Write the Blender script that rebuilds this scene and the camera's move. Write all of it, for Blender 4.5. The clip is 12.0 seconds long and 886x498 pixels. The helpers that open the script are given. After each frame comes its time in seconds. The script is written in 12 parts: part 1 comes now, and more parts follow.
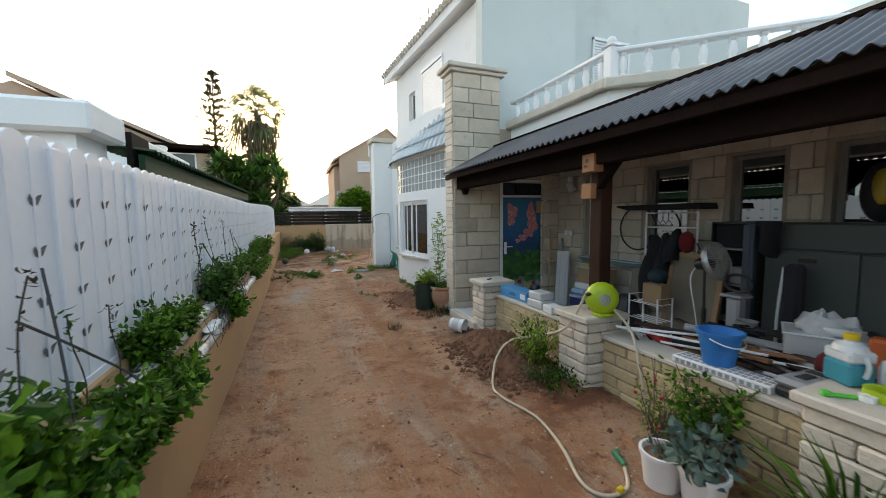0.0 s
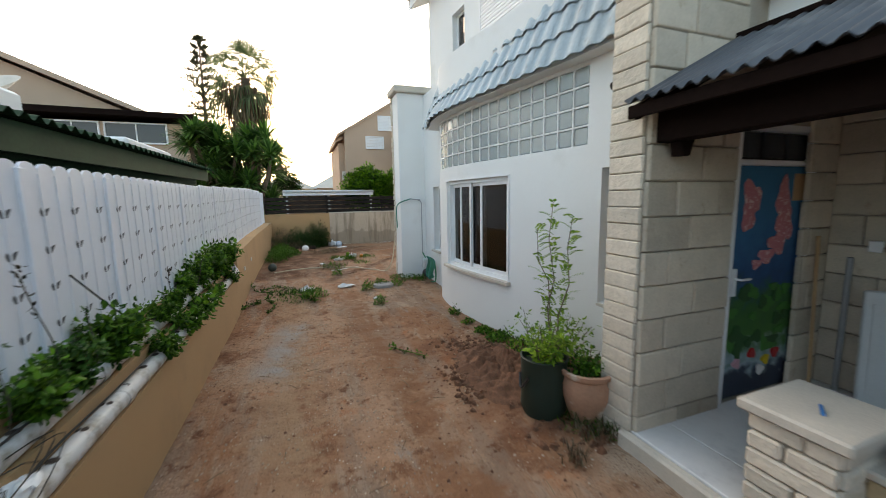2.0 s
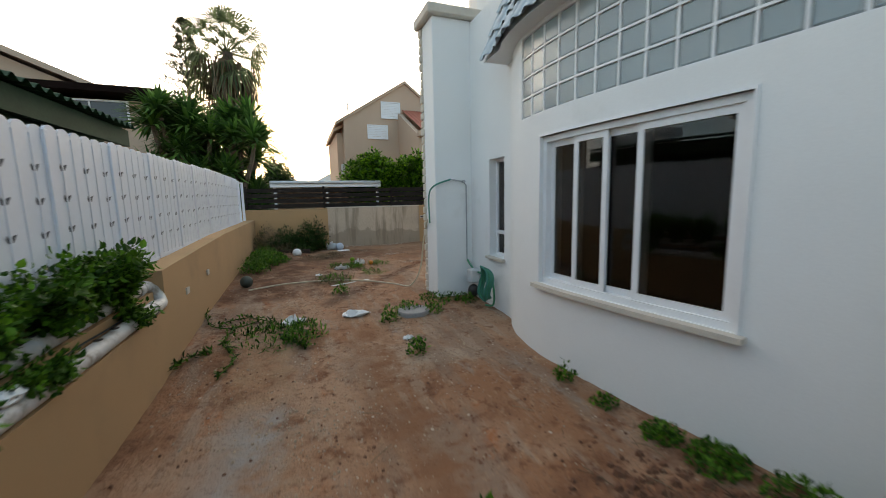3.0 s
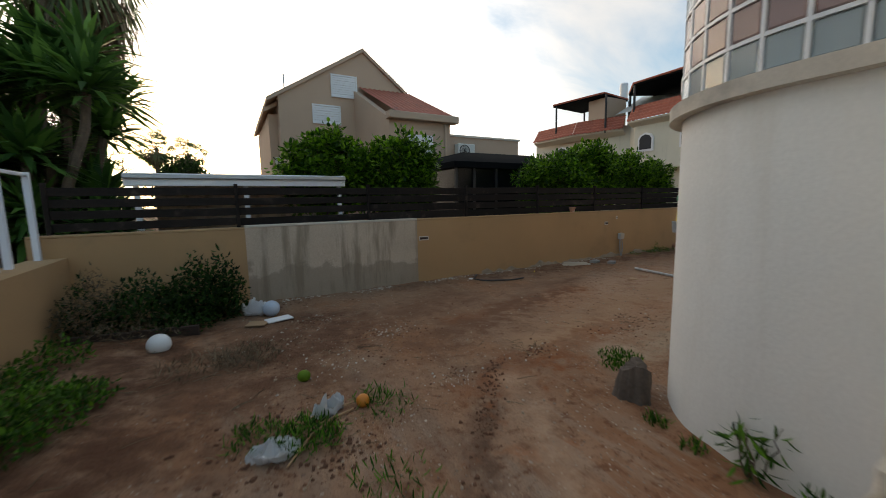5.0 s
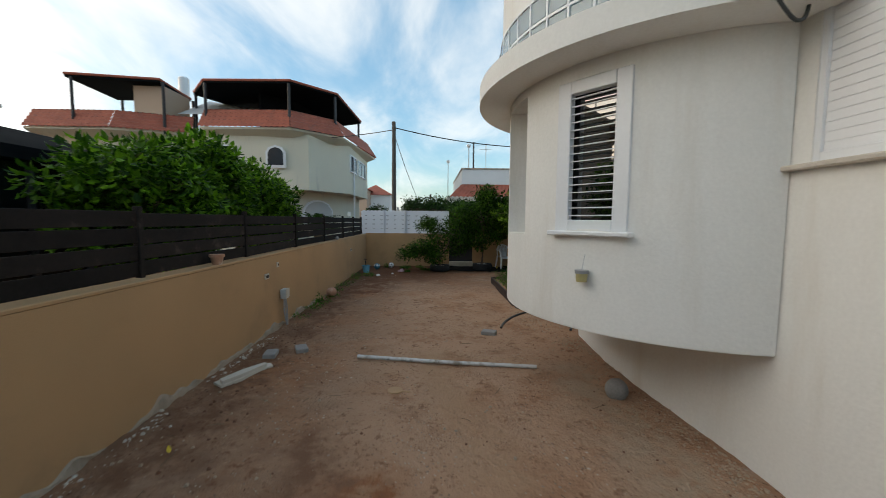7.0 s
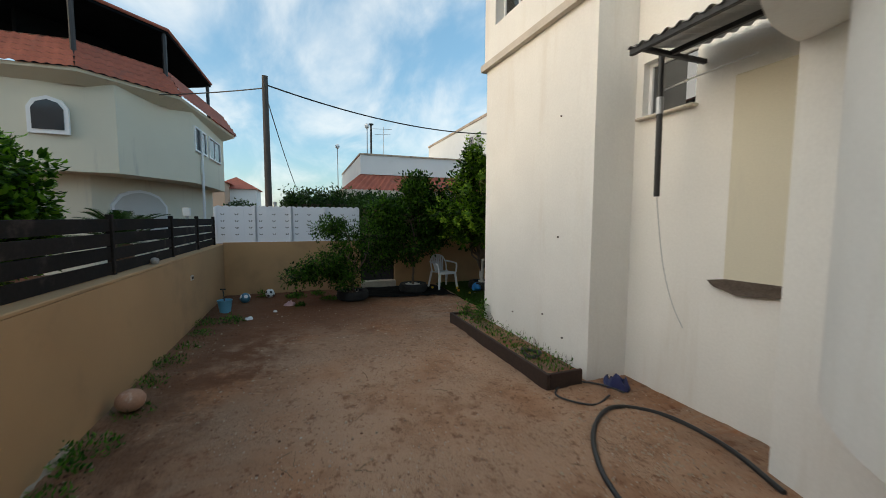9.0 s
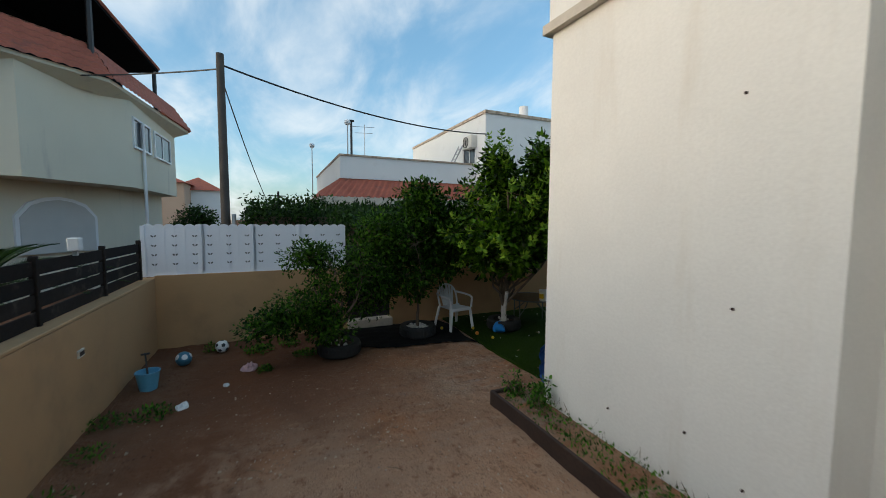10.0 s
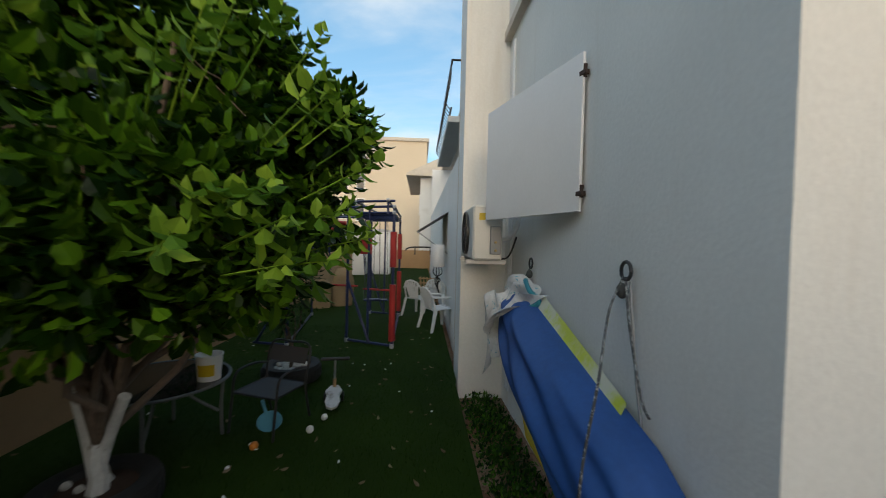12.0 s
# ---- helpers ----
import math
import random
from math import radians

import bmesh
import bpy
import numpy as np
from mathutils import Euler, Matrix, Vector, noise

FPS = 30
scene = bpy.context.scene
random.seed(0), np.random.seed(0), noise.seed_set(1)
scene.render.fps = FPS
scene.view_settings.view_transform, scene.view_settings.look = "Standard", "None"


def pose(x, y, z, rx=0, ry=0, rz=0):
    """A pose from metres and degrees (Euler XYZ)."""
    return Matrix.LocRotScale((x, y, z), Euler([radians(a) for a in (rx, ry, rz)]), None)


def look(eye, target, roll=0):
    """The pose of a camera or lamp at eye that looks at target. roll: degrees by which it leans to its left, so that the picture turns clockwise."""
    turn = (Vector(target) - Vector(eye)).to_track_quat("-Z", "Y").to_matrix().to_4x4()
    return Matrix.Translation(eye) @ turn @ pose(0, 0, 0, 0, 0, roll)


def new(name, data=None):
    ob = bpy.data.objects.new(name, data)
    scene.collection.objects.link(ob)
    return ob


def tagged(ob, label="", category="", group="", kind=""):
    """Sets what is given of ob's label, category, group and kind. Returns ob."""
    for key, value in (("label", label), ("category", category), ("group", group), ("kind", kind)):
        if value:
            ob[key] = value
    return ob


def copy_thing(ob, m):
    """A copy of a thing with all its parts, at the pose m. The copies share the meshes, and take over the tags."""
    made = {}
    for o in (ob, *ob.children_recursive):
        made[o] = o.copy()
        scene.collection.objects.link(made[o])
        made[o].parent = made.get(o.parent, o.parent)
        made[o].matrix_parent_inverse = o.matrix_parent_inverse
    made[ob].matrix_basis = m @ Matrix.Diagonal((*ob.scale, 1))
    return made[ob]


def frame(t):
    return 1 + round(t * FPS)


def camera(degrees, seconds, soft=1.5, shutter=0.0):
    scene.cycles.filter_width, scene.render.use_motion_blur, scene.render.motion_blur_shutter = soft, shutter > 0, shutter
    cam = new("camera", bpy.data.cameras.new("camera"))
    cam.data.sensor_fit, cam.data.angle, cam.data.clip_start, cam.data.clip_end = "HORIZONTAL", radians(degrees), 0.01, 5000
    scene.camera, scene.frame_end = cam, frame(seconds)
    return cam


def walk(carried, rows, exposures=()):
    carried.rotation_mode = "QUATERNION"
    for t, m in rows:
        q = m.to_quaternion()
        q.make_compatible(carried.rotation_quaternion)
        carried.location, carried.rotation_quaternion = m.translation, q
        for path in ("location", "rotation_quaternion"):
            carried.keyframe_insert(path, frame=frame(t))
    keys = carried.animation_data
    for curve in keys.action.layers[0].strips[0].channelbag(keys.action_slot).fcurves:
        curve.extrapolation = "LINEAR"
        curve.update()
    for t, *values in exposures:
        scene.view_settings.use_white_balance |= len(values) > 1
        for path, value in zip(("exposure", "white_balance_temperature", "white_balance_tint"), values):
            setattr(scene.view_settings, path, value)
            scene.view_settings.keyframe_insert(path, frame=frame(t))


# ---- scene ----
cam = camera(99.1, 12.0, soft=0.7, shutter=0.22)
METRES, EYE, TILT, LEAN, TURN = 29.31, 1.7, 0.0, 0.0, -21.1
ROWS = [
    (0.0, 0.0, 0.0, 0.0, -0.06, -4.91, 0.64),
    (0.5, -0.0057, 0.0244, 0.0004, 1.46, -5.77, 0.84),
    (1.0, -0.0153, 0.0552, 0.0027, 0.31, -6.49, 0.95),
    (1.5, -0.0274, 0.0907, 0.0045, 0.84, -6.82, 0.96),
    (2.0, -0.0381, 0.1305, 0.0039, 0.71, -7.55, 1.0),
    (2.5, -0.0509, 0.1752, -0.0017, 0.34, -7.77, 1.53),
    (3.0, -0.0686, 0.2234, -0.0054, 0.31, -7.44, 1.26),
    (5.0, -0.1161, 0.4058, -0.0006, -8.23, -7.07, 1.16),
    (5.5, -0.121, 0.4501, -0.0005, -28.12, -7.94, 0.44),
    (6.0, -0.1105, 0.492, 0.002, -39.68, -5.89, 0.2),
    (6.5, -0.096, 0.5318, 0.0064, -56.29, -5.01, -0.16),
    (7.0, -0.0776, 0.5658, 0.0074, -70.63, -4.33, -0.46),
    (7.5, -0.0542, 0.5957, 0.0056, -78.71, -4.18, -0.44),
    (9.5, 0.0893, 0.6558, 0.0151, -90.93, -4.4, -0.25),
    (10.0, 0.1268, 0.668, 0.0225, -93.0, -4.25, -0.35),
    (10.5, 0.1662, 0.6814, 0.0255, -98.68, -4.25, -0.67),
    (11.0, 0.211, 0.6887, 0.0226, -118.43, -3.1, -1.19),
    (11.5, 0.2547, 0.6842, 0.0158, -142.84, -3.89, -1.36),
    (12.0, 0.2889, 0.6651, 0.0084, -162.33, -1.29, -1.41),
]
EXPOSURES = [(0.0, 1.56, 8500, 17), (2.5, 1.45, 8450, 17), (3.0, 1.15, 8350, 16), (5.0, 0.38, 7950, 15), (5.5, 0.58, 7850, 13), (6.5, 0.73, 7550, 12), (7.5, 0.62, 7450, 11), (9.5, 0.58, 7200, 10), (10.5, 0.33, 6700, 9), (11.0, 0.23, 6600, 9), (12.0, 0.5, 7200, 10)]
walk(cam, [(t, pose(0, 0, EYE, TILT, LEAN, TURN) @ pose(METRES * x, METRES * y, METRES * z, 90 + pitch, roll, yaw)) for t, x, y, z, yaw, pitch, roll in ROWS], EXPOSURES)

# ---- world, sun ----
SUN_EL, SUN_AZ = 7.0, 2.0      # degrees above the horizon; azimuth from +y towards -x
world = bpy.data.worlds.new("sky")
scene.world = world
world.use_nodes = True


def build_sky():
    nt = world.node_tree
    nt.nodes.clear()
    N, L = nt.nodes.new, nt.links.new
    out, bg = N("ShaderNodeOutputWorld"), N("ShaderNodeBackground")
    sky = N("ShaderNodeTexSky")
    sky.sky_type, sky.sun_disc = "NISHITA", False
    sky.sun_elevation, sky.sun_rotation = radians(SUN_EL), radians(-SUN_AZ)
    sky.air_density, sky.dust_density, sky.ozone_density = 1.0, 1.2, 2.5
    co, sep = N("ShaderNodeTexCoord"), N("ShaderNodeSeparateXYZ")
    L(co.outputs["Generated"], sep.inputs[0])
    # a plane of cloud overhead: direction divided by its height
    zc = N("ShaderNodeMath"); zc.operation = "MAXIMUM"; zc.inputs[1].default_value = 0.0
    L(sep.outputs[2], zc.inputs[0])
    za = N("ShaderNodeMath"); za.operation = "ADD"; za.inputs[1].default_value = 0.22
    L(zc.outputs[0], za.inputs[0])
    dv = N("ShaderNodeVectorMath"); dv.operation = "DIVIDE"
    cz = N("ShaderNodeCombineXYZ")
    for i in range(3):
        L(za.outputs[0], cz.inputs[i])
    L(co.outputs["Generated"], dv.inputs[0]); L(cz.outputs[0], dv.inputs[1])
    mp = N("ShaderNodeMapping"); mp.inputs["Scale"].default_value = (0.75, 1.5, 1.0)
    mp.inputs["Rotation"].default_value = (0, 0, 0.5)
    mp.inputs["Location"].default_value = (0.4, 1.7, 0.0)
    L(dv.outputs[0], mp.inputs[0])
    nz = N("ShaderNodeTexNoise"); nz.inputs["Scale"].default_value = 1.6
    nz.inputs["Detail"].default_value = 9.0; nz.inputs["Roughness"].default_value = 0.56
    nz.inputs["Distortion"].default_value = 0.35
    L(mp.outputs[0], nz.inputs["Vector"])
    cl = N("ShaderNodeMapRange"); cl.interpolation_type = "SMOOTHSTEP"
    cl.inputs["From Min"].default_value, cl.inputs["From Max"].default_value = 0.39, 0.82
    # more cloud towards the sunset side
    west = N("ShaderNodeMapRange")
    west.inputs["From Min"].default_value, west.inputs["From Max"].default_value = 0.15, 0.95
    west.inputs["To Min"].default_value, west.inputs["To Max"].default_value = 0.0, 0.30
    L(sep.outputs[1], west.inputs[0])
    ad = N("ShaderNodeMath"); ad.operation = "ADD"
    L(nz.outputs[0], ad.inputs[0]); L(west.outputs[0], ad.inputs[1]); L(ad.outputs[0], cl.inputs[0])
    # cloud colour: pale grey-blue away from the sun, white and warm towards it
    wt = N("ShaderNodeMapRange"); wt.interpolation_type = "SMOOTHSTEP"
    wt.inputs["From Min"].default_value, wt.inputs["From Max"].default_value = 0.58, 1.0
    L(sep.outputs[1], wt.inputs[0])
    cc = N("ShaderNodeMix"); cc.data_type = "RGBA"
    cc.inputs[6].default_value, cc.inputs[7].default_value = CLOUD_EAST, CLOUD_WEST
    L(wt.outputs[0], cc.inputs[0])
    sk = N("ShaderNodeVectorMath"); sk.operation = "SCALE"; sk.inputs[3].default_value = SKY_GAIN
    L(sky.outputs[0], sk.inputs[0])
    hz = N("ShaderNodeVectorMath"); hz.operation = "ADD"; hz.inputs[1].default_value = SKY_HAZE
    L(sk.outputs[0], hz.inputs[0])
    mx = N("ShaderNodeMix"); mx.data_type = "RGBA"
    fac = N("ShaderNodeMath"); fac.operation = "MULTIPLY"; fac.inputs[1].default_value = 0.85
    L(cl.outputs[0], fac.inputs[0]); L(fac.outputs[0], mx.inputs[0])
    L(hz.outputs[0], mx.inputs[6]); L(cc.outputs[2], mx.inputs[7])
    # warm glow of the low sun behind the haze
    gd = N("ShaderNodeVectorMath"); gd.operation = "DOT_PRODUCT"
    gd.inputs[1].default_value = (-math.sin(radians(SUN_AZ)) * 0.995, math.cos(radians(SUN_AZ)) * 0.995, 0.10)
    L(co.outputs["Generated"], gd.inputs[0])
    gr = N("ShaderNodeMapRange"); gr.interpolation_type = "SMOOTHERSTEP"
    gr.inputs["From Min"].default_value, gr.inputs["From Max"].default_value = 0.965, 1.0
    L(gd.outputs["Value"], gr.inputs[0])
    gm = N("ShaderNodeMix"); gm.data_type = "RGBA"
    gm.inputs[7].default_value = (26.0, 20.0, 12.5, 1)
    L(gr.outputs[0], gm.inputs[0]); L(mx.outputs[2], gm.inputs[6]); L(gm.outputs[2], bg.inputs[0])
    bg.inputs[1].default_value = SKY_STRENGTH
    L(bg.outputs[0], out.inputs[0])


SKY_STRENGTH, SKY_GAIN = 0.15, 1.15
SKY_HAZE = (0.35, 0.95, 1.55)        # pale daylight haze over the whole sky
CLOUD_EAST, CLOUD_WEST = (4.5, 4.9, 5.3, 1), (17.0, 16.5, 15.6, 1)
build_sky()
lamp = bpy.data.lights.new("sun", "SUN")
lamp.energy, lamp.angle, lamp.color = 0.4, radians(12), (1.0, 0.85, 0.68)
sun = new("sun", lamp)
az = radians(SUN_AZ)
far = Vector((-math.sin(az) * math.cos(radians(SUN_EL)), math.cos(az) * math.cos(radians(SUN_EL)), math.sin(radians(SUN_EL))))
sun.matrix_world = look(far * 50, (0, 0, 0))

# ---- mesh tools ----
class G:
    """A list of points and faces that becomes one mesh."""

    def __init__(self):
        self.v, self.f = [], []

    def add(self, pts, faces):
        n = len(self.v)
        self.v += [tuple(p) for p in pts]
        self.f += [tuple(i + n for i in f) for f in faces]
        return self

    def box(self, x0, x1, y0, y1, z0, z1, b=0.0, m=None):
        if b <= 0:
            p = [(x, y, z) for z in (z0, z1) for y in (y0, y1) for x in (x0, x1)]
            f = [(0, 2, 3, 1), (4, 5, 7, 6), (0, 1, 5, 4), (2, 6, 7, 3), (0, 4, 6, 2), (1, 3, 7, 5)]
        else:
            b = min(b, (x1 - x0) * 0.45, (y1 - y0) * 0.45, (z1 - z0) * 0.45)
            c, h = Vector(((x0 + x1) / 2, (y0 + y1) / 2, (z0 + z1) / 2)), Vector(((x1 - x0) / 2, (y1 - y0) / 2, (z1 - z0) / 2))
            p, ids = [], {}
            for sx in (-1, 1):
                for sy in (-1, 1):
                    for sz in (-1, 1):
                        for a in range(3):
                            d = [h[0] - b, h[1] - b, h[2] - b]
                            d[a] = h[a]
                            ids[sx, sy, sz, a] = len(p)
                            p.append((c[0] + sx * d[0], c[1] + sy * d[1], c[2] + sz * d[2]))
            f = []
            for a in range(3):
                u, w = (a + 1) % 3, (a + 2) % 3
                for s in (-1, 1):
                    q = []
                    for su, sw in ((-1, -1), (1, -1), (1, 1), (-1, 1)):
                        k = [0, 0, 0]
                        k[a], k[u], k[w] = s, su, sw
                        q.append(ids[k[0], k[1], k[2], a])
                    f.append(tuple(q if s > 0 else q[::-1]))
                for su in (-1, 1):
                    for sw in (-1, 1):
                        q = []
                        for sa, ax in ((-1, u), (1, u), (1, w), (-1, w)):
                            k = [0, 0, 0]
                            k[a], k[u], k[w] = sa, su, sw
                            q.append(ids[k[0], k[1], k[2], ax])
                        f.append(tuple(q if su * sw < 0 else q[::-1]))
            for sx in (-1, 1):
                for sy in (-1, 1):
                    for sz in (-1, 1):
                        q = [ids[sx, sy, sz, a] for a in range(3)]
                        f.append(tuple(q if sx * sy * sz > 0 else q[::-1]))
        if m is not None:
            p = [m @ Vector(q) for q in p]
        return self.add(p, f)

    def tube(self, pts, r, n=8, caps=True):
        pts = [Vector(p) for p in pts]
        rs = r if isinstance(r, (list, tuple)) else [r] * len(pts)
        rings, up = [], None
        for i, p in enumerate(pts):
            d = (pts[min(i + 1, len(pts) - 1)] - pts[max(i - 1, 0)]).normalized()
            if up is None:
                up = d.orthogonal().normalized()
            else:
                up = (up - d * up.dot(d))
                up = up.normalized() if up.length > 1e-6 else d.orthogonal().normalized()
            s = d.cross(up)
            rings.append([p + (up * math.cos(2 * math.pi * k / n) + s * math.sin(2 * math.pi * k / n)) * rs[i] for k in range(n)])
        f = [(i * n + k, i * n + (k + 1) % n, (i + 1) * n + (k + 1) % n, (i + 1) * n + k) for i in range(len(pts) - 1) for k in range(n)]
        if caps:
            f += [tuple(range(n))[::-1], tuple((len(pts) - 1) * n + k for k in range(n))]
        return self.add([q for ring in rings for q in ring], f)

    def lathe(self, profile, n=20, m=None):
        p, f = [], []
        for r, z in profile:
            p += [Vector((r * math.cos(2 * math.pi * k / n), r * math.sin(2 * math.pi * k / n), z)) for k in range(n)]
        for i in range(len(profile) - 1):
            f += [(i * n + k, i * n + (k + 1) % n, (i + 1) * n + (k + 1) % n, (i + 1) * n + k) for k in range(n)]
        if m is not None:
            p = [m @ q for q in p]
        return self.add(p, f)

    def prism(self, poly, a, b, m=None):
        """A flat outline (x, y) pulled from height a to b."""
        n = len(poly)
        p = [Vector((x, y, a)) for x, y in poly] + [Vector((x, y, b)) for x, y in poly]
        if m is not None:
            p = [m @ q for q in p]
        f = [tuple(range(n))[::-1], tuple(range(n, 2 * n))] + [(i, (i + 1) % n, n + (i + 1) % n, n + i) for i in range(n)]
        return self.add(p, f)

    def sheet(self, fn, nu, nv):
        p = [fn(i / nu, j / nv) for j in range(nv + 1) for i in range(nu + 1)]
        w = nu + 1
        return self.add(p, [(j * w + i, j * w + i + 1, (j + 1) * w + i + 1, (j + 1) * w + i) for j in range(nv) for i in range(nu)])

    def ball(self, c, r, n=12, k=8, squash=1.0):
        prof = [(max(1e-4, r * math.sin(math.pi * i / k)), -r * squash * math.cos(math.pi * i / k)) for i in range(k + 1)]
        return self.lathe(prof, n, Matrix.Translation(c))

    def leaf(self, p, d, side, length, width, fold=0.16):
        """A pointed leaf, folded on its midrib and bent down a little at the tip."""
        n = d.cross(side)
        a, b, c = p + d * (length * 0.35), p + d * (length * 0.72) - n * (length * 0.03), p + d * length - n * (length * 0.14)
        up = n * (width * fold)
        pts = [p, a + side * (width * 0.5) + up, a, a - side * (width * 0.5) + up, b + side * (width * 0.4) + up, b, b - side * (width * 0.4) + up, c]
        return self.add(pts, [(0, 2, 1), (0, 3, 2), (1, 2, 5, 4), (2, 3, 6, 5), (4, 5, 7), (5, 6, 7)])


def make(name, g, material, smooth=35):
    me = bpy.data.meshes.new(name)
    me.from_pydata(g.v, [], g.f)
    me.validate()
    me.materials.append(material)
    if smooth:
        me.polygons.foreach_set("use_smooth", [True] * len(me.polygons))
        me.set_sharp_from_angle(angle=radians(smooth))
    return me


def thing(name, label, category, at=(0, 0, 0), turn=0.0, group="", kind=""):
    """An Empty at the base of a thing; its parts are built in the thing's own axes."""
    ob = new(name)
    ob.matrix_basis = pose(*at, 0, 0, turn)
    return tagged(ob, label, category, group, kind)


def part(name, g, material, parent, label="", smooth=35, kind=""):
    ob = new(name, make(name, g, material, smooth))
    ob.parent = parent
    return tagged(ob, label, kind=kind)


def single(name, g, material, label, category, at=(0, 0, 0), turn=0.0, group="", kind="", smooth=35):
    """A thing that is one mesh."""
    ob = new(name, make(name, g, material, smooth))
    ob.matrix_basis = pose(*at, 0, 0, turn)
    return tagged(ob, label, category, group, kind)


def wall_mesh(pts, thick, z0, z1, openings=(), g=None):
    """A wall on the outline pts (outer face, walls grow to the right of the way), with openings (s0, s1, z0, z1) measured along it."""
    g = g or G()
    pts = [Vector((p[0], p[1])) for p in pts]
    cum = [0.0]
    for a, b in zip(pts, pts[1:]):
        cum.append(cum[-1] + (b - a).length)

    def at(s):
        for i in range(len(pts) - 1):
            if s <= cum[i + 1] + 1e-9:
                k = (s - cum[i]) / (cum[i + 1] - cum[i])
                return pts[i].lerp(pts[i + 1], k)
        return pts[-1]

    def nrm(s):
        a, b = at(max(0, s - 0.02)), at(min(cum[-1], s + 0.02))
        d = (b - a).normalized()
        return Vector((d.y, -d.x))

    S = sorted({round(v, 5) for v in cum + [o[i] for o in openings for i in (0, 1)] if -1e-6 <= v <= cum[-1] + 1e-6})
    Z = sorted({round(v, 5) for v in [z0, z1] + [o[i] for o in openings for i in (2, 3)] if z0 - 1e-6 <= v <= z1 + 1e-6})
    n, k = len(S), len(Z)
    base = len(g.v)
    for s in S:
        o, q = at(s), nrm(s)
        i_ = o + q * thick
        for z in Z:
            g.v += [(o.x, o.y, z), (i_.x, i_.y, z)]

    def vid(i, j, inner):
        return base + (i * k + j) * 2 + inner

    def solid(i, j):
        if not (0 <= i < n - 1 and 0 <= j < k - 1):
            return False
        s, z = (S[i] + S[i + 1]) / 2, (Z[j] + Z[j + 1]) / 2
        return not any(o[0] < s < o[1] and o[2] < z < o[3] for o in openings)

    for i in range(n - 1):
        for j in range(k - 1):
            if not solid(i, j):
                continue
            a, b, c, d = (i, j), (i + 1, j), (i + 1, j + 1), (i, j + 1)
            g.f.append((vid(*b, 0), vid(*a, 0), vid(*d, 0), vid(*c, 0)))
            g.f.append((vid(*a, 1), vid(*b, 1), vid(*c, 1), vid(*d, 1)))
            for (di, dj), (p, q) in {(-1, 0): (a, d), (1, 0): (c, b), (0, -1): (b, a), (0, 1): (d, c)}.items():
                if not solid(i + di, j + dj):
                    g.f.append((vid(*p, 0), vid(*p, 1), vid(*q, 1), vid(*q, 0)))
    return g


def arc(cx, cy, r, a0, a1, n):
    return [(cx + r * math.cos(radians(a0 + (a1 - a0) * i / n)), cy + r * math.sin(radians(a0 + (a1 - a0) * i / n))) for i in range(n + 1)]


PIECES = {}


def piece(name, size, material, parent, m, b=0.008):
    """One brick, stone or plank as an object of its own on shared mesh data."""
    key = (name, material.name, tuple(round(s, 2) for s in size), b)
    if key not in PIECES:
        w, d, h = key[2]
        PIECES[key] = make(name, G().box(-w / 2, w / 2, -d / 2, d / 2, -h / 2, h / 2, b), material, 30)
    ob = new(name, PIECES[key])
    ob.parent = parent
    ob.matrix_basis = m
    return ob


def ground_z(x, y):
    k = min(1.0, max(0.0, (y - 9.0) / 5.5))
    return 0.18 * k * k * (3 - 2 * k)


rng = random.Random(7)


def jit(a):
    return rng.uniform(-a, a)

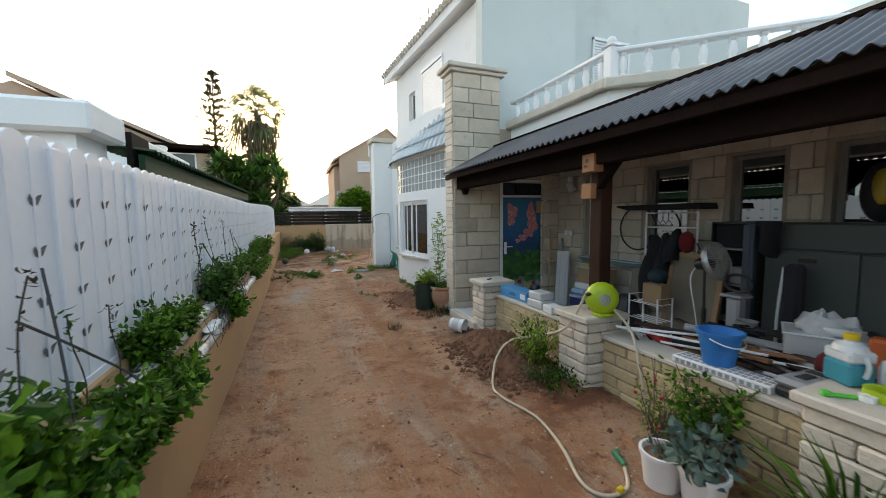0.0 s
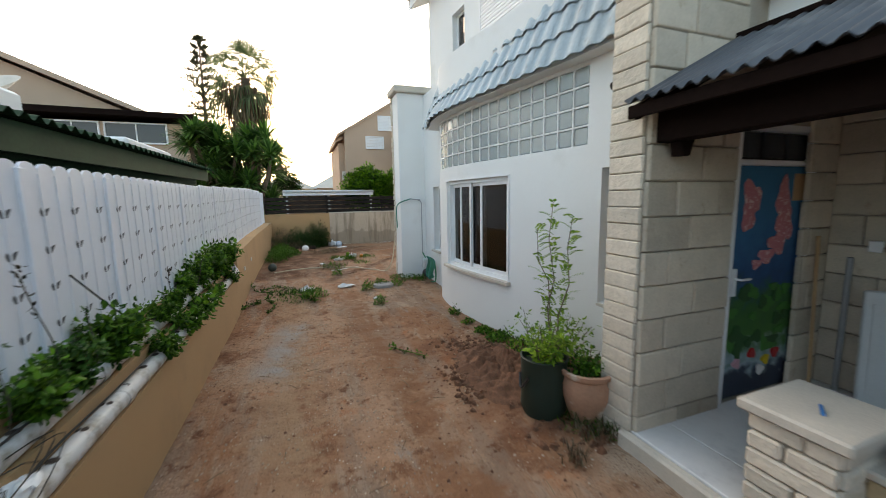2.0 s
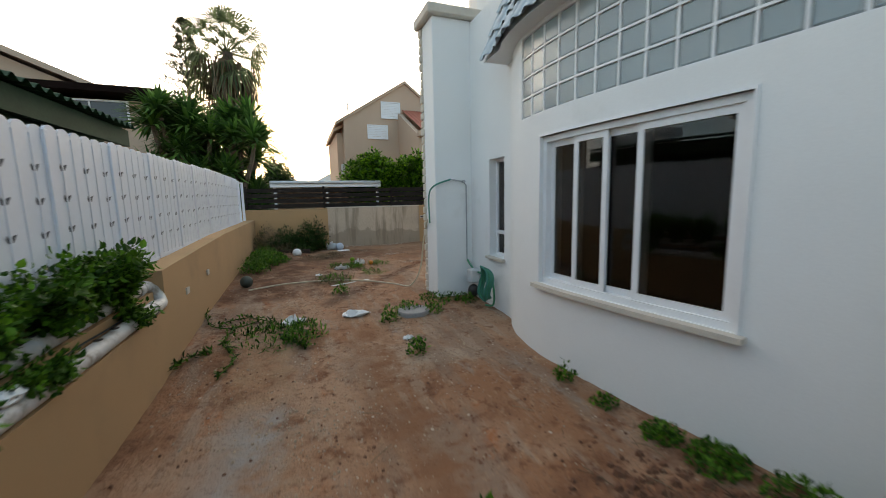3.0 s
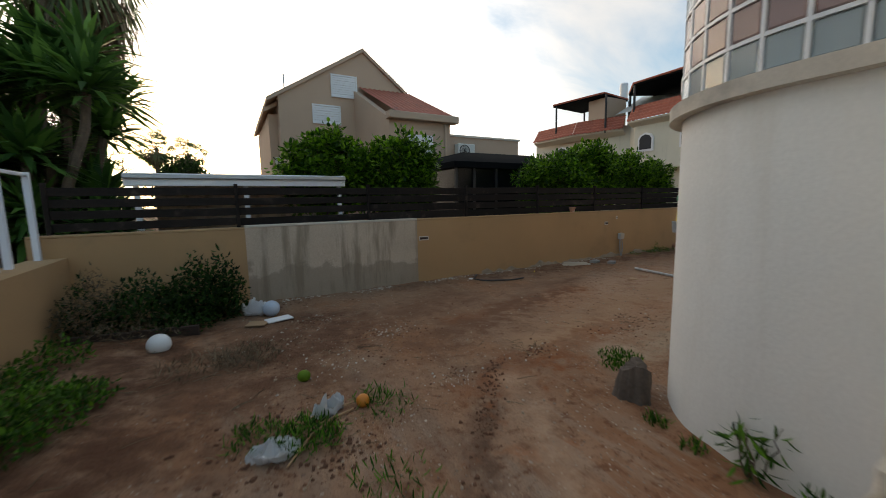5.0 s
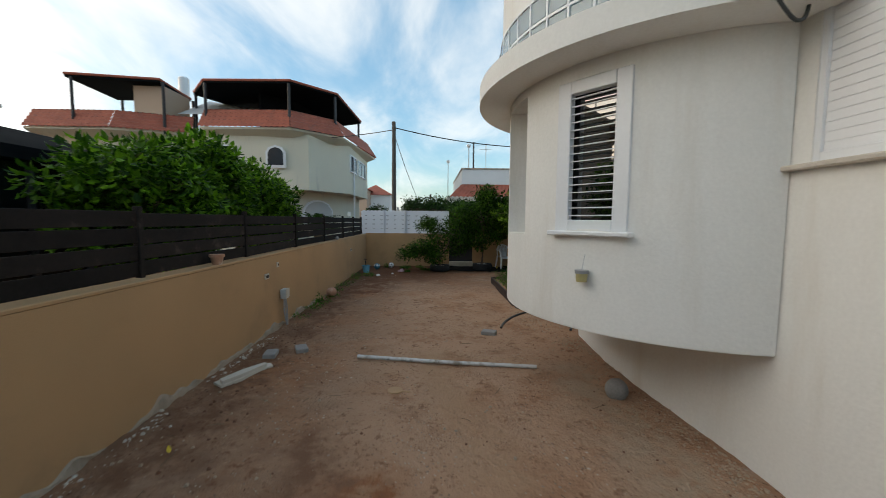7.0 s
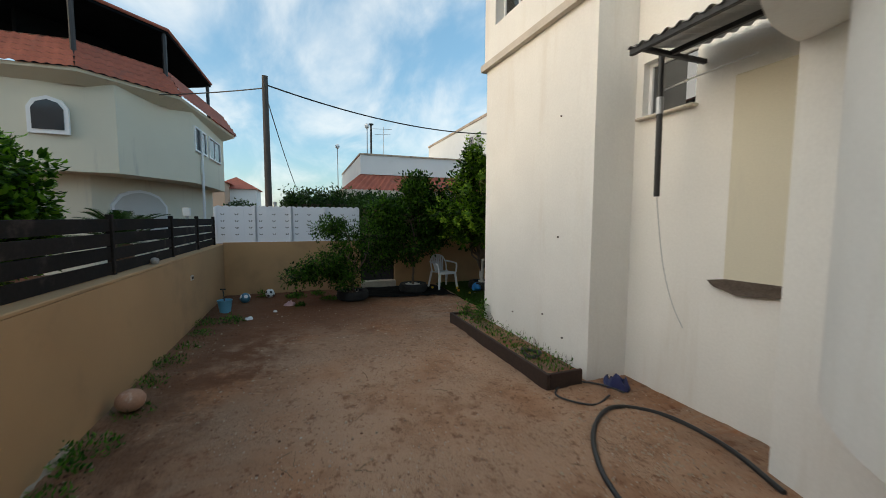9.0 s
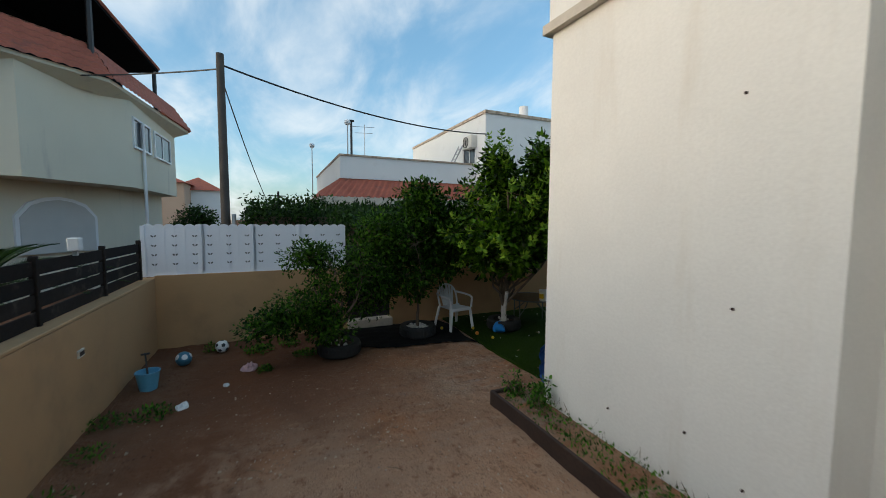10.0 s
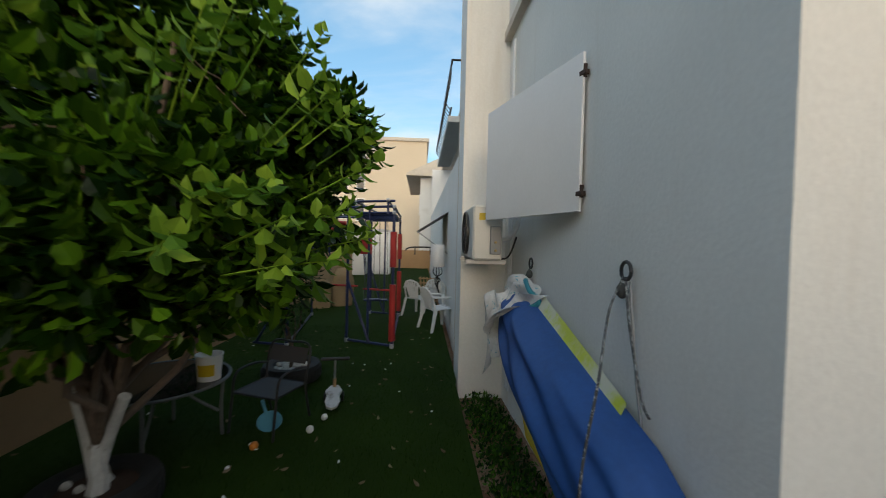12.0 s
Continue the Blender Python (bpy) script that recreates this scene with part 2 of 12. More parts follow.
# ---- materials ----
def material(name, col, rough=0.8, metal=0.0, var=0.12, scale=3.0, fine=60.0, bump=0.15, depth=0.004, stain=None, stain_at=(0.55, 0.75), stain_scale=1.2,
             random_tint=0.0, spec=0.5, streak=False, sheen=0.0):
    """Colour with two scales of variation, optional stains, fine relief."""
    m = bpy.data.materials.new(name)
    m.use_nodes = True
    nt = m.node_tree
    N, L = nt.nodes.new, nt.links.new
    bs = nt.nodes["Principled BSDF"]
    bs.inputs["Roughness"].default_value, bs.inputs["Metallic"].default_value = rough, metal
    bs.inputs["Specular IOR Level"].default_value = spec
    co = N("ShaderNodeTexCoord")
    vec = co.outputs["Object"]
    if random_tint:
        info, sc, ad = N("ShaderNodeObjectInfo"), N("ShaderNodeMath"), N("ShaderNodeVectorMath")
        sc.operation, sc.inputs[1].default_value = "MULTIPLY", 37.0
        L(info.outputs["Random"], sc.inputs[0]); L(vec, ad.inputs[0]); L(sc.outputs[0], ad.inputs[1])
        vec = ad.outputs[0]
    n1, n2 = N("ShaderNodeTexNoise"), N("ShaderNodeTexNoise")
    n1.inputs["Scale"].default_value, n1.inputs["Detail"].default_value = scale, 5.0
    n2.inputs["Scale"].default_value, n2.inputs["Detail"].default_value = fine, 4.0
    L(vec, n1.inputs["Vector"]); L(vec, n2.inputs["Vector"])
    mix = N("ShaderNodeMix"); mix.data_type = "RGBA"
    lo, hi = [max(0.0, c * (1 - var)) for c in col[:3]], [min(1.0, c * (1 + var)) for c in col[:3]]
    mix.inputs[6].default_value, mix.inputs[7].default_value = (*lo, 1), (*hi, 1)
    av = N("ShaderNodeMath"); av.operation = "MULTIPLY_ADD"; av.inputs[1].default_value = 0.45
    L(n2.outputs[0], av.inputs[0])
    sc1 = N("ShaderNodeMath"); sc1.operation = "MULTIPLY"; sc1.inputs[1].default_value = 0.55
    L(n1.outputs[0], sc1.inputs[0]); L(sc1.outputs[0], av.inputs[2])
    mr = N("ShaderNodeMapRange"); mr.inputs["From Min"].default_value, mr.inputs["From Max"].default_value = 0.3, 0.7
    L(av.outputs[0], mr.inputs[0]); L(mr.outputs[0], mix.inputs[0])
    colour = mix.outputs[2]
    if stain:
        n3 = N("ShaderNodeTexNoise"); n3.inputs["Scale"].default_value, n3.inputs["Detail"].default_value = stain_scale, 8.0
        n3.inputs["Roughness"].default_value = 0.65
        src = vec
        if streak:
            mp = N("ShaderNodeMapping"); mp.inputs["Scale"].default_value = (3.0, 3.0, 0.35)
            L(vec, mp.inputs[0]); src = mp.outputs[0]
        L(src, n3.inputs["Vector"])
        r3 = N("ShaderNodeMapRange"); r3.interpolation_type = "SMOOTHSTEP"
        r3.inputs["From Min"].default_value, r3.inputs["From Max"].default_value = stain_at
        L(n3.outputs[0], r3.inputs[0])
        m3 = N("ShaderNodeMix"); m3.data_type = "RGBA"; m3.inputs[7].default_value = (*stain[:3], 1)
        L(r3.outputs[0], m3.inputs[0]); L(colour, m3.inputs[6]); colour = m3.outputs[2]
    if random_tint:
        hs = N("ShaderNodeHueSaturation")
        vr = N("ShaderNodeMapRange")
        vr.inputs["To Min"].default_value, vr.inputs["To Max"].default_value = 1 - random_tint, 1 + random_tint
        L(info.outputs["Random"], vr.inputs[0]); L(vr.outputs[0], hs.inputs["Value"]); L(colour, hs.inputs["Color"])
        colour = hs.outputs[0]
    L(colour, bs.inputs["Base Color"])
    if bump:
        bp = N("ShaderNodeBump"); bp.inputs["Strength"].default_value, bp.inputs["Distance"].default_value = min(1.0, bump), depth
        L(av.outputs[0], bp.inputs["Height"]); L(bp.outputs[0], bs.inputs["Normal"])
    return m


def leafy(name, dark, light, rough=0.45, glow=0.35):
    """Leaves: each its own shade, some light through them."""
    m = bpy.data.materials.new(name)
    m.use_nodes = True
    nt = m.node_tree
    N, L = nt.nodes.new, nt.links.new
    bs, out = nt.nodes["Principled BSDF"], nt.nodes["Material Output"]
    geo, ramp = N("ShaderNodeNewGeometry"), N("ShaderNodeMix")
    ramp.data_type = "RGBA"
    ramp.inputs[6].default_value, ramp.inputs[7].default_value = (*dark, 1), (*light, 1)
    pw = N("ShaderNodeMath"); pw.operation, pw.inputs[1].default_value = "POWER", 1.8
    L(geo.outputs["Random Per Island"], pw.inputs[0]); L(pw.outputs[0], ramp.inputs[0])
    L(ramp.outputs[2], bs.inputs["Base Color"])
    bs.inputs["Roughness"].default_value, bs.inputs["Specular IOR Level"].default_value = rough, 0.16
    tr, mx = N("ShaderNodeBsdfTranslucent"), N("ShaderNodeMixShader")
    L(ramp.outputs[2], tr.inputs[0])
    mx.inputs[0].default_value = glow
    L(bs.outputs[0], mx.inputs[1]); L(tr.outputs[0], mx.inputs[2]); L(mx.outputs[0], out.inputs[0])
    return m


def glass(name, tint=(0.8, 0.86, 0.86), rough=0.02, ior=1.45, clear=1.0):
    m = bpy.data.materials.new(name)
    m.use_nodes = True
    bs = m.node_tree.nodes["Principled BSDF"]
    bs.inputs["Base Color"].default_value = (*tint, 1)
    bs.inputs["Roughness"].default_value, bs.inputs["IOR"].default_value = rough, ior
    bs.inputs["Transmission Weight"].default_value = clear
    return m


def dirt_material():
    m = bpy.data.materials.new("red_soil")
    m.use_nodes = True
    nt = m.node_tree
    N, L = nt.nodes.new, nt.links.new
    bs = nt.nodes["Principled BSDF"]
    bs.inputs["Roughness"].default_value, bs.inputs["Specular IOR Level"].default_value = 0.95, 0.2
    co = N("ShaderNodeTexCoord").outputs["Object"]

    def noise_at(scale, detail=6.0, rough=0.6, stretch=None):
        n = N("ShaderNodeTexNoise")
        n.inputs["Scale"].default_value, n.inputs["Detail"].default_value, n.inputs["Roughness"].default_value = scale, detail, rough
        if stretch:
            mp = N("ShaderNodeMapping"); mp.inputs["Scale"].default_value = stretch
            L(co, mp.inputs[0]); L(mp.outputs[0], n.inputs["Vector"])
        else:
            L(co, n.inputs["Vector"])
        return n.outputs[0]

    def ramp(src, a, b):
        r = N("ShaderNodeMapRange"); r.interpolation_type = "SMOOTHSTEP"
        r.inputs["From Min"].default_value, r.inputs["From Max"].default_value = a, b
        L(src, r.inputs[0])
        return r.outputs[0]

    def mixed(fac, a, b):
        x = N("ShaderNodeMix"); x.data_type = "RGBA"
        L(fac, x.inputs[0])
        for i, c in ((6, a), (7, b)):
            if isinstance(c, tuple):
                x.inputs[i].default_value = (*c, 1)
            else:
                L(c, x.inputs[i])
        return x.outputs[2]

    def cells(scale, keep, size):
        """Scattered pebbles: a mask of some round cells, and a random tone for each."""
        v = N("ShaderNodeTexVoronoi")
        v.inputs["Scale"].default_value = scale
        L(co, v.inputs["Vector"])
        sp_ = N("ShaderNodeSeparateColor"); L(v.outputs["Color"], sp_.inputs[0])
        m_ = N("ShaderNodeMath"); m_.operation = "MULTIPLY"
        L(ramp(v.outputs["Distance"], size, size * 0.75), m_.inputs[0]); L(ramp(sp_.outputs[0], keep, keep + 0.02), m_.inputs[1])
        return m_.outputs[0], sp_.outputs[1]

    def times(a_, b_):
        m_ = N("ShaderNodeMath"); m_.operation = "MULTIPLY"
        L(a_, m_.inputs[0])
        if isinstance(b_, float):
            m_.inputs[1].default_value = b_
        else:
            L(b_, m_.inputs[1])
        return m_.outputs[0]

    sp = N("ShaderNodeSeparateXYZ"); L(co, sp.inputs[0])
    c = mixed(ramp(noise_at(0.8, 7, 0.62), 0.40, 0.60), (0.290, 0.140, 0.076), (0.385, 0.232, 0.150))
    c = mixed(ramp(noise_at(2.1, 8, 0.66), 0.50, 0.62), c, (0.215, 0.100, 0.055))
    c = mixed(ramp(noise_at(1.6, 8, 0.68), 0.56, 0.68), c, (0.350, 0.130, 0.056))
    c = mixed(ramp(noise_at(0.55, 9, 0.64), 0.54, 0.66), c, (0.400, 0.295, 0.220))
    # long scuffed smears along the drive
    c = mixed(times(ramp(noise_at(2.4, 8, 0.62, (1.0, 0.22, 1.0)), 0.50, 0.62), 0.75), c, (0.255, 0.178, 0.132))
    c = mixed(times(ramp(noise_at(5.5, 7, 0.6, (1.0, 0.18, 1.0)), 0.54, 0.64), 0.6), c, (0.370, 0.270, 0.200))
    c = mixed(times(ramp(noise_at(1.4, 9, 0.72, (1.0, 0.35, 1.0)), 0.58, 0.68), 0.75), c, (0.290, 0.250, 0.215))
    c = mixed(ramp(noise_at(4.2, 9, 0.75), 0.57, 0.64), c, (0.150, 0.064, 0.034))
    # the trodden soil of the back yard is paler and greyer, the bed by the far wall dark and red
    c = mixed(times(ramp(sp.outputs[1], 13.0, 16.0), 0.72), c, (0.285, 0.165, 0.102))
    yard = ramp(sp.outputs[1], 13.0, 16.0)
    c = mixed(times(yard, times(ramp(noise_at(0.9, 5, 0.55), 0.46, 0.68), 0.75)), c, (0.330, 0.148, 0.072))
    c = mixed(times(yard, times(ramp(noise_at(1.7, 6, 0.58), 0.50, 0.72), 0.70)), c, (0.165, 0.090, 0.055))
    worn = times(ramp(sp.outputs[0], 3.5, 7.0), ramp(sp.outputs[0], 14.4, 12.4))
    worn = times(worn, times(ramp(sp.outputs[1], 17.9, 16.4), ramp(sp.outputs[1], 13.6, 14.6)))
    c = mixed(times(worn, 0.78), c, (0.480, 0.298, 0.195))
    c = mixed(times(worn, times(ramp(noise_at(1.3, 6, 0.58), 0.46, 0.70), 0.7)), c, (0.345, 0.165, 0.085))
    c = mixed(times(worn, times(ramp(noise_at(2.6, 6, 0.60), 0.52, 0.72), 0.6)), c, (0.250, 0.125, 0.070))
    bed = times(ramp(sp.outputs[0], 13.6, 16.0), ramp(sp.outputs[1], 14.6, 16.8))
    c = mixed(times(bed, 0.75), c, (0.135, 0.052, 0.025))
    # crumbs and pebbles
    loose = ramp(noise_at(1.1, 7, 0.65), 0.46, 0.62)
    c = mixed(times(ramp(noise_at(9.0, 7, 0.72), 0.54, 0.66), 0.75), c, (0.170, 0.072, 0.036))
    c = mixed(times(ramp(noise_at(12.0, 8, 0.70, (1.0, 0.45, 1.0)), 0.56, 0.68), 0.6), c, (0.420, 0.265, 0.165))
    c = mixed(times(ramp(noise_at(24.0, 5, 0.7), 0.58, 0.68), 0.8), c, (0.130, 0.058, 0.032))
    c = mixed(times(ramp(noise_at(70.0, 4, 0.7), 0.55, 0.64), times(loose, 0.7)), c, (0.440, 0.300, 0.200))
    c = mixed(times(ramp(noise_at(105.0, 3, 0.6), 0.55, 0.66), times(loose, 0.9)), c, (0.105, 0.050, 0.030))
    m1, t1 = cells(42.0, 0.80, 0.34)
    m1 = times(m1, ramp(noise_at(0.9, 6, 0.6), 0.42, 0.58))
    m2, t2 = cells(17.0, 0.93, 0.24)
    c = mixed(m1, c, mixed(t1, (0.12, 0.085, 0.065), (0.56, 0.47, 0.38)))
    c = mixed(m2, c, mixed(t2, (0.14, 0.075, 0.05), (0.55, 0.45, 0.36)))
    c = mixed(times(bed, 0.62), c, (0.105, 0.042, 0.021))
    # long marks pressed into the soil: a dark rut, pale clay beside it, grey cement spills
    def along(ax, ay, bx, by, w, soft, col, c):
        ln = math.hypot(bx - ax, by - ay)
        ux, uy = (bx - ax) / ln, (by - ay) / ln
        sub_ = N("ShaderNodeVectorMath"); sub_.operation, sub_.inputs[1].default_value = "SUBTRACT", (ax, ay, 0)
        L(co, sub_.inputs[0])
        d1, d2 = N("ShaderNodeVectorMath"), N("ShaderNodeVectorMath")
        d1.operation = d2.operation = "DOT_PRODUCT"
        d1.inputs[1].default_value, d2.inputs[1].default_value = (ux, uy, 0), (-uy, ux, 0)
        L(sub_.outputs[0], d1.inputs[0]); L(sub_.outputs[0], d2.inputs[0])
        wob = N("ShaderNodeMath"); wob.operation, wob.inputs[1].default_value = "MULTIPLY_ADD", soft
        nz = N("ShaderNodeMath"); nz.operation, nz.inputs[1].default_value = "SUBTRACT", 0.5
        L(noise_at(6.0, 5, 0.65), nz.inputs[0]); L(nz.outputs[0], wob.inputs[0]); L(d2.outputs["Value"], wob.inputs[2])
        ab = N("ShaderNodeMath"); ab.operation = "ABSOLUTE"; L(wob.outputs[0], ab.inputs[0])
        m1 = N("ShaderNodeMath"); m1.operation = "MULTIPLY"
        L(ramp(ab.outputs[0], w * 1.7, w * 0.15), m1.inputs[0]); L(ramp(d1.outputs["Value"], 0.0, 0.35), m1.inputs[1])
        m2 = N("ShaderNodeMath"); m2.operation = "MULTIPLY"
        L(m1.outputs[0], m2.inputs[0]); L(ramp(d1.outputs["Value"], ln, ln - 0.4), m2.inputs[1])
        m3 = N("ShaderNodeMath"); m3.operation = "MULTIPLY"
        L(m2.outputs[0], m3.inputs[0]); L(ramp(noise_at(3.0, 7, 0.62), 0.28, 0.62), m3.inputs[1])
        return mixed(m3.outputs[0], c, col)
    c = along(0.6, 12.05, 3.3, 15.2, 0.12, 0.30, (0.135, 0.075, 0.048), c)
    c = along(-0.1, 12.6, 0.3, 18.7, 0.95, 0.9, (0.110, 0.050, 0.028), c)
    c = along(1.2, 16.2, 4.6, 17.6, 0.40, 1.6, (0.20, 0.100, 0.058), c)
    c = along(1.0, 15.2, 2.2, 17.9, 0.60, 1.5, (0.140, 0.066, 0.038), c)
    c = along(2.3, 14.6, 5.4, 15.3, 0.20, 1.4, (0.265, 0.105, 0.048), c)
    c = along(3.2, 16.2, 6.5, 16.9, 0.22, 1.6, (0.270, 0.105, 0.046), c)
    c = along(2.35, 13.0, 3.2, 15.0, 0.13, 0.18, (0.46, 0.30, 0.20), c)
    c = along(5.0, 18.45, 17.8, 18.3, 0.36, 1.3, (0.165, 0.082, 0.046), c)
    c = along(12.5, 18.0, 17.8, 17.4, 0.5, 1.5, (0.15, 0.062, 0.030), c)
    c = along(3.9, 14.6, 8.5, 14.75, 0.30, 0.9, (0.40, 0.29, 0.205), c)
    c = along(3.4, 15.2, 9.0, 16.4, 0.24, 0.8, (0.405, 0.245, 0.15), c)
    c = along(2.5, 15.6, 7.0, 17.5, 0.30, 1.1, (0.19, 0.095, 0.055), c)
    c = along(0.15, -2.0, 0.05, 12.0, 0.22, 1.3, (0.335, 0.205, 0.125), c)
    c = along(-0.15, 7.9, 0.15, 10.0, 0.20, 0.5, (0.31, 0.275, 0.25), c)
    c = along(1.45, -2.0, 1.05, 11.5, 0.20, 0.9, (0.24, 0.115, 0.062), c)
    c = along(2.05, 6.0, 2.25, 8.6, 0.50, 1.2, (0.150, 0.056, 0.028), c)
    c = along(2.15, 2.2, 2.25, 5.2, 0.42, 1.2, (0.140, 0.056, 0.030), c)
    L(c, bs.inputs["Base Color"])
    add = N("ShaderNodeMath"); add.operation = "MULTIPLY_ADD"; add.inputs[1].default_value = 0.20
    L(noise_at(45.0, 4, 0.6), add.inputs[0]); L(noise_at(7.0, 6, 0.65), add.inputs[2])
    lift = N("ShaderNodeMath"); lift.operation, lift.inputs[1].default_value = "MULTIPLY_ADD", 0.12
    L(m1, lift.inputs[0]); L(add.outputs[0], lift.inputs[2])
    lift2 = N("ShaderNodeMath"); lift2.operation, lift2.inputs[1].default_value = "MULTIPLY_ADD", 0.3
    L(m2, lift2.inputs[0]); L(lift.outputs[0], lift2.inputs[2])
    bp = N("ShaderNodeBump"); bp.inputs["Strength"].default_value, bp.inputs["Distance"].default_value = 1.0, 0.065
    L(lift2.outputs[0], bp.inputs["Height"]); L(bp.outputs[0], bs.inputs["Normal"])
    return m


SOIL = dirt_material()
WHITE_WALL = material("white_render", (0.76, 0.775, 0.77), 0.9, var=0.05, scale=1.2, fine=90, bump=0.35, depth=0.004, stain=(0.66, 0.665, 0.64), stain_at=(0.54, 0.82), stain_scale=1.2)
CREAM_WALL = material("cream_render", (0.80, 0.788, 0.75), 0.9, var=0.06, scale=1.4, fine=42, bump=0.6, depth=0.006, stain=(0.69, 0.645, 0.575), stain_at=(0.50, 0.86), stain_scale=0.9, streak=True)
# darker, greener copy of white_render: shade on the balcony walls put into colour
SHADED_WHITE = material("shaded_white_render", (0.52, 0.575, 0.555), 0.9, var=0.05, scale=1.2, fine=90, bump=0.3, depth=0.004, stain=(0.47, 0.50, 0.48), stain_at=(0.52, 0.8), stain_scale=1.0)
TAN_WALL = material("tan_render", (0.435, 0.265, 0.134), 0.92, var=0.10, scale=0.9, fine=120, bump=0.5, depth=0.005, stain=(0.35, 0.215, 0.115), stain_at=(0.50, 0.78), stain_scale=1.3)
RAW_WALL = material("bare_cement_render", (0.49, 0.400, 0.315), 0.95, var=0.16, scale=2.0, fine=50, bump=0.6, depth=0.007, stain=(0.29, 0.232, 0.172), stain_at=(0.48, 0.66), stain_scale=1.6, streak=True)


def tide(m, height, rise, col):
    """A damp stain that has crept up a wall, with a wavy upper edge."""
    nt = m.node_tree
    N, L = nt.nodes.new, nt.links.new
    bs = nt.nodes["Principled BSDF"]
    old = bs.inputs["Base Color"].links[0].from_socket
    co, sp, nz = N("ShaderNodeTexCoord"), N("ShaderNodeSeparateXYZ"), N("ShaderNodeTexNoise")
    nz.inputs["Scale"].default_value, nz.inputs["Detail"].default_value, nz.inputs["Roughness"].default_value = 1.7, 8.0, 0.6
    L(co.outputs["Object"], sp.inputs[0]); L(co.outputs["Object"], nz.inputs["Vector"])
    ad = N("ShaderNodeMath"); ad.operation, ad.inputs[1].default_value = "MULTIPLY_ADD", rise
    L(nz.outputs[0], ad.inputs[0]); L(sp.outputs[2], ad.inputs[2])
    r = N("ShaderNodeMapRange"); r.inputs["From Min"].default_value, r.inputs["From Max"].default_value = height + rise * 0.5 + 0.02, height + rise * 0.5 - 0.03
    L(ad.outputs[0], r.inputs[0])
    k = N("ShaderNodeMath"); k.operation, k.inputs[1].default_value = "MULTIPLY", 0.55
    L(r.outputs[0], k.inputs[0])
    x = N("ShaderNodeMix"); x.data_type = "RGBA"; x.inputs[7].default_value = (*col, 1)
    L(k.outputs[0], x.inputs[0]); L(old, x.inputs[6]); L(x.outputs[2], bs.inputs["Base Color"])


tide(RAW_WALL, 0.66, 1.1, (0.215, 0.172, 0.128))
PINK_WALL = material("beige_render", (0.50, 0.36, 0.265), 0.9, var=0.06, scale=0.8, fine=80, bump=0.3)
PALE_WALL = material("pale_yellow_render", (0.66, 0.62, 0.50), 0.9, var=0.06, scale=0.6, fine=70, bump=0.3, stain=(0.5, 0.47, 0.4), stain_at=(0.55, 0.8), streak=True)
COPING = material("pale_cement_coping", (0.55, 0.50, 0.43), 0.9, var=0.14, scale=4, fine=70, bump=0.4, stain=(0.33, 0.3, 0.26))
STONE = material("sawn_limestone", (0.50, 0.43, 0.345), 0.85, var=0.13, scale=7, fine=55, bump=0.8, depth=0.010, random_tint=0.17, stain=(0.37, 0.29, 0.21), stain_at=(0.58, 0.72), stain_scale=6)
SPLIT = material("split_limestone", (0.60, 0.53, 0.44), 0.9, var=0.15, scale=9, fine=38, bump=1.0, depth=0.02, random_tint=0.12)
YELLOW = material("yellow_split_stone", (0.53, 0.40, 0.24), 0.9, var=0.18, scale=8, fine=34, bump=1.0, depth=0.02, random_tint=0.14)
MORTAR = material("grey_mortar", (0.33, 0.285, 0.235), 0.95, var=0.15, scale=6, fine=80, bump=0.4)
MARBLE = material("white_marble", (0.66, 0.66, 0.66), 0.3, var=0.06, scale=2.5, fine=20, bump=0.0, stain=(0.47, 0.47, 0.48), stain_at=(0.5, 0.7), stain_scale=2.5)
PVC = material("white_pvc", (0.57, 0.565, 0.55), 0.5, var=0.07, scale=5, fine=40, bump=0.08, stain=(0.27, 0.235, 0.19), stain_at=(0.47, 0.66), stain_scale=7)
FENCE_WHITE = material("white_powder_coat", (0.70, 0.735, 0.79), 0.5, var=0.03, scale=2, fine=30, bump=0.04)
TINTED_GLASS = glass("brown_tinted_glass", (0.20, 0.18, 0.16), 0.01, 1.5)
SILVERED = material("silvered_window_glass", (0.36, 0.355, 0.335), 0.012, metal=1.0, var=0.02, bump=0.0)
MIRROR_GLASS = glass("coated_window_glass", (0.016, 0.017, 0.017), 0.008, 2.5, 0.0)
BLOCK_GLASS = glass("block_glass", (0.66, 0.76, 0.78), 0.14, 1.5, 0.62)
PINK_GLASS = glass("pink_block_glass", (0.58, 0.40, 0.37), 0.2, 1.5, 0.55)
FRAME_WHITE = material("white_aluminium", (0.76, 0.77, 0.78), 0.35, var=0.03, scale=3, fine=40, bump=0.03)
# near-black colour stands in for shade indoors and under the balcony
ROOM_SHADE = material("shaded_room_plaster", (0.085, 0.075, 0.066), 0.9, var=0.1, bump=0.1)
POST_WOOD = material("brown_stained_post", (0.034, 0.012, 0.007), 0.75, var=0.35, scale=3, fine=40, bump=0.35, spec=0.2)
DARK_WOOD = material("dark_stained_timber", (0.011, 0.006, 0.005), 0.9, var=0.35, scale=3, fine=40, bump=0.35, spec=0.06)
OLD_WOOD = material("weathered_dark_planks", (0.019, 0.0145, 0.0125), 0.9, var=0.35, scale=2, fine=30, bump=0.5, depth=0.004, random_tint=0.3, spec=0.2, stain=(0.060, 0.046, 0.038), stain_at=(0.56, 0.70), stain_scale=4)
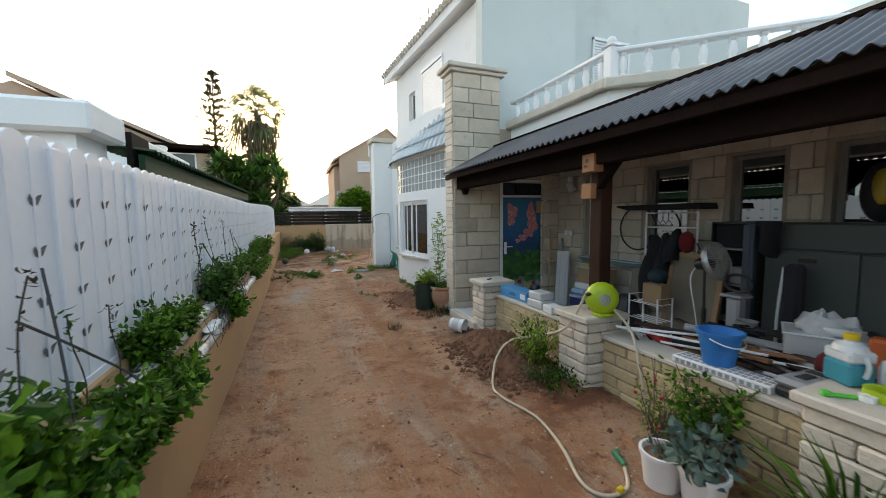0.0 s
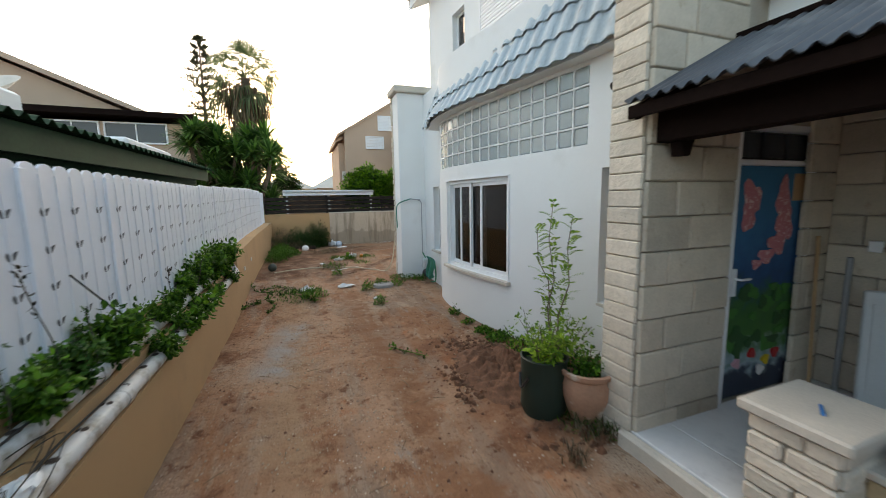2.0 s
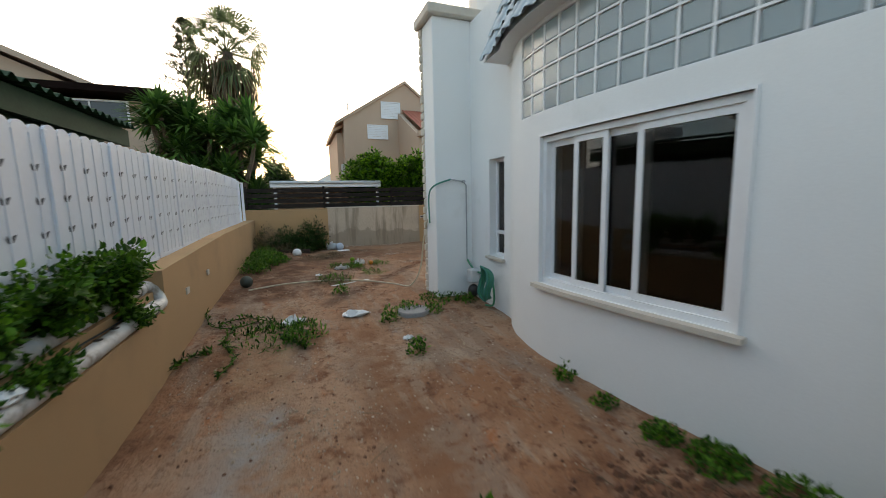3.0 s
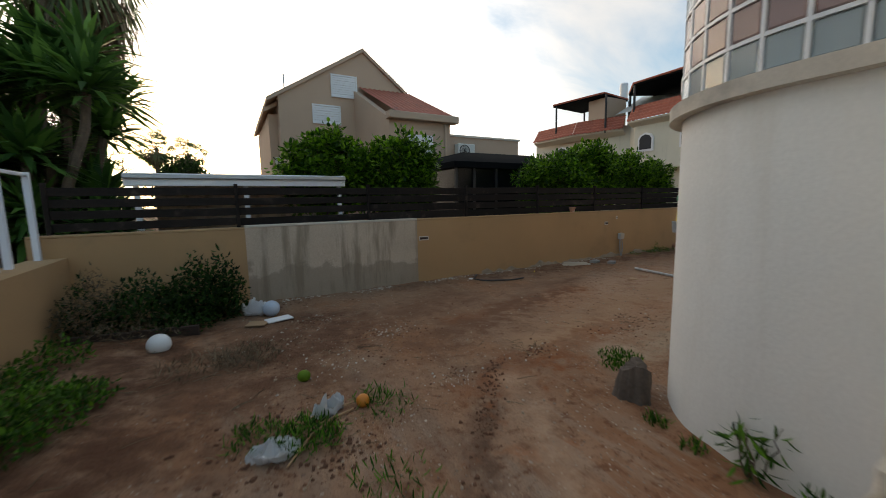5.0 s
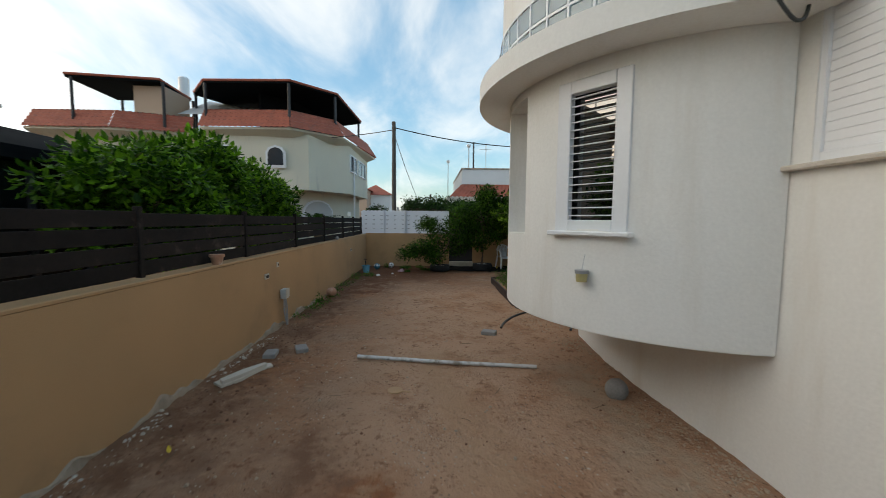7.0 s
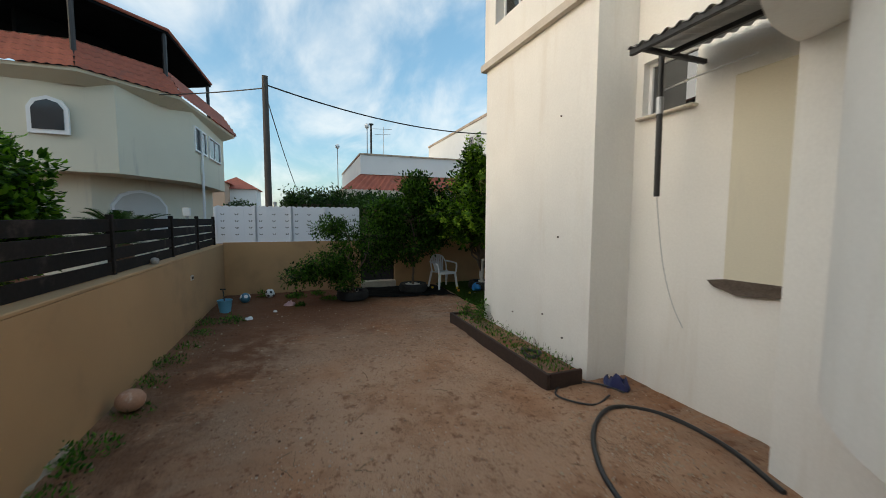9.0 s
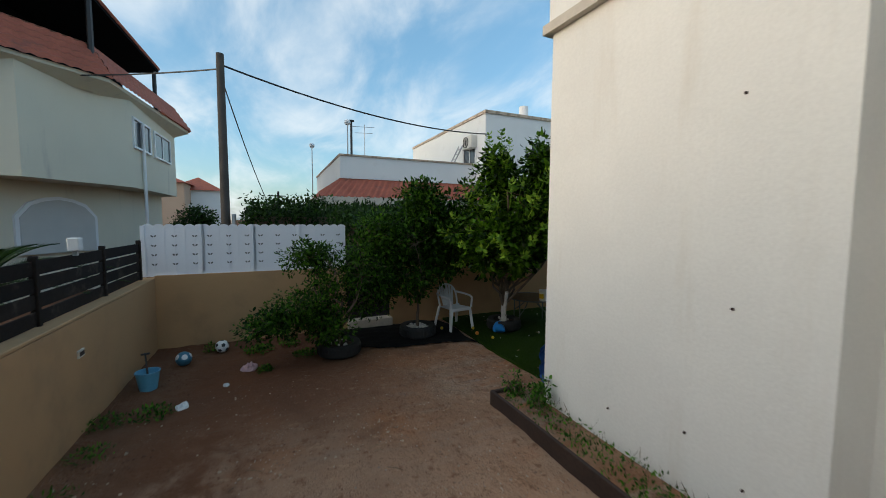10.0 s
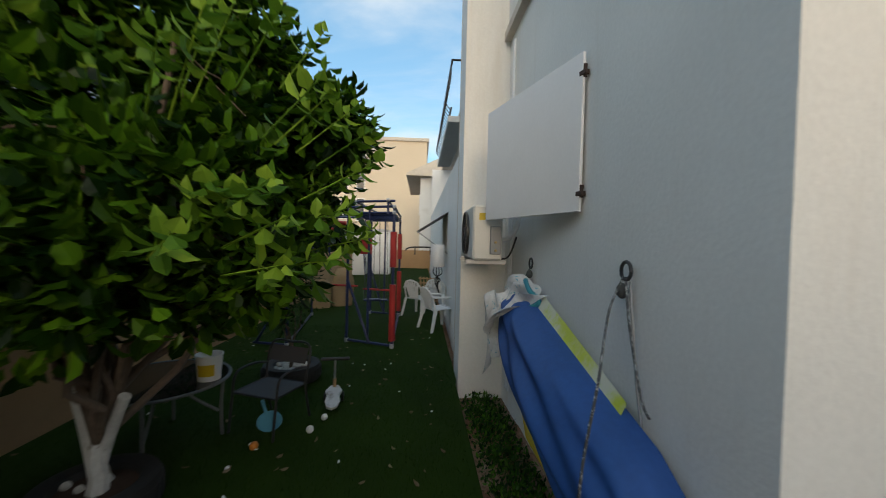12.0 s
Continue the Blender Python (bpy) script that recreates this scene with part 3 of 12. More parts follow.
CORRUGATED = material("dark_corrugated_sheet", (0.058, 0.059, 0.066), 0.5, var=0.2, scale=2.5, fine=50, bump=0.15, stain=(0.14, 0.14, 0.14), stain_at=(0.55, 0.75))
GREEN_SHEET = material("green_painted_board", (0.014, 0.048, 0.022), 0.7, var=0.3, scale=3, fine=40, bump=0.2, spec=0.2, stain=(0.035, 0.03, 0.022), stain_at=(0.62, 0.75))
BLUE_TILE = material("pale_blue_roof_tile", (0.33, 0.42, 0.47), 0.6, var=0.16, scale=3, fine=40, bump=0.25, random_tint=0.06, stain=(0.24, 0.26, 0.27), stain_at=(0.55, 0.75), stain_scale=5)
RED_TILE = material("red_clay_tile", (0.36, 0.095, 0.055), 0.75, var=0.25, scale=2.2, fine=20, bump=0.3, stain=(0.2, 0.08, 0.06), stain_at=(0.55, 0.75), stain_scale=2)
BLACK_METAL = material("black_metal", (0.022, 0.022, 0.024), 0.5, var=0.2, bump=0.05)
BLACK_PLASTIC = material("black_plastic", (0.018, 0.018, 0.019), 0.45, var=0.2, bump=0.05)
GREY_METAL = material("galvanised_steel", (0.42, 0.43, 0.44), 0.45, metal=0.8, var=0.12, bump=0.08)
WHITE_PLASTIC = material("white_plastic", (0.74, 0.75, 0.75), 0.4, var=0.03, bump=0.03)
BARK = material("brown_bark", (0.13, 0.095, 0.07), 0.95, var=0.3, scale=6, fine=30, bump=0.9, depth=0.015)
LIME_BARK = material("limewashed_bark", (0.55, 0.54, 0.51), 0.95, var=0.2, scale=8, fine=30, bump=0.8, depth=0.012, stain=(0.2, 0.15, 0.11), stain_at=(0.58, 0.66), stain_scale=7)
TURF = material("artificial_turf", (0.0150, 0.037, 0.0014), 0.95, var=0.25, scale=1.6, fine=130, bump=0.9, depth=0.02, spec=0.15)
LEMON_LEAF = leafy("lemon_leaf", (0.004, 0.018, 0.002), (0.115, 0.26, 0.016), 0.30, 0.40)
DARK_LEAF = leafy("dark_leaf", (0.008, 0.024, 0.005), (0.042, 0.105, 0.016), 0.55)
HERB_LEAF = leafy("herb_leaf", (0.014, 0.058, 0.005), (0.115, 0.285, 0.025), 0.50)
DARK_HERB = leafy("dark_herb_leaf", (0.016, 0.062, 0.012), (0.090, 0.235, 0.045), 0.5)
ORANGE_LEAF = leafy("citrus_leaf", (0.012, 0.050, 0.004), (0.180, 0.40, 0.022), 0.40, 0.45)
PALM_LEAF = leafy("palm_leaf", (0.060, 0.085, 0.038), (0.21, 0.26, 0.12), 0.5, 0.5)
YUCCA_LEAF = leafy("yucca_leaf", (0.030, 0.085, 0.022), (0.14, 0.30, 0.06), 0.42, 0.35)
DRY_LEAF = leafy("dry_leaf", (0.11, 0.075, 0.045), (0.26, 0.20, 0.13), 0.8, 0.15)
GREY_LEAF = leafy("grey_leaf", (0.07, 0.12, 0.10), (0.17, 0.24, 0.20), 0.6, 0.2)
YOUNG_LEAF = leafy("young_leaf", (0.07, 0.17, 0.015), (0.30, 0.46, 0.05), 0.5)

# ---- ground ----
YZ = Matrix(((0, 0, 1, 0), (1, 0, 0, 0), (0, 1, 0, 0), (0, 0, 0, 1)))      # outline (y, z) pulled along x
XZ = Matrix(((1, 0, 0, 0), (0, 0, 1, 0), (0, 1, 0, 0), (0, 0, 0, 1)))      # outline (x, z) pulled along y


def heap(x, y, cx, cy, rx, ry, h):
    return h * math.exp(-((x - cx) / rx) ** 2 - ((y - cy) / ry) ** 2)


def soil_z(x, y):
    z = ground_z(x, y)
    if -0.9 < x < 18.2 and -4 < y < 18.9:
        z += 0.022 * noise.noise((x * 0.9, y * 0.9, 0)) + 0.014 * noise.noise((x * 3.1, y * 3.1, 4)) + 0.010 * noise.noise((x * 8, y * 8, 9)) + 0.006 * noise.noise((x * 17, y * 17, 3))
        z += heap(x, y, 2.3, 4.0, 0.36, 0.70, 0.16) + heap(x, y, 2.4, 6.9, 0.35, 0.5, 0.13) + heap(x, y, 2.5, 2.4, 0.25, 0.9, 0.08)
        z += heap(x, y, -0.2, 16.4, 0.6, 1.6, 0.10)
        # shallow wheel ruts down the drive
        if y < 13:
            z -= 0.018 * (math.exp(-((x - 0.05) / 0.16) ** 2) + math.exp(-((x - 1.35) / 0.18) ** 2))
        # rubble against the house walls
        if y > 12.5:
            z += 0.03 * math.exp(-((y - 14.15) / 0.22) ** 2) * (x > 4.2) * (x < 11)
    return z


def coords(a, b, step, outer):
    n = int(round((b - a) / step))
    return [a - o for o in outer[::-1]] + [a + i * (b - a) / n for i in range(n + 1)] + [b + o for o in outer]


def build_ground():
    out = (1.5, 4, 9, 22, 60, 180, 600, 2500)
    xs, ys = coords(-1.0, 18.4, 0.065, out), coords(-4.0, 19.0, 0.065, out)
    w = len(xs)
    g = G()
    g.v = [(x, y, soil_z(x, y)) for y in ys for x in xs]
    g.f = [(j * w + i, j * w + i + 1, (j + 1) * w + i + 1, (j + 1) * w + i) for j in range(len(ys) - 1) for i in range(w - 1)]
    single("ground", g, SOIL, "bare reddish-brown trodden soil with gravel and wheel ruts", "soil", kind="structure", smooth=180)


build_ground()

# ---- boundary walls ----
g = G().prism([(10.9, -0.3), (18.75, -0.3), (18.75, 1.08), (14.0, 1.05), (10.9, 0.96)], -1.08, -0.72, YZ)
g.prism([(-1.08, -0.3), (-0.70, -0.3), (-0.70, 0.62), (-0.79, 0.62), (-0.79, 0.78), (-0.91, 0.78), (-0.91, 0.93), (-1.08, 0.93)], -4.2, 10.9, XZ)
single("wall_drive", g, TAN_WALL, "low tan rendered boundary wall under a white fence", "wall", kind="structure")
for name, x0, x1, mat_, z1, label in (("wall_back_west", -1.08, 1.28, TAN_WALL, 1.33, "low tan rendered garden wall"),
                                      ("wall_back_bare", 1.28, 4.15, RAW_WALL, 1.355, "low garden wall of bare stained cement render"),
                                      ("wall_back_east", 4.15, 18.3, TAN_WALL, 1.345, "long low tan rendered garden wall under a plank fence")):
    b = wall_mesh([(x1, 18.75), (x0, 18.75)], 0.2, -0.3, z1)
    wb = single(name, b, mat_, label, "wall", kind="structure")
    part("coping", G().box(x0, x1, 18.752 if mat_ is TAN_WALL else 18.74, 18.97, z1, z1 + 0.035, 0.008), COPING if mat_ is RAW_WALL else TAN_WALL, wb, "cement coping")
# the rough footing where render has broken off
def footing_edge(u, v):
    x = 5.6 + 6.2 * u
    k = max(0.0, 0.55 + 0.9 * noise.noise((x * 1.7, 0, 3)) + 0.5 * noise.noise((x * 6.0, 1, 3)))
    z = 0.10 + (0.05 + 0.13 * k) * v
    out = 0.012 + 0.045 * k * (1 - 0.6 * v) + 0.02 * noise.noise((x * 9, v * 5, 8)) + 0.012 * noise.noise((x * 27, v * 9, 2))
    return Vector((x, 18.752 - max(-0.004, out), z))


g = G().sheet(lambda u, v: footing_edge(1 - u, v), 260, 7)
g.sheet(lambda u, v: footing_edge(1 - u, 1) * (1 - v) + Vector((footing_edge(1 - u, 1).x, 18.76, footing_edge(1 - u, 1).z + 0.01)) * v, 260, 1)
single("footing", g, RAW_WALL, "broken cement footing along the garden wall", "footing", kind="structure", smooth=30)
g = wall_mesh([(18.12, -14.0), (18.12, 14.72)], 0.2, -0.3, 1.40)
single("wall_east", g, TAN_WALL, "tan rendered yard wall behind the fruit trees", "wall", kind="structure")
g = wall_mesh([(18.12, 15.62), (18.12, 18.75)], 0.2, -0.3, 1.42)
single("wall_gate", g, TAN_WALL, "tan rendered yard wall under a white fence", "wall", kind="structure")
single("gate_step", G().box(17.98, 18.32, 14.72, 15.62, 0.0, 0.36, 0.01), COPING, "cement threshold of the garden gate", "step", kind="structure")
gate = thing("garden_gate", "closed dark metal garden gate in the yard wall", "gate", (18.22, 15.17, 0.36))
part("gate_frame", G().box(-0.02, 0.02, -0.44, 0.44, 0, 1.5, 0.006), BLACK_METAL, gate)
part("handle", G().tube([(-0.03, 0.34, 0.7), (-0.08, 0.34, 0.7), (-0.08, 0.24, 0.7)], 0.012), GREY_METAL, gate)


# ---- the house: drive side ----
BAY = ((6.2, 3.05), (7.0, 2.985), (7.6, 2.89), (8.2, 2.79), (9.0, 2.66), (9.6, 2.60), (10.0, 2.605), (10.35, 2.66), (10.65, 2.78), (10.85, 2.88), (12.05, 2.9))


def bay_x(y):
    p = BAY
    for i in range(len(p) - 1):
        if y <= p[i + 1][0] or i == len(p) - 2:
            y0, y1 = p[i][0], p[i + 1][0]
            m0 = (p[i + 1][1] - p[max(0, i - 1)][1]) / (p[i + 1][0] - p[max(0, i - 1)][0])
            j = min(len(p) - 1, i + 2)
            m1 = (p[j][1] - p[i][1]) / (p[j][0] - p[i][0])
            t = (y - y0) / (y1 - y0)
            h = y1 - y0
            return ((2 * t ** 3 - 3 * t * t + 1) * p[i][1] + (t ** 3 - 2 * t * t + t) * h * m0 + (-2 * t ** 3 + 3 * t * t) * p[i + 1][1] + (t ** 3 - t * t) * h * m1)
    return p[-1][1]


bay_pts = [(bay_x(6.2 + i * 0.1), 6.2 + i * 0.1) for i in range(59)]


def bay_s(y):
    s = 0.0
    for a, b in zip(bay_pts, bay_pts[1:]):
        d = math.dist(a, b)
        if y <= b[1]:
            return s + d * (y - a[1]) / (b[1] - a[1])
        s += d
    return s


WIN2, BAYWIN, STRIP, SWIN = (6.36, 6.84, 0.78, 2.08), (8.20, 9.84, 0.735, 2.09), (7.02, 10.22, 2.31, 3.07), (11.02, 11.43, 0.77, 2.06)
ops = [(bay_s(a), bay_s(b), c, d) for a, b, c, d in (WIN2, BAYWIN, STRIP, SWIN)]
single("wall_bay", wall_mesh(bay_pts, 0.24, -0.3, 4.0, ops), WHITE_WALL, "white rendered house wall with a bowed bay", "wall", kind="structure", smooth=30)


def curve_frame(y0, y1, z0, z1, w, d, inset, n):
    """A window frame that follows the bowed wall."""
    g = G()

    def at(y, off, z):
        dx = (bay_x(y + 0.01) - bay_x(y - 0.01)) / 0.02
        nrm_ = Vector((1, -dx, 0)).normalized()
        return Vector((bay_x(y), y, z)) + nrm_ * off

    def bar(ya, yb, za, zb):
        k = max(1, int(n * abs(yb - ya) / (y1 - y0)))
        p, f = [], []
        for i in range(k + 1):
            y = ya + (yb - ya) * i / k
            p += [at(y, inset, za), at(y, inset + d, za), at(y, inset + d, zb), at(y, inset, zb)]
        for i in range(k):
            for e in range(4):
                f.append((i * 4 + e, i * 4 + (e + 1) % 4, (i + 1) * 4 + (e + 1) % 4, (i + 1) * 4 + e))
        f += [(3, 2, 1, 0), (k * 4, k * 4 + 1, k * 4 + 2, k * 4 + 3)]
        g.add(p, f)
    return g, at, bar


def bay_window():
    y0, y1, z0, z1 = BAYWIN
    w = thing("window_1", "wide white aluminium sliding window in the bowed wall", "window", kind="structure")
    g, at, bar = curve_frame(y0, y1, z0, z1, 0.05, 0.1, 0.03, 16)
    bar(y0, y1, z1 - 0.05, z1); bar(y0, y1, z0, z0 + 0.05); bar(y0, y0 + 0.05, z0, z1); bar(y1 - 0.05, y1, z0, z1)
    part("window_frame", g, FRAME_WHITE, w)
    for a, b, off in ((y0 + 0.05, y0 + 0.68, 0.05), (y0 + 0.60, y0 + 0.98, 0.085), (y0 + 0.92, y0 + 1.26, 0.05), (y0 + 1.20, y1 - 0.05, 0.085)):
        g, at, bar = curve_frame(y0, y1, z0, z1, 0.05, 0.03, off, 16)
        bar(a, b, z1 - 0.10, z1 - 0.05); bar(a, b, z0 + 0.05, z0 + 0.10); bar(a, a + 0.045, z0 + 0.05, z1 - 0.05); bar(b - 0.045, b, z0 + 0.05, z1 - 0.05)
        s = part("sash", g, FRAME_WHITE, w)
        pg = G().sheet(lambda u, v: at(b - (b - a) * u, off + 0.012, z0 + 0.08 + (z1 - z0 - 0.16) * v), 6, 1)
        pg.sheet(lambda u, v: at(a + (b - a) * u, off + 0.018, z0 + 0.08 + (z1 - z0 - 0.16) * v), 6, 1)
        part("pane", pg, TINTED_GLASS, s).visible_shadow = False
    g, at, bar = curve_frame(y0, y1, z0, z1, 0.05, 0.22, -0.07, 16)
    bar(y0 - 0.05, y1 + 0.05, z0 - 0.040, z0 - 0.002)
    part("window_sill", g, COPING, w)
    # raised white surround
    g, at, bar = curve_frame(y0, y1, z0, z1, 0.05, 0.04, -0.012, 16)
    bar(y0 - 0.018, y1 + 0.018, z1, z1 + 0.018); bar(y0 - 0.018, y0, z0, z1); bar(y1, y1 + 0.018, z0, z1)
    part("surround", g, FRAME_WHITE, w)


bay_window()


def plain_window(name, label, m, w, h, frame_w=0.05, transom=None, mullions=(), depth=0.06, sill=0.04, frame_mat=None, sill_mat=None, pane_mat=None):
    """A framed window; its outer face lies in the local x-z plane, outside towards -y."""
    fm = frame_mat or FRAME_WHITE
    ob = thing(name, label, "window", kind="structure")
    ob.matrix_basis = m
    g = G().box(0, w, 0, depth, h - frame_w, h, 0.004).box(0, w, 0, depth, 0, frame_w, 0.004)
    g.box(0, frame_w, 0, depth, frame_w, h - frame_w, 0.004).box(w - frame_w, w, 0, depth, frame_w, h - frame_w, 0.004)
    if transom:
        g.box(frame_w, w - frame_w, 0.003, depth - 0.003, transom - 0.025, transom + 0.025, 0.004)
    for x in mullions:
        g.box(x - 0.02, x + 0.02, 0.004, depth - 0.004, frame_w, h - frame_w, 0.004)
    part("window_frame", g, fm, ob)
    part("pane", G().box(frame_w, w - frame_w, depth * 0.45, depth * 0.45 + 0.006, frame_w, h - frame_w), pane_mat or TINTED_GLASS, ob).visible_shadow = False
    if sill:
        part("window_sill", G().box(-0.03, w + 0.03, -0.16, 0.05, -sill, -0.002, 0.008), sill_mat or COPING, ob)
    return ob


TO_WEST, TO_NORTH, TO_SOUTH, TO_EAST = -90, 180, 0, 90
plain_window("window_2", "tall white-framed window in a deep reveal", pose(3.16, 6.84, 0.78, 0, 0, -90), 0.48, 1.30, 0.045, 0.34)
plain_window("window_3", "narrow white-framed window in a deep reveal", pose(3.0, 11.43, 0.77, 0, 0, -90), 0.41, 1.29, 0.04, 0.32)


def block_strip():
    """Rows of glass blocks in white joints, each block its own piece."""
    y0, y1, z0, z1 = STRIP
    w = thing("window_4", "bowed band of clear glass blocks in white joints", "window", kind="structure")
    rows, cols = 4, 16
    g, at, bar = curve_frame(y0, y1, z0, z1, 0.02, 0.075, 0.006, 32)
    for r in range(rows + 1):
        z = z0 + (z1 - z0) * r / rows
        bar(y0, y1, max(z0, z - 0.008), min(z1, z + 0.008))
    for c in range(cols + 1):
        y = y0 + (y1 - y0) * c / cols
        bar(max(y0, y - 0.008), min(y1, y + 0.008), z0, z1)
    part("joints", g, FRAME_WHITE, w)
    bw, bh = (y1 - y0) / cols - 0.018, (z1 - z0) / rows - 0.018
    for c in range(cols):
        for r in range(rows):
            y, z = y0 + (c + 0.5) * (y1 - y0) / cols, z0 + (r + 0.5) * (z1 - z0) / rows
            dx = (bay_x(y + 0.05) - bay_x(y - 0.05)) / 0.1
            p = at(y, 0.045, z)
            piece("glass_block", (0.075, bw, bh), BLOCK_GLASS, w, Matrix.Translation(p) @ pose(0, 0, 0, 0, 0, -math.degrees(math.atan(dx))), 0.012)


block_strip()


def tile_skirt():
    """The pale blue roof skirt over the bay: rows of pantiles on a steep slope."""
    roof = thing("roof_skirt", "steep skirt of pale blue pantiles over the bay", "roof", kind="structure")
    y0, y1 = 6.32, 10.95

    def edge(y, v):
        lo = Vector((bay_x(min(y, 10.6)) - 0.20, y, 3.12))
        hi = Vector((bay_x(min(y, 10.6)) * 0.35 + 2.97 * 0.65, y, 3.93))
        return lo.lerp(hi, v)
    under = G().sheet(lambda u, v: edge(y0 + (y1 - y0) * u, v) + Vector((0.03, 0, -0.02)), 24, 2)
    under.sheet(lambda u, v: Vector((edge(y0 + (y1 - y0) * u, 0).x + 0.03 + 0.3 * v, y0 + (y1 - y0) * u, 3.10)), 24, 1)
    part("roof_board", under, WHITE_WALL, roof)
    nc, nr = 22, 3
    tw = (y1 - y0) / nc
    for c in range(nc):
        for r in range(nr):
            ya = y0 + c * tw
            v0, v1 = r / nr - 0.02, (r + 1) / nr + 0.05

            def tile(u, v, ya=ya, v0=v0, v1=v1, lift=0.0):
                p = edge(ya + tw * 1.04 * u, v0 + (v1 - v0) * v)
                wave = 0.016 * math.sin(2 * math.pi * u) + 0.030 * (1 - v) + lift
                return p + Vector((-0.85, 0, 0.5)) * wave
            g = G().sheet(tile, 6, 2).sheet(lambda u, v: tile(1 - u, v, lift=-0.012), 6, 2)
            part("roof_tile", g, BLUE_TILE, roof, smooth=60)
    part("trim", G().sheet(lambda u, v: edge(y0 + (y1 - y0) * u, 1.0) + Vector((-0.05 + 0.02 * v, 0, -0.01 + 0.11 * v)), 24, 1)
         .sheet(lambda u, v: edge(y0 + (y1 - y0) * u, 1.0) + Vector((-0.03 + 0.3 * v, 0, 0.10)), 24, 1), FRAME_WHITE, roof, "white top trim")


tile_skirt()
col = single("pilaster", G().box(2.33, 3.1, 12.0, 12.5, -0.3, 4.03, 0.012), WHITE_WALL, "white rendered square pier beside the bay", "pier", kind="structure")
part("pier_cap", G().box(2.25, 3.16, 11.92, 12.58, 4.03, 4.17, 0.02), COPING, col, "moulded pale cap")
g = G()
for i in range(34):
    g.box(2.315 - rng.random() * 0.02, 2.42, 12.42, 12.515 + rng.random() * 0.015, 0.05 + i * 0.117, 0.05 + i * 0.117 + 0.105, 0.012)
part("stone_edge", g, SPLIT, col, "rough split-stone corner")

# ---- upper storey on the drive side ----
up_path = [(3.72, 6.3), (3.22, 12.4)]
up_len = math.dist(*up_path)
single("wall_upper", wall_mesh(up_path, 0.24, 3.9, 6.1, [(4.5, 5.0, 4.3, 5.35)]), WHITE_WALL, "white rendered upper house wall", "wall", kind="structure")
up_m = Matrix.Translation((3.22, 12.4, 0)) @ pose(0, 0, 0, 0, 0, -90 + math.degrees(math.atan2(0.5, 6.1)))
plain_window("window_5", "narrow upper window in a white wall", up_m @ pose(up_len - 5.0, 0.10, 4.3), 0.5, 1.05, 0.04, sill=0.03)
sh = thing("shutter_box", "closed white roller shutter on the upper wall", "shutter", kind="structure")
sh.matrix_basis = up_m @ pose(2.2, -0.03, 4.25)
for i in range(24):
    part("slat", G().box(0.03, 1.27, 0.0, 0.025, 0.02 + i * 0.055, 0.07 + i * 0.055, 0.006), FRAME_WHITE, sh)
part("shutter_frame", G().box(0, 0.03, -0.01, 0.05, 0, 1.36).box(1.27, 1.3, -0.01, 0.05, 0, 1.36).box(0, 1.3, -0.02, 0.05, 1.36, 1.42), FRAME_WHITE, sh)
single("wall_upper_end", wall_mesh([(3.22, 12.4), (4.4, 14.0)], 0.24, 4.0, 6.2), WHITE_WALL, "white rendered upper corner wall", "wall", kind="structure")
g = G().add([(2.92, 12.95, 6.12), (3.42, 6.45, 6.12), (6.2, 6.45, 7.6), (6.2, 12.95, 7.6), (2.92, 12.95, 6.34), (3.42, 6.45, 6.34), (6.2, 6.45, 7.82), (6.2, 12.95, 7.82)],
            [(0, 1, 2, 3), (7, 6, 5, 4), (0, 4, 5, 1), (1, 5, 6, 2), (2, 6, 7, 3), (3, 7, 4, 0)])
ur = single("roof_upper", g, WHITE_WALL, "projecting pitched roof slab with a tiled edge", "roof", kind="structure")
g = G()
for i in range(34):
    y = 12.9 - i * 0.2
    x = 2.90 + (12.95 - y) * 0.072
    g.tube([(x - 0.04, y, 6.36), (x + 1.2, y, 6.36 + 0.64)], 0.075, 8)
part("roof_tile", g, COPING, ur, "weathered roof tiles", kind="stuff")
rail = thing("roof_railing", "thin wrought-iron railing on the upper roof terrace", "railing", (3.6, 12.3, 6.75))
for i in range(8):
    part("post", G().tube([(0.05 * i, -0.55 * i, -0.1), (0.05 * i, -0.55 * i, 0.85)], 0.012, 6), BLACK_METAL, rail)
for z in (0.1, 0.5, 0.85):
    part("bar", G().tube([(0, 0, z), (0.35, -3.85, z)], 0.010, 6), BLACK_METAL, rail)

# ---- pier, door wall and porch ----


def courses(parent, m, length, z0, z1, h, lens, depth, mat_, openings=(), b=0.008, seed=1, name="stone", cap=None):
    """Courses of stones on a wall face: local x runs along the wall, -y is outside."""
    r = random.Random(seed)
    n = max(1, int(round((z1 - z0) / h)))
    hh = (z1 - z0) / n
    for i in range(n):
        z = z0 + i * hh
        x = 0.0
        first = True
        while x < length - 0.02:
            w = r.choice(lens) * (0.55 if first and i % 2 else 1.0)
            first = False
            if length - x - w < min(lens) * 0.45:
                w = length - x
            spans = [(x, x + w)]
            for o in openings:
                if o[2] < z + hh * 0.6 and o[3] > z + hh * 0.4:
                    nxt = []
                    for a, c in spans:
                        if c <= o[0] or a >= o[1]:
                            nxt.append((a, c))
                        else:
                            if o[0] - a > 0.04:
                                nxt.append((a, o[0]))
                            if c - o[1] > 0.04:
                                nxt.append((o[1], c))
                    spans = nxt
            for a, c in spans:
                out_ = r.uniform(0, depth * 0.25)
                piece(name, (c - a - 0.010, depth, hh - 0.010), mat_, parent, m @ pose((a + c) / 2, -depth * 0.5 + 0.012 - out_, z + hh / 2), b)
            x += w


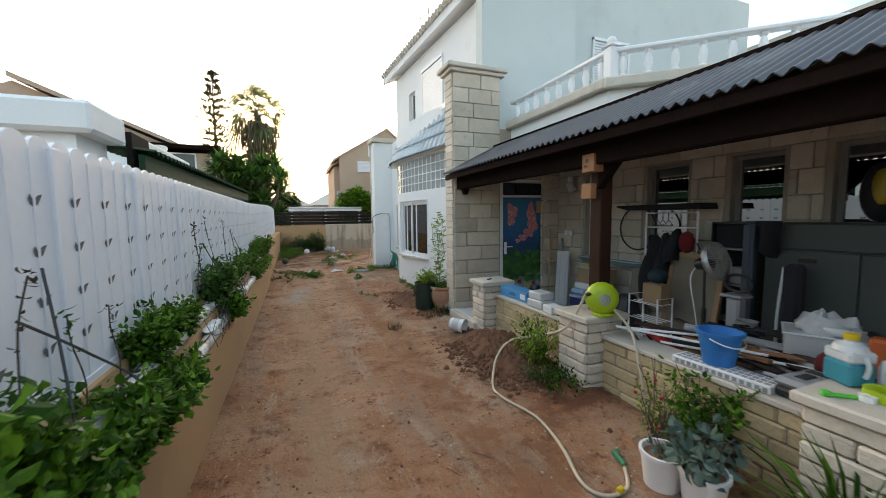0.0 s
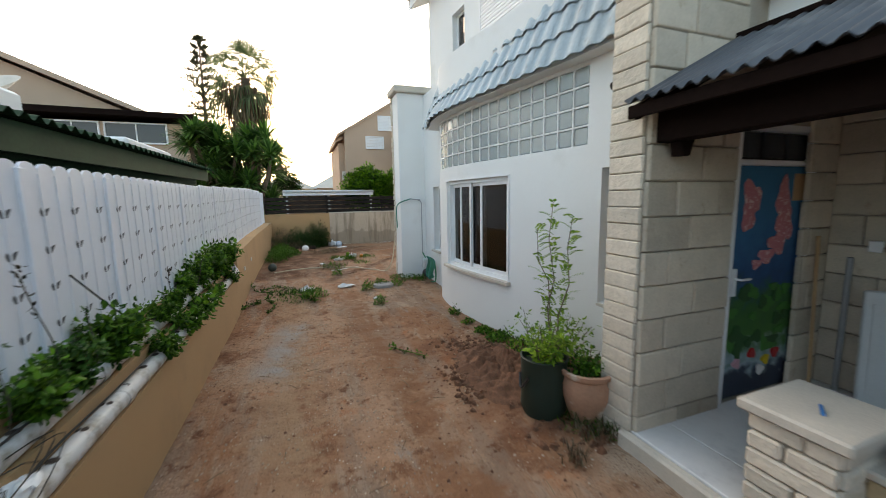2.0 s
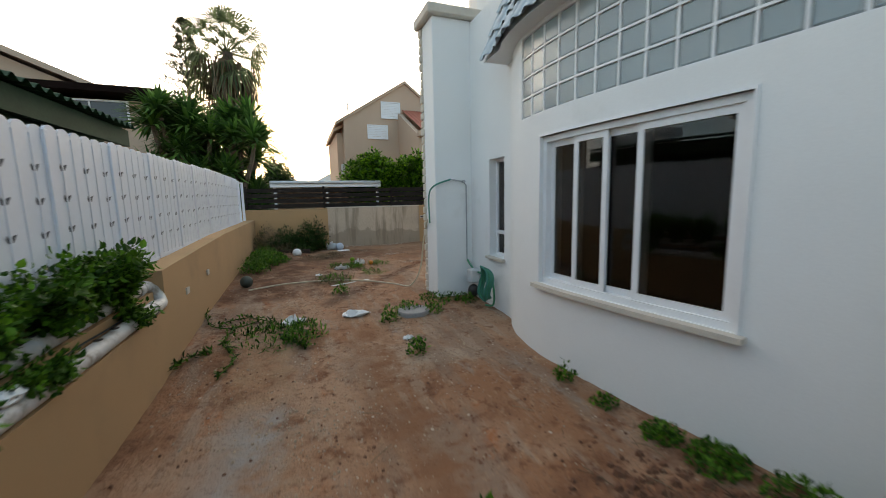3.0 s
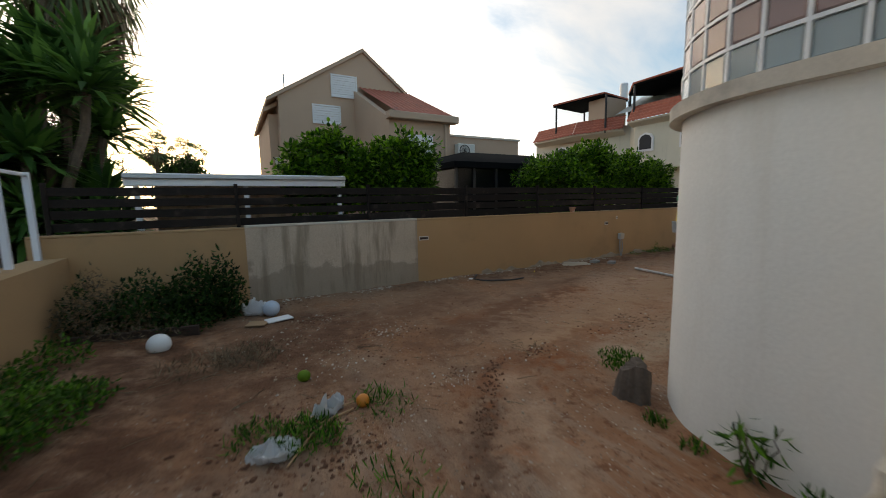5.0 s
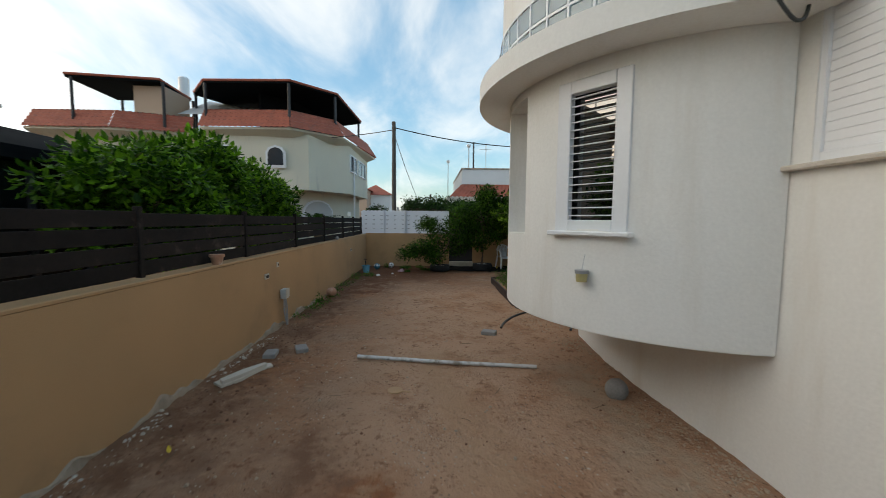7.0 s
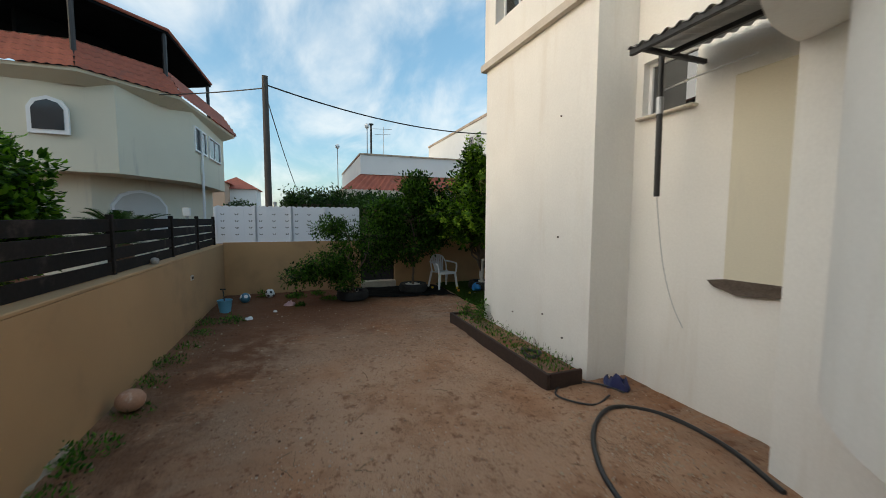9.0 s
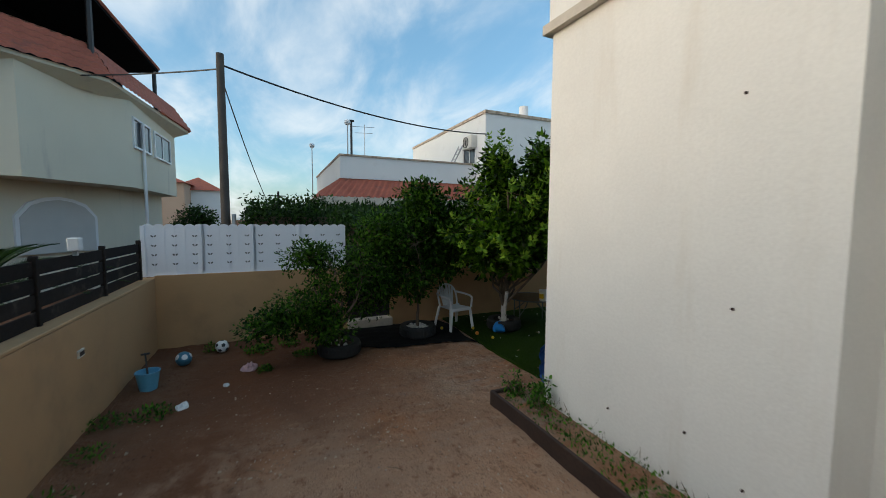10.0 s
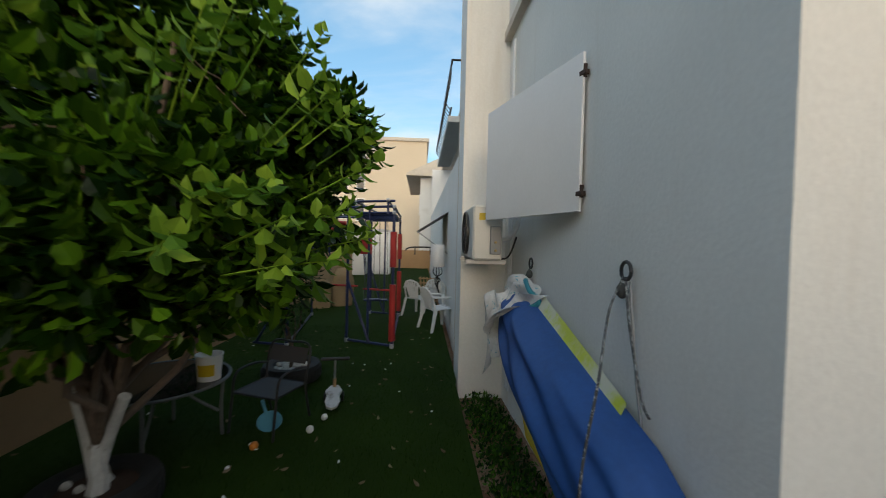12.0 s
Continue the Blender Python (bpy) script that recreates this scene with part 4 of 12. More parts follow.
FLOOR = 0.13
pier = single("pier_stone", G().box(2.47, 3.34, 5.885, 6.19, -0.2, 4.05), MORTAR, "tall limestone pier at the porch corner", "pier", kind="structure")
part("pier_cap", G().box(2.40, 3.41, 5.81, 6.26, 4.05, 4.11, 0.01).box(2.35, 3.45, 5.76, 6.31, 4.11, 4.18, 0.012), COPING, pier, "stepped pale cap")
dw = single("wall_door", wall_mesh([(4.6, 5.885), (3.34, 5.885)], 0.3, -0.2, 3.2, [(0.245, 1.24, FLOOR, 2.34)]), MORTAR, "limestone-clad porch wall beside the painted door", "wall", kind="structure")
PW = 4.60
PORCH_FRAME = material("weathered_grey_frame", (0.22, 0.215, 0.20), 0.6, var=0.1, bump=0.1)
PORCH_WINDOWS = ((4.68, 5.17, 0.95, 2.38), (3.36, 3.96, 1.20, 2.36), (2.36, 2.86, 1.20, 2.34), (1.15, 1.98, 1.25, 2.34))
pw = single("wall_porch", wall_mesh([(PW + 0.015, -4.2), (PW + 0.015, 5.885)], 0.25, -0.2, 3.2, [(a + 4.2, b + 4.2, c, d) for a, b, c, d in PORCH_WINDOWS]), MORTAR,
            "limestone-clad back wall of the porch", "wall", kind="structure")
for i, (a, b, c, d) in enumerate(PORCH_WINDOWS):
    plain_window("window_%d" % (6 + i), "white-framed porch window reflecting the fence opposite", pose(PW + 0.10, b, c, 0, 0, -90), b - a, d - c, 0.045, frame_mat=FRAME_WHITE if i == 0 else PORCH_FRAME, pane_mat=SILVERED, transom=0.36 if i == 0 else None, sill=0.04 if i < 2 else 0)
single("floor_porch", G().box(2.80, PW + 0.1, -4.2, 5.9, -0.2, FLOOR, 0.006).box(2.47, 2.80, 4.95, 5.9, -0.2, FLOOR, 0.006), MARBLE, "white marble porch floor", "floor", kind="structure")
single("curb", G().box(2.40, 2.475, 5.0, 5.95, -0.2, FLOOR - 0.012, 0.015), COPING, "worn cement kerb of the porch", "kerb", kind="structure")

# door
door = thing("door_1", "porch door painted with a blue and green mural", "door", (3.36, 5.90, FLOOR), kind="structure")
door.scale = (1.17, 1, 1)
part("door_frame", G().box(0.0, 0.05, -0.02, 0.10, 0, 2.21, 0.005).box(0.80, 0.85, -0.02, 0.10, 0, 2.21, 0.005).box(0.05, 0.80, -0.02, 0.10, 2.16, 2.21, 0.005).box(0.05, 0.80, -0.01, 0.09, 1.90, 1.94, 0.005), FRAME_WHITE, door)

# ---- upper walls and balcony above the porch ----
single("wall_balcony", wall_mesh([(5.0, 6.25), (3.2, 6.25)], 0.24, 2.9, 7.5), SHADED_WHITE, "smooth white wall rising beside the balcony", "wall", kind="structure")
single("wall_balcony_side", wall_mesh([(5.0, 6.25), (5.0, 7.2)], 0.24, 2.9, 7.5), SHADED_WHITE, "white wall recess by the balcony", "wall", kind="structure")
single("wall_terrace", wall_mesh([(12.0, 7.2), (5.24, 7.2)], 0.24, 2.9, 7.5), SHADED_WHITE, "white wall at the back of the balcony", "wall", kind="structure")
shb = thing("balcony_shutter", "closed white slatted shutter behind the balcony", "shutter", kind="structure")
shb.matrix_basis = pose(6.5, 7.16, 4.1)
for i in range(26):
    part("slat", G().box(0.04, 1.06, 0.0, 0.02, 0.03 + i * 0.06, 0.075 + i * 0.06, 0.006), FRAME_WHITE, shb)
part("shutter_frame", G().box(0, 0.04, -0.02, 0.03, 0, 1.64).box(1.06, 1.1, -0.02, 0.03, 0, 1.64).box(0, 1.1, -0.02, 0.03, 1.6, 1.66), FRAME_WHITE, shb)
slab = [(3.58, 5.88), (3.59, 3.70), (5.22, 2.25), (7.03, 0.65), (7.03, -4.2), (12, -4.2), (12, 7.3), (5.0, 7.3), (5.0, 6.3), (3.5, 6.3)]
bal = single("balcony_slab", G().prism(slab[::-1], 2.88, 3.20), WHITE_WALL, "white balcony slab with a stained moulded edge", "balcony", kind="structure")
edge_pts = [(3.55, 5.88), (3.56, 3.68), (5.20, 2.22), (7.0, 0.62)]
g = G()
for a, b in zip(edge_pts, edge_pts[1:]):
    d = Vector((b[0] - a[0], b[1] - a[1], 0))
    m = Matrix.Translation((a[0], a[1], 0)) @ pose(0, 0, 0, 0, 0, math.degrees(math.atan2(d.y, d.x)))
    g.box(-0.03, d.length + 0.03, -0.08, 0.06, 3.20, 3.335, 0.02, m)
part("moulding", g, COPING, bal, "weathered pale moulding")
balu = thing("balustrade", "white turned balcony balustrade with a stone rail", "balustrade", (3.56, 3.68, 3.34))
prof = [(r_, z_ * 0.56) for r_, z_ in ((0.0, 0), (0.055, 0), (0.055, 0.06), (0.035, 0.08), (0.045, 0.14), (0.058, 0.24), (0.048, 0.36), (0.032, 0.44), (0.05, 0.47), (0.05, 0.52), (0.0, 0.52))]
for a, b in zip(edge_pts, edge_pts[1:]):
    d = Vector((b[0] - a[0], b[1] - a[1], 0))
    k = int(d.length / 0.27)
    for i in range(k):
        q = Vector((a[0], a[1], 0)) + d * ((i + 0.5) / k) - Vector((3.56, 3.68, 0))
        me = part("baluster", G().lathe([(0.82 * a_, b_) for a_, b_ in prof], 10), FRAME_WHITE, balu, smooth=40)
        me.location = (q.x + 0.07, q.y + 0.02, 0)
    m = Matrix.Translation((a[0] - 3.49, a[1] - 3.66, 0)) @ pose(0, 0, 0, 0, 0, math.degrees(math.atan2(d.y, d.x)))
    part("rail", G().box(0, d.length, -0.065, 0.065, 0.29, 0.345, 0.015, m), FRAME_WHITE, balu)
part("pedestal", G().box(0.0, 0.13, -0.065, 0.065, 0, 0.36, 0.01).box(-0.02, 0.15, -0.085, 0.085, 0.36, 0.39, 0.012).ball((0.065, 0, 0.44), 0.055, 14, 10), FRAME_WHITE, balu, "square pedestal with a ball finial")

# ---- porch roof ----
roof = thing("porch_roof", "dark corrugated lean-to roof on stained timber", "roof", kind="structure")
ey0, ey1 = -3.2, 5.92


def porch_sheet(u, v, lift=0.0):
    y = ey0 + (ey1 - ey0) * u
    x = 2.30 + 0.95 * v
    return Vector((x, y, 2.400 + 0.49 * v + 0.014 * math.sin(2 * math.pi * y / 0.088) + lift))


part("corrugated_sheet", G().sheet(porch_sheet, 1040, 2).sheet(lambda u, v: porch_sheet(1 - u, v, -0.007), 1040, 2), CORRUGATED, roof)
part("beam", G().box(2.52, 2.64, -3.2, 5.86, 2.15, 2.36, 0.01), DARK_WOOD, roof)
for i in range(13):
    y = -3.0 + i * 0.73
    m = Matrix.Translation((2.34, y, 2.375)) @ pose(0, 0, 0, 0, -27, 0)
    part("rafter", G().box(0, 1.02, -0.035, 0.035, -0.07, 0.008, 0.006, m), DARK_WOOD, roof)
part("fascia", G().box(2.335, 2.36, -3.2, 5.92, 2.30, 2.380, 0.006), DARK_WOOD, roof)
part("end_board", G().prism([(2.36, 2.29), (3.24, 2.74), (3.24, 2.85), (2.36, 2.385)], 5.85, 5.885, XZ), DARK_WOOD, roof)
part("bracket", G().prism([(2.60, 2.06), (2.66, 2.06), (2.78, 2.40), (2.56, 2.40), (2.56, 2.20)], 5.72, 5.80, XZ), DARK_WOOD, roof)
# hidden board added to stop light between roof sheet and balcony
part("flashing", G().box(3.20, 3.60, -4.2, 5.86, 2.872, 2.905), DARK_WOOD, roof)
# the porch shade is put into the colour of this ceiling
single("ceiling", G().box(3.46, PW + 0.02, -4.2, 5.88, 2.62, 2.87), ROOM_SHADE, "underside of the balcony above the porch, coloured dark for shade", "ceiling", kind="structure")
single("porch_beam", G().box(3.40, 3.58, -4.2, 5.88, 2.33, 2.62, 0.01), WHITE_WALL, "pale beam under the balcony edge", "beam", kind="structure")
post = thing("porch_post", "dark stained timber porch post with braces on a stone pillar", "post", (2.75, 2.87, 0.76))
part("shaft", G().box(-0.072, 0.072, -0.072, 0.072, 0, 1.62, 0.01), POST_WOOD, post)
part("corbel", G().box(-0.20, -0.05, -0.06, 0.06, 1.45, 1.60, 0.01), POST_WOOD, post)
for s in (-1,):
    part("brace", G().prism([(s * 0.085, 1.18), (s * 0.085, 1.40), (s * 0.14, 1.44), (s * 0.33, 1.44)][::s], -0.13, -0.05, YZ), DARK_WOOD, post)


# ---- porch parapet ----
def pillar(y0, y1, x0=2.47, x1=2.92, h=0.74):
    p = single("parapet_pillar", G().box(x0 + 0.02, x1 - 0.02, y0 + 0.02, y1 - 0.02, -0.1, h - 0.05), MORTAR, "short split-limestone pillar of the porch parapet", "pillar", kind="structure")
    part("pillar_cap", G().box(x0 - 0.04, x1 + 0.04, y0 - 0.04, y1 + 0.04, h - 0.05, h + 0.015, 0.012), COPING, p, "pale stone cap")
    return p


PILLARS = [(4.78, 5.16), (2.72, 3.12), (0.72, 1.12)]
pillars = [pillar(a, b) for a, b in PILLARS]
parapets = []
for (a, b) in ((3.12, 4.78), (1.12, 2.72), (-4.0, 0.72)):
    w = single("parapet", G().box(2.68, 2.90, a, b, -0.1, 0.53), MORTAR, "low yellow-stone porch parapet", "wall", kind="structure")
    part("coping", G().box(2.64, 2.94, a, b, 0.53, 0.575, 0.01), COPING, w, "pale worn stone coping")
    parapets.append((w, a, b))

# ---- house: back side ----
CX, CY, CR = 4.43, 13.1, 0.93
tower = [(3.5, 12.45), (3.5, 13.1)] + arc(CX, CY, CR, 180, 90, 16)[1:]
single("wall_tower", wall_mesh(tower, 0.22, -0.3, 2.20), CREAM_WALL, "cream rendered rounded house corner", "wall", kind="structure", smooth=30)
single("wall_link", wall_mesh([(3.08, 12.48), (3.52, 12.48)], 0.2, -0.3, 4.1), WHITE_WALL, "white return wall beside the pier", "wall", kind="structure")
rimt = [(3.42, 12.5), (3.42, 13.1)] + arc(CX, CY, CR + 0.08, 180, 90, 16)[1:] + [(4.62, CY + CR + 0.08)]
single("ledge_tower", wall_mesh(rimt, 0.32, 2.20, 2.29), COPING, "projecting moulded ledge under glass blocks", "ledge", kind="structure", smooth=30)
single("wall_tower_upper", wall_mesh(tower, 0.22, 3.26, 6.2), CREAM_WALL, "cream rendered rounded upper corner", "wall", kind="structure", smooth=30)


def blocks_round(name, label, cx, cy, r, a0, a1, z0, rows, size, pink=()):
    ob = thing(name, label, "window", kind="structure")
    n = max(1, int(round(radians(abs(a1 - a0)) * r / size)))
    st = (a1 - a0) / n
    g = G()
    for i in range(n + 1):
        a = radians(a0 + st * i)
        m = Matrix.Translation((cx, cy, z0)) @ pose(0, 0, 0, 0, 0, math.degrees(a))
        g.box(r - 0.075, r + 0.004, -0.010, 0.010, 0, rows * size, 0, m)
    for k in range(rows + 1):
        ring = arc(cx, cy, r + 0.003, a0, a1, n * 2)
        wall_mesh(ring, 0.075, z0 + k * size - 0.010, z0 + k * size + 0.010, g=g)
    part("joints", g, FRAME_WHITE, ob)
    w = radians(abs(st)) * r - 0.024
    for i in range(n):
        for k in range(rows):
            a = a0 + st * (i + 0.5)
            m = Matrix.Translation((cx, cy, z0 + (k + 0.5) * size)) @ pose(0, 0, 0, 0, 0, a) @ Matrix.Translation((r - 0.038, 0, 0))
            piece("glass_block", (0.07, w, size - 0.024), PINK_GLASS if k in pink else BLOCK_GLASS, ob, m, 0.012)
    return ob


tw_ = blocks_round("window_tower", "curved wall of clear and pink glass blocks", CX, CY, CR + 0.01, 180, 90, 2.29, 5, 0.193, (1, 2))
TX = CX - CR - 0.01
for k in range(5):
    for i in range(int((CY - 12.5) / 0.193) + 1):
        piece("glass_block", (0.07, 0.17, 0.169), PINK_GLASS if k in (1, 2) else BLOCK_GLASS, tw_, pose(TX + 0.038, CY - 0.0965 - 0.193 * i, 2.29 + (k + 0.5) * 0.193), 0.012)
for k in range(6):
    part("joint", G().box(TX - 0.003, TX + 0.07, 12.5, CY, 2.28 + k * 0.193, 2.30 + k * 0.193), FRAME_WHITE, tw_)
for i in range(1, int((CY - 12.5) / 0.193) + 1):
    part("joint", G().box(TX - 0.003, TX + 0.07, CY - 0.193 * i - 0.01, CY - 0.193 * i + 0.01, 2.30, 3.245), FRAME_WHITE, tw_)
back = [(4.43, 14.03), (6.3, 14.05), (7.2, 14.14), (8.4, 14.14), (9.4, 14.05), (9.8, 13.9)]
single("wall_back", wall_mesh(back, 0.22, -0.3, 6.2, [(0.20, 1.62, 2.27, 3.75)]), CREAM_WALL, "cream rendered back wall of the house", "wall", kind="structure", smooth=30)
single("ledge_window", G().box(4.56, 6.24, 13.80, 14.11, 2.236, 2.27, 0.008), COPING, "long pale window ledge", "ledge", kind="structure")
plain_window("window_back", "dark sliding window beside a white shutter", pose(5.14, 13.98, 2.27, 0, 0, 180), 0.36, 1.48, 0.03, sill=0, frame_mat=BLACK_METAL)
sp_col = single("stone_column", G().box(4.50, 4.775, 13.90, 14.055, 2.275, 3.75), MORTAR, "pale pink stone column beside the window", "column", kind="structure")
for k in range(5):
    piece("stone", (0.29, 0.175, 0.275), SPLIT, sp_col, pose(4.637, 13.98, 2.275 + 0.145 + 0.292 * k), 0.014)
lsh = thing("louvre_shutter", "closed white louvred shutters on the back wall", "shutter", kind="structure")
lsh.matrix_basis = pose(6.06, 14.02, 2.27, 0, 0, 180)
for x in (0.0, 0.455):
    leafg = G().box(x, x + 0.05, -0.02, 0.03, 0, 1.48, 0.004).box(x + 0.45, x + 0.5, -0.02, 0.03, 0, 1.48, 0.004).box(x + 0.05, x + 0.45, -0.02, 0.03, 0, 0.06, 0.004).box(x + 0.05, x + 0.45, -0.02, 0.03, 1.42, 1.48, 0.004)
    lf = part("shutter_leaf", leafg, FRAME_WHITE, lsh)
    for i in range(24):
        m = Matrix.Translation((x + 0.25, 0.005, 0.09 + i * 0.0565)) @ pose(0, 0, 0, -4, 0, 0)
        part("slat", G().box(-0.2, 0.2, -0.004, 0.004, -0.0315, 0.0315, 0, m), FRAME_WHITE, lf)

BX, BY, BR = 7.8, 13.8, 1.65


def b_s(a):
    return radians(171 - a) * BR


bayb = arc(BX, BY, BR, 171, 9, 54)
single("wall_oriel", wall_mesh(bayb, 0.2, 1.06, 3.14, [(b_s(138.5), b_s(120), 1.86, 3.02), (b_s(103.5), b_s(83), 1.80, 3.06)]), CREAM_WALL, "cream rendered rounded oriel bay", "wall", kind="structure", smooth=30)
g = G().prism(arc(BX, BY, BR - 0.006, 171, 9, 40)[::-1], 1.05, 1.09)
single("oriel_floor", g, CREAM_WALL, "underside of the rounded oriel", "soffit", kind="structure")
g = G().prism(arc(BX, BY, BR + 0.34, 176, 4, 54)[::-1], 3.14, 3.33)
single("oriel_rim", g, CREAM_WALL, "thick projecting rounded slab edge over the oriel", "slab", kind="structure", smooth=30)
blocks_round("window_oriel", "curved band of glass blocks over the oriel", BX, BY, BR + 0.12, 172, 8, 3.34, 2, 0.21)
single("wall_oriel_upper", wall_mesh(arc(BX, BY, BR + 0.10, 174, 6, 54), 0.2, 3.77, 6.2), CREAM_WALL, "cream rendered rounded upper wall", "wall", kind="structure", smooth=30)


def oriel_window():
    ob = thing("window_10", "white-framed oriel window with open horizontal louvres", "window", kind="structure")
    a0, a1, z0, z1 = 138.5, 120.0, 1.86, 3.02
    mid = (a0 + a1) / 2
    half = BR * math.sin(radians((a0 - a1) / 2))
    ob.matrix_basis = Matrix.Translation((BX, BY, z0)) @ pose(0, 0, 0, 0, 0, mid + 90) @ Matrix.Translation((0, -BR * math.cos(radians((a0 - a1) / 2)) - 0.035, 0))
    h = z1 - z0
    g = G().box(-half - 0.03, -half + 0.085, 0.02, 0.09, -0.03, h, 0.006).box(half - 0.085, half + 0.03, 0.02, 0.09, -0.03, h, 0.006)
    g.box(-half + 0.085, half - 0.085, 0.016, 0.09, h - 0.10, h, 0.006).box(-half + 0.085, half - 0.085, 0.016, 0.09, -0.018, 0.07, 0.006)
    part("window_frame", g, FRAME_WHITE, ob)
    part("window_sill", G().box(-half - 0.07, half + 0.07, -0.04, 0.06, -0.055, -0.018, 0.008), FRAME_WHITE, ob)
    for i in range(16):
        m = Matrix.Translation((0, 0.055, 0.105 + i * (h - 0.235) / 15)) @ pose(0, 0, 0, 6, 0, 0)
        part("louvre", G().box(-half + 0.085, half - 0.085, -0.015, 0.015, -0.004, 0.004, 0, m), FRAME_WHITE, ob)
    part("pane", G().box(-half + 0.05, half - 0.05, 0.13, 0.135, 0.0, h), MIRROR_GLASS, ob).visible_shadow = False


oriel_window()
wm = Matrix.Translation((BX, BY, 1.80)) @ pose(0, 0, 0, 0, 0, 93.25 + 90) @ Matrix.Translation((-0.25, -BR * math.cos(radians(10.25)) + 0.17, 0))
plain_window("window_11", "tall white-framed window in a reveal of the oriel", wm, 0.50, 1.25, 0.04, 0.36, sill=0.03, pane_mat=MIRROR_GLASS)

rec = [(9.8, 13.9), (9.8, 13.5), (11.49, 13.5), (11.49, 14.05)]
single("wall_recess", wall_mesh(rec[:3], 0.2, -0.3, 6.2, [(0.4 + 1.00, 0.4 + 1.60, 3.08, 3.66)]), CREAM_WALL, "scuffed cream rendered recess wall", "wall", kind="structure")
plain_window("window_12", "small high white-framed window with slats", pose(11.40, 13.42, 3.08, 0, 0, 180), 0.60, 0.58, 0.04, sill=0.03, pane_mat=MIRROR_GLASS)
BLOCKX, EASTX = 11.49, 13.88
single("wall_block", wall_mesh([(BLOCKX, 13.5), (BLOCKX, 14.05), (EASTX, 14.14), (EASTX, 10.58)], 0.22, -0.3, 4.36), CREAM_WALL, "plain cream rendered house block", "wall", kind="structure")
lip = [(BLOCKX - 0.0, 13.5), (BLOCKX - 0.0, 14.13), (EASTX + 0.08, 14.22), (EASTX + 0.08, 10.58)]
single("ledge_block", wall_mesh(lip, 0.3, 4.36, 4.46), COPING, "thin projecting ledge round the block", "ledge", kind="structure")
single("wall_block_upper", wall_mesh([(BLOCKX, 13.3), (BLOCKX, 14.08), (EASTX + 0.03, 14.17), (EASTX + 0.03, 10.58)], 0.22, 4.46, 6.3,
                                     [(0.78 + 0.2, 0.78 + 1.0, 4.95, 6.0), (0.78 + 1.2, 0.78 + 2.1, 4.95, 6.0)]), CREAM_WALL, "cream rendered upper storey", "wall", kind="structure")
plain_window("window_13", "upper sliding window in the block", pose(BLOCKX + 1.0, 14.02, 4.95, 0, 0, 180), 0.8, 1.05, 0.05, mullions=(0.4,), sill=0)
plain_window("window_14", "upper sliding window in the block", pose(BLOCKX + 2.1, 14.02, 4.95, 0, 0, 180), 0.9, 1.05, 0.05, mullions=(0.45,), sill=0)
g = G().sheet(lambda u, v: Vector((11.1 + 3.2 * u, 12.6 + 1.9 * v, 6.50 - 0.2 * v + 0.02 * math.sin(u * 150))), 130, 1)
single("roof_block", g, GREY_METAL, "corrugated roof edge over the block", "roof", kind="structure")
single("wall_pier_east", wall_mesh([(EASTX, 10.58), (14.42, 10.58), (14.42, 10.0), (14.30, 9.98)], 0.2, -0.3, 6.3), CREAM_WALL, "tall cream pier on the side of the house", "pier", kind="structure")
single("wall_side", wall_mesh([(14.30, 9.98), (14.30, -8.0)], 0.2, -0.3, 3.4), CREAM_WALL, "cream side wall of the house", "wall", kind="structure")

# closed shell added inside, coloured near-black, so that the rooms stay dim
single("floor_rooms", G().box(3.4, 13.4, -3.9, 13.4, -0.25, -0.1), ROOM_SHADE, "dim interior floor", "floor", kind="structure")
single("ceiling_rooms", G().prism([(3.3, 6.3), (3.3, 12.3), (3.8, 12.9), (4.5, 13.7), (9.7, 13.6), (9.9, 13.2), (13.6, 13.7), (13.6, -8), (12, -8), (12, 6.3)], 4.02, 4.12), ROOM_SHADE, "dim interior ceiling", "ceiling", kind="structure")
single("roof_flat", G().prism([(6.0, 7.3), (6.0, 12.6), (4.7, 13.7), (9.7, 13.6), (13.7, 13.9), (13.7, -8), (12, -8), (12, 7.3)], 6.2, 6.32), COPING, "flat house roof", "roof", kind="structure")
single("wall_partition", wall_mesh([(5.2, 5.8), (5.2, 13.6)], 0.1, -0.1, 4.0), ROOM_SHADE, "dim interior partition", "wall", kind="structure")
single("wall_partition_porch", wall_mesh([(7.5, -4.0), (7.5, 6.0)], 0.1, -0.1, 3.0), ROOM_SHADE, "dim interior partition behind the porch", "wall", kind="structure")
single("wall_south", wall_mesh([(14.3, -7.9), (4.7, -7.9)], 0.2, -0.2, 6.2), WHITE_WALL, "white end wall of the house", "wall", kind="structure")

# ---- white fence with vine cut-outs ----
VINE = material("vine_cut_out", (0.115, 0.12, 0.13), 0.8, var=0.2, bump=0.0)


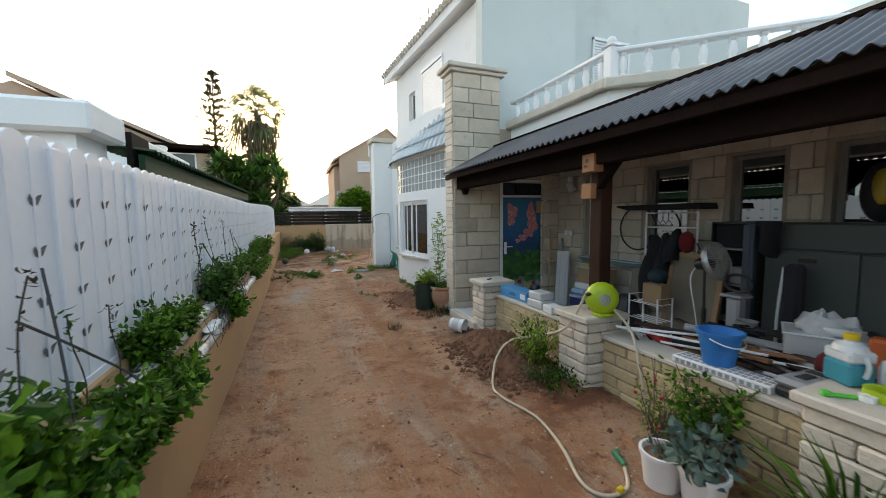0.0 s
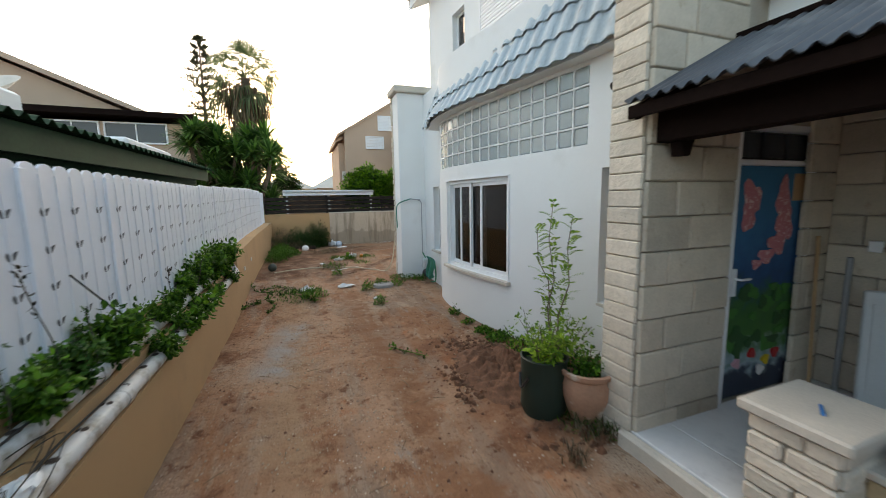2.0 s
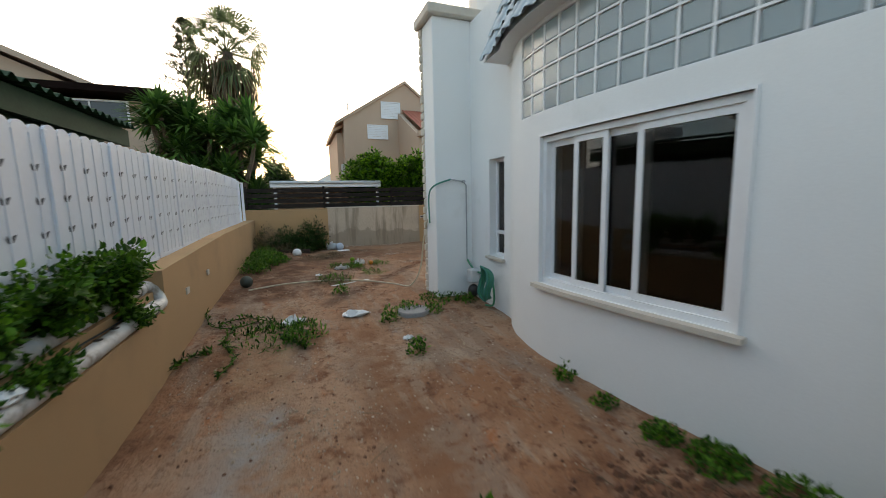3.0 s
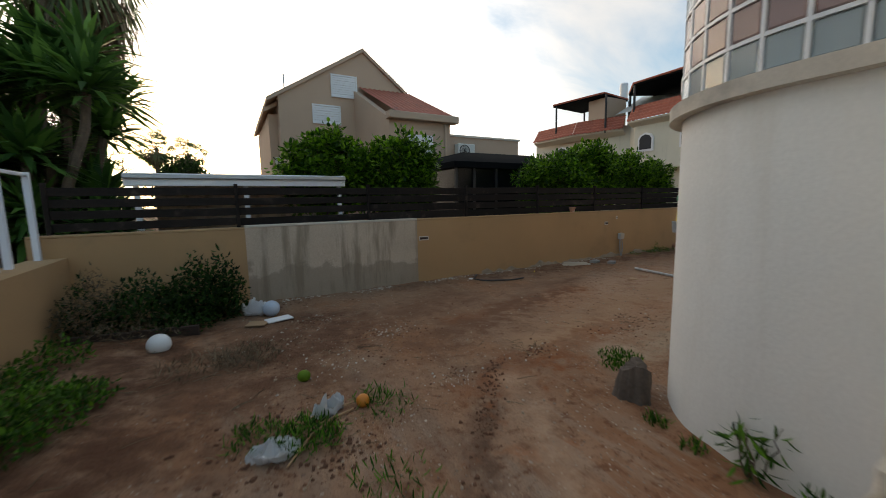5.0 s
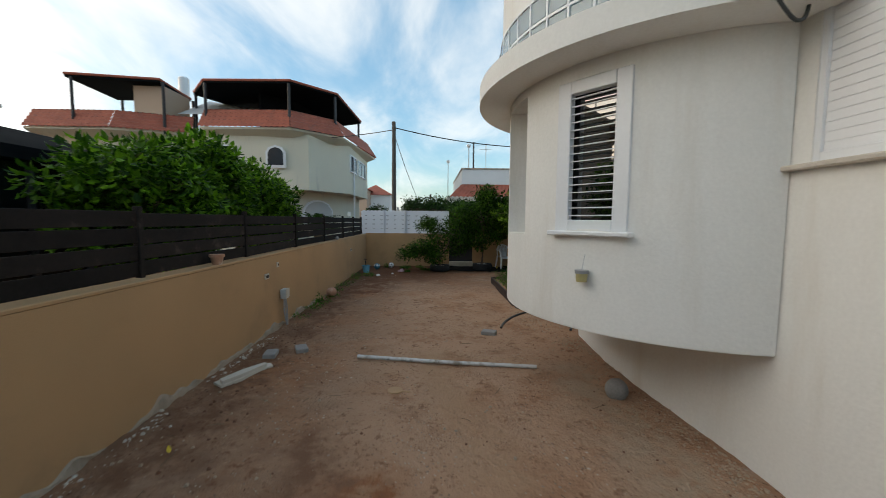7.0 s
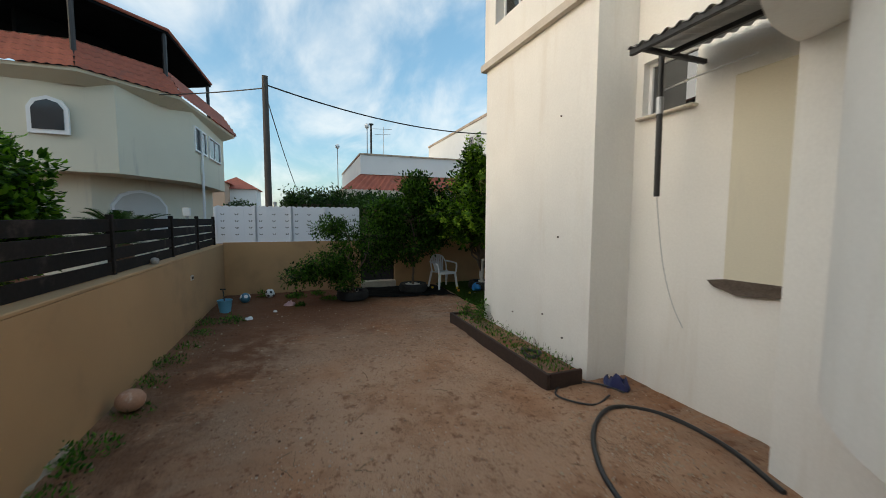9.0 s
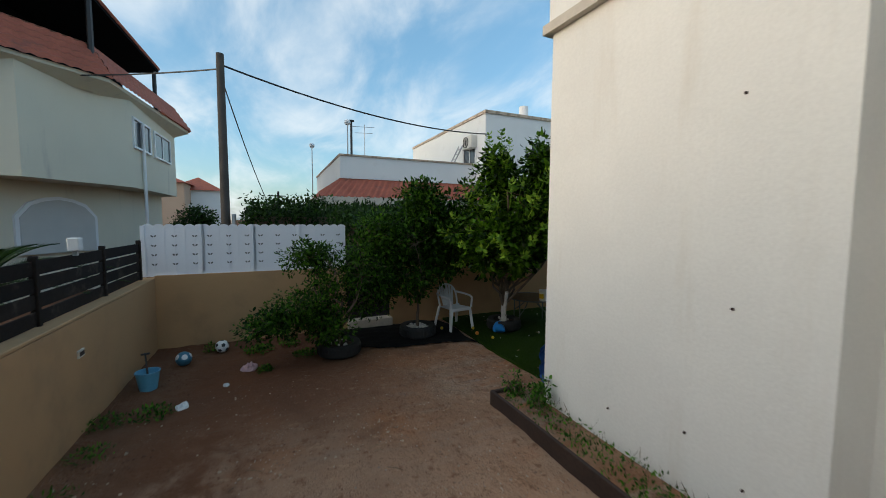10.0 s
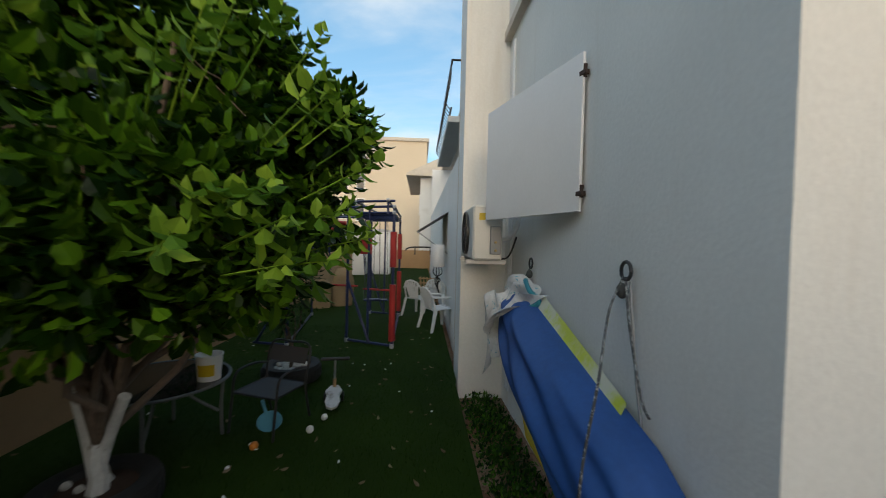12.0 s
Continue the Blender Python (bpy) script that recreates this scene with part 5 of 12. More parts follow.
def fence_panel_meshes(w=0.87, h=1.06):
    """One panel in the y-z plane, facing +x: boards with scalloped tops, and its pattern of cut-out vines."""
    pitch = w / 6
    outline = [(0.0, 0.0), (w, 0.0)]
    for i in range(6):
        for k in range(7):
            a = math.pi * k / 6
            outline.append((w - (i + 0.5) * pitch + pitch / 2 * math.cos(a), h - 0.05 + 0.05 * math.sin(a)))
    sheet_ = G().prism(outline, -0.008, 0.008, YZ)
    rib = G().box(0.008, 0.013, -0.006, 0.006, 0.0, h - 0.055)
    upright = G().box(-0.02, 0.026, -0.03, 0.03, 0.0, h - 0.035, 0.004)
    low = G().box(-0.016, 0.018, 0.03, w - 0.03, 0.0, 0.04)
    vine = G()
    for i in range(3):
        y0 = (i + 0.5) * w / 3
        vine.box(0.0085, 0.0095, y0 - 0.004, y0 + 0.004, 0.16, 0.86)
        for k in range(4):
            z = 0.22 + k * 0.19
            for s in (-1, 1):
                p = Vector((0.0095, y0, z))
                vine.leaf(p, Vector((0, s * 0.62, 0.78)), Vector((0, -0.78, s * 0.62)) * -1, 0.062, 0.028, 0.0)
                vine.leaf(Vector((-0.0095, y0, z)), Vector((0, s * 0.62, 0.78)), Vector((0, -0.78, s * 0.62)) * -1, 0.062, 0.028, 0.0)
    return [make(n, q, m_, 30 if m_ is FENCE_WHITE else 0) for n, q, m_ in (("fence_board", sheet_, FENCE_WHITE), ("vine_pattern", vine, VINE), ("rib", rib, FENCE_WHITE), ("fence_post", upright, FENCE_WHITE), ("bottom_rail", low, FENCE_WHITE))]


PANEL, PATTERN, RIB, UPRIGHT, LOW_RAIL = fence_panel_meshes()


def fence_run(name, label, panels):
    ob = thing(name, label, "fence", panels[0][:3])
    inv = ob.matrix_basis.inverted()
    for x, y, z, turn, tall in panels:
        b = new("fence_panel", PANEL)
        b.parent = ob
        b.matrix_basis = inv @ pose(x, y, z, 0, 0, turn) @ Matrix.Diagonal((1, 1, tall, 1))
        v = new("vine_pattern", PATTERN)
        v.parent = b
        tagged(v, "dark cut-out vine pattern")
        for i in range(1, 6):
            q = new("rib", RIB)
            q.parent = b
            q.location = (0, i * 0.87 / 6, 0)
        for n, me in (("fence_post", UPRIGHT), ("bottom_rail", LOW_RAIL)):
            q = new(n, me)
            q.parent = b
    return ob


def fence_z(y):
    k = min(1.0, max(0.0, (y - 9.0) / 5.5))
    return 0.925 + 0.13 * k


fence_run("white_fence", "white metal fence with scalloped top and vine cut-outs", [(-0.955, -4.0 + i * 0.87, fence_z(-4 + i * 0.87), 0, 1.05) for i in range(25)])
fence_run("yard_fence", "white metal fence with vine cut-outs above the yard wall", [(18.2, 18.9 - 0.80 * i, 1.42 - 0.02, 180, 0.83) for i in range(4)])
fe = thing("fence_end_frame", "open white metal frame at the end of the fence", "fence", (-0.955, 18.0, 1.05))
part("end_post", G().box(-0.03, 0.03, 0.62, 0.68, 0, 1.08, 0.004), FENCE_WHITE, fe)
part("end_post", G().box(-0.03, 0.03, -0.08, -0.02, 0, 1.08, 0.004), FENCE_WHITE, fe)
part("top_bar", G().box(-0.02, 0.02, -0.02, 0.62, 1.03, 1.07, 0.004), FENCE_WHITE, fe)

# ---- dark plank fence on the back wall ----
pf = thing("plank_fence", "weathered dark horizontal plank fence with gaps", "fence", (8.0, 18.87, 1.38))
posts = [-0.9, 1.21, 3.28, 5.35, 7.31, 9.24, 11.2, 13.15, 15.1, 16.6, 18.0]
for x in posts:
    part("fence_post", G().box(x - 8.0 - 0.026, x - 8.0 + 0.026, 0.012, 0.072, -0.10, 0.64, 0.005), OLD_WOOD, pf)
for a, b in zip(posts, posts[1:]):
    for k in range(4):
        z = 0.075 + k * 0.15 + jit(0.006)
        h = 0.130 if a > 3 else 0.112
        m = Matrix.Translation((0, 0.02, z)) @ pose(0, 0, 0, 0, jit(0.25), 0)
        piece("plank", (b - a - 0.01, 0.022, h), OLD_WOOD, pf, pose((a + b) / 2 - 8.0, 0.045, z, 0, jit(0.3), 0), 0.004)

# ---- neighbours ----
def facade_window(parent, m, w, h, kind="pane"):
    """A framed window on a far facade: outside towards local -y."""
    wd = part("window", G().box(-0.06, 0.0, -0.05, 0.03, -0.06, h + 0.06, 0, m).box(w, w + 0.06, -0.05, 0.03, -0.06, h + 0.06, 0, m)
              .box(0, w, -0.05, 0.03, h, h + 0.06, 0, m).box(0, w, -0.07, 0.03, -0.06, 0.0, 0, m), FRAME_WHITE, parent)
    if kind == "shutter":
        n = max(4, int(h / 0.09))
        for i in range(n):
            part("slat", G().box(0, w, -0.03 - 0.008 * (i % 2), 0.0, h * i / n, h * (i + 0.88) / n, 0, m), FRAME_WHITE, wd)
    else:
        part("pane", G().box(0, w, -0.012, -0.004, 0, h, 0, m), DARK_GLASS, wd)
        if w > 0.8:
            part("mullion", G().box(w / 2 - 0.025, w / 2 + 0.025, -0.035, 0.0, 0, h, 0, m), FRAME_WHITE, wd)
    return wd


DARK_GLASS = material("dark_window_glass", (0.035, 0.042, 0.05), 0.08, var=0.1, bump=0.0)
AC_WHITE = material("cream_metal", (0.62, 0.61, 0.57), 0.5, var=0.05, bump=0.03)


def ac_unit(m, parent=None, label="cream outdoor air-conditioning unit on a wall bracket"):
    """Outdoor unit 0.8 wide; front towards local -y."""
    if parent is None:
        ob = thing("air_conditioner", label, "air conditioner")
        ob.matrix_basis = m
        m = Matrix.Identity(4)
    else:
        ob = parent
    c = part("housing", G().box(0, 0.8, 0, 0.3, 0, 0.55, 0.02, m), AC_WHITE, ob)
    g = G().lathe([(0.235, 0), (0.235, 0.03), (0.215, 0.03), (0.215, 0.01)], 28, m @ pose(0.3, 0.0, 0.275, 90, 0, 0))
    for i in range(10):
        a = math.pi * i / 10
        g.box(-0.22, 0.22, -0.004, 0.004, 0.012, 0.02, 0, m @ pose(0.3, 0, 0.275, 90, 0, 0) @ pose(0, 0, 0, 0, 0, math.degrees(a)))
    part("fan_grille", g, BLACK_PLASTIC, c, "dark round fan grille")
    part("bracket", G().box(0.08, 0.12, -0.05, 0.36, -0.04, 0, 0, m).box(0.68, 0.72, -0.05, 0.36, -0.04, 0, 0, m), GREY_METAL, ob)
    return ob


# tan gabled house behind the back wall
th = thing("house", "tan rendered gabled house with red-tiled wing", "house", (6.5, 29.8, 0.0))
g = G().prism([(-3.3, 0), (3.35, 0), (3.35, 6.1), (0.37, 8.45), (-3.3, 6.3)], 0, 7.0, XZ)
part("wall", g, PINK_WALL, th)
part("side_wall", G().box(-3.65, -3.3, 0.8, 7, 0, 5.6), PINK_WALL, th)
g2 = G().prism([(-3.75, 5.92), (-3.75, 6.08), (0.37, 8.62), (3.7, 6.0), (3.7, 5.86), (0.37, 8.46)], -0.12, 7.2, XZ)
part("roof", g2, PINK_WALL, th)
part("eave", G().prism([(-3.85, 5.60), (-3.85, 5.75), (-3.3, 6.1), (-3.3, 5.9)], 0.5, 7.2, XZ), PINK_WALL, th)
facade_window(th, pose(-1.05, -0.01, 6.45), 1.05, 0.85, "shutter")
facade_window(th, pose(-1.9, -0.01, 5.25), 1.1, 0.70, "shutter")
part("wing", G().box(-0.1, 2.45, -4.2, 0.1, 0, 4.75), PINK_WALL, th)
part("wing_gable", G().prism([(-4.2, 4.75), (0.1, 4.75), (0.1, 6.8)], -0.1, 0.15, YZ), PINK_WALL, th)
g = G().sheet(lambda u, v: Vector((0.15 + 2.5 * u, -4.35 + 4.3 * v, 4.98 + 1.95 * v + 0.025 * math.sin(u * 2 * math.pi * 11) - 0.02 * ((v * 12) % 1))), 66, 36)
part("tiled_roof", g, RED_TILE, th, "red clay tiles")
part("wing_eave", G().box(-0.2, 2.7, -4.5, -4.1, 4.72, 4.98, 0.02), PINK_WALL, th)
part("niche", G().box(0.35, 1.75, -4.27, -4.2, 2.9, 4.4, 0.01), PINK_WALL, th)
facade_window(th, pose(0.60, -4.28, 3.05), 0.95, 1.1, "shutter")
part("downpipe", G().tube([(2.2, -4.26, 0), (2.2, -4.26, 4.7)], 0.05), PINK_WALL, th)
part("annex", G().box(2.45, 6.1, -4.0, 0.0, 0, 4.3), PINK_WALL, th)
part("annex_coping", G().box(2.4, 6.15, -4.06, 0.0, 4.3, 4.38), COPING, th)
ac_unit(Matrix.Translation((2.75, -4.32, 3.45)), th)
ac_unit(Matrix.Translation((-3.5, 0.4, 3.2)), th)
part("antenna", G().tube([(-2.9, 1, 6.3), (-2.9, 1, 7.4)], 0.03), GREY_METAL, th)

# black glazed pergola in front of it
pg = thing("pergola", "black glazed garden pergola with a hipped felt roof", "pergola", (8.6, 22.5, 0.2))
SMOKED = material("smoked_black_glass", (0.006, 0.007, 0.008), 0.2, var=0.1, bump=0.0, spec=0.25)
FELT = material("black_felt", (0.006, 0.007, 0.008), 0.95, var=0.3, bump=0.3, spec=0.05)
part("roof", G().add([(-1.95, -1.0, 2.62), (2.1, -1.0, 2.62), (2.1, 2.4, 2.62), (-1.95, 2.4, 2.62), (-1.1, -0.1, 3.0), (1.6, -0.1, 3.0), (1.6, 1.6, 3.0), (-1.1, 1.6, 3.0),
                      (-1.95, -1.0, 2.45), (2.1, -1.0, 2.45), (2.1, 2.4, 2.45), (-1.95, 2.4, 2.45)],
                     [(0, 1, 5, 4), (1, 2, 6, 5), (2, 3, 7, 6), (3, 0, 4, 7), (4, 5, 6, 7), (0, 8, 9, 1), (1, 9, 10, 2), (2, 10, 11, 3), (3, 11, 8, 0), (8, 11, 10, 9)]), FELT, pg)
for x in (-1.8, -1.2, -0.4, 0.5, 1.3, 1.95):
    part("mullion", G().box(x - 0.04, x + 0.04, -0.88, -0.80, 0, 2.45), BLACK_METAL, pg)
part("glazing", G().box(-1.8, 1.95, -0.84, -0.83, 0.3, 2.45), SMOKED, pg)
part("side_glazing", G().box(1.94, 1.95, -0.84, 2.2, 0.3, 2.45), SMOKED, pg)
part("side_glazing", G().box(-1.8, -1.79, -0.84, 2.2, 0.3, 2.45), SMOKED, pg)
part("plinth", G().box(-1.8, 1.95, -0.86, -0.80, 0, 0.3), BLACK_METAL, pg)
part("inner_wall", G().box(-1.8, 1.95, 2.1, 2.2, 0, 2.45), FELT, pg)

# white flat carport roof behind the fence
cp = thing("carport", "flat white metal carport roof on thin posts", "carport", (1.4, 20.4, 0.18))
g = G().sheet(lambda u, v: Vector((-1.72 + 3.5 * u, -0.25 + 2.6 * v, 2.05 + 0.012 * math.sin(u * 2 * math.pi * 22))), 90, 2)
part("roof_sheet", g, FRAME_WHITE, cp)
part("fascia", G().box(-1.74, 1.80, -0.30, -0.26, 1.86, 2.07, 0.01), FRAME_WHITE, cp)
part("gutter", G().box(-1.74, 1.80, -0.36, -0.30, 1.98, 2.05, 0.01), GREY_METAL, cp)
for x in (-1.6, 0.0, 1.7):
    part("post", G().box(x - 0.04, x + 0.04, -0.2, -0.12, 0, 1.95), FRAME_WHITE, cp)
part("back_wall", G().box(-1.7, 1.75, 2.3, 2.36, 0, 2.0), RAW_WALL, cp)

# house with red-tiled parapets and roof pergolas
PALE_P_FAR = material("pale_metal_shutter", (0.52, 0.52, 0.50), 0.6, var=0.05, bump=0.05)
rh = thing("house", "cream house with red-tiled parapets and dark roof pergolas", "house", (24.0, 25.0, 0.2))


def off(pts):
    return [(x - 24.0, y - 25.0) for x, y in pts]


upper = [(22.3, 35.0), (22.3, 30.6), (23.1, 27.6), (22.5, 26.9), (22.5, 23.9), (22.75, 22.3), (25.4, 20.9), (30.4, 20.75), (36, 25), (34, 36)]
lower = [(22.9, 35.0), (22.9, 30.8), (23.6, 27.5), (23.15, 26.2), (23.4, 23.3), (26.0, 21.7), (30.35, 21.3), (35.5, 25), (33.6, 36)]
part("wall", wall_mesh(off(upper + upper[:1])[::-1], 0.25, 3.25, 6.0), PALE_WALL, rh)
part("ground_wall", wall_mesh(off(lower + lower[:1])[::-1], 0.25, 0.0, 3.17), PALE_WALL, rh)
part("floor_slab", G().prism(off(upper), 3.15, 3.25), PALE_WALL, rh)
part("roof_slab", G().prism(off(upper), 5.8, 5.98), PALE_WALL, rh)


def parapet_tiles(pts, z0, z1):
    pts = off(pts)
    turns = [math.atan2(b[1] - a[1], b[0] - a[0]) for a, b in zip(pts, pts[1:])]
    half = [math.tan((q - p) / 2) for p, q in zip(turns, turns[1:])]
    starts, ends = [0.0] + [-h for h in half], half + [0.0]
    for a, b, m0, m1 in zip(pts, pts[1:], starts, ends):
        a, b = Vector((*a, 0)), Vector((*b, 0))
        d = (b - a).normalized()
        n = Vector((d.y, -d.x, 0))
        ln = (b - a).length
        g = G().sheet(lambda u, v: a + d * (ln * u + (0.60 - 0.58 * v) * (m0 * (1 - u) + m1 * u)) + n * (0.60 - 0.58 * v + 0.07 * ((v * 5) % 1)) + Vector((0, 0, z0 + (z1 - z0) * v + 0.02 * math.sin(u * ln * 26) - 0.02 * ((v * 5) % 1))), int(ln * 18), 30)
        part("tiled_parapet", g, RED_TILE, rh, "red clay tiles")
        part("cornice", G().add([a + (n + d * m0) * 0.5 + Vector((0, 0, z0 - 0.10)), b + (n + d * m1) * 0.5 + Vector((0, 0, z0 - 0.10)), b + (n + d * m1) * 0.5 + Vector((0, 0, z0)), a + (n + d * m0) * 0.5 + Vector((0, 0, z0)),
                                 a + Vector((0, 0, z0 - 0.34)), b + Vector((0, 0, z0 - 0.34))], [(0, 1, 2, 3), (4, 5, 1, 0)]), PALE_WALL, rh)
        part("parapet_cap", G().add([a + n * 0.05 + Vector((0, 0, z1)), b + n * 0.05 + Vector((0, 0, z1)), b - n * 0.2 + Vector((0, 0, z1)), a - n * 0.2 + Vector((0, 0, z1))], [(0, 1, 2, 3)]), COPING, rh)


parapet_tiles([(22.0, 34.4), (22.0, 30.75), (23.0, 27.85)], 5.75, 6.62)
parapet_tiles([(22.6, 27.1), (22.5, 23.1), (24.2, 21.4), (30.3, 20.75), (35.9, 25.0)], 5.98, 6.90)
for y in (26.17, 23.77, 32.4):
    m = pose(22.48 - 24.0 if y < 28 else 22.28 - 24.0, y - 25.0, 4.30, 0, 0, -90)
    arch = G().prism([(-0.47, -0.12), (0.47, -0.12), (0.47, 0.62), (0.33, 0.84), (0, 0.95), (-0.33, 0.84), (-0.47, 0.62)], -0.05, 0.02, m @ XZ)
    wd = part("window", arch, FRAME_WHITE, rh)
    part("pane", G().prism([(-0.36, 0.0), (0.36, 0.0), (0.36, 0.58), (0.24, 0.76), (0, 0.84), (-0.24, 0.76), (-0.36, 0.58)], -0.07, -0.04, m @ XZ), DARK_GLASS, wd)
for x, w, z in ((25.55, 1.5, 4.45), (27.6, 1.9, 4.45)):
    facade_window(rh, pose(x - 24.0, 20.895 - 0.03 * (x - 25.4) - 25.0, z, 0, 0, -1.7), w, 0.85)
m = pose(24.72 - 24.0, 22.49 - 25.0, 1.2, 0, 0, -31.6)
part("arched_door", G().prism([(-1.02, 0), (1.02, 0), (1.02, 1.02), (0.72, 1.38), (0.36, 1.52), (0, 1.57), (-0.36, 1.52), (-0.72, 1.38), (-1.02, 1.02)], -0.08, 0.02, m @ XZ), FRAME_WHITE, rh)
part("door_panel", G().prism([(-0.93, 0), (0.93, 0), (0.93, 0.99), (0.66, 1.30), (0.33, 1.43), (0, 1.48), (-0.33, 1.43), (-0.66, 1.30), (-0.93, 0.99)], -0.10, -0.07, m @ XZ), PALE_P_FAR, rh, "pale roller door")
part("downpipe", G().tube([(26.2 - 24, 20.80 - 25, 0.5), (26.2 - 24, 20.80 - 25, 5.3)], 0.05), FRAME_WHITE, rh)


def roof_pergola(pts, z, h, slope=0.35):
    pts = off(pts)
    cx, cy = sum(p[0] for p in pts) / len(pts), sum(p[1] for p in pts) / len(pts)
    n = len(pts)
    g = G().add([(x, y, z + h) for x, y in pts] + [(cx + (x - cx) * 0.5, cy + (y - cy) * 0.5, z + h + slope) for x, y in pts] + [(x, y, z + h - 0.12) for x, y in pts],
                [tuple(range(n, 2 * n))] + [(i, (i + 1) % n, n + (i + 1) % n, n + i) for i in range(n)] + [((i + 1) % n, i, 2 * n + i, 2 * n + (i + 1) % n) for i in range(n)] + [tuple(range(3 * n - 1, 2 * n - 1, -1))])
    p = part("pergola_roof", g, FELT, rh, "dark pergola roof edged in red")
    part("red_edge", G().tube([(x, y, z + h + 0.02) for x, y in pts] + [(pts[0][0], pts[0][1], z + h + 0.02)], 0.06, 6), RED_TILE, p)
    for i, (x, y) in enumerate(pts):
        part("post", G().tube([(x * 0.97, y * 0.97, z - 1.0), (x * 0.97, y * 0.97, z + h - 0.1)], 0.07, 6), BLACK_METAL, rh)


roof_pergola([(22.35, 27.0), (22.2, 22.95), (24.05, 21.2), (29.5, 21.0), (31.5, 25.0), (24.1, 28.5)], 6.9, 1.25, 0.30)
roof_pergola([(21.6, 32.6), (22.15, 28.85), (25.0, 29.2), (25.0, 33.0)], 6.62, 1.45, 0.08)
part("terrace_wall", wall_mesh(off([(23.6, 24.9), (25.2, 23.6), (31.0, 22.6)])[::-1], 0.2, 5.98, 8.1), FELT, rh)
part("stair_block", G().prism(off([(22.5, 28.9), (24.4, 28.9), (24.4, 30.3), (22.5, 30.3)]), 5.98, 7.9), PINK_WALL, rh)
part("canvas_cover", G().sheet(lambda u, v: Vector((-1.1 + 2.8 * v, 3.6 - 3.9 * u, 6.75 + 1.35 * v - 0.25 * u * v + 0.10 * math.sin(5 * u + 2 * v) * v)), 16, 8), PALE_P_FAR, rh, "pale grey canvas slope")
part("water_tank", G().lathe([(0.001, 0), (0.26, 0), (0.26, 1.0), (0.2, 1.08), (0.001, 1.08)], 14, Matrix.Translation((1.1, 4.6, 8.15))), FRAME_WHITE, rh)

# low white house with a red roof, and its taller block
wh = thing("house", "white flat-roofed house with a red-tiled eave", "house", (24.5, 10.0, 0.2))
part("wall", G().box(1.4, 9, -3.0, 4.4, 0, 3.3), WHITE_WALL, wh)
part("parapet", G().box(0.7, 9, -3.0, 4.6, 3.75, 4.58), WHITE_WALL, wh)
part("parapet_cap", G().box(0.66, 9, -3.0, 4.64, 4.58, 4.65), RAW_WALL, wh)
g = G().sheet(lambda u, v: Vector((-0.35 + 1.15 * v, -3.0 + (8.35 - 0.8 * v) * u, 2.98 + 0.82 * v + 0.03 * math.sin(u * 2 * math.pi * 36) - 0.03 * ((v * 6) % 1))), 216, 18)
g.sheet(lambda u, v: Vector((-0.35 + 1.15 * v + (8 - 1.15 * v) * u, 5.35 - 0.8 * v, 2.98 + 0.82 * v + 0.03 * math.sin(u * 2 * math.pi * 36) - 0.03 * ((v * 6) % 1))), 216, 18)
part("tiled_eave", g, RED_TILE, wh, "red clay tiles")
part("fascia", G().box(-0.45, -0.33, -3.0, 5.4, 2.72, 2.98).box(-0.45, 8, 5.35, 5.47, 2.72, 2.98), COPING, wh)
for y in (0.0, 2.2):
    facade_window(wh, pose(1.39, y + 1.4, 1.6, 0, 0, -90), 1.4, 1.1)
part("tall_block", G().box(0.0, 9, -12, -1.25, 0, 6.66), WHITE_WALL, wh)
part("block_cap", G().box(-0.06, 9, -12, -1.20, 6.66, 6.78), RAW_WALL, wh)
for y in (-3.6, -6.4, -9.4):
    facade_window(wh, pose(-0.01, y, 4.7, 0, 0, -90), 0.7, 0.9)
facade_window(wh, pose(1.9, -1.24, 4.7, 0, 0, 180), 1.1, 0.9)
ac_unit(Matrix.Translation((1.5, -0.95, 5.35)) @ pose(0, 0, 0, 0, 0, 180), wh)
lad = part("ladder", G().tube([(1.9, -0.5, 4.4), (2.1, -1.25, 5.7)], 0.03).tube([(2.3, -0.5, 4.4), (2.5, -1.25, 5.7)], 0.03), GREY_METAL, wh)
for i in range(5):
    part("rung", G().tube([(1.93 + 0.04 * i, -0.6 - 0.15 * i, 4.55 + 0.25 * i), (2.33 + 0.04 * i, -0.6 - 0.15 * i, 4.55 + 0.25 * i)], 0.02), GREY_METAL, lad)
part("boiler", G().lathe([(0.001, 0), (0.22, 0), (0.22, 1.0), (0.001, 1.04)], 14, Matrix.Translation((1.6, -4.3, 6.7))), FRAME_WHITE, wh)
part("chimney", G().tube([(3.2, 3.7, 4.3), (3.2, 3.7, 6.5)], 0.05).lathe([(0.001, 0), (0.13, 0), (0.13, 0.05), (0.001, 0.05)], 12, Matrix.Translation((3.2, 3.7, 6.5))), BLACK_METAL, wh)
part("globe_lamp", G().ball((1.6, 4.15, 6.05), 0.12, 14, 10), FRAME_WHITE, wh)
part("lamp_pole", G().tube([(1.6, 4.15, 4.4), (1.6, 4.15, 5.95)], 0.025), GREY_METAL, wh)
part("globe_lamp", G().ball((5.0, 5.2, 5.65), 0.12, 14, 10), FRAME_WHITE, wh)
part("lamp_pole", G().tube([(5.0, 5.2, 3.0), (5.0, 5.2, 5.55)], 0.022), GREY_METAL, wh)
part("antenna", G().tube([(5.5, 2.6, 4.4), (5.5, 2.6, 7.0)], 0.018).tube([(5.5, 2.1, 6.9), (5.5, 3.3, 6.85)], 0.012).tube([(5.5, 2.2, 6.6), (5.5, 3.1, 6.55)], 0.012), GREY_METAL, wh)

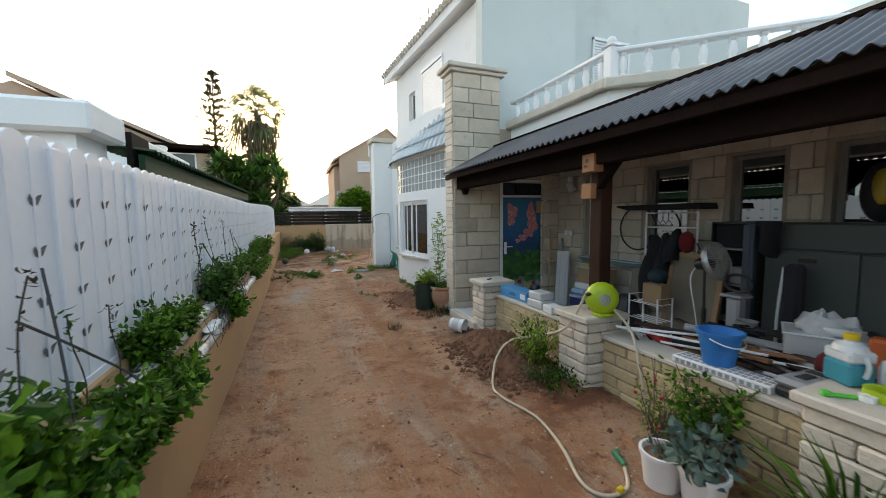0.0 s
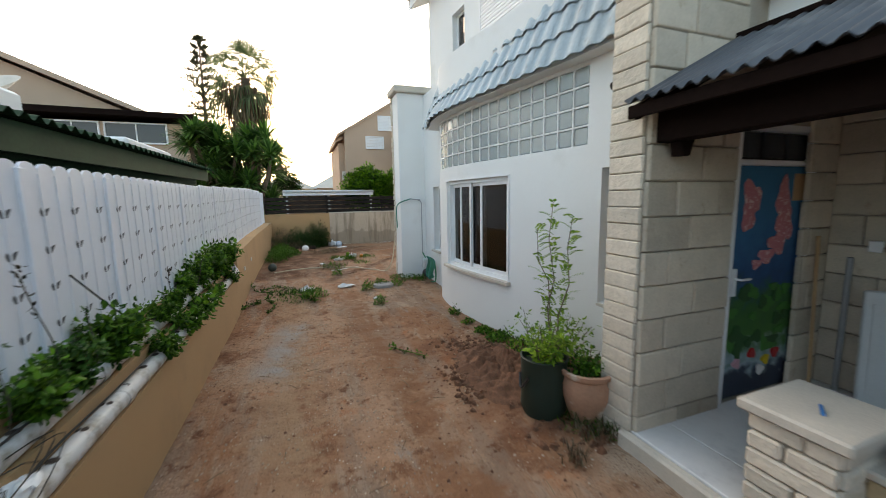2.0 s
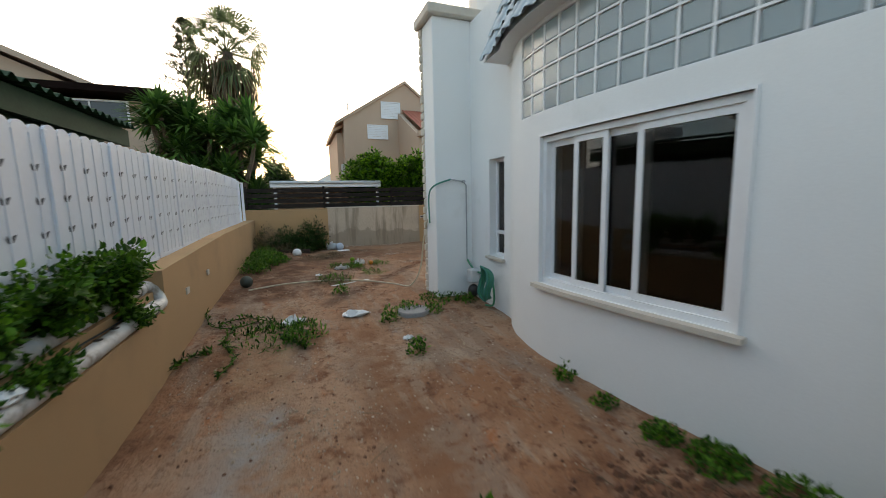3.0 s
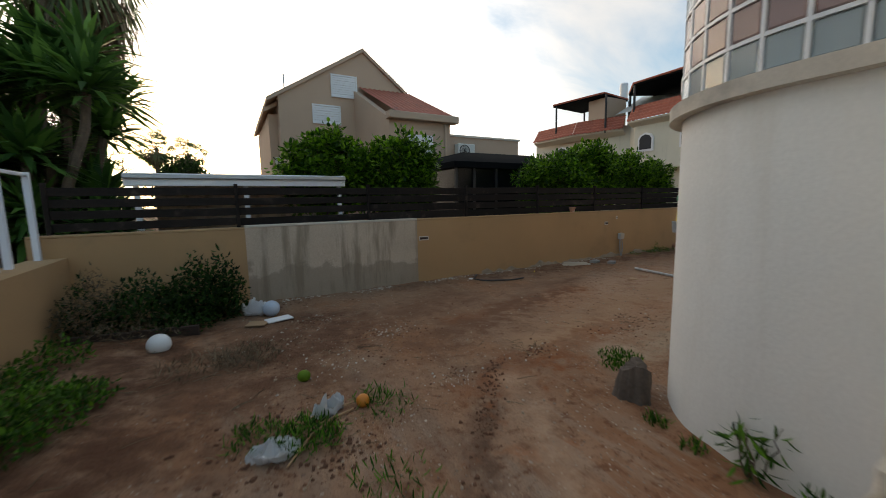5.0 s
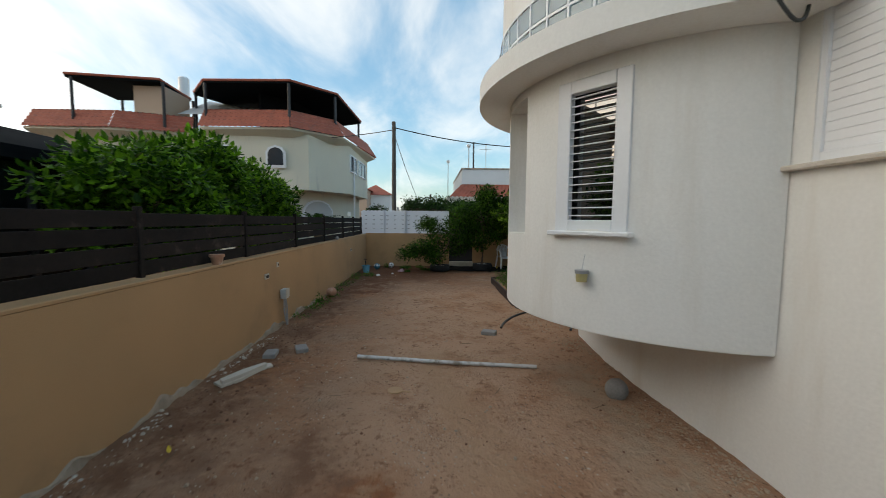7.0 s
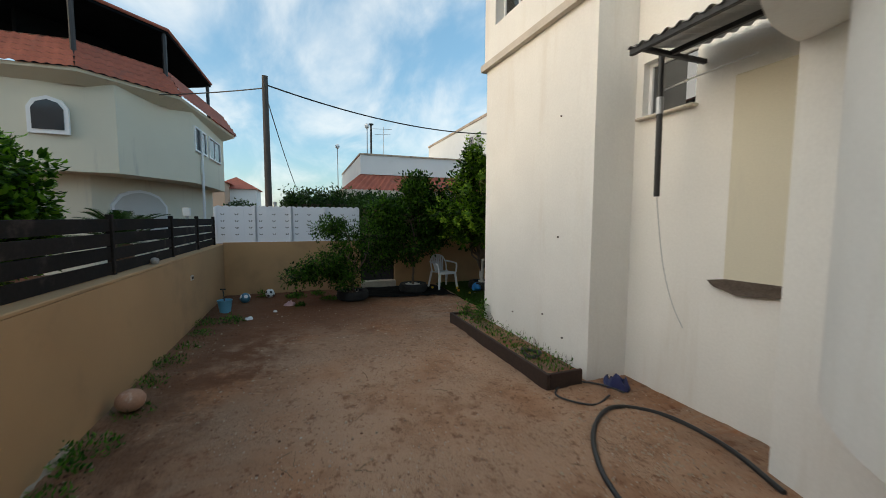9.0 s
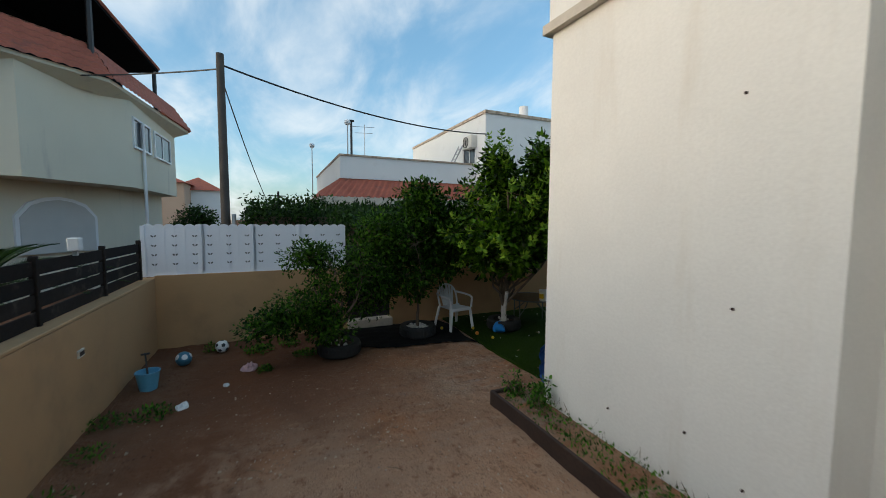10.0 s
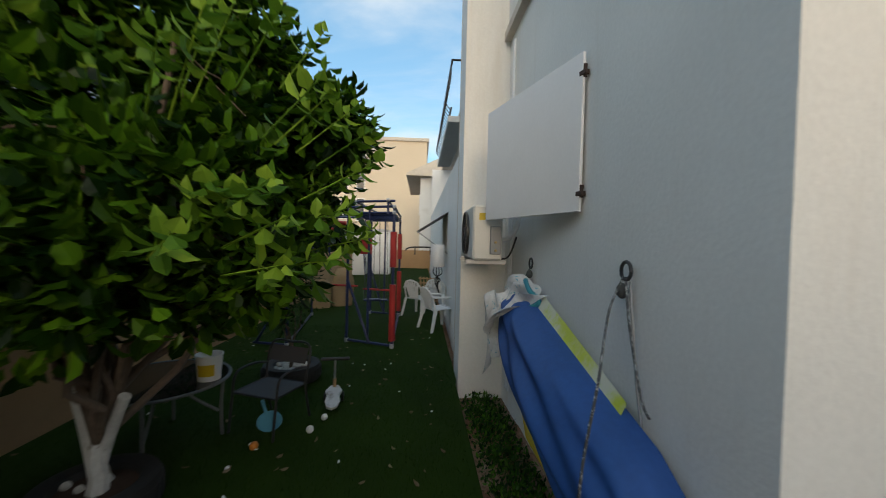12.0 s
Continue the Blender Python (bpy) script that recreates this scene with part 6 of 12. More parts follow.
# low flat buildings and a tower far to the south
SAND = material("sand_render", (0.62, 0.53, 0.40), 0.9, var=0.06, scale=0.3, fine=10, bump=0.1)


def slab_block(at, w, d, h, turn, floors, cols, label, stripes=False, slot=None):
    b = thing("apartment_building", label, "building", at, turn)
    part("wall", G().box(-w / 2, w / 2, -d / 2, d / 2, 0, h), SAND, b)
    part("roof", G().box(-w / 2 - 0.2, w / 2 + 0.2, -d / 2 - 0.2, d / 2 + 0.2, h, h + 0.35), COPING, b)
    for f in range(floors):
        z = h * (f + 0.35) / floors
        for c in range(cols):
            x = -w / 2 + w * (c + 0.5) / cols
            if slot is not None:
                facade_window(b, pose(slot - 0.4, -d / 2 - 0.01, z - 0.4), 0.8, h / floors * 0.74)
                facade_window(b, pose(slot - 2.3, -d / 2 - 0.01, z - 0.2), 0.9, 0.9)
                continue
            facade_window(b, pose(x - 0.6, -d / 2 - 0.01, z), 1.2, h / floors * 0.45)
            if stripes:
                part("balcony", G().box(x - 1.1, x + 1.1, -d / 2 - 1.0, -d / 2, z - 0.5, z + 0.3), SAND, b)
        facade_window(b, pose(w / 2 + 0.01, -d * 0.2, z, 0, 0, 90), 1.2, h / floors * 0.45)
        facade_window(b, pose(-w / 2 - 0.01, d * 0.2, z, 0, 0, -90), 1.2, h / floors * 0.45)
    return b


slab_block((19.4, -33.0, 0), 10, 12, 12.8, 180, 4, 1, "plain sand-coloured apartment block with tall slot windows", slot=-2.2)
slab_block((31.0, -40.0, 0), 14, 10, 10.5, 200, 4, 4, "pale balconied apartment block", True)
slab_block((109.0, -120.0, 0), 17, 17, 60, 222, 18, 2, "tall pale apartment tower with balconies", True)
slab_block((120.5, -109.0, 0), 13, 13, 54, 222, 16, 2, "stepped pale apartment tower beside a taller one", True)
slab_block((101.0, -128.0, 0), 9, 12, 46, 222, 14, 1, "narrow pale apartment tower with balconies", True)
slab_block((40.5, -33.5, 0), 7.5, 9, 13.6, 212, 4, 1, "sand-coloured apartment block with stair balconies", True)
slab_block((37.2, -36.5, 0), 5.0, 8, 15.4, 212, 4, 1, "taller sand-coloured apartment block with a flat roof", False)
# houses at the far end of the lanes
for x, y, w, d, h, mt, label in ((-1.5, 62, 7, 7, 3.4, PALE_WALL, "small far house with a pale pyramid roof"), (5.0, 66, 6, 6, 3.6, PINK_WALL, "small far beige house"),
                                 (70, 31, 6, 8, 6.8, PINK_WALL, "far beige house with a red roof"), (74, 26.5, 6, 6, 6.2, WHITE_WALL, "far white house with a red roof"), (84, 33, 7, 7, 7.6, PALE_WALL, "far pale house with a red roof")):
    hs_ = thing("house", label, "house", (x, y, 0.1))
    part("wall", G().box(-w / 2, w / 2, -d / 2, d / 2, 0, h), mt, hs_)
    part("roof", G().add([(-w / 2 - 0.4, -d / 2 - 0.4, h), (w / 2 + 0.4, -d / 2 - 0.4, h), (w / 2 + 0.4, d / 2 + 0.4, h), (-w / 2 - 0.4, d / 2 + 0.4, h), (0, 0, h + 2.0)],
                         [(0, 1, 4), (1, 2, 4), (2, 3, 4), (3, 0, 4), (3, 2, 1, 0)]), RED_TILE if y < 60 else COPING, hs_)
    facade_window(hs_, pose(-0.6, -d / 2 - 0.01, h * 0.45), 1.2, 1.1)
    facade_window(hs_, pose(-w / 2 - 0.01, 0.6, h * 0.45, 0, 0, -90), 1.2, 1.1)

# white two-storey house beyond the side yard
sh2 = thing("house", "white neighbour house with a pitched roof edge", "house", (13.0, -14.0, 0))
part("wall", G().box(-4, 2.0, -5, 4.5, 0, 6.0), WHITE_WALL, sh2)
part("roof", G().prism([(-4.2, 6.0), (2.9, 6.0), (2.9, 6.15), (-1, 8.0), (-4.2, 8.0)], -5.2, 5.2, XZ), COPING, sh2)
facade_window(sh2, pose(2.01, 1.5, 3.8, 0, 0, 90), 0.8, 1.3)

# left neighbour: green-roofed shed, white wall, house with a glazed terrace
shed = thing("shed", "green board shed with a corrugated roof behind the fence", "shed", (-1.3, 8.5, 0))
part("wall", G().box(-0.42, -0.12, -3.2, 3.5, 0.2, 2.25), GREEN_SHEET, shed)
part("fascia", G().prism([(-4.2, 2.10), (3.75, 2.22), (3.75, 2.40), (-4.2, 2.30)], -0.03, 0.02, YZ), GREEN_SHEET, shed)
g = G().sheet(lambda u, v: Vector((0.10 - 0.52 * v, -4.2 + 7.95 * u, 2.33 + 0.10 * u + 0.06 * v + 0.022 * math.sin(u * 2 * math.pi * 58))), 580, 2)
part("corrugated_roof", g, GREEN_SHEET, shed)
lw = thing("house", "white rendered outbuilding behind the fence", "building", (-3.2, 4.0, 0))
part("wall", G().box(-4.0, 1.66, -0.25, 0.25, 0, 2.36), WHITE_WALL, lw)
part("roof_slab", G().box(-4, 1.80, -0.35, 0.28, 2.36, 2.60, 0.03), WHITE_WALL, lw)
part("timber_panel", G().box(1.78, 1.83, 0.30, 0.74, 1.4, 2.50, 0.005), OLD_WOOD, lw)
lw2 = thing("house", "white rendered outbuilding with a stepped flat roof", "building", (-3.0, 9.0, 0))
part("wall", G().box(-3.0, 1.22, -3.4, -0.75, 0, 2.74, 0.03), WHITE_WALL, lw2)
part("low_wall", G().box(-3.0, 1.22, -0.74, 3.0, 0, 2.42, 0.02), WHITE_WALL, lw2)
part("parapet", G().box(0.9, 1.24, 1.2, 3.0, 2.42, 2.70, 0.03), WHITE_WALL, lw2)
lh = thing("house", "beige house with a glazed dark-roofed terrace", "house", (-7.0, 24.0, 0))
part("wall", G().box(-6, 2.9, -0.9, 6, 0, 5.1), PINK_WALL, lh)
part("terrace_roof", G().prism([(-6.5, 5.30), (3.4, 5.22), (3.4, 5.42), (-6.5, 5.55)], -1.5, 5, XZ), DARK_WOOD, lh)
for x, w in ((-3.6, 1.9), (-1.6, 1.6), (0.25, 2.0)):
    facade_window(lh, pose(x, -0.92, 4.30), w, 0.72)
facade_window(lh, pose(2.91, -0.6, 4.30, 0, 0, 90), 1.6, 0.72)
part("gable", G().prism([(-12, 0), (0.2, 0), (0.2, 6.0), (-6.0, 8.75), (-12, 6)], 2.0, 9, XZ), PINK_WALL, lh)
part("gable_eave", G().prism([(-6.0, 8.85), (0.9, 5.85), (0.9, 6.05), (-6.0, 9.1)], 1.6, 9, XZ), PINK_WALL, lh)
g = G().sheet(lambda u, v: Vector((-9.5 + 5.4 * u, -1.0 + 3.0 * v, 5.55 + 0.9 * v + 0.03 * math.sin(u * 150))), 140, 8)
part("tiled_roof", g, RED_TILE, lh, "red clay tiles")
dish = thing("satellite_dish", "large pale satellite dish on the neighbour's roof", "satellite dish", (-3.05, 9.6, 2.42))
dm = pose(0, 0, 0.42, 30, 0, -25) @ Matrix.Scale(0.85, 4)
part("reflector", G().lathe([(0.001, 0.0), (0.25, 0.02), (0.5, 0.08), (0.78, 0.2), (0.79, 0.2), (0.5, 0.06), (0.25, 0.0), (0.001, -0.02)], 28, dm), COPING, dish)
part("arm", G().tube([dm @ Vector((0, -0.7, 0.18)), dm @ Vector((0, 0.0, 0.85))], 0.025), FRAME_WHITE, dish)
part("receiver", G().ball(dm @ Vector((0, 0.02, 0.87)), 0.07), FRAME_WHITE, dish)
part("mast", G().tube([(0, 0, 0), (0, 0, 0.42)], 0.05), GREY_METAL, dish)

# utility pole and its cables
up = thing("utility_pole", "wooden utility pole carrying black cables", "utility pole", (21.2, 18.0, 0))
part("shaft", G().tube([(0, 0, 0), (0, 0, 6.3)], [0.115, 0.085], 12), material("weathered_pole_timber", (0.085, 0.075, 0.066), 0.95, var=0.3, scale=3, fine=40, bump=0.5), up)


def cable(a, b, sag, r=0.022, n=16):
    a, b = Vector(a), Vector(b)
    return G().tube([a.lerp(b, i / n) - Vector((0, 0, sag * 4 * (i / n) * (1 - i / n))) for i in range(n + 1)], r, 6)


part("cable", cable((0, 0, 6.05), (2.9, -9.2, 5.9), 0.35), BLACK_PLASTIC, up)
part("cable", cable((0, 0, 5.95), (3.0, 4.3, 6.15), 0.06, 0.018), BLACK_PLASTIC, up)
part("cable", cable((0, 0, 5.8), (16, -1.5, 2.2), 0.6, 0.015), BLACK_PLASTIC, up)
part("meter_box", G().box(-0.12, 0.12, -0.22, -0.13, 2.1, 2.5, 0.01), GREY_METAL, up)
for x in (52.0, 66.0):
    p2 = thing("utility_pole", "far utility pole above the hedges", "utility pole", (x, 15.4 + 0.02 * x, 0))
    part("shaft", G().tube([(0, 0, 0), (0, 0, 5.2)], 0.1, 8), OLD_WOOD, p2)
    part("crossarm", G().box(-0.05, 0.05, -0.7, 0.7, 4.7, 4.8), OLD_WOOD, p2)

# ---- plants ----
def unit(r):
    while True:
        v = Vector((r.uniform(-1, 1), r.uniform(-1, 1), r.uniform(-1, 1)))
        if 0.05 < v.length < 1:
            return v.normalized()


def add_leaf(g, r, p, d, length, width, droop=0.25):
    d = (d + Vector((0, 0, -droop))).normalized()
    side = d.cross(Vector((0, 0, 1)) + unit(r) * 0.5)
    side = side.normalized() if side.length > 1e-3 else d.orthogonal().normalized()
    g.leaf(p, d, side, length * r.uniform(0.65, 1.25), width * r.uniform(0.7, 1.2))


def foliage(g, r, centre, radius, n, length, width, droop=0.25, squash=0.8):
    """A loose clump of leaves round a twig end."""
    c = Vector(centre)
    for _ in range(n):
        v = unit(r)
        k = radius * (0.25 + 0.75 * r.random() ** 0.6)
        p = c + Vector((v.x * k, v.y * k, v.z * k * squash))
        add_leaf(g, r, p, (v + unit(r) * 0.7).normalized(), length, width, droop)


def limb(g, r, a, b, r0, r1, wob=0.08, n=5):
    a, b = Vector(a), Vector(b)
    w = (b - a).length * wob
    pts = [a.lerp(b, i / n) + (unit(r) * w * math.sin(math.pi * i / n) if 0 < i < n else Vector((0, 0, 0))) for i in range(n + 1)]
    g.tube(pts, [r0 + (r1 - r0) * i / n for i in range(n + 1)], 7)


def tree(name, label, at, centre, radii, clumps, per, leaf_len, leaf_w, leaf_mat, trunk_r, fork, seed, bark=None, clump_r=0.26, low_bark=None, leans=(0, 0), droop=0.3, hollow=0.35, lobes=()):
    """Trunk, forking limbs, twigs to every clump, and clumps of leaves in an uneven crown."""
    r = random.Random(seed)
    ob = thing(name, label, "tree", at)
    base = Vector((0, 0, -0.05))
    top = Vector((leans[0], leans[1], fork))
    tg = G()
    limb(tg, r, base, top, trunk_r * 1.25, trunk_r * 0.8, 0.04)
    part("trunk", tg, low_bark or bark or BARK, ob, "limewashed white trunk" if low_bark else "")
    c = Vector(centre) - Vector(at)
    arms = []
    bg, lg = G(), G()
    for k in range(5):
        a = 2 * math.pi * (k + r.random() * 0.6) / 5
        e = c + Vector((math.cos(a) * radii[0] * 0.45, math.sin(a) * radii[1] * 0.45, r.uniform(-0.35, 0.35) * radii[2]))
        limb(bg, r, top, e, trunk_r * 0.6, trunk_r * 0.25, 0.10)
        arms.append(e)
    for q, s in lobes:
        e = Vector(q) - Vector(at)
        limb(bg, r, top, e, trunk_r * 0.5, trunk_r * 0.2, 0.10)
        arms.append(e)
    for i in range(clumps):
        v = unit(r)
        k = hollow + (1 - hollow) * r.random() ** 0.55
        lump = 0.82 + 0.30 * noise.noise(v * 2.3 + Vector((seed, 0, 0)))
        if lobes:
            q, s = lobes[min(len(lobes) - 1, int(len(lobes) * i / clumps))]
            p = Vector(q) - Vector(at) + Vector((v.x * s[0], v.y * s[1], v.z * s[2])) * (k * lump)
        else:
            p = c + Vector((v.x * radii[0], v.y * radii[1], v.z * radii[2])) * (k * lump)
        near = min(arms, key=lambda q: (q - p).length)
        limb(bg, r, near, p, trunk_r * 0.10, 0.004, 0.08, 3)
        foliage(lg, r, p, clump_r * r.uniform(0.7, 1.3), per, leaf_len, leaf_w, droop)
    part("branchwork", bg, bark or BARK, ob, kind="stuff")
    part("crown", lg, leaf_mat, ob, smooth=0)
    return ob


POMEGRANATE_LEAF = leafy("shrub_leaf", (0.005, 0.022, 0.002), (0.080, 0.205, 0.014), 0.55)
tree("lemon_tree", "lemon tree with a limewashed trunk in a tyre planter", (16.88, 12.72, 0.18), (16.64, 12.95, 2.50), (1.2, 1.2, 1.2), 340, 60, 0.128, 0.072, LEMON_LEAF, 0.055, 0.50, 11,
     low_bark=LIME_BARK, leans=(-0.05, 0.05), clump_r=0.25,
     lobes=(((16.60, 13.00, 1.98), (1.25, 1.15, 0.66)), ((16.35, 13.35, 1.78), (0.9, 0.6, 0.36)), ((16.55, 12.75, 2.25), (1.25, 1.20, 0.75)), ((16.45, 12.60, 2.60), (1.05, 1.05, 0.75)), ((16.15, 13.05, 2.05), (0.85, 0.95, 0.60)),
            ((16.72, 13.05, 3.25), (0.34, 0.34, 0.62)), ((16.30, 12.22, 3.30), (0.36, 0.36, 0.62)), ((16.5, 12.2, 2.2), (1.0, 0.8, 0.7)), ((17.30, 13.0, 2.0), (0.6, 0.9, 0.5)), ((16.05, 11.95, 2.35), (0.45, 0.5, 0.5)), ((15.72, 12.0, 2.78), (0.30, 0.35, 0.35)), ((17.3, 12.9, 2.5), (0.7, 0.9, 0.8)), ((17.45, 11.7, 1.95), (0.55, 0.8, 0.6))))
# fresh shoots on the outside of the lemon crown; their pale green also paints its lit fringe
lt_ = [o for o in bpy.data.objects if o.name.startswith("lemon_tree")][0]
r_ = random.Random(19)
lg, sg = G(), G()
SHOOT_LOBES = (((16.60, 13.00, 1.98), (1.25, 1.15, 0.66)), ((16.55, 12.75, 2.25), (1.25, 1.20, 0.75)), ((16.45, 12.60, 2.60), (1.05, 1.05, 0.75)), ((16.15, 13.05, 2.05), (0.85, 0.95, 0.60)), ((16.35, 13.35, 1.85), (0.9, 0.6, 0.36)), ((16.05, 11.95, 2.35), (0.45, 0.5, 0.5)), ((16.72, 13.05, 3.25), (0.34, 0.34, 0.62)))
for i in range(58):
    q, sz = SHOOT_LOBES[i % 7]
    v = unit(r_)
    v = (v + Vector((-0.55, 0.35, 0.25))).normalized()
    x, y, z = (q[k] + v[k] * sz[k] * 0.98 for k in range(3))
    c = Vector((x, y, z)) - Vector((16.88, 12.72, 0.18))
    d = (c - Vector((-0.3, 0.2, 2.0))).normalized()
    d = (d + Vector((0, 0, 0.45))).normalized()
    L_ = r_.uniform(0.16, 0.26)
    sg.tube([tuple(c - d * 0.25), tuple(c), tuple(c + d * L_)], [0.006, 0.005, 0.003], 5)
    for k in range(11):
        a = 2.4 * k
        u_ = d.orthogonal().normalized()
        v_ = d.cross(u_)
        q = (u_ * math.cos(a) + v_ * math.sin(a)) * 0.85 + d * (0.3 + 0.06 * k)
        add_leaf(lg, r_, c + d * (L_ * k / 10), q.normalized(), 0.130 - 0.005 * k, 0.068, 0.25)
part("twig", sg, YOUNG_LEAF, lt_, kind="stuff")
part("fresh_growth", lg, YOUNG_LEAF, lt_, "pale fresh shoots and lit leaf tips", smooth=0, kind="stuff")
tree("potted_tree", "young dark-leaved fruit tree in a tyre planter", (17.13, 14.48, 0.22), (17.25, 14.45, 2.0), (0.85, 0.85, 1.10), 300, 50, 0.085, 0.046, POMEGRANATE_LEAF, 0.030, 0.60, 12, clump_r=0.22,
     lobes=(((17.2, 14.5, 2.05), (0.75, 0.75, 0.75)), ((17.3, 13.85, 2.25), (0.5, 0.6, 0.55)), ((17.25, 15.15, 2.1), (0.6, 0.55, 0.6)), ((17.2, 14.75, 1.35), (0.6, 0.7, 0.42)), ((17.3, 14.3, 2.75), (0.35, 0.4, 0.45)), ((17.3, 13.9, 1.6), (0.45, 0.5, 0.45))))
tree("pomegranate_tree", "sprawling small-leaved shrub tree in a tyre planter", (16.70, 16.0, 0.22), (16.78, 15.95, 1.35), (0.85, 0.95, 0.88), 270, 40, 0.070, 0.034, POMEGRANATE_LEAF, 0.030, 0.40, 13, clump_r=0.19, hollow=0.2,
     lobes=(((16.75, 16.1, 1.30), (0.65, 0.6, 0.55)), ((16.85, 15.6, 1.65), (0.6, 0.55, 0.55)), ((16.6, 16.6, 1.0), (0.5, 0.5, 0.32)), ((16.5, 17.05, 0.85), (0.35, 0.40, 0.22)), ((16.9, 15.4, 1.1), (0.55, 0.5, 0.5)), ((16.6, 16.2, 0.75), (0.5, 0.45, 0.28)), ((16.85, 16.4, 1.75), (0.35, 0.4, 0.28))))
tree("young_tree", "thin young tree in a tyre planter on the turf", (16.45, 10.45, 0.22), (16.5, 10.5, 1.30), (0.38, 0.38, 0.72), 30, 34, 0.055, 0.026, DARK_LEAF, 0.02, 0.40, 14, clump_r=0.16)
for i, (x, y, z, rx, ry, rz) in enumerate(((3.05, 20.9, 2.35, 1.10, 0.8, 1.0), (4.6, 20.8, 2.3, 1.25, 0.85, 1.1), (9.3, 20.3, 2.15, 1.25, 0.85, 1.05), (10.9, 20.5, 2.4, 1.40, 0.9, 1.15), (12.6, 20.6, 2.25, 1.25, 0.85, 1.1), (14.3, 20.7, 2.05, 1.05, 0.8, 1.0))):
    tree("orange_tree", "dense green citrus tree behind the plank fence", (x, y, 0.2), (x, y, z), (rx, ry, rz), 170, 62, 0.125, 0.070, ORANGE_LEAF, 0.08, 0.9, 20 + i, clump_r=0.25, hollow=0.5)
for i, (x, y, z, rx, ry, rz) in enumerate(((28.5, 16.6, 1.8, 1.6, 1.6, 1.4), (24.0, 15.9, 1.6, 1.8, 1.2, 1.3), (36, 14, 1.9, 2.2, 2.2, 1.7), (34.0, 20.7, 1.7, 1.6, 1.3, 1.5), (25.5, -6, 2.2, 2.2, 2.2, 1.8), (23, 2.0, 2.0, 1.6, 1.8, 1.4), (7.5, 33, 3.0, 2, 2, 1.5), (-0.6, 33, 2.6, 1.2, 1.5, 1.5))):
    tree("garden_tree", "leafy garden tree of a neighbour", (x, y, 0.1), (x, y, z), (rx, ry, rz), 110, 44, 0.17, 0.090, DARK_LEAF, 0.09, 0.9, 40 + i, clump_r=0.4, hollow=0.5)


def hedge(label, x0, x1, y0, y1, z0, z1, n, length, width, mat_, seed):
    r = random.Random(seed)
    g = G()
    for _ in range(n):
        u, v, w = r.random(), r.random(), r.random()
        top = z1 * (0.88 + 0.16 * noise.noise((u * (x1 - x0) * 1.3, v * (y1 - y0) * 1.3, seed)))
        side = r.random()
        if side < 0.45:
            p = Vector((x0 + 0.25 * w, y0 + (y1 - y0) * v, z0 + (top - z0) * u))
        elif side < 0.85:
            p = Vector((x0 + (x1 - x0) * u, y0 + (y1 - y0) * v, top - 0.25 * w))
        else:
            p = Vector((x0 + (x1 - x0) * u, y0 if r.random() < 0.5 else y1, z0 + (top - z0) * w))
        p += unit(r) * 0.14
        add_leaf(g, r, p, (unit(r) + Vector((-0.5, 0, 0.4))).normalized(), length, width)
    ob = single("hedge", g, mat_, label, "hedge", kind="stuff", smooth=0)
    # solid box added behind the leaves to stand in for the shaded inside
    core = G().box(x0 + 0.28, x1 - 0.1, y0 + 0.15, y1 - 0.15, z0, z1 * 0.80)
    single("hedge_core", core, BARK, "plain brown box added as the dark inside of the hedge", "hedge", kind="stuff")


hedge("dense dark hedge beyond the yard wall", 18.35, 20.4, -6.0, 15.6, 0.2, 2.85, 34000, 0.10, 0.055, DARK_LEAF, 3)
hedge("clipped dark hedge along the neighbour's lane", 20.6, 23.4, 13.0, 17.5, 0.2, 3.05, 15000, 0.11, 0.058, DARK_LEAF, 4)


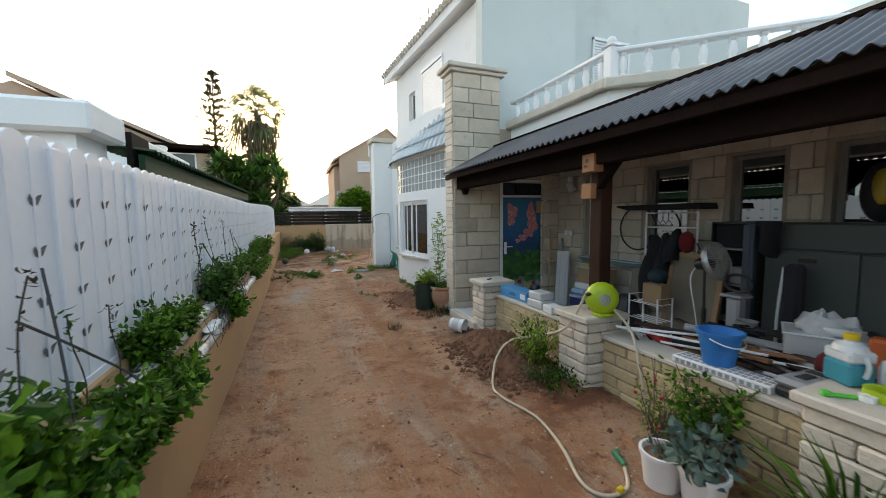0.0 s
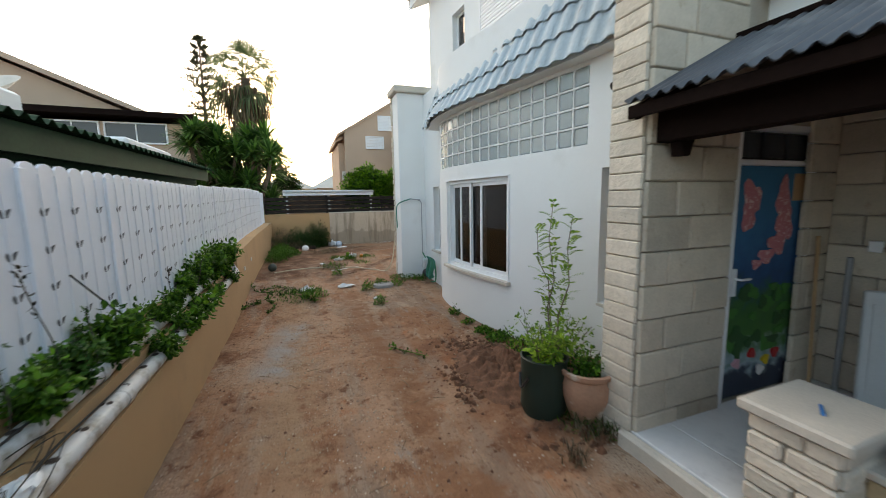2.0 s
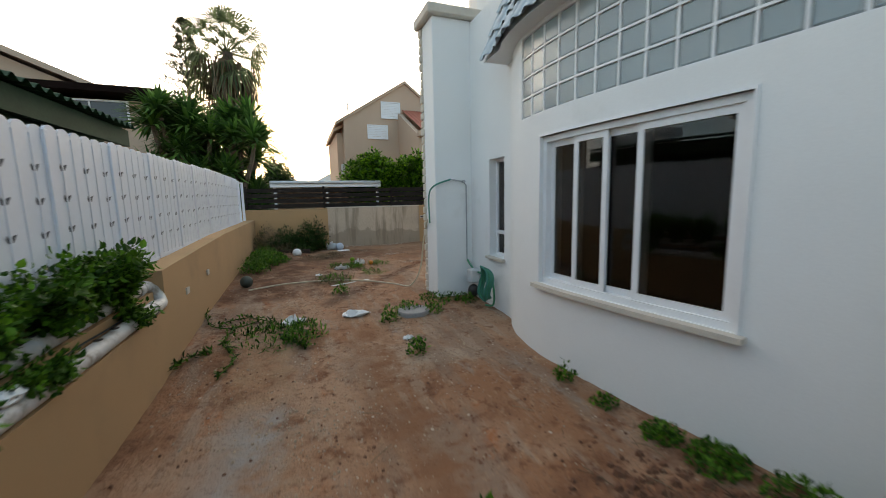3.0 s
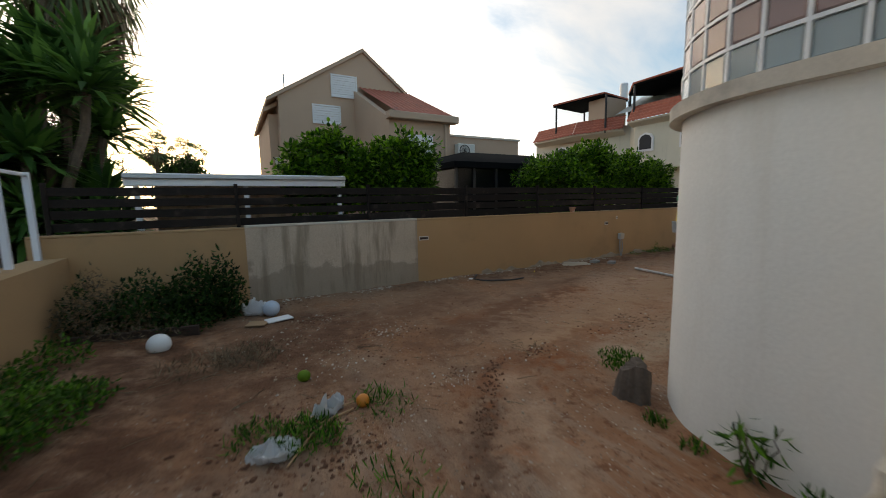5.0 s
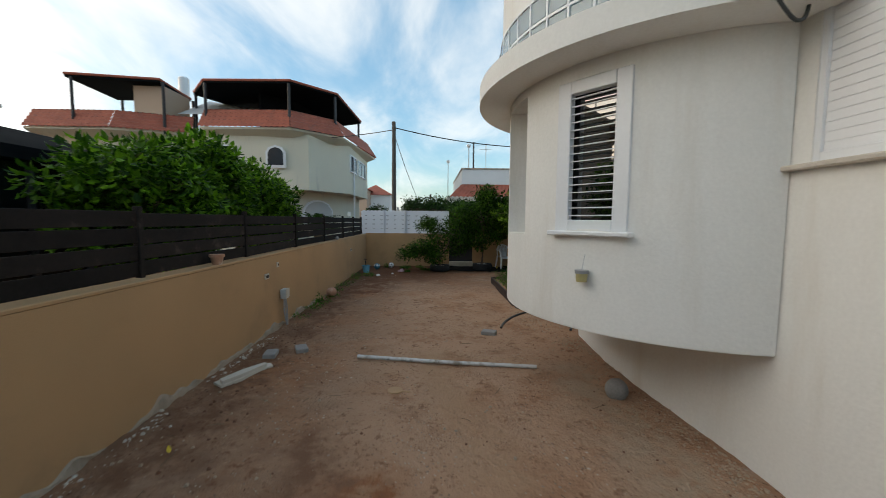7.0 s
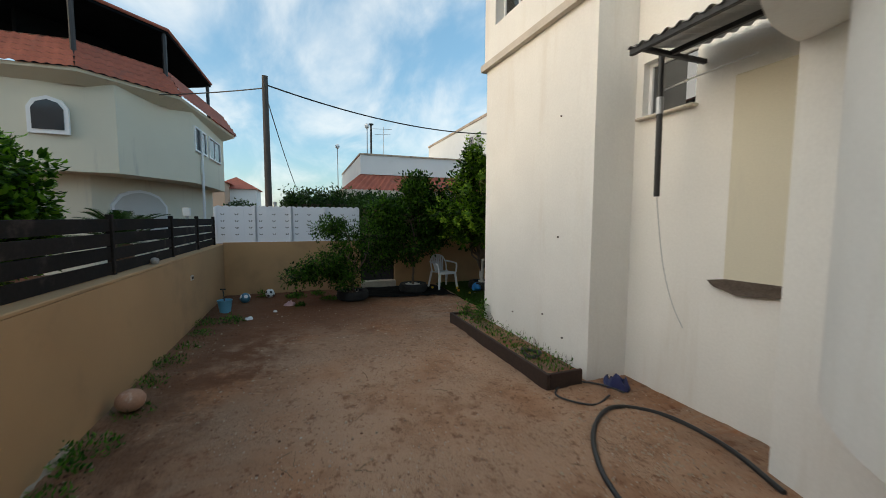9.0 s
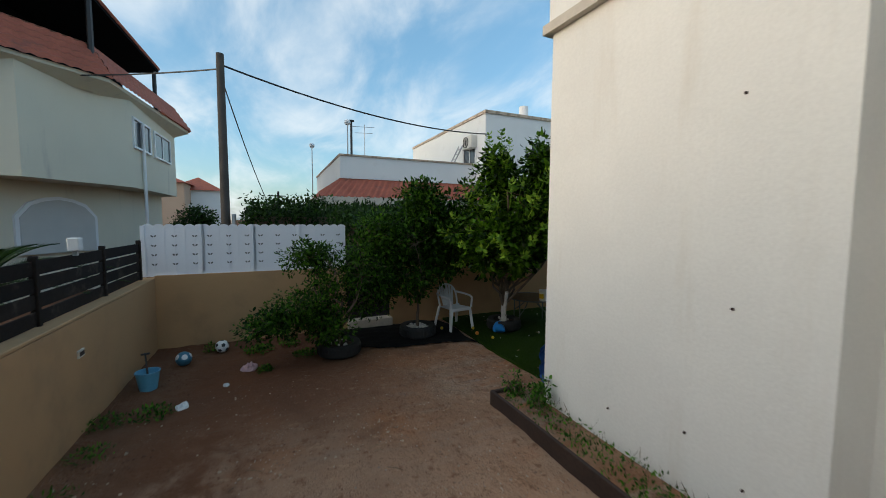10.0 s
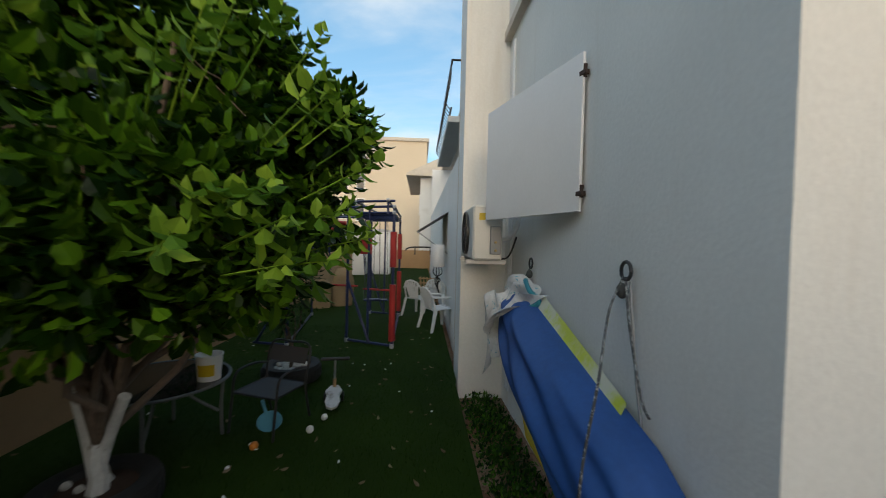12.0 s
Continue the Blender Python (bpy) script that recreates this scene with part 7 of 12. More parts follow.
# palm with a skirt of dead fronds
def fan_palm(at, h, label, seed, crown=1.5, skirt=2.4, fronds=38, r0=0.24):
    r = random.Random(seed)
    ob = thing("fan_palm", label, "palm tree", at)
    part("trunk", G().tube([(0.06 * math.sin(i), 0.05 * math.cos(i * 1.3), h * i / 8) for i in range(9)], [r0 * (1.25 - 0.05 * i) for i in range(9)], 12), BARK, ob)

    def frond(g, d, length, blades, droop):
        base = Vector((0, 0, h))
        tip = base + d * length * (0.62 - 0.16 * min(1.0, droop)) + Vector((0, 0, -droop * 0.35))
        g.tube([base, base.lerp(tip, 0.5) + Vector((0, 0, 0.05)), tip], [0.025, 0.018, 0.012], 4, False)
        side = d.cross(Vector((0, 0, 1)))
        side = side.normalized() if side.length > 0.01 else Vector((1, 0, 0))
        n = side.cross(d).normalized()
        twist = r.uniform(-0.7, 0.7)
        side, n = side * math.cos(twist) + n * math.sin(twist), n * math.cos(twist) - side * math.sin(twist)
        for k in range(blades):
            a = radians(-80 + 160 * k / (blades - 1))
            e = (d * math.cos(a) + side * math.sin(a)).normalized()
            L_ = length * 0.46 * (0.7 + 0.3 * math.cos(a)) * r.uniform(0.85, 1.1)
            mid = tip + e * L_ * 0.6
            end = tip + e * L_ + Vector((jit(0.05) * L_, jit(0.05) * L_, -(0.25 + droop) * L_ * 0.8))
            w = e.cross(n).normalized() * 0.019 * length
            g.add([tip, mid - w, mid + w, end], [(0, 1, 2), (1, 3, 2)])
    lg, dg = G(), G()
    for i in range(fronds):
        a, e = 2.4 * i, radians(82 - 125 * (i / fronds) ** 0.9 + jit(12))
        frond(lg, Vector((math.cos(a) * math.cos(e), math.sin(a) * math.cos(e), math.sin(e))), crown * r.uniform(0.70, 1.15), 15, 0.02 + 0.70 * i / fronds)
    part("crown", lg, PALM_LEAF, ob, smooth=0)
    for i in range(int(fronds * 2.2)):
        a = r.uniform(0, 2 * math.pi)
        z = h - 0.2 - skirt * r.random()
        b = Vector((math.cos(a), math.sin(a), 0))
        for k in range(9):
            p = b * r0 + Vector((0, 0, z))
            m_ = p + b * ((0.9 * r.random() + 0.3) * (0.35 + 0.65 * (z - h + skirt) / skirt)) + Vector((jit(0.15), jit(0.15), -0.25))
            e = m_ + Vector((jit(0.2), jit(0.2), -0.6 - 0.5 * r.random()))
            w = Vector((-b.y, b.x, 0)) * 0.045
            dg.add([p, m_ - w, m_ + w, e], [(0, 1, 2), (1, 3, 2)])
    part("dead_fronds", dg, DRY_LEAF, ob, "hanging dry brown fronds", smooth=0)
    return ob


fan_palm((-2.0, 26.2, 0.1), 7.9, "tall fan palm with a skirt of dry fronds", 5, 2.15, 3.2, 46)
fan_palm((-4.6, 58, 0.1), 7.2, "far small palm against the sunset", 6, 2.0, 0.8, 26, 0.2)
fan_palm((-2.0, 57, 0.1), 6.6, "far small palm against the sunset", 7, 2.0, 0.6, 26, 0.2)


def yucca(at, heads, label, seed, length=0.75, leaf_mat=None):
    r = random.Random(seed)
    ob = thing("yucca", label, "yucca", at)
    lg = G()
    for hx, hy, hz in heads:
        sg = G()
        limb(sg, r, (hx * 0.2, hy * 0.2, 0), (hx, hy, hz), 0.10, 0.06, 0.06)
        part("stem", sg, BARK, ob)
        for _ in range(130):
            v = unit(r)
            d = (Vector((v.x, v.y, abs(v.z) * 1.2 - 0.35))).normalized()
            L_ = length * r.uniform(0.7, 1.15)
            p = Vector((hx, hy, hz + jit(0.12)))
            side = d.cross(Vector((0, 0, 1)))
            side = side.normalized() * 0.050 if side.length > 0.01 else Vector((0.050, 0, 0))
            m_, e = p + d * L_ * 0.55, p + d * L_ + Vector((0, 0, -0.16 * L_))
            lg.add([p - side * 0.6, p + side * 0.6, m_ + side, m_ - side, e], [(0, 1, 2, 3), (3, 2, 4)])
    part("foliage", lg, leaf_mat or YUCCA_LEAF, ob, smooth=0, kind="stuff")


r_ = random.Random(31)
yucca((-2.0, 21.3, 0.1), [(r_.uniform(-1.5, 1.35), r_.uniform(-1.0, 0.9), r_.uniform(1.1, 4.3)) for _ in range(48)], "many-headed yucca with sword-shaped leaves behind the fence", 8, 0.95)


def cycad(at, label, seed, fronds=34, length=1.15):
    """A rosette of arching feathery fronds on a short stem."""
    r = random.Random(seed)
    ob = thing("cycad", label, "cycad", at)
    part("stem", G().tube([(0, 0, 0), (0, 0, 0.8), (0, 0, 1.42)], [0.16, 0.17, 0.14], 12), BARK, ob)
    for i in range(fronds):
        a, e = 2.4 * i, radians(78 - 62 * (i / fronds) + r.uniform(-8, 8))
        h = Vector((math.cos(a), math.sin(a), 0))
        L_ = length * r.uniform(0.85, 1.1)
        rib = [Vector((0, 0, 1.40)) + h * (L_ * k / 10 * math.cos(e) * (1 + 0.25 * k / 10)) + Vector((0, 0, L_ * (k / 10 * math.sin(e) - 0.42 * (k / 10) ** 2))) for k in range(11)]
        g = G().tube(rib, [0.012 - 0.0009 * k for k in range(11)], 5)
        side = h.cross(Vector((0, 0, 1)))
        for k in range(2, 44):
            t_ = k / 44 * 10
            q = rib[int(t_)].lerp(rib[min(10, int(t_) + 1)], t_ - int(t_))
            d = (rib[min(10, int(t_) + 1)] - rib[int(t_)]).normalized()
            ll = 0.17 * math.sin(math.pi * (0.12 + 0.85 * k / 44)) + 0.02
            for s_ in (-1, 1):
                e_ = q + (side * s_ + d * 0.55 + Vector((0, 0, 0.25))).normalized() * ll
                w = d * 0.011
                g.add([q - w, q + w, e_], [(0, 1, 2)])
        part("frond", g, DARK_LEAF, ob, smooth=0)
    return ob


cycad((16.4, 20.0, 0.1), "wide dark cycad rosette beyond the plank fence", 9)


NEEDLE = leafy("conifer_needle", (0.035, 0.048, 0.028), (0.085, 0.105, 0.06), 0.6, 0.35)


def pine(at, h, label, seed):
    r = random.Random(seed)
    ob = thing("conifer", label, "tree", at)
    part("trunk", G().tube([(0, 0, 0), (0, 0, h)], [0.28, 0.03], 8), BARK, ob)
    g, ng = G(), G()
    n = int(h / 0.80)
    for i in range(n):
        z = h * 0.22 + (h * 0.78) * i / n
        R = (1 - i / n) ** 0.75 * 3.0 + 0.15
        for k in range(6):
            a = 2 * math.pi * (k + r.random() * 0.7) / 6
            d = Vector((math.cos(a), math.sin(a), 0.22 + jit(0.1)))
            L_ = R * r.uniform(0.6, 1.1)
            g.tube([(0, 0, z), tuple(Vector((0, 0, z)) + d * L_)], [0.030, 0.010], 4, False)
            for q in range(13):
                p = Vector((0, 0, z)) + d * L_ * (0.22 + 0.78 * q / 12)
                for _ in range(4):
                    add_leaf(ng, r, p, (unit(r) + d * 0.8 + Vector((0, 0, 0.8))).normalized(), 0.42, 0.060, 0.0)
    part("branchwork", g, BARK, ob, kind="stuff")
    part("needles", ng, NEEDLE, ob, smooth=0)


pine((-7.1, 43.5, 0), 16.2, "tall sparse conifer with tiered branches", 10)


# ---- herbs in the pipe planters along the drive ----
def herb(name, label, seed, spread, height, n, length, width, mat_, stems=7):
    r = random.Random(seed)
    ob = thing(name, label, "plant", (0, 0, -50))
    sg, lg = G(), G()
    for _ in range(stems):
        a = r.uniform(0, 2 * math.pi)
        e = Vector((math.cos(a) * spread * r.random(), math.sin(a) * spread * r.random(), height * r.uniform(0.5, 1.05)))
        limb(sg, r, (jit(0.03), jit(0.03), 0), e, 0.006, 0.003, 0.1, 4)
        for i in range(n // stems):
            k = r.uniform(0.25, 1.0)
            foliage(lg, r, e * k + unit(r) * 0.03, 0.07, 2, length, width, 0.35)
    part("stalk", sg, HERB_LEAF, ob, kind="stuff")
    part("foliage", lg, mat_, ob, smooth=0, kind="stuff")
    return ob


HERBS = [herb("herb_plant", "bushy green herb growing from a white pipe planter", 50 + i, 0.27, 0.44, 520, 0.062, 0.042, HERB_LEAF, 15) for i in range(3)]
DARKH = [herb("herb_plant", "tall dark-leaved herb growing from a white pipe planter", 70 + i, 0.24, 0.46, 330, 0.075, 0.045, DARK_HERB, 11) for i in range(2)]
LOWH = [herb("trailing_plant", "low leafy green plant spilling from a pipe planter", 60 + i, 0.26, 0.22, 330, 0.058, 0.040, HERB_LEAF, 12) for i in range(2)]
rr = random.Random(77)
for y, s in ((0.95, 1.0), (1.3, 0.85), (2.6, 0.7), (2.95, 0.75), (3.3, 0.6), (5.45, 0.6), (6.1, 0.65), (6.75, 0.8), (7.15, 0.5), (7.6, 0.45), (8.05, 0.5), (8.5, 0.65), (9.0, 0.8), (9.45, 0.85), (9.8, 0.9), (10.1, 1.0), (10.45, 0.95)):
    o = copy_thing(rr.choice(HERBS), pose(-0.83 + rr.uniform(-0.02, 0.03), y, 0.84, 0, 0, rr.uniform(0, 360)))
    o.scale = (s, s, s)
    o["group"] = "herbs along the drive"
for y, s in ((4.35, 0.8), (4.7, 0.95), (5.05, 0.75), (1.55, 0.7), (6.4, 0.6)):
    o = copy_thing(rr.choice(DARKH), pose(-0.82, y, 0.84, 0, 0, rr.uniform(0, 360)))
    o.scale = (s, s, s)
    o["group"] = "herbs along the drive"
for y in (1.45, 1.75, 2.05):
    o = copy_thing(rr.choice(HERBS), pose(-0.70, y, 0.64, 0, 0, rr.uniform(0, 360)))
    o.scale = (0.75, 0.9, 0.8)
    o["group"] = "herbs along the drive"
for y in (0.4, 0.75, 1.15, 2.3, 2.55, 2.9, 4.5, 4.9, 7.3, 7.9, 8.5, 9.1, 10.2):
    s = rr.uniform(0.7, 1.05)
    o = copy_thing(rr.choice(LOWH), pose(-0.73, y, 0.66, 0, 0, rr.uniform(0, 360)))
    o.scale = (s * 0.8, s, s)
    o["group"] = "herbs along the drive"
for o in HERBS + LOWH + DARKH:
    for c in list(o.children_recursive) + [o]:
        bpy.data.objects.remove(c)


def tuft(g, r, x, y, rad, n, h, w=0.006):
    for _ in range(n):
        a, k = r.uniform(0, 2 * math.pi), rad * r.random() ** 0.7
        px, py = x + math.cos(a) * k, y + math.sin(a) * k
        p = Vector((px, py, soil_z(px, py) - 0.01))
        d = Vector((jit(0.5), jit(0.5), 1)).normalized()
        hh = h * r.uniform(0.4, 1.2)
        s = Vector((-d.y, d.x, 0.01)).normalized() * w
        m_ = p + d * hh * 0.6
        e = p + d * hh + Vector((d.x, d.y, 0)) * hh * 0.5
        g.add([p - s, p + s, m_ + s * 0.7, m_ - s * 0.7, e], [(0, 1, 2, 3), (3, 2, 4)])


def weed(g, r, x, y, rad, h, n, length=0.05, width=0.022):
    for _ in range(n):
        a, k = r.uniform(0, 2 * math.pi), rad * r.random() ** 0.6
        px, py = x + math.cos(a) * k, y + math.sin(a) * k
        p = Vector((px, py, soil_z(px, py) + h * r.random() * (1 - 0.6 * k / rad)))
        add_leaf(g, r, p, (unit(r) + Vector((0, 0, 0.6))).normalized(), length, width, 0.1)


def patch(label, spots, mat_, kind_="weed", category="weeds"):
    r = random.Random(len(spots) * 7 + int(spots[0][0] * 10))
    g = G()
    for s in spots:
        if kind_ == "grass":
            tuft(g, r, *s)
        else:
            weed(g, r, *s)
    single("weeds" if kind_ == "weed" else "grass_tuft", g, mat_, label, category, kind="stuff", smooth=0)


patch("green weeds at the foot of the boundary wall", [(-0.40, 14.9, 0.28, 0.36, 520), (-0.32, 15.4, 0.34, 0.42, 760), (-0.15, 15.7, 0.34, 0.34, 800), (0.0, 16.0, 0.25, 0.18, 400), (-0.45, 16.3, 0.25, 0.30, 420), (-0.40, 16.9, 0.28, 0.35, 420)], HERB_LEAF)
patch("dark overgrown shrubs in the corner bed", [(0.1, 18.1, 0.50, 0.80, 1700, 0.07, 0.032), (0.65, 18.25, 0.45, 0.95, 1900, 0.07, 0.032), (-0.5, 18.2, 0.35, 0.75, 700), (0.95, 18.2, 0.3, 1.0, 1000, 0.07, 0.03), (0.5, 17.8, 0.35, 0.35, 700)], DARK_LEAF)
patch("dry twiggy growth in the corner bed", [(-0.35, 18.1, 0.45, 0.85, 1300, 0.07, 0.014), (0.1, 17.75, 0.5, 0.3, 700, 0.08, 0.010), (1.15, 16.36, 0.3, 0.14, 420, 0.10, 0.009), (0.75, 16.35, 0.35, 0.1, 260, 0.09, 0.008), (0.95, 13.55, 0.35, 0.12, 300, 0.10, 0.009)], DRY_LEAF)
patch("cut green stalks lying on the soil", [(1.0, 13.6, 0.3, 0.12, 220, 0.09, 0.012), (1.75, 14.05, 0.25, 0.05, 120, 0.08, 0.010), (1.45, 14.75, 0.22, 0.10, 420, 0.08, 0.012), (1.15, 14.9, 0.2, 0.06, 160, 0.08, 0.010), (2.0, 14.9, 0.25, 0.05, 160, 0.08, 0.01), (0.1, 11.3, 0.45, 0.10, 300, 0.07, 0.016), (0.45, 11.15, 0.22, 0.22, 260, 0.08, 0.016)], HERB_LEAF)
patch("weeds beside the inspection cover", [(1.45, 11.35, 0.12, 0.22, 160), (1.75, 11.6, 0.16, 0.14, 160), (2.05, 11.45, 0.14, 0.12, 130), (1.5, 10.35, 0.11, 0.2, 140), (2.3, 11.9, 0.3, 0.10, 260), (2.65, 11.7, 0.15, 0.15, 160), (1.0, 12.7, 0.12, 0.2, 120)], HERB_LEAF)
patch("dark weeds along the foot of the bay", [(2.62, 8.15, 0.16, 0.10, 360, 0.04, 0.024), (2.56, 8.45, 0.12, 0.09, 260, 0.04, 0.022), (2.52, 8.9, 0.10, 0.07, 120, 0.035, 0.02), (2.48, 9.3, 0.09, 0.18, 90), (2.70, 7.75, 0.22, 0.14, 240, 0.045, 0.022), (2.66, 7.4, 0.22, 0.20, 220), (2.55, 7.1, 0.22, 0.22, 260)], HERB_LEAF)
patch("dry grass tufts in the soil", [(1.35, 5.6, 0.12, 60, 0.12), (2.35, 6.1, 0.16, 90, 0.16), (2.0, 5.95, 0.12, 50, 0.10), (1.9, 4.4, 0.10, 30, 0.10)], DRY_LEAF, "grass", "grass")
patch("bright weeds by the rounded corner", [(4.25, 14.52, 0.20, 420, 0.05), (4.05, 14.40, 0.14, 220, 0.05), (3.55, 13.75, 0.10, 90, 0.06), (3.45, 13.45, 0.08, 60, 0.07)], HERB_LEAF, "grass", "grass")
patch("weeds along the garden wall", [(10.5 + 0.62 * i, 18.60 - 0.03 * (i % 4), 0.18, 0.06 + 0.04 * (i % 3), 90 + 40 * (i % 3), 0.045, 0.014) for i in range(9)] + [(11.4, 18.55, 0.1, 0.3, 80), (15.5, 18.2, 0.2, 0.14, 150)], HERB_LEAF)
patch("weeds in the bed by the yard wall", [(17.3, 17.2, 0.22, 0.14, 260), (17.5, 16.7, 0.16, 0.14, 170), (17.6, 17.9, 0.12, 0.2, 120), (16.4, 17.1, 0.12, 0.1, 120), (16.9, 16.5, 0.2, 0.08, 200)], HERB_LEAF)
patch("weeds under the hung boards", [(14.18, 13.9 - 0.22 * i, 0.24, 0.16, 240, 0.05, 0.024) for i in range(15)], POMEGRANATE_LEAF)

# ---- colours of small things ----
def plain(name, col, rough=0.45, **k):
    return material(name, col, rough, var=k.pop("var", 0.08), bump=k.pop("bump", 0.05), **k)


BLUE_P = plain("bright_blue_plastic", (0.006, 0.17, 0.47))
SKY_P = plain("light_blue_plastic", (0.10, 0.34, 0.50))
NAVY_P = plain("navy_plastic", (0.018, 0.028, 0.11))
LIME_P = plain("lime_green_plastic", (0.34, 0.48, 0.02))
GREEN_P = plain("green_plastic", (0.015, 0.20, 0.10))
TEAL_HOSE = plain("teal_green_hose", (0.02, 0.19, 0.15))
YELLOW_P = plain("yellow_plastic", (0.60, 0.42, 0.02))
RED_P = plain("red_plastic", (0.42, 0.015, 0.015))
ORANGE_P = plain("orange_skin", (0.62, 0.20, 0.02))
PINK_P = plain("pink_plastic", (0.55, 0.30, 0.36))
GREY_P = plain("grey_plastic", (0.28, 0.29, 0.30))
PALE_P = plain("pale_grey_plastic", (0.52, 0.54, 0.54))
CREAM_HOSE = plain("cream_hose", (0.50, 0.44, 0.33))
CARD = plain("brown_cardboard", (0.32, 0.20, 0.11), 0.9, bump=0.15)
BIRCH = plain("light_plywood", (0.42, 0.25, 0.13), 0.7, bump=0.2)
TERRACOTTA = material("terracotta", (0.42, 0.22, 0.14), 0.85, var=0.15, scale=5, fine=40, bump=0.3, stain=(0.62, 0.52, 0.43), stain_at=(0.5, 0.62), stain_scale=4)
FOAM = plain("white_polystyrene", (0.72, 0.72, 0.72), 0.8, bump=0.25)
CLOTH_BLUE = material("blue_tarpaulin", (0.014, 0.075, 0.27), 0.6, var=0.15, scale=3, fine=25, bump=0.25, depth=0.01)
CLOTH_WHITE = material("white_printed_cloth", (0.55, 0.57, 0.58), 0.85, var=0.2, scale=9, fine=30, bump=0.3, stain=(0.12, 0.35, 0.45), stain_at=(0.60, 0.64), stain_scale=22)
CLOTH_DARK = material("dark_cloth", (0.012, 0.012, 0.016), 0.95, var=0.4, scale=4, bump=0.4)
ROPE = plain("dark_braided_rope", (0.055, 0.06, 0.06), 0.9)
BLACK_SHEET = material("black_ground_sheet", (0.008, 0.008, 0.008), 0.9, var=0.4, scale=5, fine=30, bump=0.6, depth=0.02, spec=0.1)
TYRE = material("worn_tyre_rubber", (0.016, 0.016, 0.016), 0.75, var=0.3, scale=6, fine=50, bump=0.3)
PEBBLE = material("white_pebbles", (0.50, 0.48, 0.44), 0.9, var=0.25, scale=14, fine=50, bump=0.3)
RUST = material("dark_rusty_board", (0.040, 0.022, 0.016), 0.8, var=0.35, scale=4, fine=30, bump=0.4)
BAG_P = glass("milky_thin_plastic", (0.72, 0.74, 0.75), 0.28, 1.3, 0.45)
GREY_BAG = glass("grey_clear_bag", (0.42, 0.44, 0.46), 0.25, 1.3, 0.65)
MILKY_P = plain("milky_plastic", (0.56, 0.60, 0.62), 0.3)
CYAN_P = plain("cyan_liquid_in_plastic", (0.02, 0.25, 0.33), 0.25)
CARTON_BLUE = plain("blue_printed_card", (0.03, 0.27, 0.52), 0.6)
LID_BLUE = plain("pale_blue_plastic", (0.28, 0.42, 0.55), 0.5)
TROUGH_P = plain("grey_teal_plastic", (0.10, 0.19, 0.20), 0.5)
CEDAR = plain("raw_reddish_plywood", (0.30, 0.135, 0.065), 0.8, bump=0.2)
VIVID_GREEN = plain("vivid_green_plastic", (0.05, 0.50, 0.06))
STUMP = material("grey_weathered_wood", (0.11, 0.085, 0.068), 0.95, var=0.3, scale=8, fine=40, bump=0.9, depth=0.02)
CONCRETE = material("grey_concrete", (0.27, 0.26, 0.25), 0.95, var=0.2, scale=6, fine=50, bump=0.6)


def flat_path(pts, z=0.015, lift=0.0):
    """Points on the soil."""
    return [(x, y, soil_z(x, y) + z + lift) for x, y in pts]


def smooth_path(pts, n=6):
    pts = [Vector(p) for p in pts]
    out = []
    for i in range(len(pts) - 1):
        p0, p1, p2, p3 = pts[max(0, i - 1)], pts[i], pts[i + 1], pts[min(len(pts) - 1, i + 2)]
        for k in range(n):
            t = k / n
            out.append(0.5 * ((2 * p1) + (p2 - p0) * t + (2 * p0 - 5 * p1 + 4 * p2 - p3) * t * t + (3 * p1 - p0 - 3 * p2 + p3) * t ** 3))
    return out + [pts[-1]]


# ---- painted door ----
MURAL = bpy.data.materials.new("painted_mural")
MURAL.use_nodes = True


def mural_nodes():
    nt = MURAL.node_tree
    N, L = nt.nodes.new, nt.links.new
    bs = nt.nodes["Principled BSDF"]
    bs.inputs["Roughness"].default_value = 0.55
    co = N("ShaderNodeTexCoord")
    sp, nz, ad, rp = N("ShaderNodeSeparateXYZ"), N("ShaderNodeTexNoise"), N("ShaderNodeMath"), N("ShaderNodeValToRGB")
    L(co.outputs["Object"], sp.inputs[0]); L(co.outputs["Object"], nz.inputs["Vector"])
    nz.inputs["Scale"].default_value, nz.inputs["Detail"].default_value = 9.0, 5.0
    ad.operation, ad.inputs[1].default_value = "MULTIPLY_ADD", 0.55
    L(nz.outputs[0], ad.inputs[0]); L(sp.outputs[2], ad.inputs[2])
    mr = N("ShaderNodeMapRange"); mr.inputs["From Max"].default_value = 2.3
    L(ad.outputs[0], mr.inputs[0]); L(mr.outputs[0], rp.inputs[0])
    e = rp.color_ramp.elements
    e[0].position, e[0].color = 0.20, (0.02, 0.03, 0.05, 1)
    e[1].position, e[1].color = 1.0, (0.02, 0.16, 0.30, 1)
    for p, c in ((0.25, (0.30, 0.42, 0.48, 1)), (0.33, (0.03, 0.13, 0.02, 1)), (0.47, (0.02, 0.10, 0.03, 1)), (0.55, (0.012, 0.06, 0.16, 1)), (0.72, (0.015, 0.12, 0.26, 1))):
        x = e.new(p); x.color = c
    L(rp.outputs[0], bs.inputs["Base Color"])


mural_nodes()
leaf_door = part("door_leaf", G().box(0.055, 0.795, 0.015, 0.06, 0.01, 1.895, 0.004), MURAL, door, "blue sea and green garden mural")


def blob(cx, cz, rx, rz, seed, lift=0.0):
    r = random.Random(seed)
    pts = []
    for i in range(18):
        a = 2 * math.pi * i / 18
        k = 1 + 0.22 * math.sin(3 * a + seed) + r.uniform(-0.12, 0.12)
        pts.append((cx + rx * k * math.cos(a), cz + rz * k * math.sin(a)))
    return G().prism(pts, 0.011 - lift, 0.016, XZ)


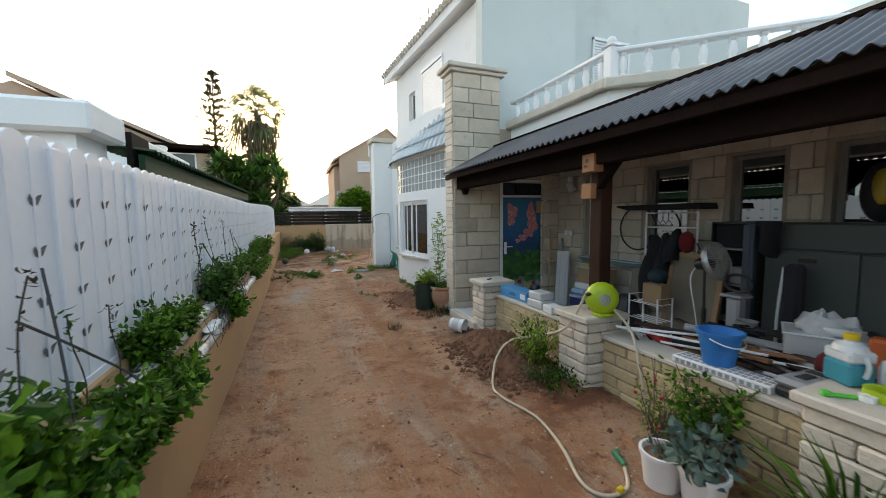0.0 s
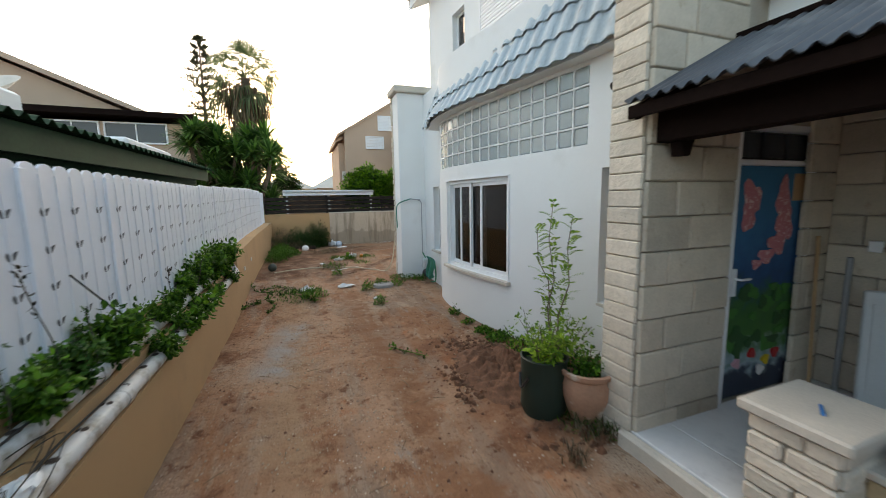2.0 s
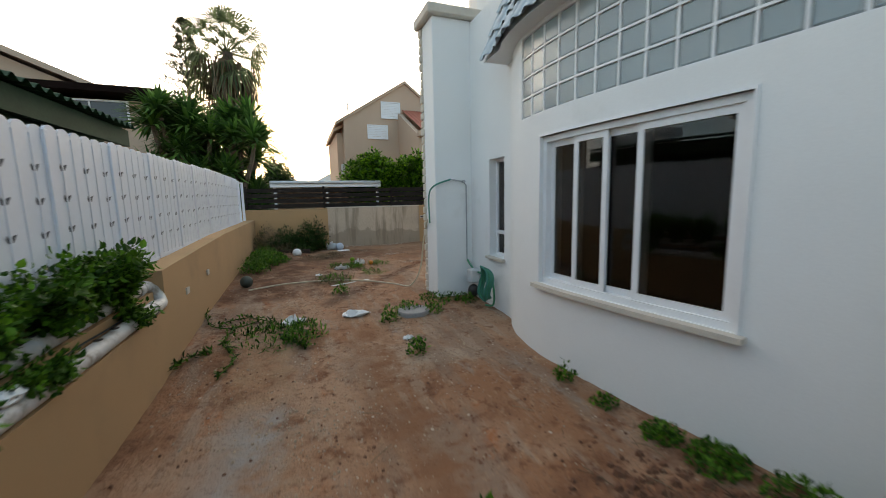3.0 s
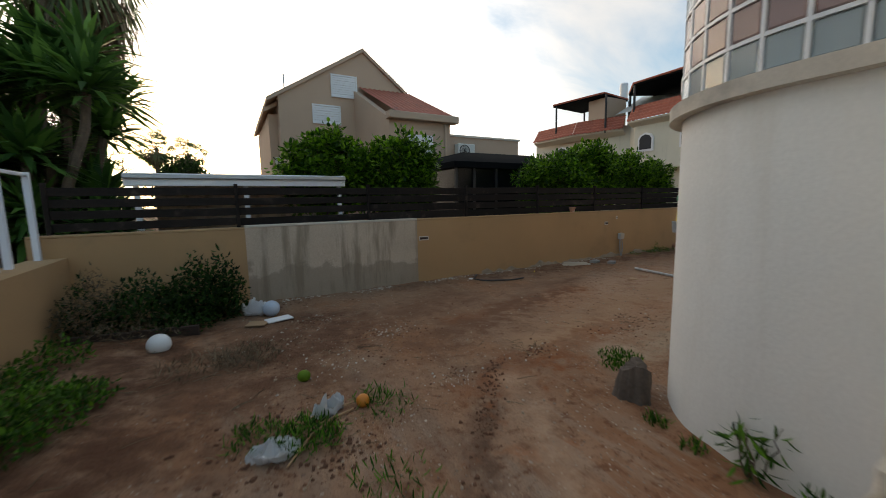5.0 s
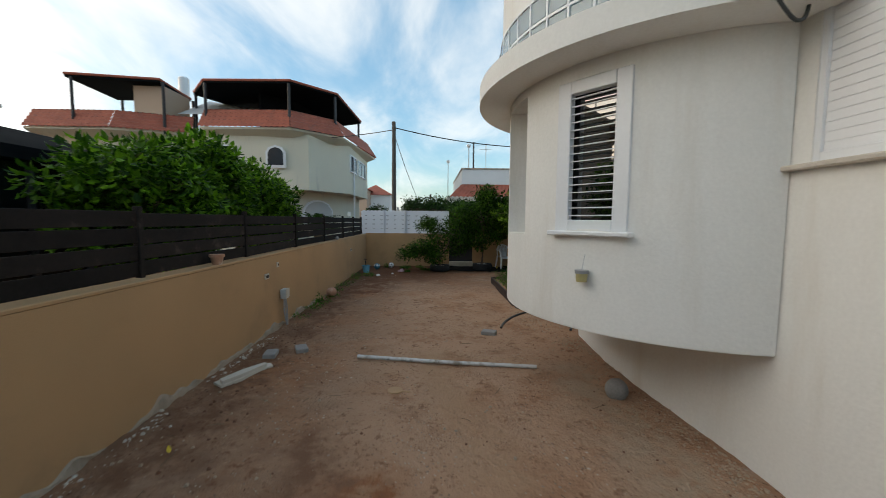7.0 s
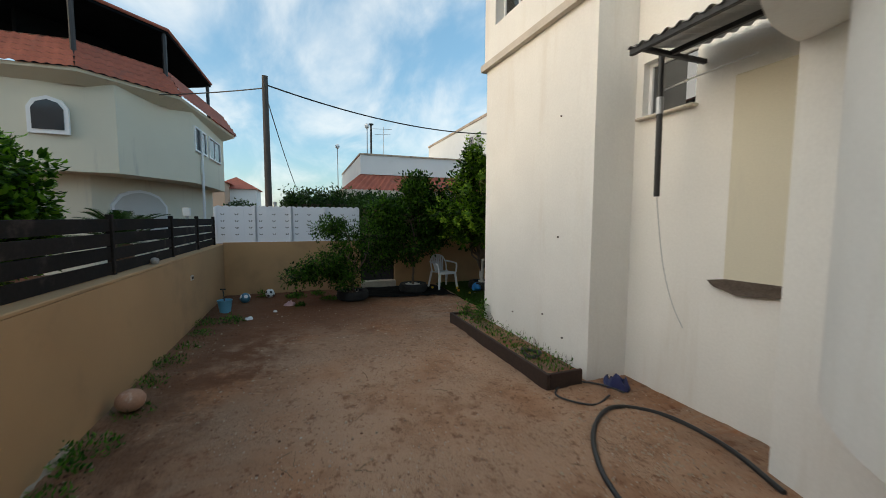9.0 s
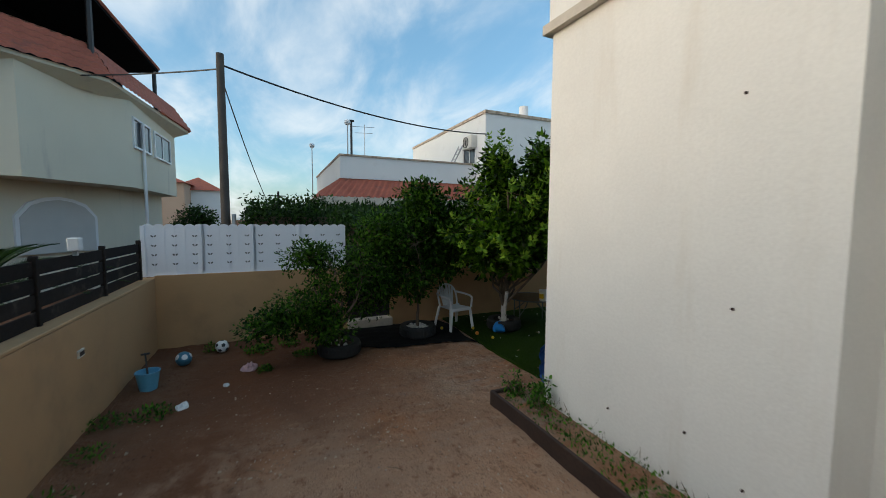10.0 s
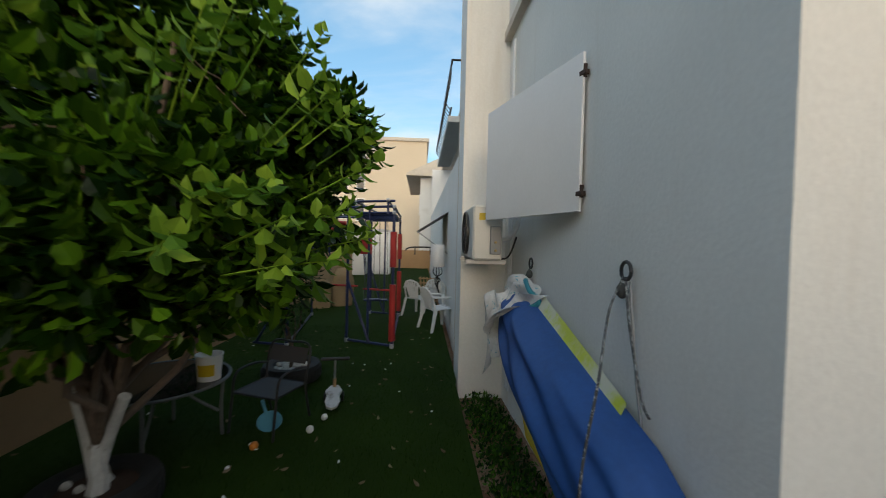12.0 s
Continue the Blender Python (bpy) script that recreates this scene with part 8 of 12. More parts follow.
CORAL = plain("pink_paint", (0.50, 0.17, 0.19), 0.6, stain=(0.65, 0.45, 0.42), stain_at=(0.55, 0.6), stain_scale=40)
for cx, cz, rx, rz, s in ((0.22, 1.62, 0.085, 0.17, 1), (0.20, 1.48, 0.06, 0.09, 2), (0.56, 1.66, 0.07, 0.15, 3), (0.60, 1.45, 0.09, 0.14, 4), (0.54, 1.28, 0.09, 0.09, 5), (0.43, 1.18, 0.08, 0.06, 6), (0.33, 1.12, 0.05, 0.04, 7)):
    part("painted_island", blob(cx, cz, rx, rz, s, 0.001 * (s % 3)), CORAL, leaf_door, "pink painted island")
GREENS = [plain("leaf_green_paint", (0.035, 0.17, 0.03), 0.6), plain("dark_green_paint", (0.015, 0.075, 0.02), 0.6)]
r_ = random.Random(5)
for i in range(26):
    part("painted_bush", blob(r_.uniform(0.12, 0.72), r_.uniform(0.36, 0.92), r_.uniform(0.03, 0.08), r_.uniform(0.03, 0.07), 20 + i, 0.0004 * i), GREENS[i % 2], leaf_door, "green painted bush")
for cx, cz, m_, s in ((0.36, 0.36, RED_P, 60), (0.20, 0.30, PINK_P, 61), (0.52, 0.28, YELLOW_P, 62), (0.62, 0.33, RED_P, 63), (0.47, 0.20, WHITE_PLASTIC, 64)):
    part("painted_flower", blob(cx, cz, 0.035, 0.04, s, 0.012), m_, leaf_door, "painted flower")
part("notice", G().box(0.66, 0.78, 0.006, 0.015, 1.62, 1.84), BIRCH, leaf_door, "small framed notice")
part("handle", G().box(0.085, 0.125, -0.002, 0.015, 0.88, 1.10, 0.004).tube([(0.105, -0.0, 1.02), (0.105, -0.045, 1.02), (0.20, -0.045, 1.02)], 0.010), FRAME_WHITE, door, "white door handle")
for i in range(3):
    piece("glass_block", (0.235, 0.06, 0.21), DARK_GLASS, door, pose(0.175 + i * 0.25, 0.05, 2.05), 0.012)


# ---- pipe planters ----
CLOD_DARK = material("dark_potting_soil", (0.035, 0.022, 0.015), 0.98, var=0.4, scale=20, fine=60, bump=0.6)
STALK_M = material("dry_stalk", (0.055, 0.045, 0.035), 0.9, var=0.3, bump=0.2)
DRY_DARK = leafy("dry_dark_leaf", (0.030, 0.026, 0.020), (0.085, 0.072, 0.05), 0.8, 0.15)
for z, x, y0 in ((0.835, -0.845, -3.0), (0.672, -0.742, -3.0)):
    pp = thing("pipe_planter", "long white PVC pipe planter along the wall", "planter", (x, 4.0, z))
    part("pipe", G().tube([(0, y0 - 4.0 + 0.35 * i, 0.004 * math.sin(i)) for i in range(40)], 0.052, 14), PVC, pp)
    part("end_cap", G().tube([(0, 6.62, 0), (0, 6.72, 0)], 0.060, 14), PVC, pp, "white pipe cap")
    r_ = random.Random(int(z * 1000))
    part("drip_line", G().tube(smooth_path([(r_.uniform(-0.03, 0.03), -7.0 + 0.5 * i, 0.056 + r_.uniform(0, 0.02)) for i in range(28)], 4), 0.006, 6), BLACK_PLASTIC, pp, "black drip line")
    for i in range(44):
        part("planting_hole", G().lathe([(0.001, 0.0), (0.026, 0.0), (0.026, 0.004), (0.001, 0.006)], 12, pose(0, -4.3 + 0.25 * i + r_.uniform(-0.02, 0.02), 0.0495)), CLOD_DARK, pp)
    for i in range(9):
        part("collar", G().tube([(0, -5.5 + i * 1.35, 0), (0, -5.42 + i * 1.35, 0)], 0.058, 14), PVC, pp)
pe = thing("pipe_elbow", "white PVC bend joining the two planters", "pipe", (-0.78, 10.75, 0.75))
part("bend", G().tube(smooth_path([(-0.06, 0.0, 0.085), (-0.05, 0.10, 0.08), (0.0, 0.15, 0.0), (0.04, 0.10, -0.075), (0.04, 0.0, -0.08)]), 0.05, 14), PVC, pe)
for i, pts in enumerate(([(-0.93, 1.75, 1.35), (-0.86, 2.0, 1.15), (-0.74, 2.2, 0.90), (-0.70, 2.0, 0.74)], [(-0.92, 1.9, 1.52), (-0.84, 1.8, 1.20), (-0.72, 1.6, 0.85)], [(-0.80, 1.9, 0.92), (-0.72, 2.1, 0.86), (-0.78, 2.25, 0.93), (-0.85, 2.1, 0.92)],
                          [(-0.93, 6.7, 1.42), (-0.85, 7.1, 1.05), (-0.78, 7.4, 0.85)], [(-0.93, 4.6, 1.45), (-0.84, 4.9, 1.1), (-0.76, 5.2, 0.85)])):
    single("stake_rope", G().tube(smooth_path(pts), 0.0055, 6), ROPE, "dark braided cord tied at the planters", "cord")
r_ = random.Random(64)
for i in range(16):
    y = (0.75, 1.1, 1.45, 1.9, 2.2, 3.6, 3.95, 4.2, 4.7, 5.2, 5.5, 5.9, 6.3, 6.6, 7.9, 8.8)[i]
    h_ = r_.uniform(0.35, 0.85) if y < 7 else 0.35
    e = Vector((r_.uniform(-0.08, 0.10), r_.uniform(-0.35, 0.35), h_))
    q = thing("seed_stalk", "thin dry seed stalk rising from the planter", "stalk", (-0.83, y, 0.86), group="dry stalks along the fence")
    path = smooth_path([(0, 0, 0), (e.x * 0.3 + 0.02, e.y * 0.25, h_ * 0.4), (e.x * 0.7, e.y * 0.6, h_ * 0.75), e], 4)
    part("stem", G().tube(path, 0.0032, 5), STALK_M, q)
    g = G()
    for k in range(9):
        c = path[-1 - k] if k < 6 else path[-1] + unit(r_) * 0.03
        add_leaf(g, r_, Vector(c), unit(r_), 0.035, 0.016, 0.0)
        add_leaf(g, r_, Vector(c), unit(r_), 0.03, 0.014, 0.0)
    part("seed_head", g, DARK_HERB if i % 2 else DRY_DARK, q, smooth=0, kind="stuff")
for y in (3.75, 3.95, 5.3, 5.75, 8.9):
    single("plant_bag", G().sheet(lambda u, v: Vector((0.05 * math.sin(math.pi * v) * math.cos(6.2832 * u) * (1 + 0.5 * noise.noise((u * 5, v * 5, y))), 0.10 * math.sin(math.pi * v) * math.sin(6.2832 * u) * (1 + 0.6 * noise.noise((u * 4, v * 5, y + 3))), -0.03 * math.cos(math.pi * v) * (1 + 1.2 * noise.noise((u * 7, v * 7, y + 8))))), 24, 12), WHITE_PLASTIC, "crumpled white bag in the planter", "bag", (-0.74, y, 0.745))

def cut_vine(pts, seed, leaves=60, length=0.06, width=0.022):
    """A pulled-up green vine lying on the soil."""
    r = random.Random(seed)
    path = smooth_path([(x, y, soil_z(x, y) + 0.015 + 0.02 * r.random()) for x, y in pts], 8)
    v = thing("cut_vine", "pulled-up leafy green vine lying on the soil", "vine", group="cut vines on the drive")
    part("stem", G().tube(path, 0.006, 5), HERB_LEAF, v)
    g = G()
    for _ in range(leaves):
        add_leaf(g, r, Vector(r.choice(path)) + unit(r) * 0.02 + Vector((0, 0, 0.015)), (unit(r) + Vector((0, 0, 0.25))).normalized(), length * r.uniform(0.6, 1.2), width, 0.3)
    part("foliage", g, POMEGRANATE_LEAF, v, smooth=0, kind="stuff")


for k, pts in enumerate((((-0.75, 12.45), (-0.58, 11.84), (-0.31, 11.72), (-0.07, 11.87)), ((-0.31, 11.72), (-0.35, 11.2), (-0.20, 10.85), (-0.28, 10.49)), ((-0.73, 10.69), (-0.60, 10.95), (-0.45, 11.05)), ((-0.17, 11.42), (0.1, 11.55), (0.35, 11.4)),
                         ((0.2, 11.3), (0.37, 10.96), (0.45, 10.85)), ((0.57, 11.58), (0.35, 11.45), (0.25, 11.1)), ((-0.5, 11.9), (-0.2, 12.0), (0.1, 11.75)), ((1.25, 8.35), (1.42, 8.15), (1.55, 7.95)))):
    cut_vine(pts, 300 + k, 46 if k == 7 else 110)
r_ = random.Random(81)
g = G()
for _ in range(46):
    y = r_.choice((4.1, 4.5, 5.2, 5.6)) + r_.gauss(0, 0.3)
    g.tube(smooth_path([(-0.80 + jit(0.05), y, 0.84 + jit(0.04)), (-0.74 + jit(0.06), y + jit(0.3), 0.80 + 0.08 * r_.random()), (-0.69 + jit(0.03), y - 0.2 + jit(0.3), 0.74), (-0.67, y - 0.3 + jit(0.3), 0.60 + 0.1 * r_.random())], 3), 0.0028, 4)
single("dry_vines", g, STALK_M, "tangle of dry vines hanging over the pipes", "vines", kind="stuff")

# ---- porch things ----
def box_thing(name, label, category, x0, x1, y0, y1, z0, z1, mat_, b=0.006, turn=0.0, extra=None):
    cx, cy = (x0 + x1) / 2, (y0 + y1) / 2
    ob = thing(name, label, category, (cx, cy, z0), turn)
    part("body", G().box(x0 - cx, x1 - cx, y0 - cy, y1 - cy, 0, z1 - z0, b), mat_, ob)
    if extra:
        for nm, g, m_ in extra:
            part(nm, g, m_, ob)
    return ob


COP = 0.578
box_thing("carton", "long bright blue carton on the parapet", "box", 2.70, 2.90, 4.06, 4.70, COP, COP + 0.13, CARTON_BLUE, 0.004,
          extra=[("label", G().box(-0.102, -0.100, -0.29, -0.18, 0.03, 0.10), WHITE_PLASTIC), ("lettering", G().box(-0.102, -0.100, -0.05, 0.10, 0.05, 0.062).box(-0.102, -0.100, -0.05, 0.06, 0.075, 0.085), NAVY_P)])
box_thing("storage_box", "stacked pale grey lidded box", "box", 2.66, 2.88, 3.70, 3.98, COP, COP + 0.10, PALE_P, 0.012, 4)
box_thing("storage_box", "small pale grey lidded box stacked on another", "box", 2.67, 2.87, 3.72, 3.97, COP + 0.102, COP + 0.19, PALE_P, 0.012, 2)
box_thing("foam_block", "white foam block on the parapet edge", "box", 2.64, 2.80, 3.44, 3.64, COP, COP + 0.09, FOAM, 0.01, -8)
box_thing("paper_tray", "thin grey tray on the parapet", "tray", 2.70, 2.86, 3.98, 4.06, COP, COP + 0.02, GREY_P, 0.003)
single("dry_leaves", (lambda g: [g.leaf(Vector((2.78 + jit(0.09), 3.28 + jit(0.12), COP + 0.01 + 0.02 * rng.random())), unit(rng), unit(rng), 0.05, 0.02) for _ in range(60)] and g)(G()), DRY_LEAF, "small heap of dry brown leaves", "leaves", kind="stuff", smooth=0)
lean = thing("leaning_board", "tall pale panel leaning in the porch corner", "panel", (4.27, 5.34, FLOOR))
part("panel", G().box(-0.11, 0.11, -0.03, 0.03, 0, 0.95, 0.012, pose(0, 0, 0, -6, 0, -58)), PALE_P, lean)
part("ribs", G().box(-0.06, -0.04, -0.04, -0.03, 0.1, 0.85, 0, pose(0, 0, 0, -6, 0, -58)).box(0.04, 0.06, -0.04, -0.03, 0.1, 0.85, 0, pose(0, 0, 0, -6, 0, -58)), PALE_P, lean)
stick = single("broom_stick", G().tube([(4.30, 5.75, FLOOR), (4.40, 5.84, 1.45)], 0.014), BIRCH, "bare wooden stick leaning by the door", "stick")
single("drain_pipe", G().tube([(4.53, 5.68, FLOOR), (4.53, 5.68, 1.28)], 0.022), GREY_P, "grey upright pipe on the porch wall", "pipe")
sw = thing("light_switch", "pair of white switch boxes on the stone wall", "switch", (4.54, 5.50, 1.38))
part("switch", G().box(-0.03, 0.0, 0.0, 0.08, -0.04, 0.05, 0.006), WHITE_PLASTIC, sw)
part("switch", G().box(-0.03, 0.0, -0.12, -0.03, -0.04, 0.05, 0.006), WHITE_PLASTIC, sw)
wl = thing("wall_lamp", "white outdoor wall lamp under the balcony", "lamp", (4.52, 5.42, 2.28))
part("mount", G().box(-0.05, 0.0, -0.05, 0.05, -0.03, 0.09, 0.01), FRAME_WHITE, wl)
part("shade", G().lathe([(0.03, 0), (0.05, 0.02), (0.065, 0.16), (0.0, 0.17)], 14, pose(-0.07, 0, -0.02, 150, 0, 20)), FRAME_WHITE, wl)
cool = thing("cool_box", "navy cool box with a pale blue lid", "cool box", (4.22, 4.48, FLOOR), 8)
part("body", G().prism([(-0.19, 0), (0.19, 0), (0.22, 0.31), (-0.22, 0.31)], -0.30, 0.30, XZ), NAVY_P, cool)
part("rim", G().box(-0.235, 0.235, -0.315, 0.315, 0.30, 0.335, 0.012), LID_BLUE, cool, "pale blue rim")
part("lid", G().box(-0.225, 0.225, -0.305, 0.305, 0.335, 0.44, 0.04), LID_BLUE, cool, "pale blue lid")
part("handle", G().tube([(-0.20, -0.30, 0.28), (-0.20, -0.36, 0.27), (0.12, -0.36, 0.27), (0.12, -0.30, 0.28)], 0.014), WHITE_PLASTIC, cool, "white carrying handle")
box_thing("foam_box", "white foam tray on the cool box", "box", 4.04, 4.36, 4.30, 4.74, FLOOR + 0.442, FLOOR + 0.53, FOAM, 0.01, 5)
crt = box_thing("carton", "brown carton holding odds and ends", "box", 4.08, 4.40, 4.26, 4.72, FLOOR + 0.532, FLOOR + 0.76, CARD, 0.004, 5, [("label", G().box(-0.163, -0.160, -0.21, -0.02, 0.03, 0.19), plain("dark_red_print", (0.06, 0.014, 0.022), 0.7)), ("flap", G().box(-0.20, 0.17, -0.26, 0.24, 0.229, 0.240, 0.002), PALE_P)])
single("yellow_bag", G().sheet(lambda u, v: Vector((0.10 * (2 * v - 1) * (1 - 0.3 * u), 0.19 * (2 * u - 1), 0.02 + 0.035 * (1 - (2 * u - 1) ** 2) * (1 - (2 * v - 1) ** 2) + 0.02 * noise.noise((u * 5, v * 4, 2)))), 18, 12), YELLOW_P, "folded yellow bag on the carton", "bag", (4.16, 4.46, FLOOR + 0.775))
for y0, y1 in ((4.52, 5.12), (3.86, 4.46)):
    tr = thing("wall_trough", "long grey-green trough planter on the porch wall", "planter", (4.46, (y0 + y1) / 2, 0.92))
    L_ = (y1 - y0) / 2
    part("trough", G().sheet(lambda u, v: Vector((0.085 * math.cos(math.pi * (1 + u)) * (1 - 0.6 * abs(2 * v - 1) ** 4), (2 * v - 1) * L_, 0.10 + 0.09 * math.sin(math.pi * (1 + u)) * (1 - 0.5 * abs(2 * v - 1) ** 4))), 10, 12), TROUGH_P, tr)
    part("soil", G().box(-0.055, 0.055, -L_ * 0.82, L_ * 0.82, 0.085, 0.094), BLACK_PLASTIC, tr)
    part("rim", G().tube(smooth_path([(-0.085, -L_ * 0.8, 0.10), (-0.085, L_ * 0.8, 0.10), (0.0, L_, 0.10), (0.085, L_ * 0.8, 0.10), (0.085, -L_ * 0.8, 0.10), (0.0, -L_, 0.10), (-0.085, -L_ * 0.8, 0.10)]), 0.009, 6), PALE_P, tr)
bagb = thing("rubbish_sack", "black rubbish sack beside the cool box", "bag", (4.25, 3.92, FLOOR))
part("sack", G().lathe([(0.001, 0), (0.16, 0.01), (0.19, 0.10), (0.17, 0.24), (0.14, 0.36), (0.12, 0.42), (0.09, 0.46), (0.001, 0.45)], 9, pose(0, 0, 0, 0, 6, 20)), BLACK_PLASTIC, bagb)
single("rolled_mat", G().box(-0.09, 0.09, -0.13, 0.13, 0, 0.86, 0.05, pose(0, 0, 0, 0, 6, 0)), plain("beige_foam_mat", (0.20, 0.165, 0.13), 0.9, bump=0.3), "beige mat rolled up behind the sack", "mat", (4.42, 3.90, FLOOR))
hoop = single("hoop", G().tube([(0, 0.30 * math.cos(2 * math.pi * i / 32), 0.30 * math.sin(2 * math.pi * i / 32)) for i in range(33)], 0.012, 6), BLACK_PLASTIC, "thin black hoop hung on the wall", "hoop", (4.50, 4.00, 1.50))
ws = thing("wall_shelf", "long black tapered board over a clothes rack", "shelf", (4.40, 3.54, 1.755))
part("board", G().prism([(-0.60, 0.0), (0.42, 0.0), (0.60, 0.045), (0.60, 0.065), (-0.58, 0.07)], -0.15, 0.15, YZ), CLOTH_DARK, ws)
rack = thing("clothes_rack", "white tubular rack hung with dark clothes", "clothes rack", (4.40, 3.42, FLOOR))
for y in (-0.35, 0.35):
    part("upright", G().tube([(0, y, 0), (0, y, 1.60)], 0.012), FRAME_WHITE, rack)
for z in (1.585, 1.40, 1.10):
    part("rail", G().tube([(0, -0.35, z), (0, 0.35, z)], 0.009), FRAME_WHITE, rack)
for y in (0.02, 0.10, 0.18):
    part("hanger", G().tube([(-0.01, y, 1.585), (-0.01, y, 1.50), (-0.12, y - 0.02, 1.42), (0.10, y + 0.02, 1.42), (-0.01, y, 1.50)], 0.005, 5), BLACK_PLASTIC, rack)
part("hanger", G().tube([(0.0, -0.34, 1.24), (-0.02, -0.40, 1.16), (-0.04, -0.46, 1.12), (0.0, -0.36, 1.12)], 0.007, 5), BLACK_PLASTIC, rack)
for k, (y, wd, z1, z0) in enumerate(((0.20, 0.15, 1.27, 0.60), (0.05, 0.10, 1.30, 0.66), (-0.10, 0.09, 1.36, 0.98), (0.25, 0.10, 1.05, 0.42))):
    part("garment", G().sheet(lambda u, v: Vector((-0.03 + 0.09 * math.sin(6.28 * u) * (0.6 + v) + 0.04 * math.sin(v * 4 + k), y + wd * math.cos(6.28 * u) * (0.55 + 0.5 * math.sin(2.2 * v)) * (1 + 0.15 * math.sin(19 * u + k)), z1 - (z1 - z0) * v + 0.03 * math.sin(13 * u))), 26, 14), CLOTH_DARK, rack, "dark hanging coat")
part("red_cloth", G().sheet(lambda u, v: Vector((-0.06 + 0.08 * math.sin(math.pi * v) * math.cos(6.28 * u), -0.27 + 0.085 * math.sin(math.pi * v) * math.sin(6.28 * u) * (1 + 0.2 * noise.noise((u * 8, v * 8, 5))), 1.23 + 0.13 * math.cos(math.pi * v))), 24, 14), plain("dark_red_cloth", (0.16, 0.008, 0.012), 0.9, bump=0.5), rack, "dark red bundled cloth")
srk = thing("shoe_rack", "small white wire shoe rack", "rack", (3.98, 3.32, FLOOR))
for y in (-0.20, 0.20):
    part("side", G().tube([(0.12, y, 0), (0.12, y, 0.58), (-0.12, y, 0.58), (-0.12, y, 0)], 0.010), FRAME_WHITE, srk)
for z in (0.12, 0.30, 0.50):
    for k in range(4):
        part("wire", G().tube([(-0.11 + 0.07 * k, -0.20, z), (-0.11 + 0.07 * k, 0.20, z)], 0.006), FRAME_WHITE, srk)
box_thing("carton", "small brown carton on the shoe rack", "box", 3.92, 4.08, 3.14, 3.38, FLOOR + 0.507, FLOOR + 0.74, CARD, 0.004, 4)
single("folded_cloth", G().ball((0, 0, 0), 0.11, 14, 10, 0.8), plain("dark_teal_cloth", (0.012, 0.035, 0.045), 0.95, bump=0.4), "dark teal cloth on the carton", "cloth", (4.02, 3.26, FLOOR + 0.83))
CANVAS = plain("brown_board_face", (0.20, 0.170, 0.130), 0.9)
brd = thing("picture_board", "large cardboard-framed board leaning on the wall", "board", (4.16, 3.02, FLOOR))
bm_ = pose(0, 0, 0, 0, 9, -8)
part("board", G().box(-0.01, 0.01, -0.32, 0.32, 0.03, 1.08, 0, bm_), CANVAS, brd, "beige board face")
part("board_frame", G().box(-0.02, 0.02, -0.36, -0.30, 0, 1.12, 0.004, bm_).box(-0.02, 0.02, 0.30, 0.36, 0, 1.12, 0.004, bm_).box(-0.02, 0.02, -0.30, 0.30, 1.06, 1.12, 0.004, bm_).box(-0.02, 0.02, -0.30, 0.30, 0, 0.05, 0.004, bm_), CARD, brd)
fan = thing("pedestal_fan", "black pedestal fan with a pale wire cage", "fan", (3.80, 2.50, FLOOR))
part("base", G().lathe([(0.001, 0), (0.18, 0), (0.17, 0.03), (0.03, 0.05), (0.001, 0.05)], 20), BLACK_PLASTIC, fan)
part("pole", G().tube([(0, 0.05, 0.04), (0, 0.05, 0.62)], 0.022).tube([(0, 0.05, 0.60), (0, 0.06, 1.05)], 0.013), BLACK_PLASTIC, fan)
fm_ = pose(0, -0.05, 1.11, 72, 0, 4)
part("motor", G().lathe([(0.001, -0.20), (0.05, -0.19), (0.07, -0.10), (0.06, -0.04), (0.001, -0.03)], 14, fm_), BLACK_PLASTIC, fan)
cage = G().lathe([(0.185, -0.03), (0.195, 0.0), (0.185, 0.03)], 28, fm_)
for i in range(40):
    a = 2 * math.pi * i / 40
    cage.tube([fm_ @ Vector((0.03 * math.cos(a), 0.03 * math.sin(a), 0.07)), fm_ @ Vector((0.12 * math.cos(a), 0.12 * math.sin(a), 0.055)), fm_ @ Vector((0.19 * math.cos(a), 0.19 * math.sin(a), 0.0)), fm_ @ Vector((0.04 * math.cos(a), 0.04 * math.sin(a), -0.05))], 0.0035, 4, False)
part("cage", cage, GREY_METAL, fan, "round wire cage", kind="stuff")
for i in range(3):
    a = 2 * math.pi * i / 3
    part("blade", G().sheet(lambda u, v: fm_ @ Vector(((0.03 + 0.13 * u) * math.cos(a + 0.9 * v), (0.03 + 0.13 * u) * math.sin(a + 0.9 * v), 0.02 * (v - 0.5))), 5, 5), GREY_P, fan)
part("cord", G().tube(smooth_path([(-0.02, 0.12, 1.05), (-0.06, 0.16, 0.90), (-0.05, 0.10, 0.55), (-0.08, 0.02, 0.2)]), 0.006, 6), WHITE_PLASTIC, fan, "white cord")
stn = thing("plastic_stand", "white plastic stand with a black ring on top", "stand", (3.84, 2.28, FLOOR))
part("column", G().box(-0.06, 0.06, -0.06, 0.06, 0, 0.78, 0.02), GREY_P, stn)
part("tray", G().box(-0.09, 0.09, -0.10, 0.10, 0.78, 0.81, 0.012), GREY_P, stn)
part("ring", G().tube([(0.02 + 0.02 * math.cos(a), 0.13 * math.cos(a), 0.91 + 0.08 * math.sin(a)) for a in [2 * math.pi * i / 24 for i in range(25)]], 0.014, 8), BLACK_PLASTIC, stn, "black ring")
sh_ = thing("shelving_unit", "dark shelving unit with pale metal edges", "shelf", (4.43, 2.63, FLOOR))
part("back", G().box(0.12, 0.135, -0.20, 0.20, 0, 1.48), CLOTH_DARK, sh_)
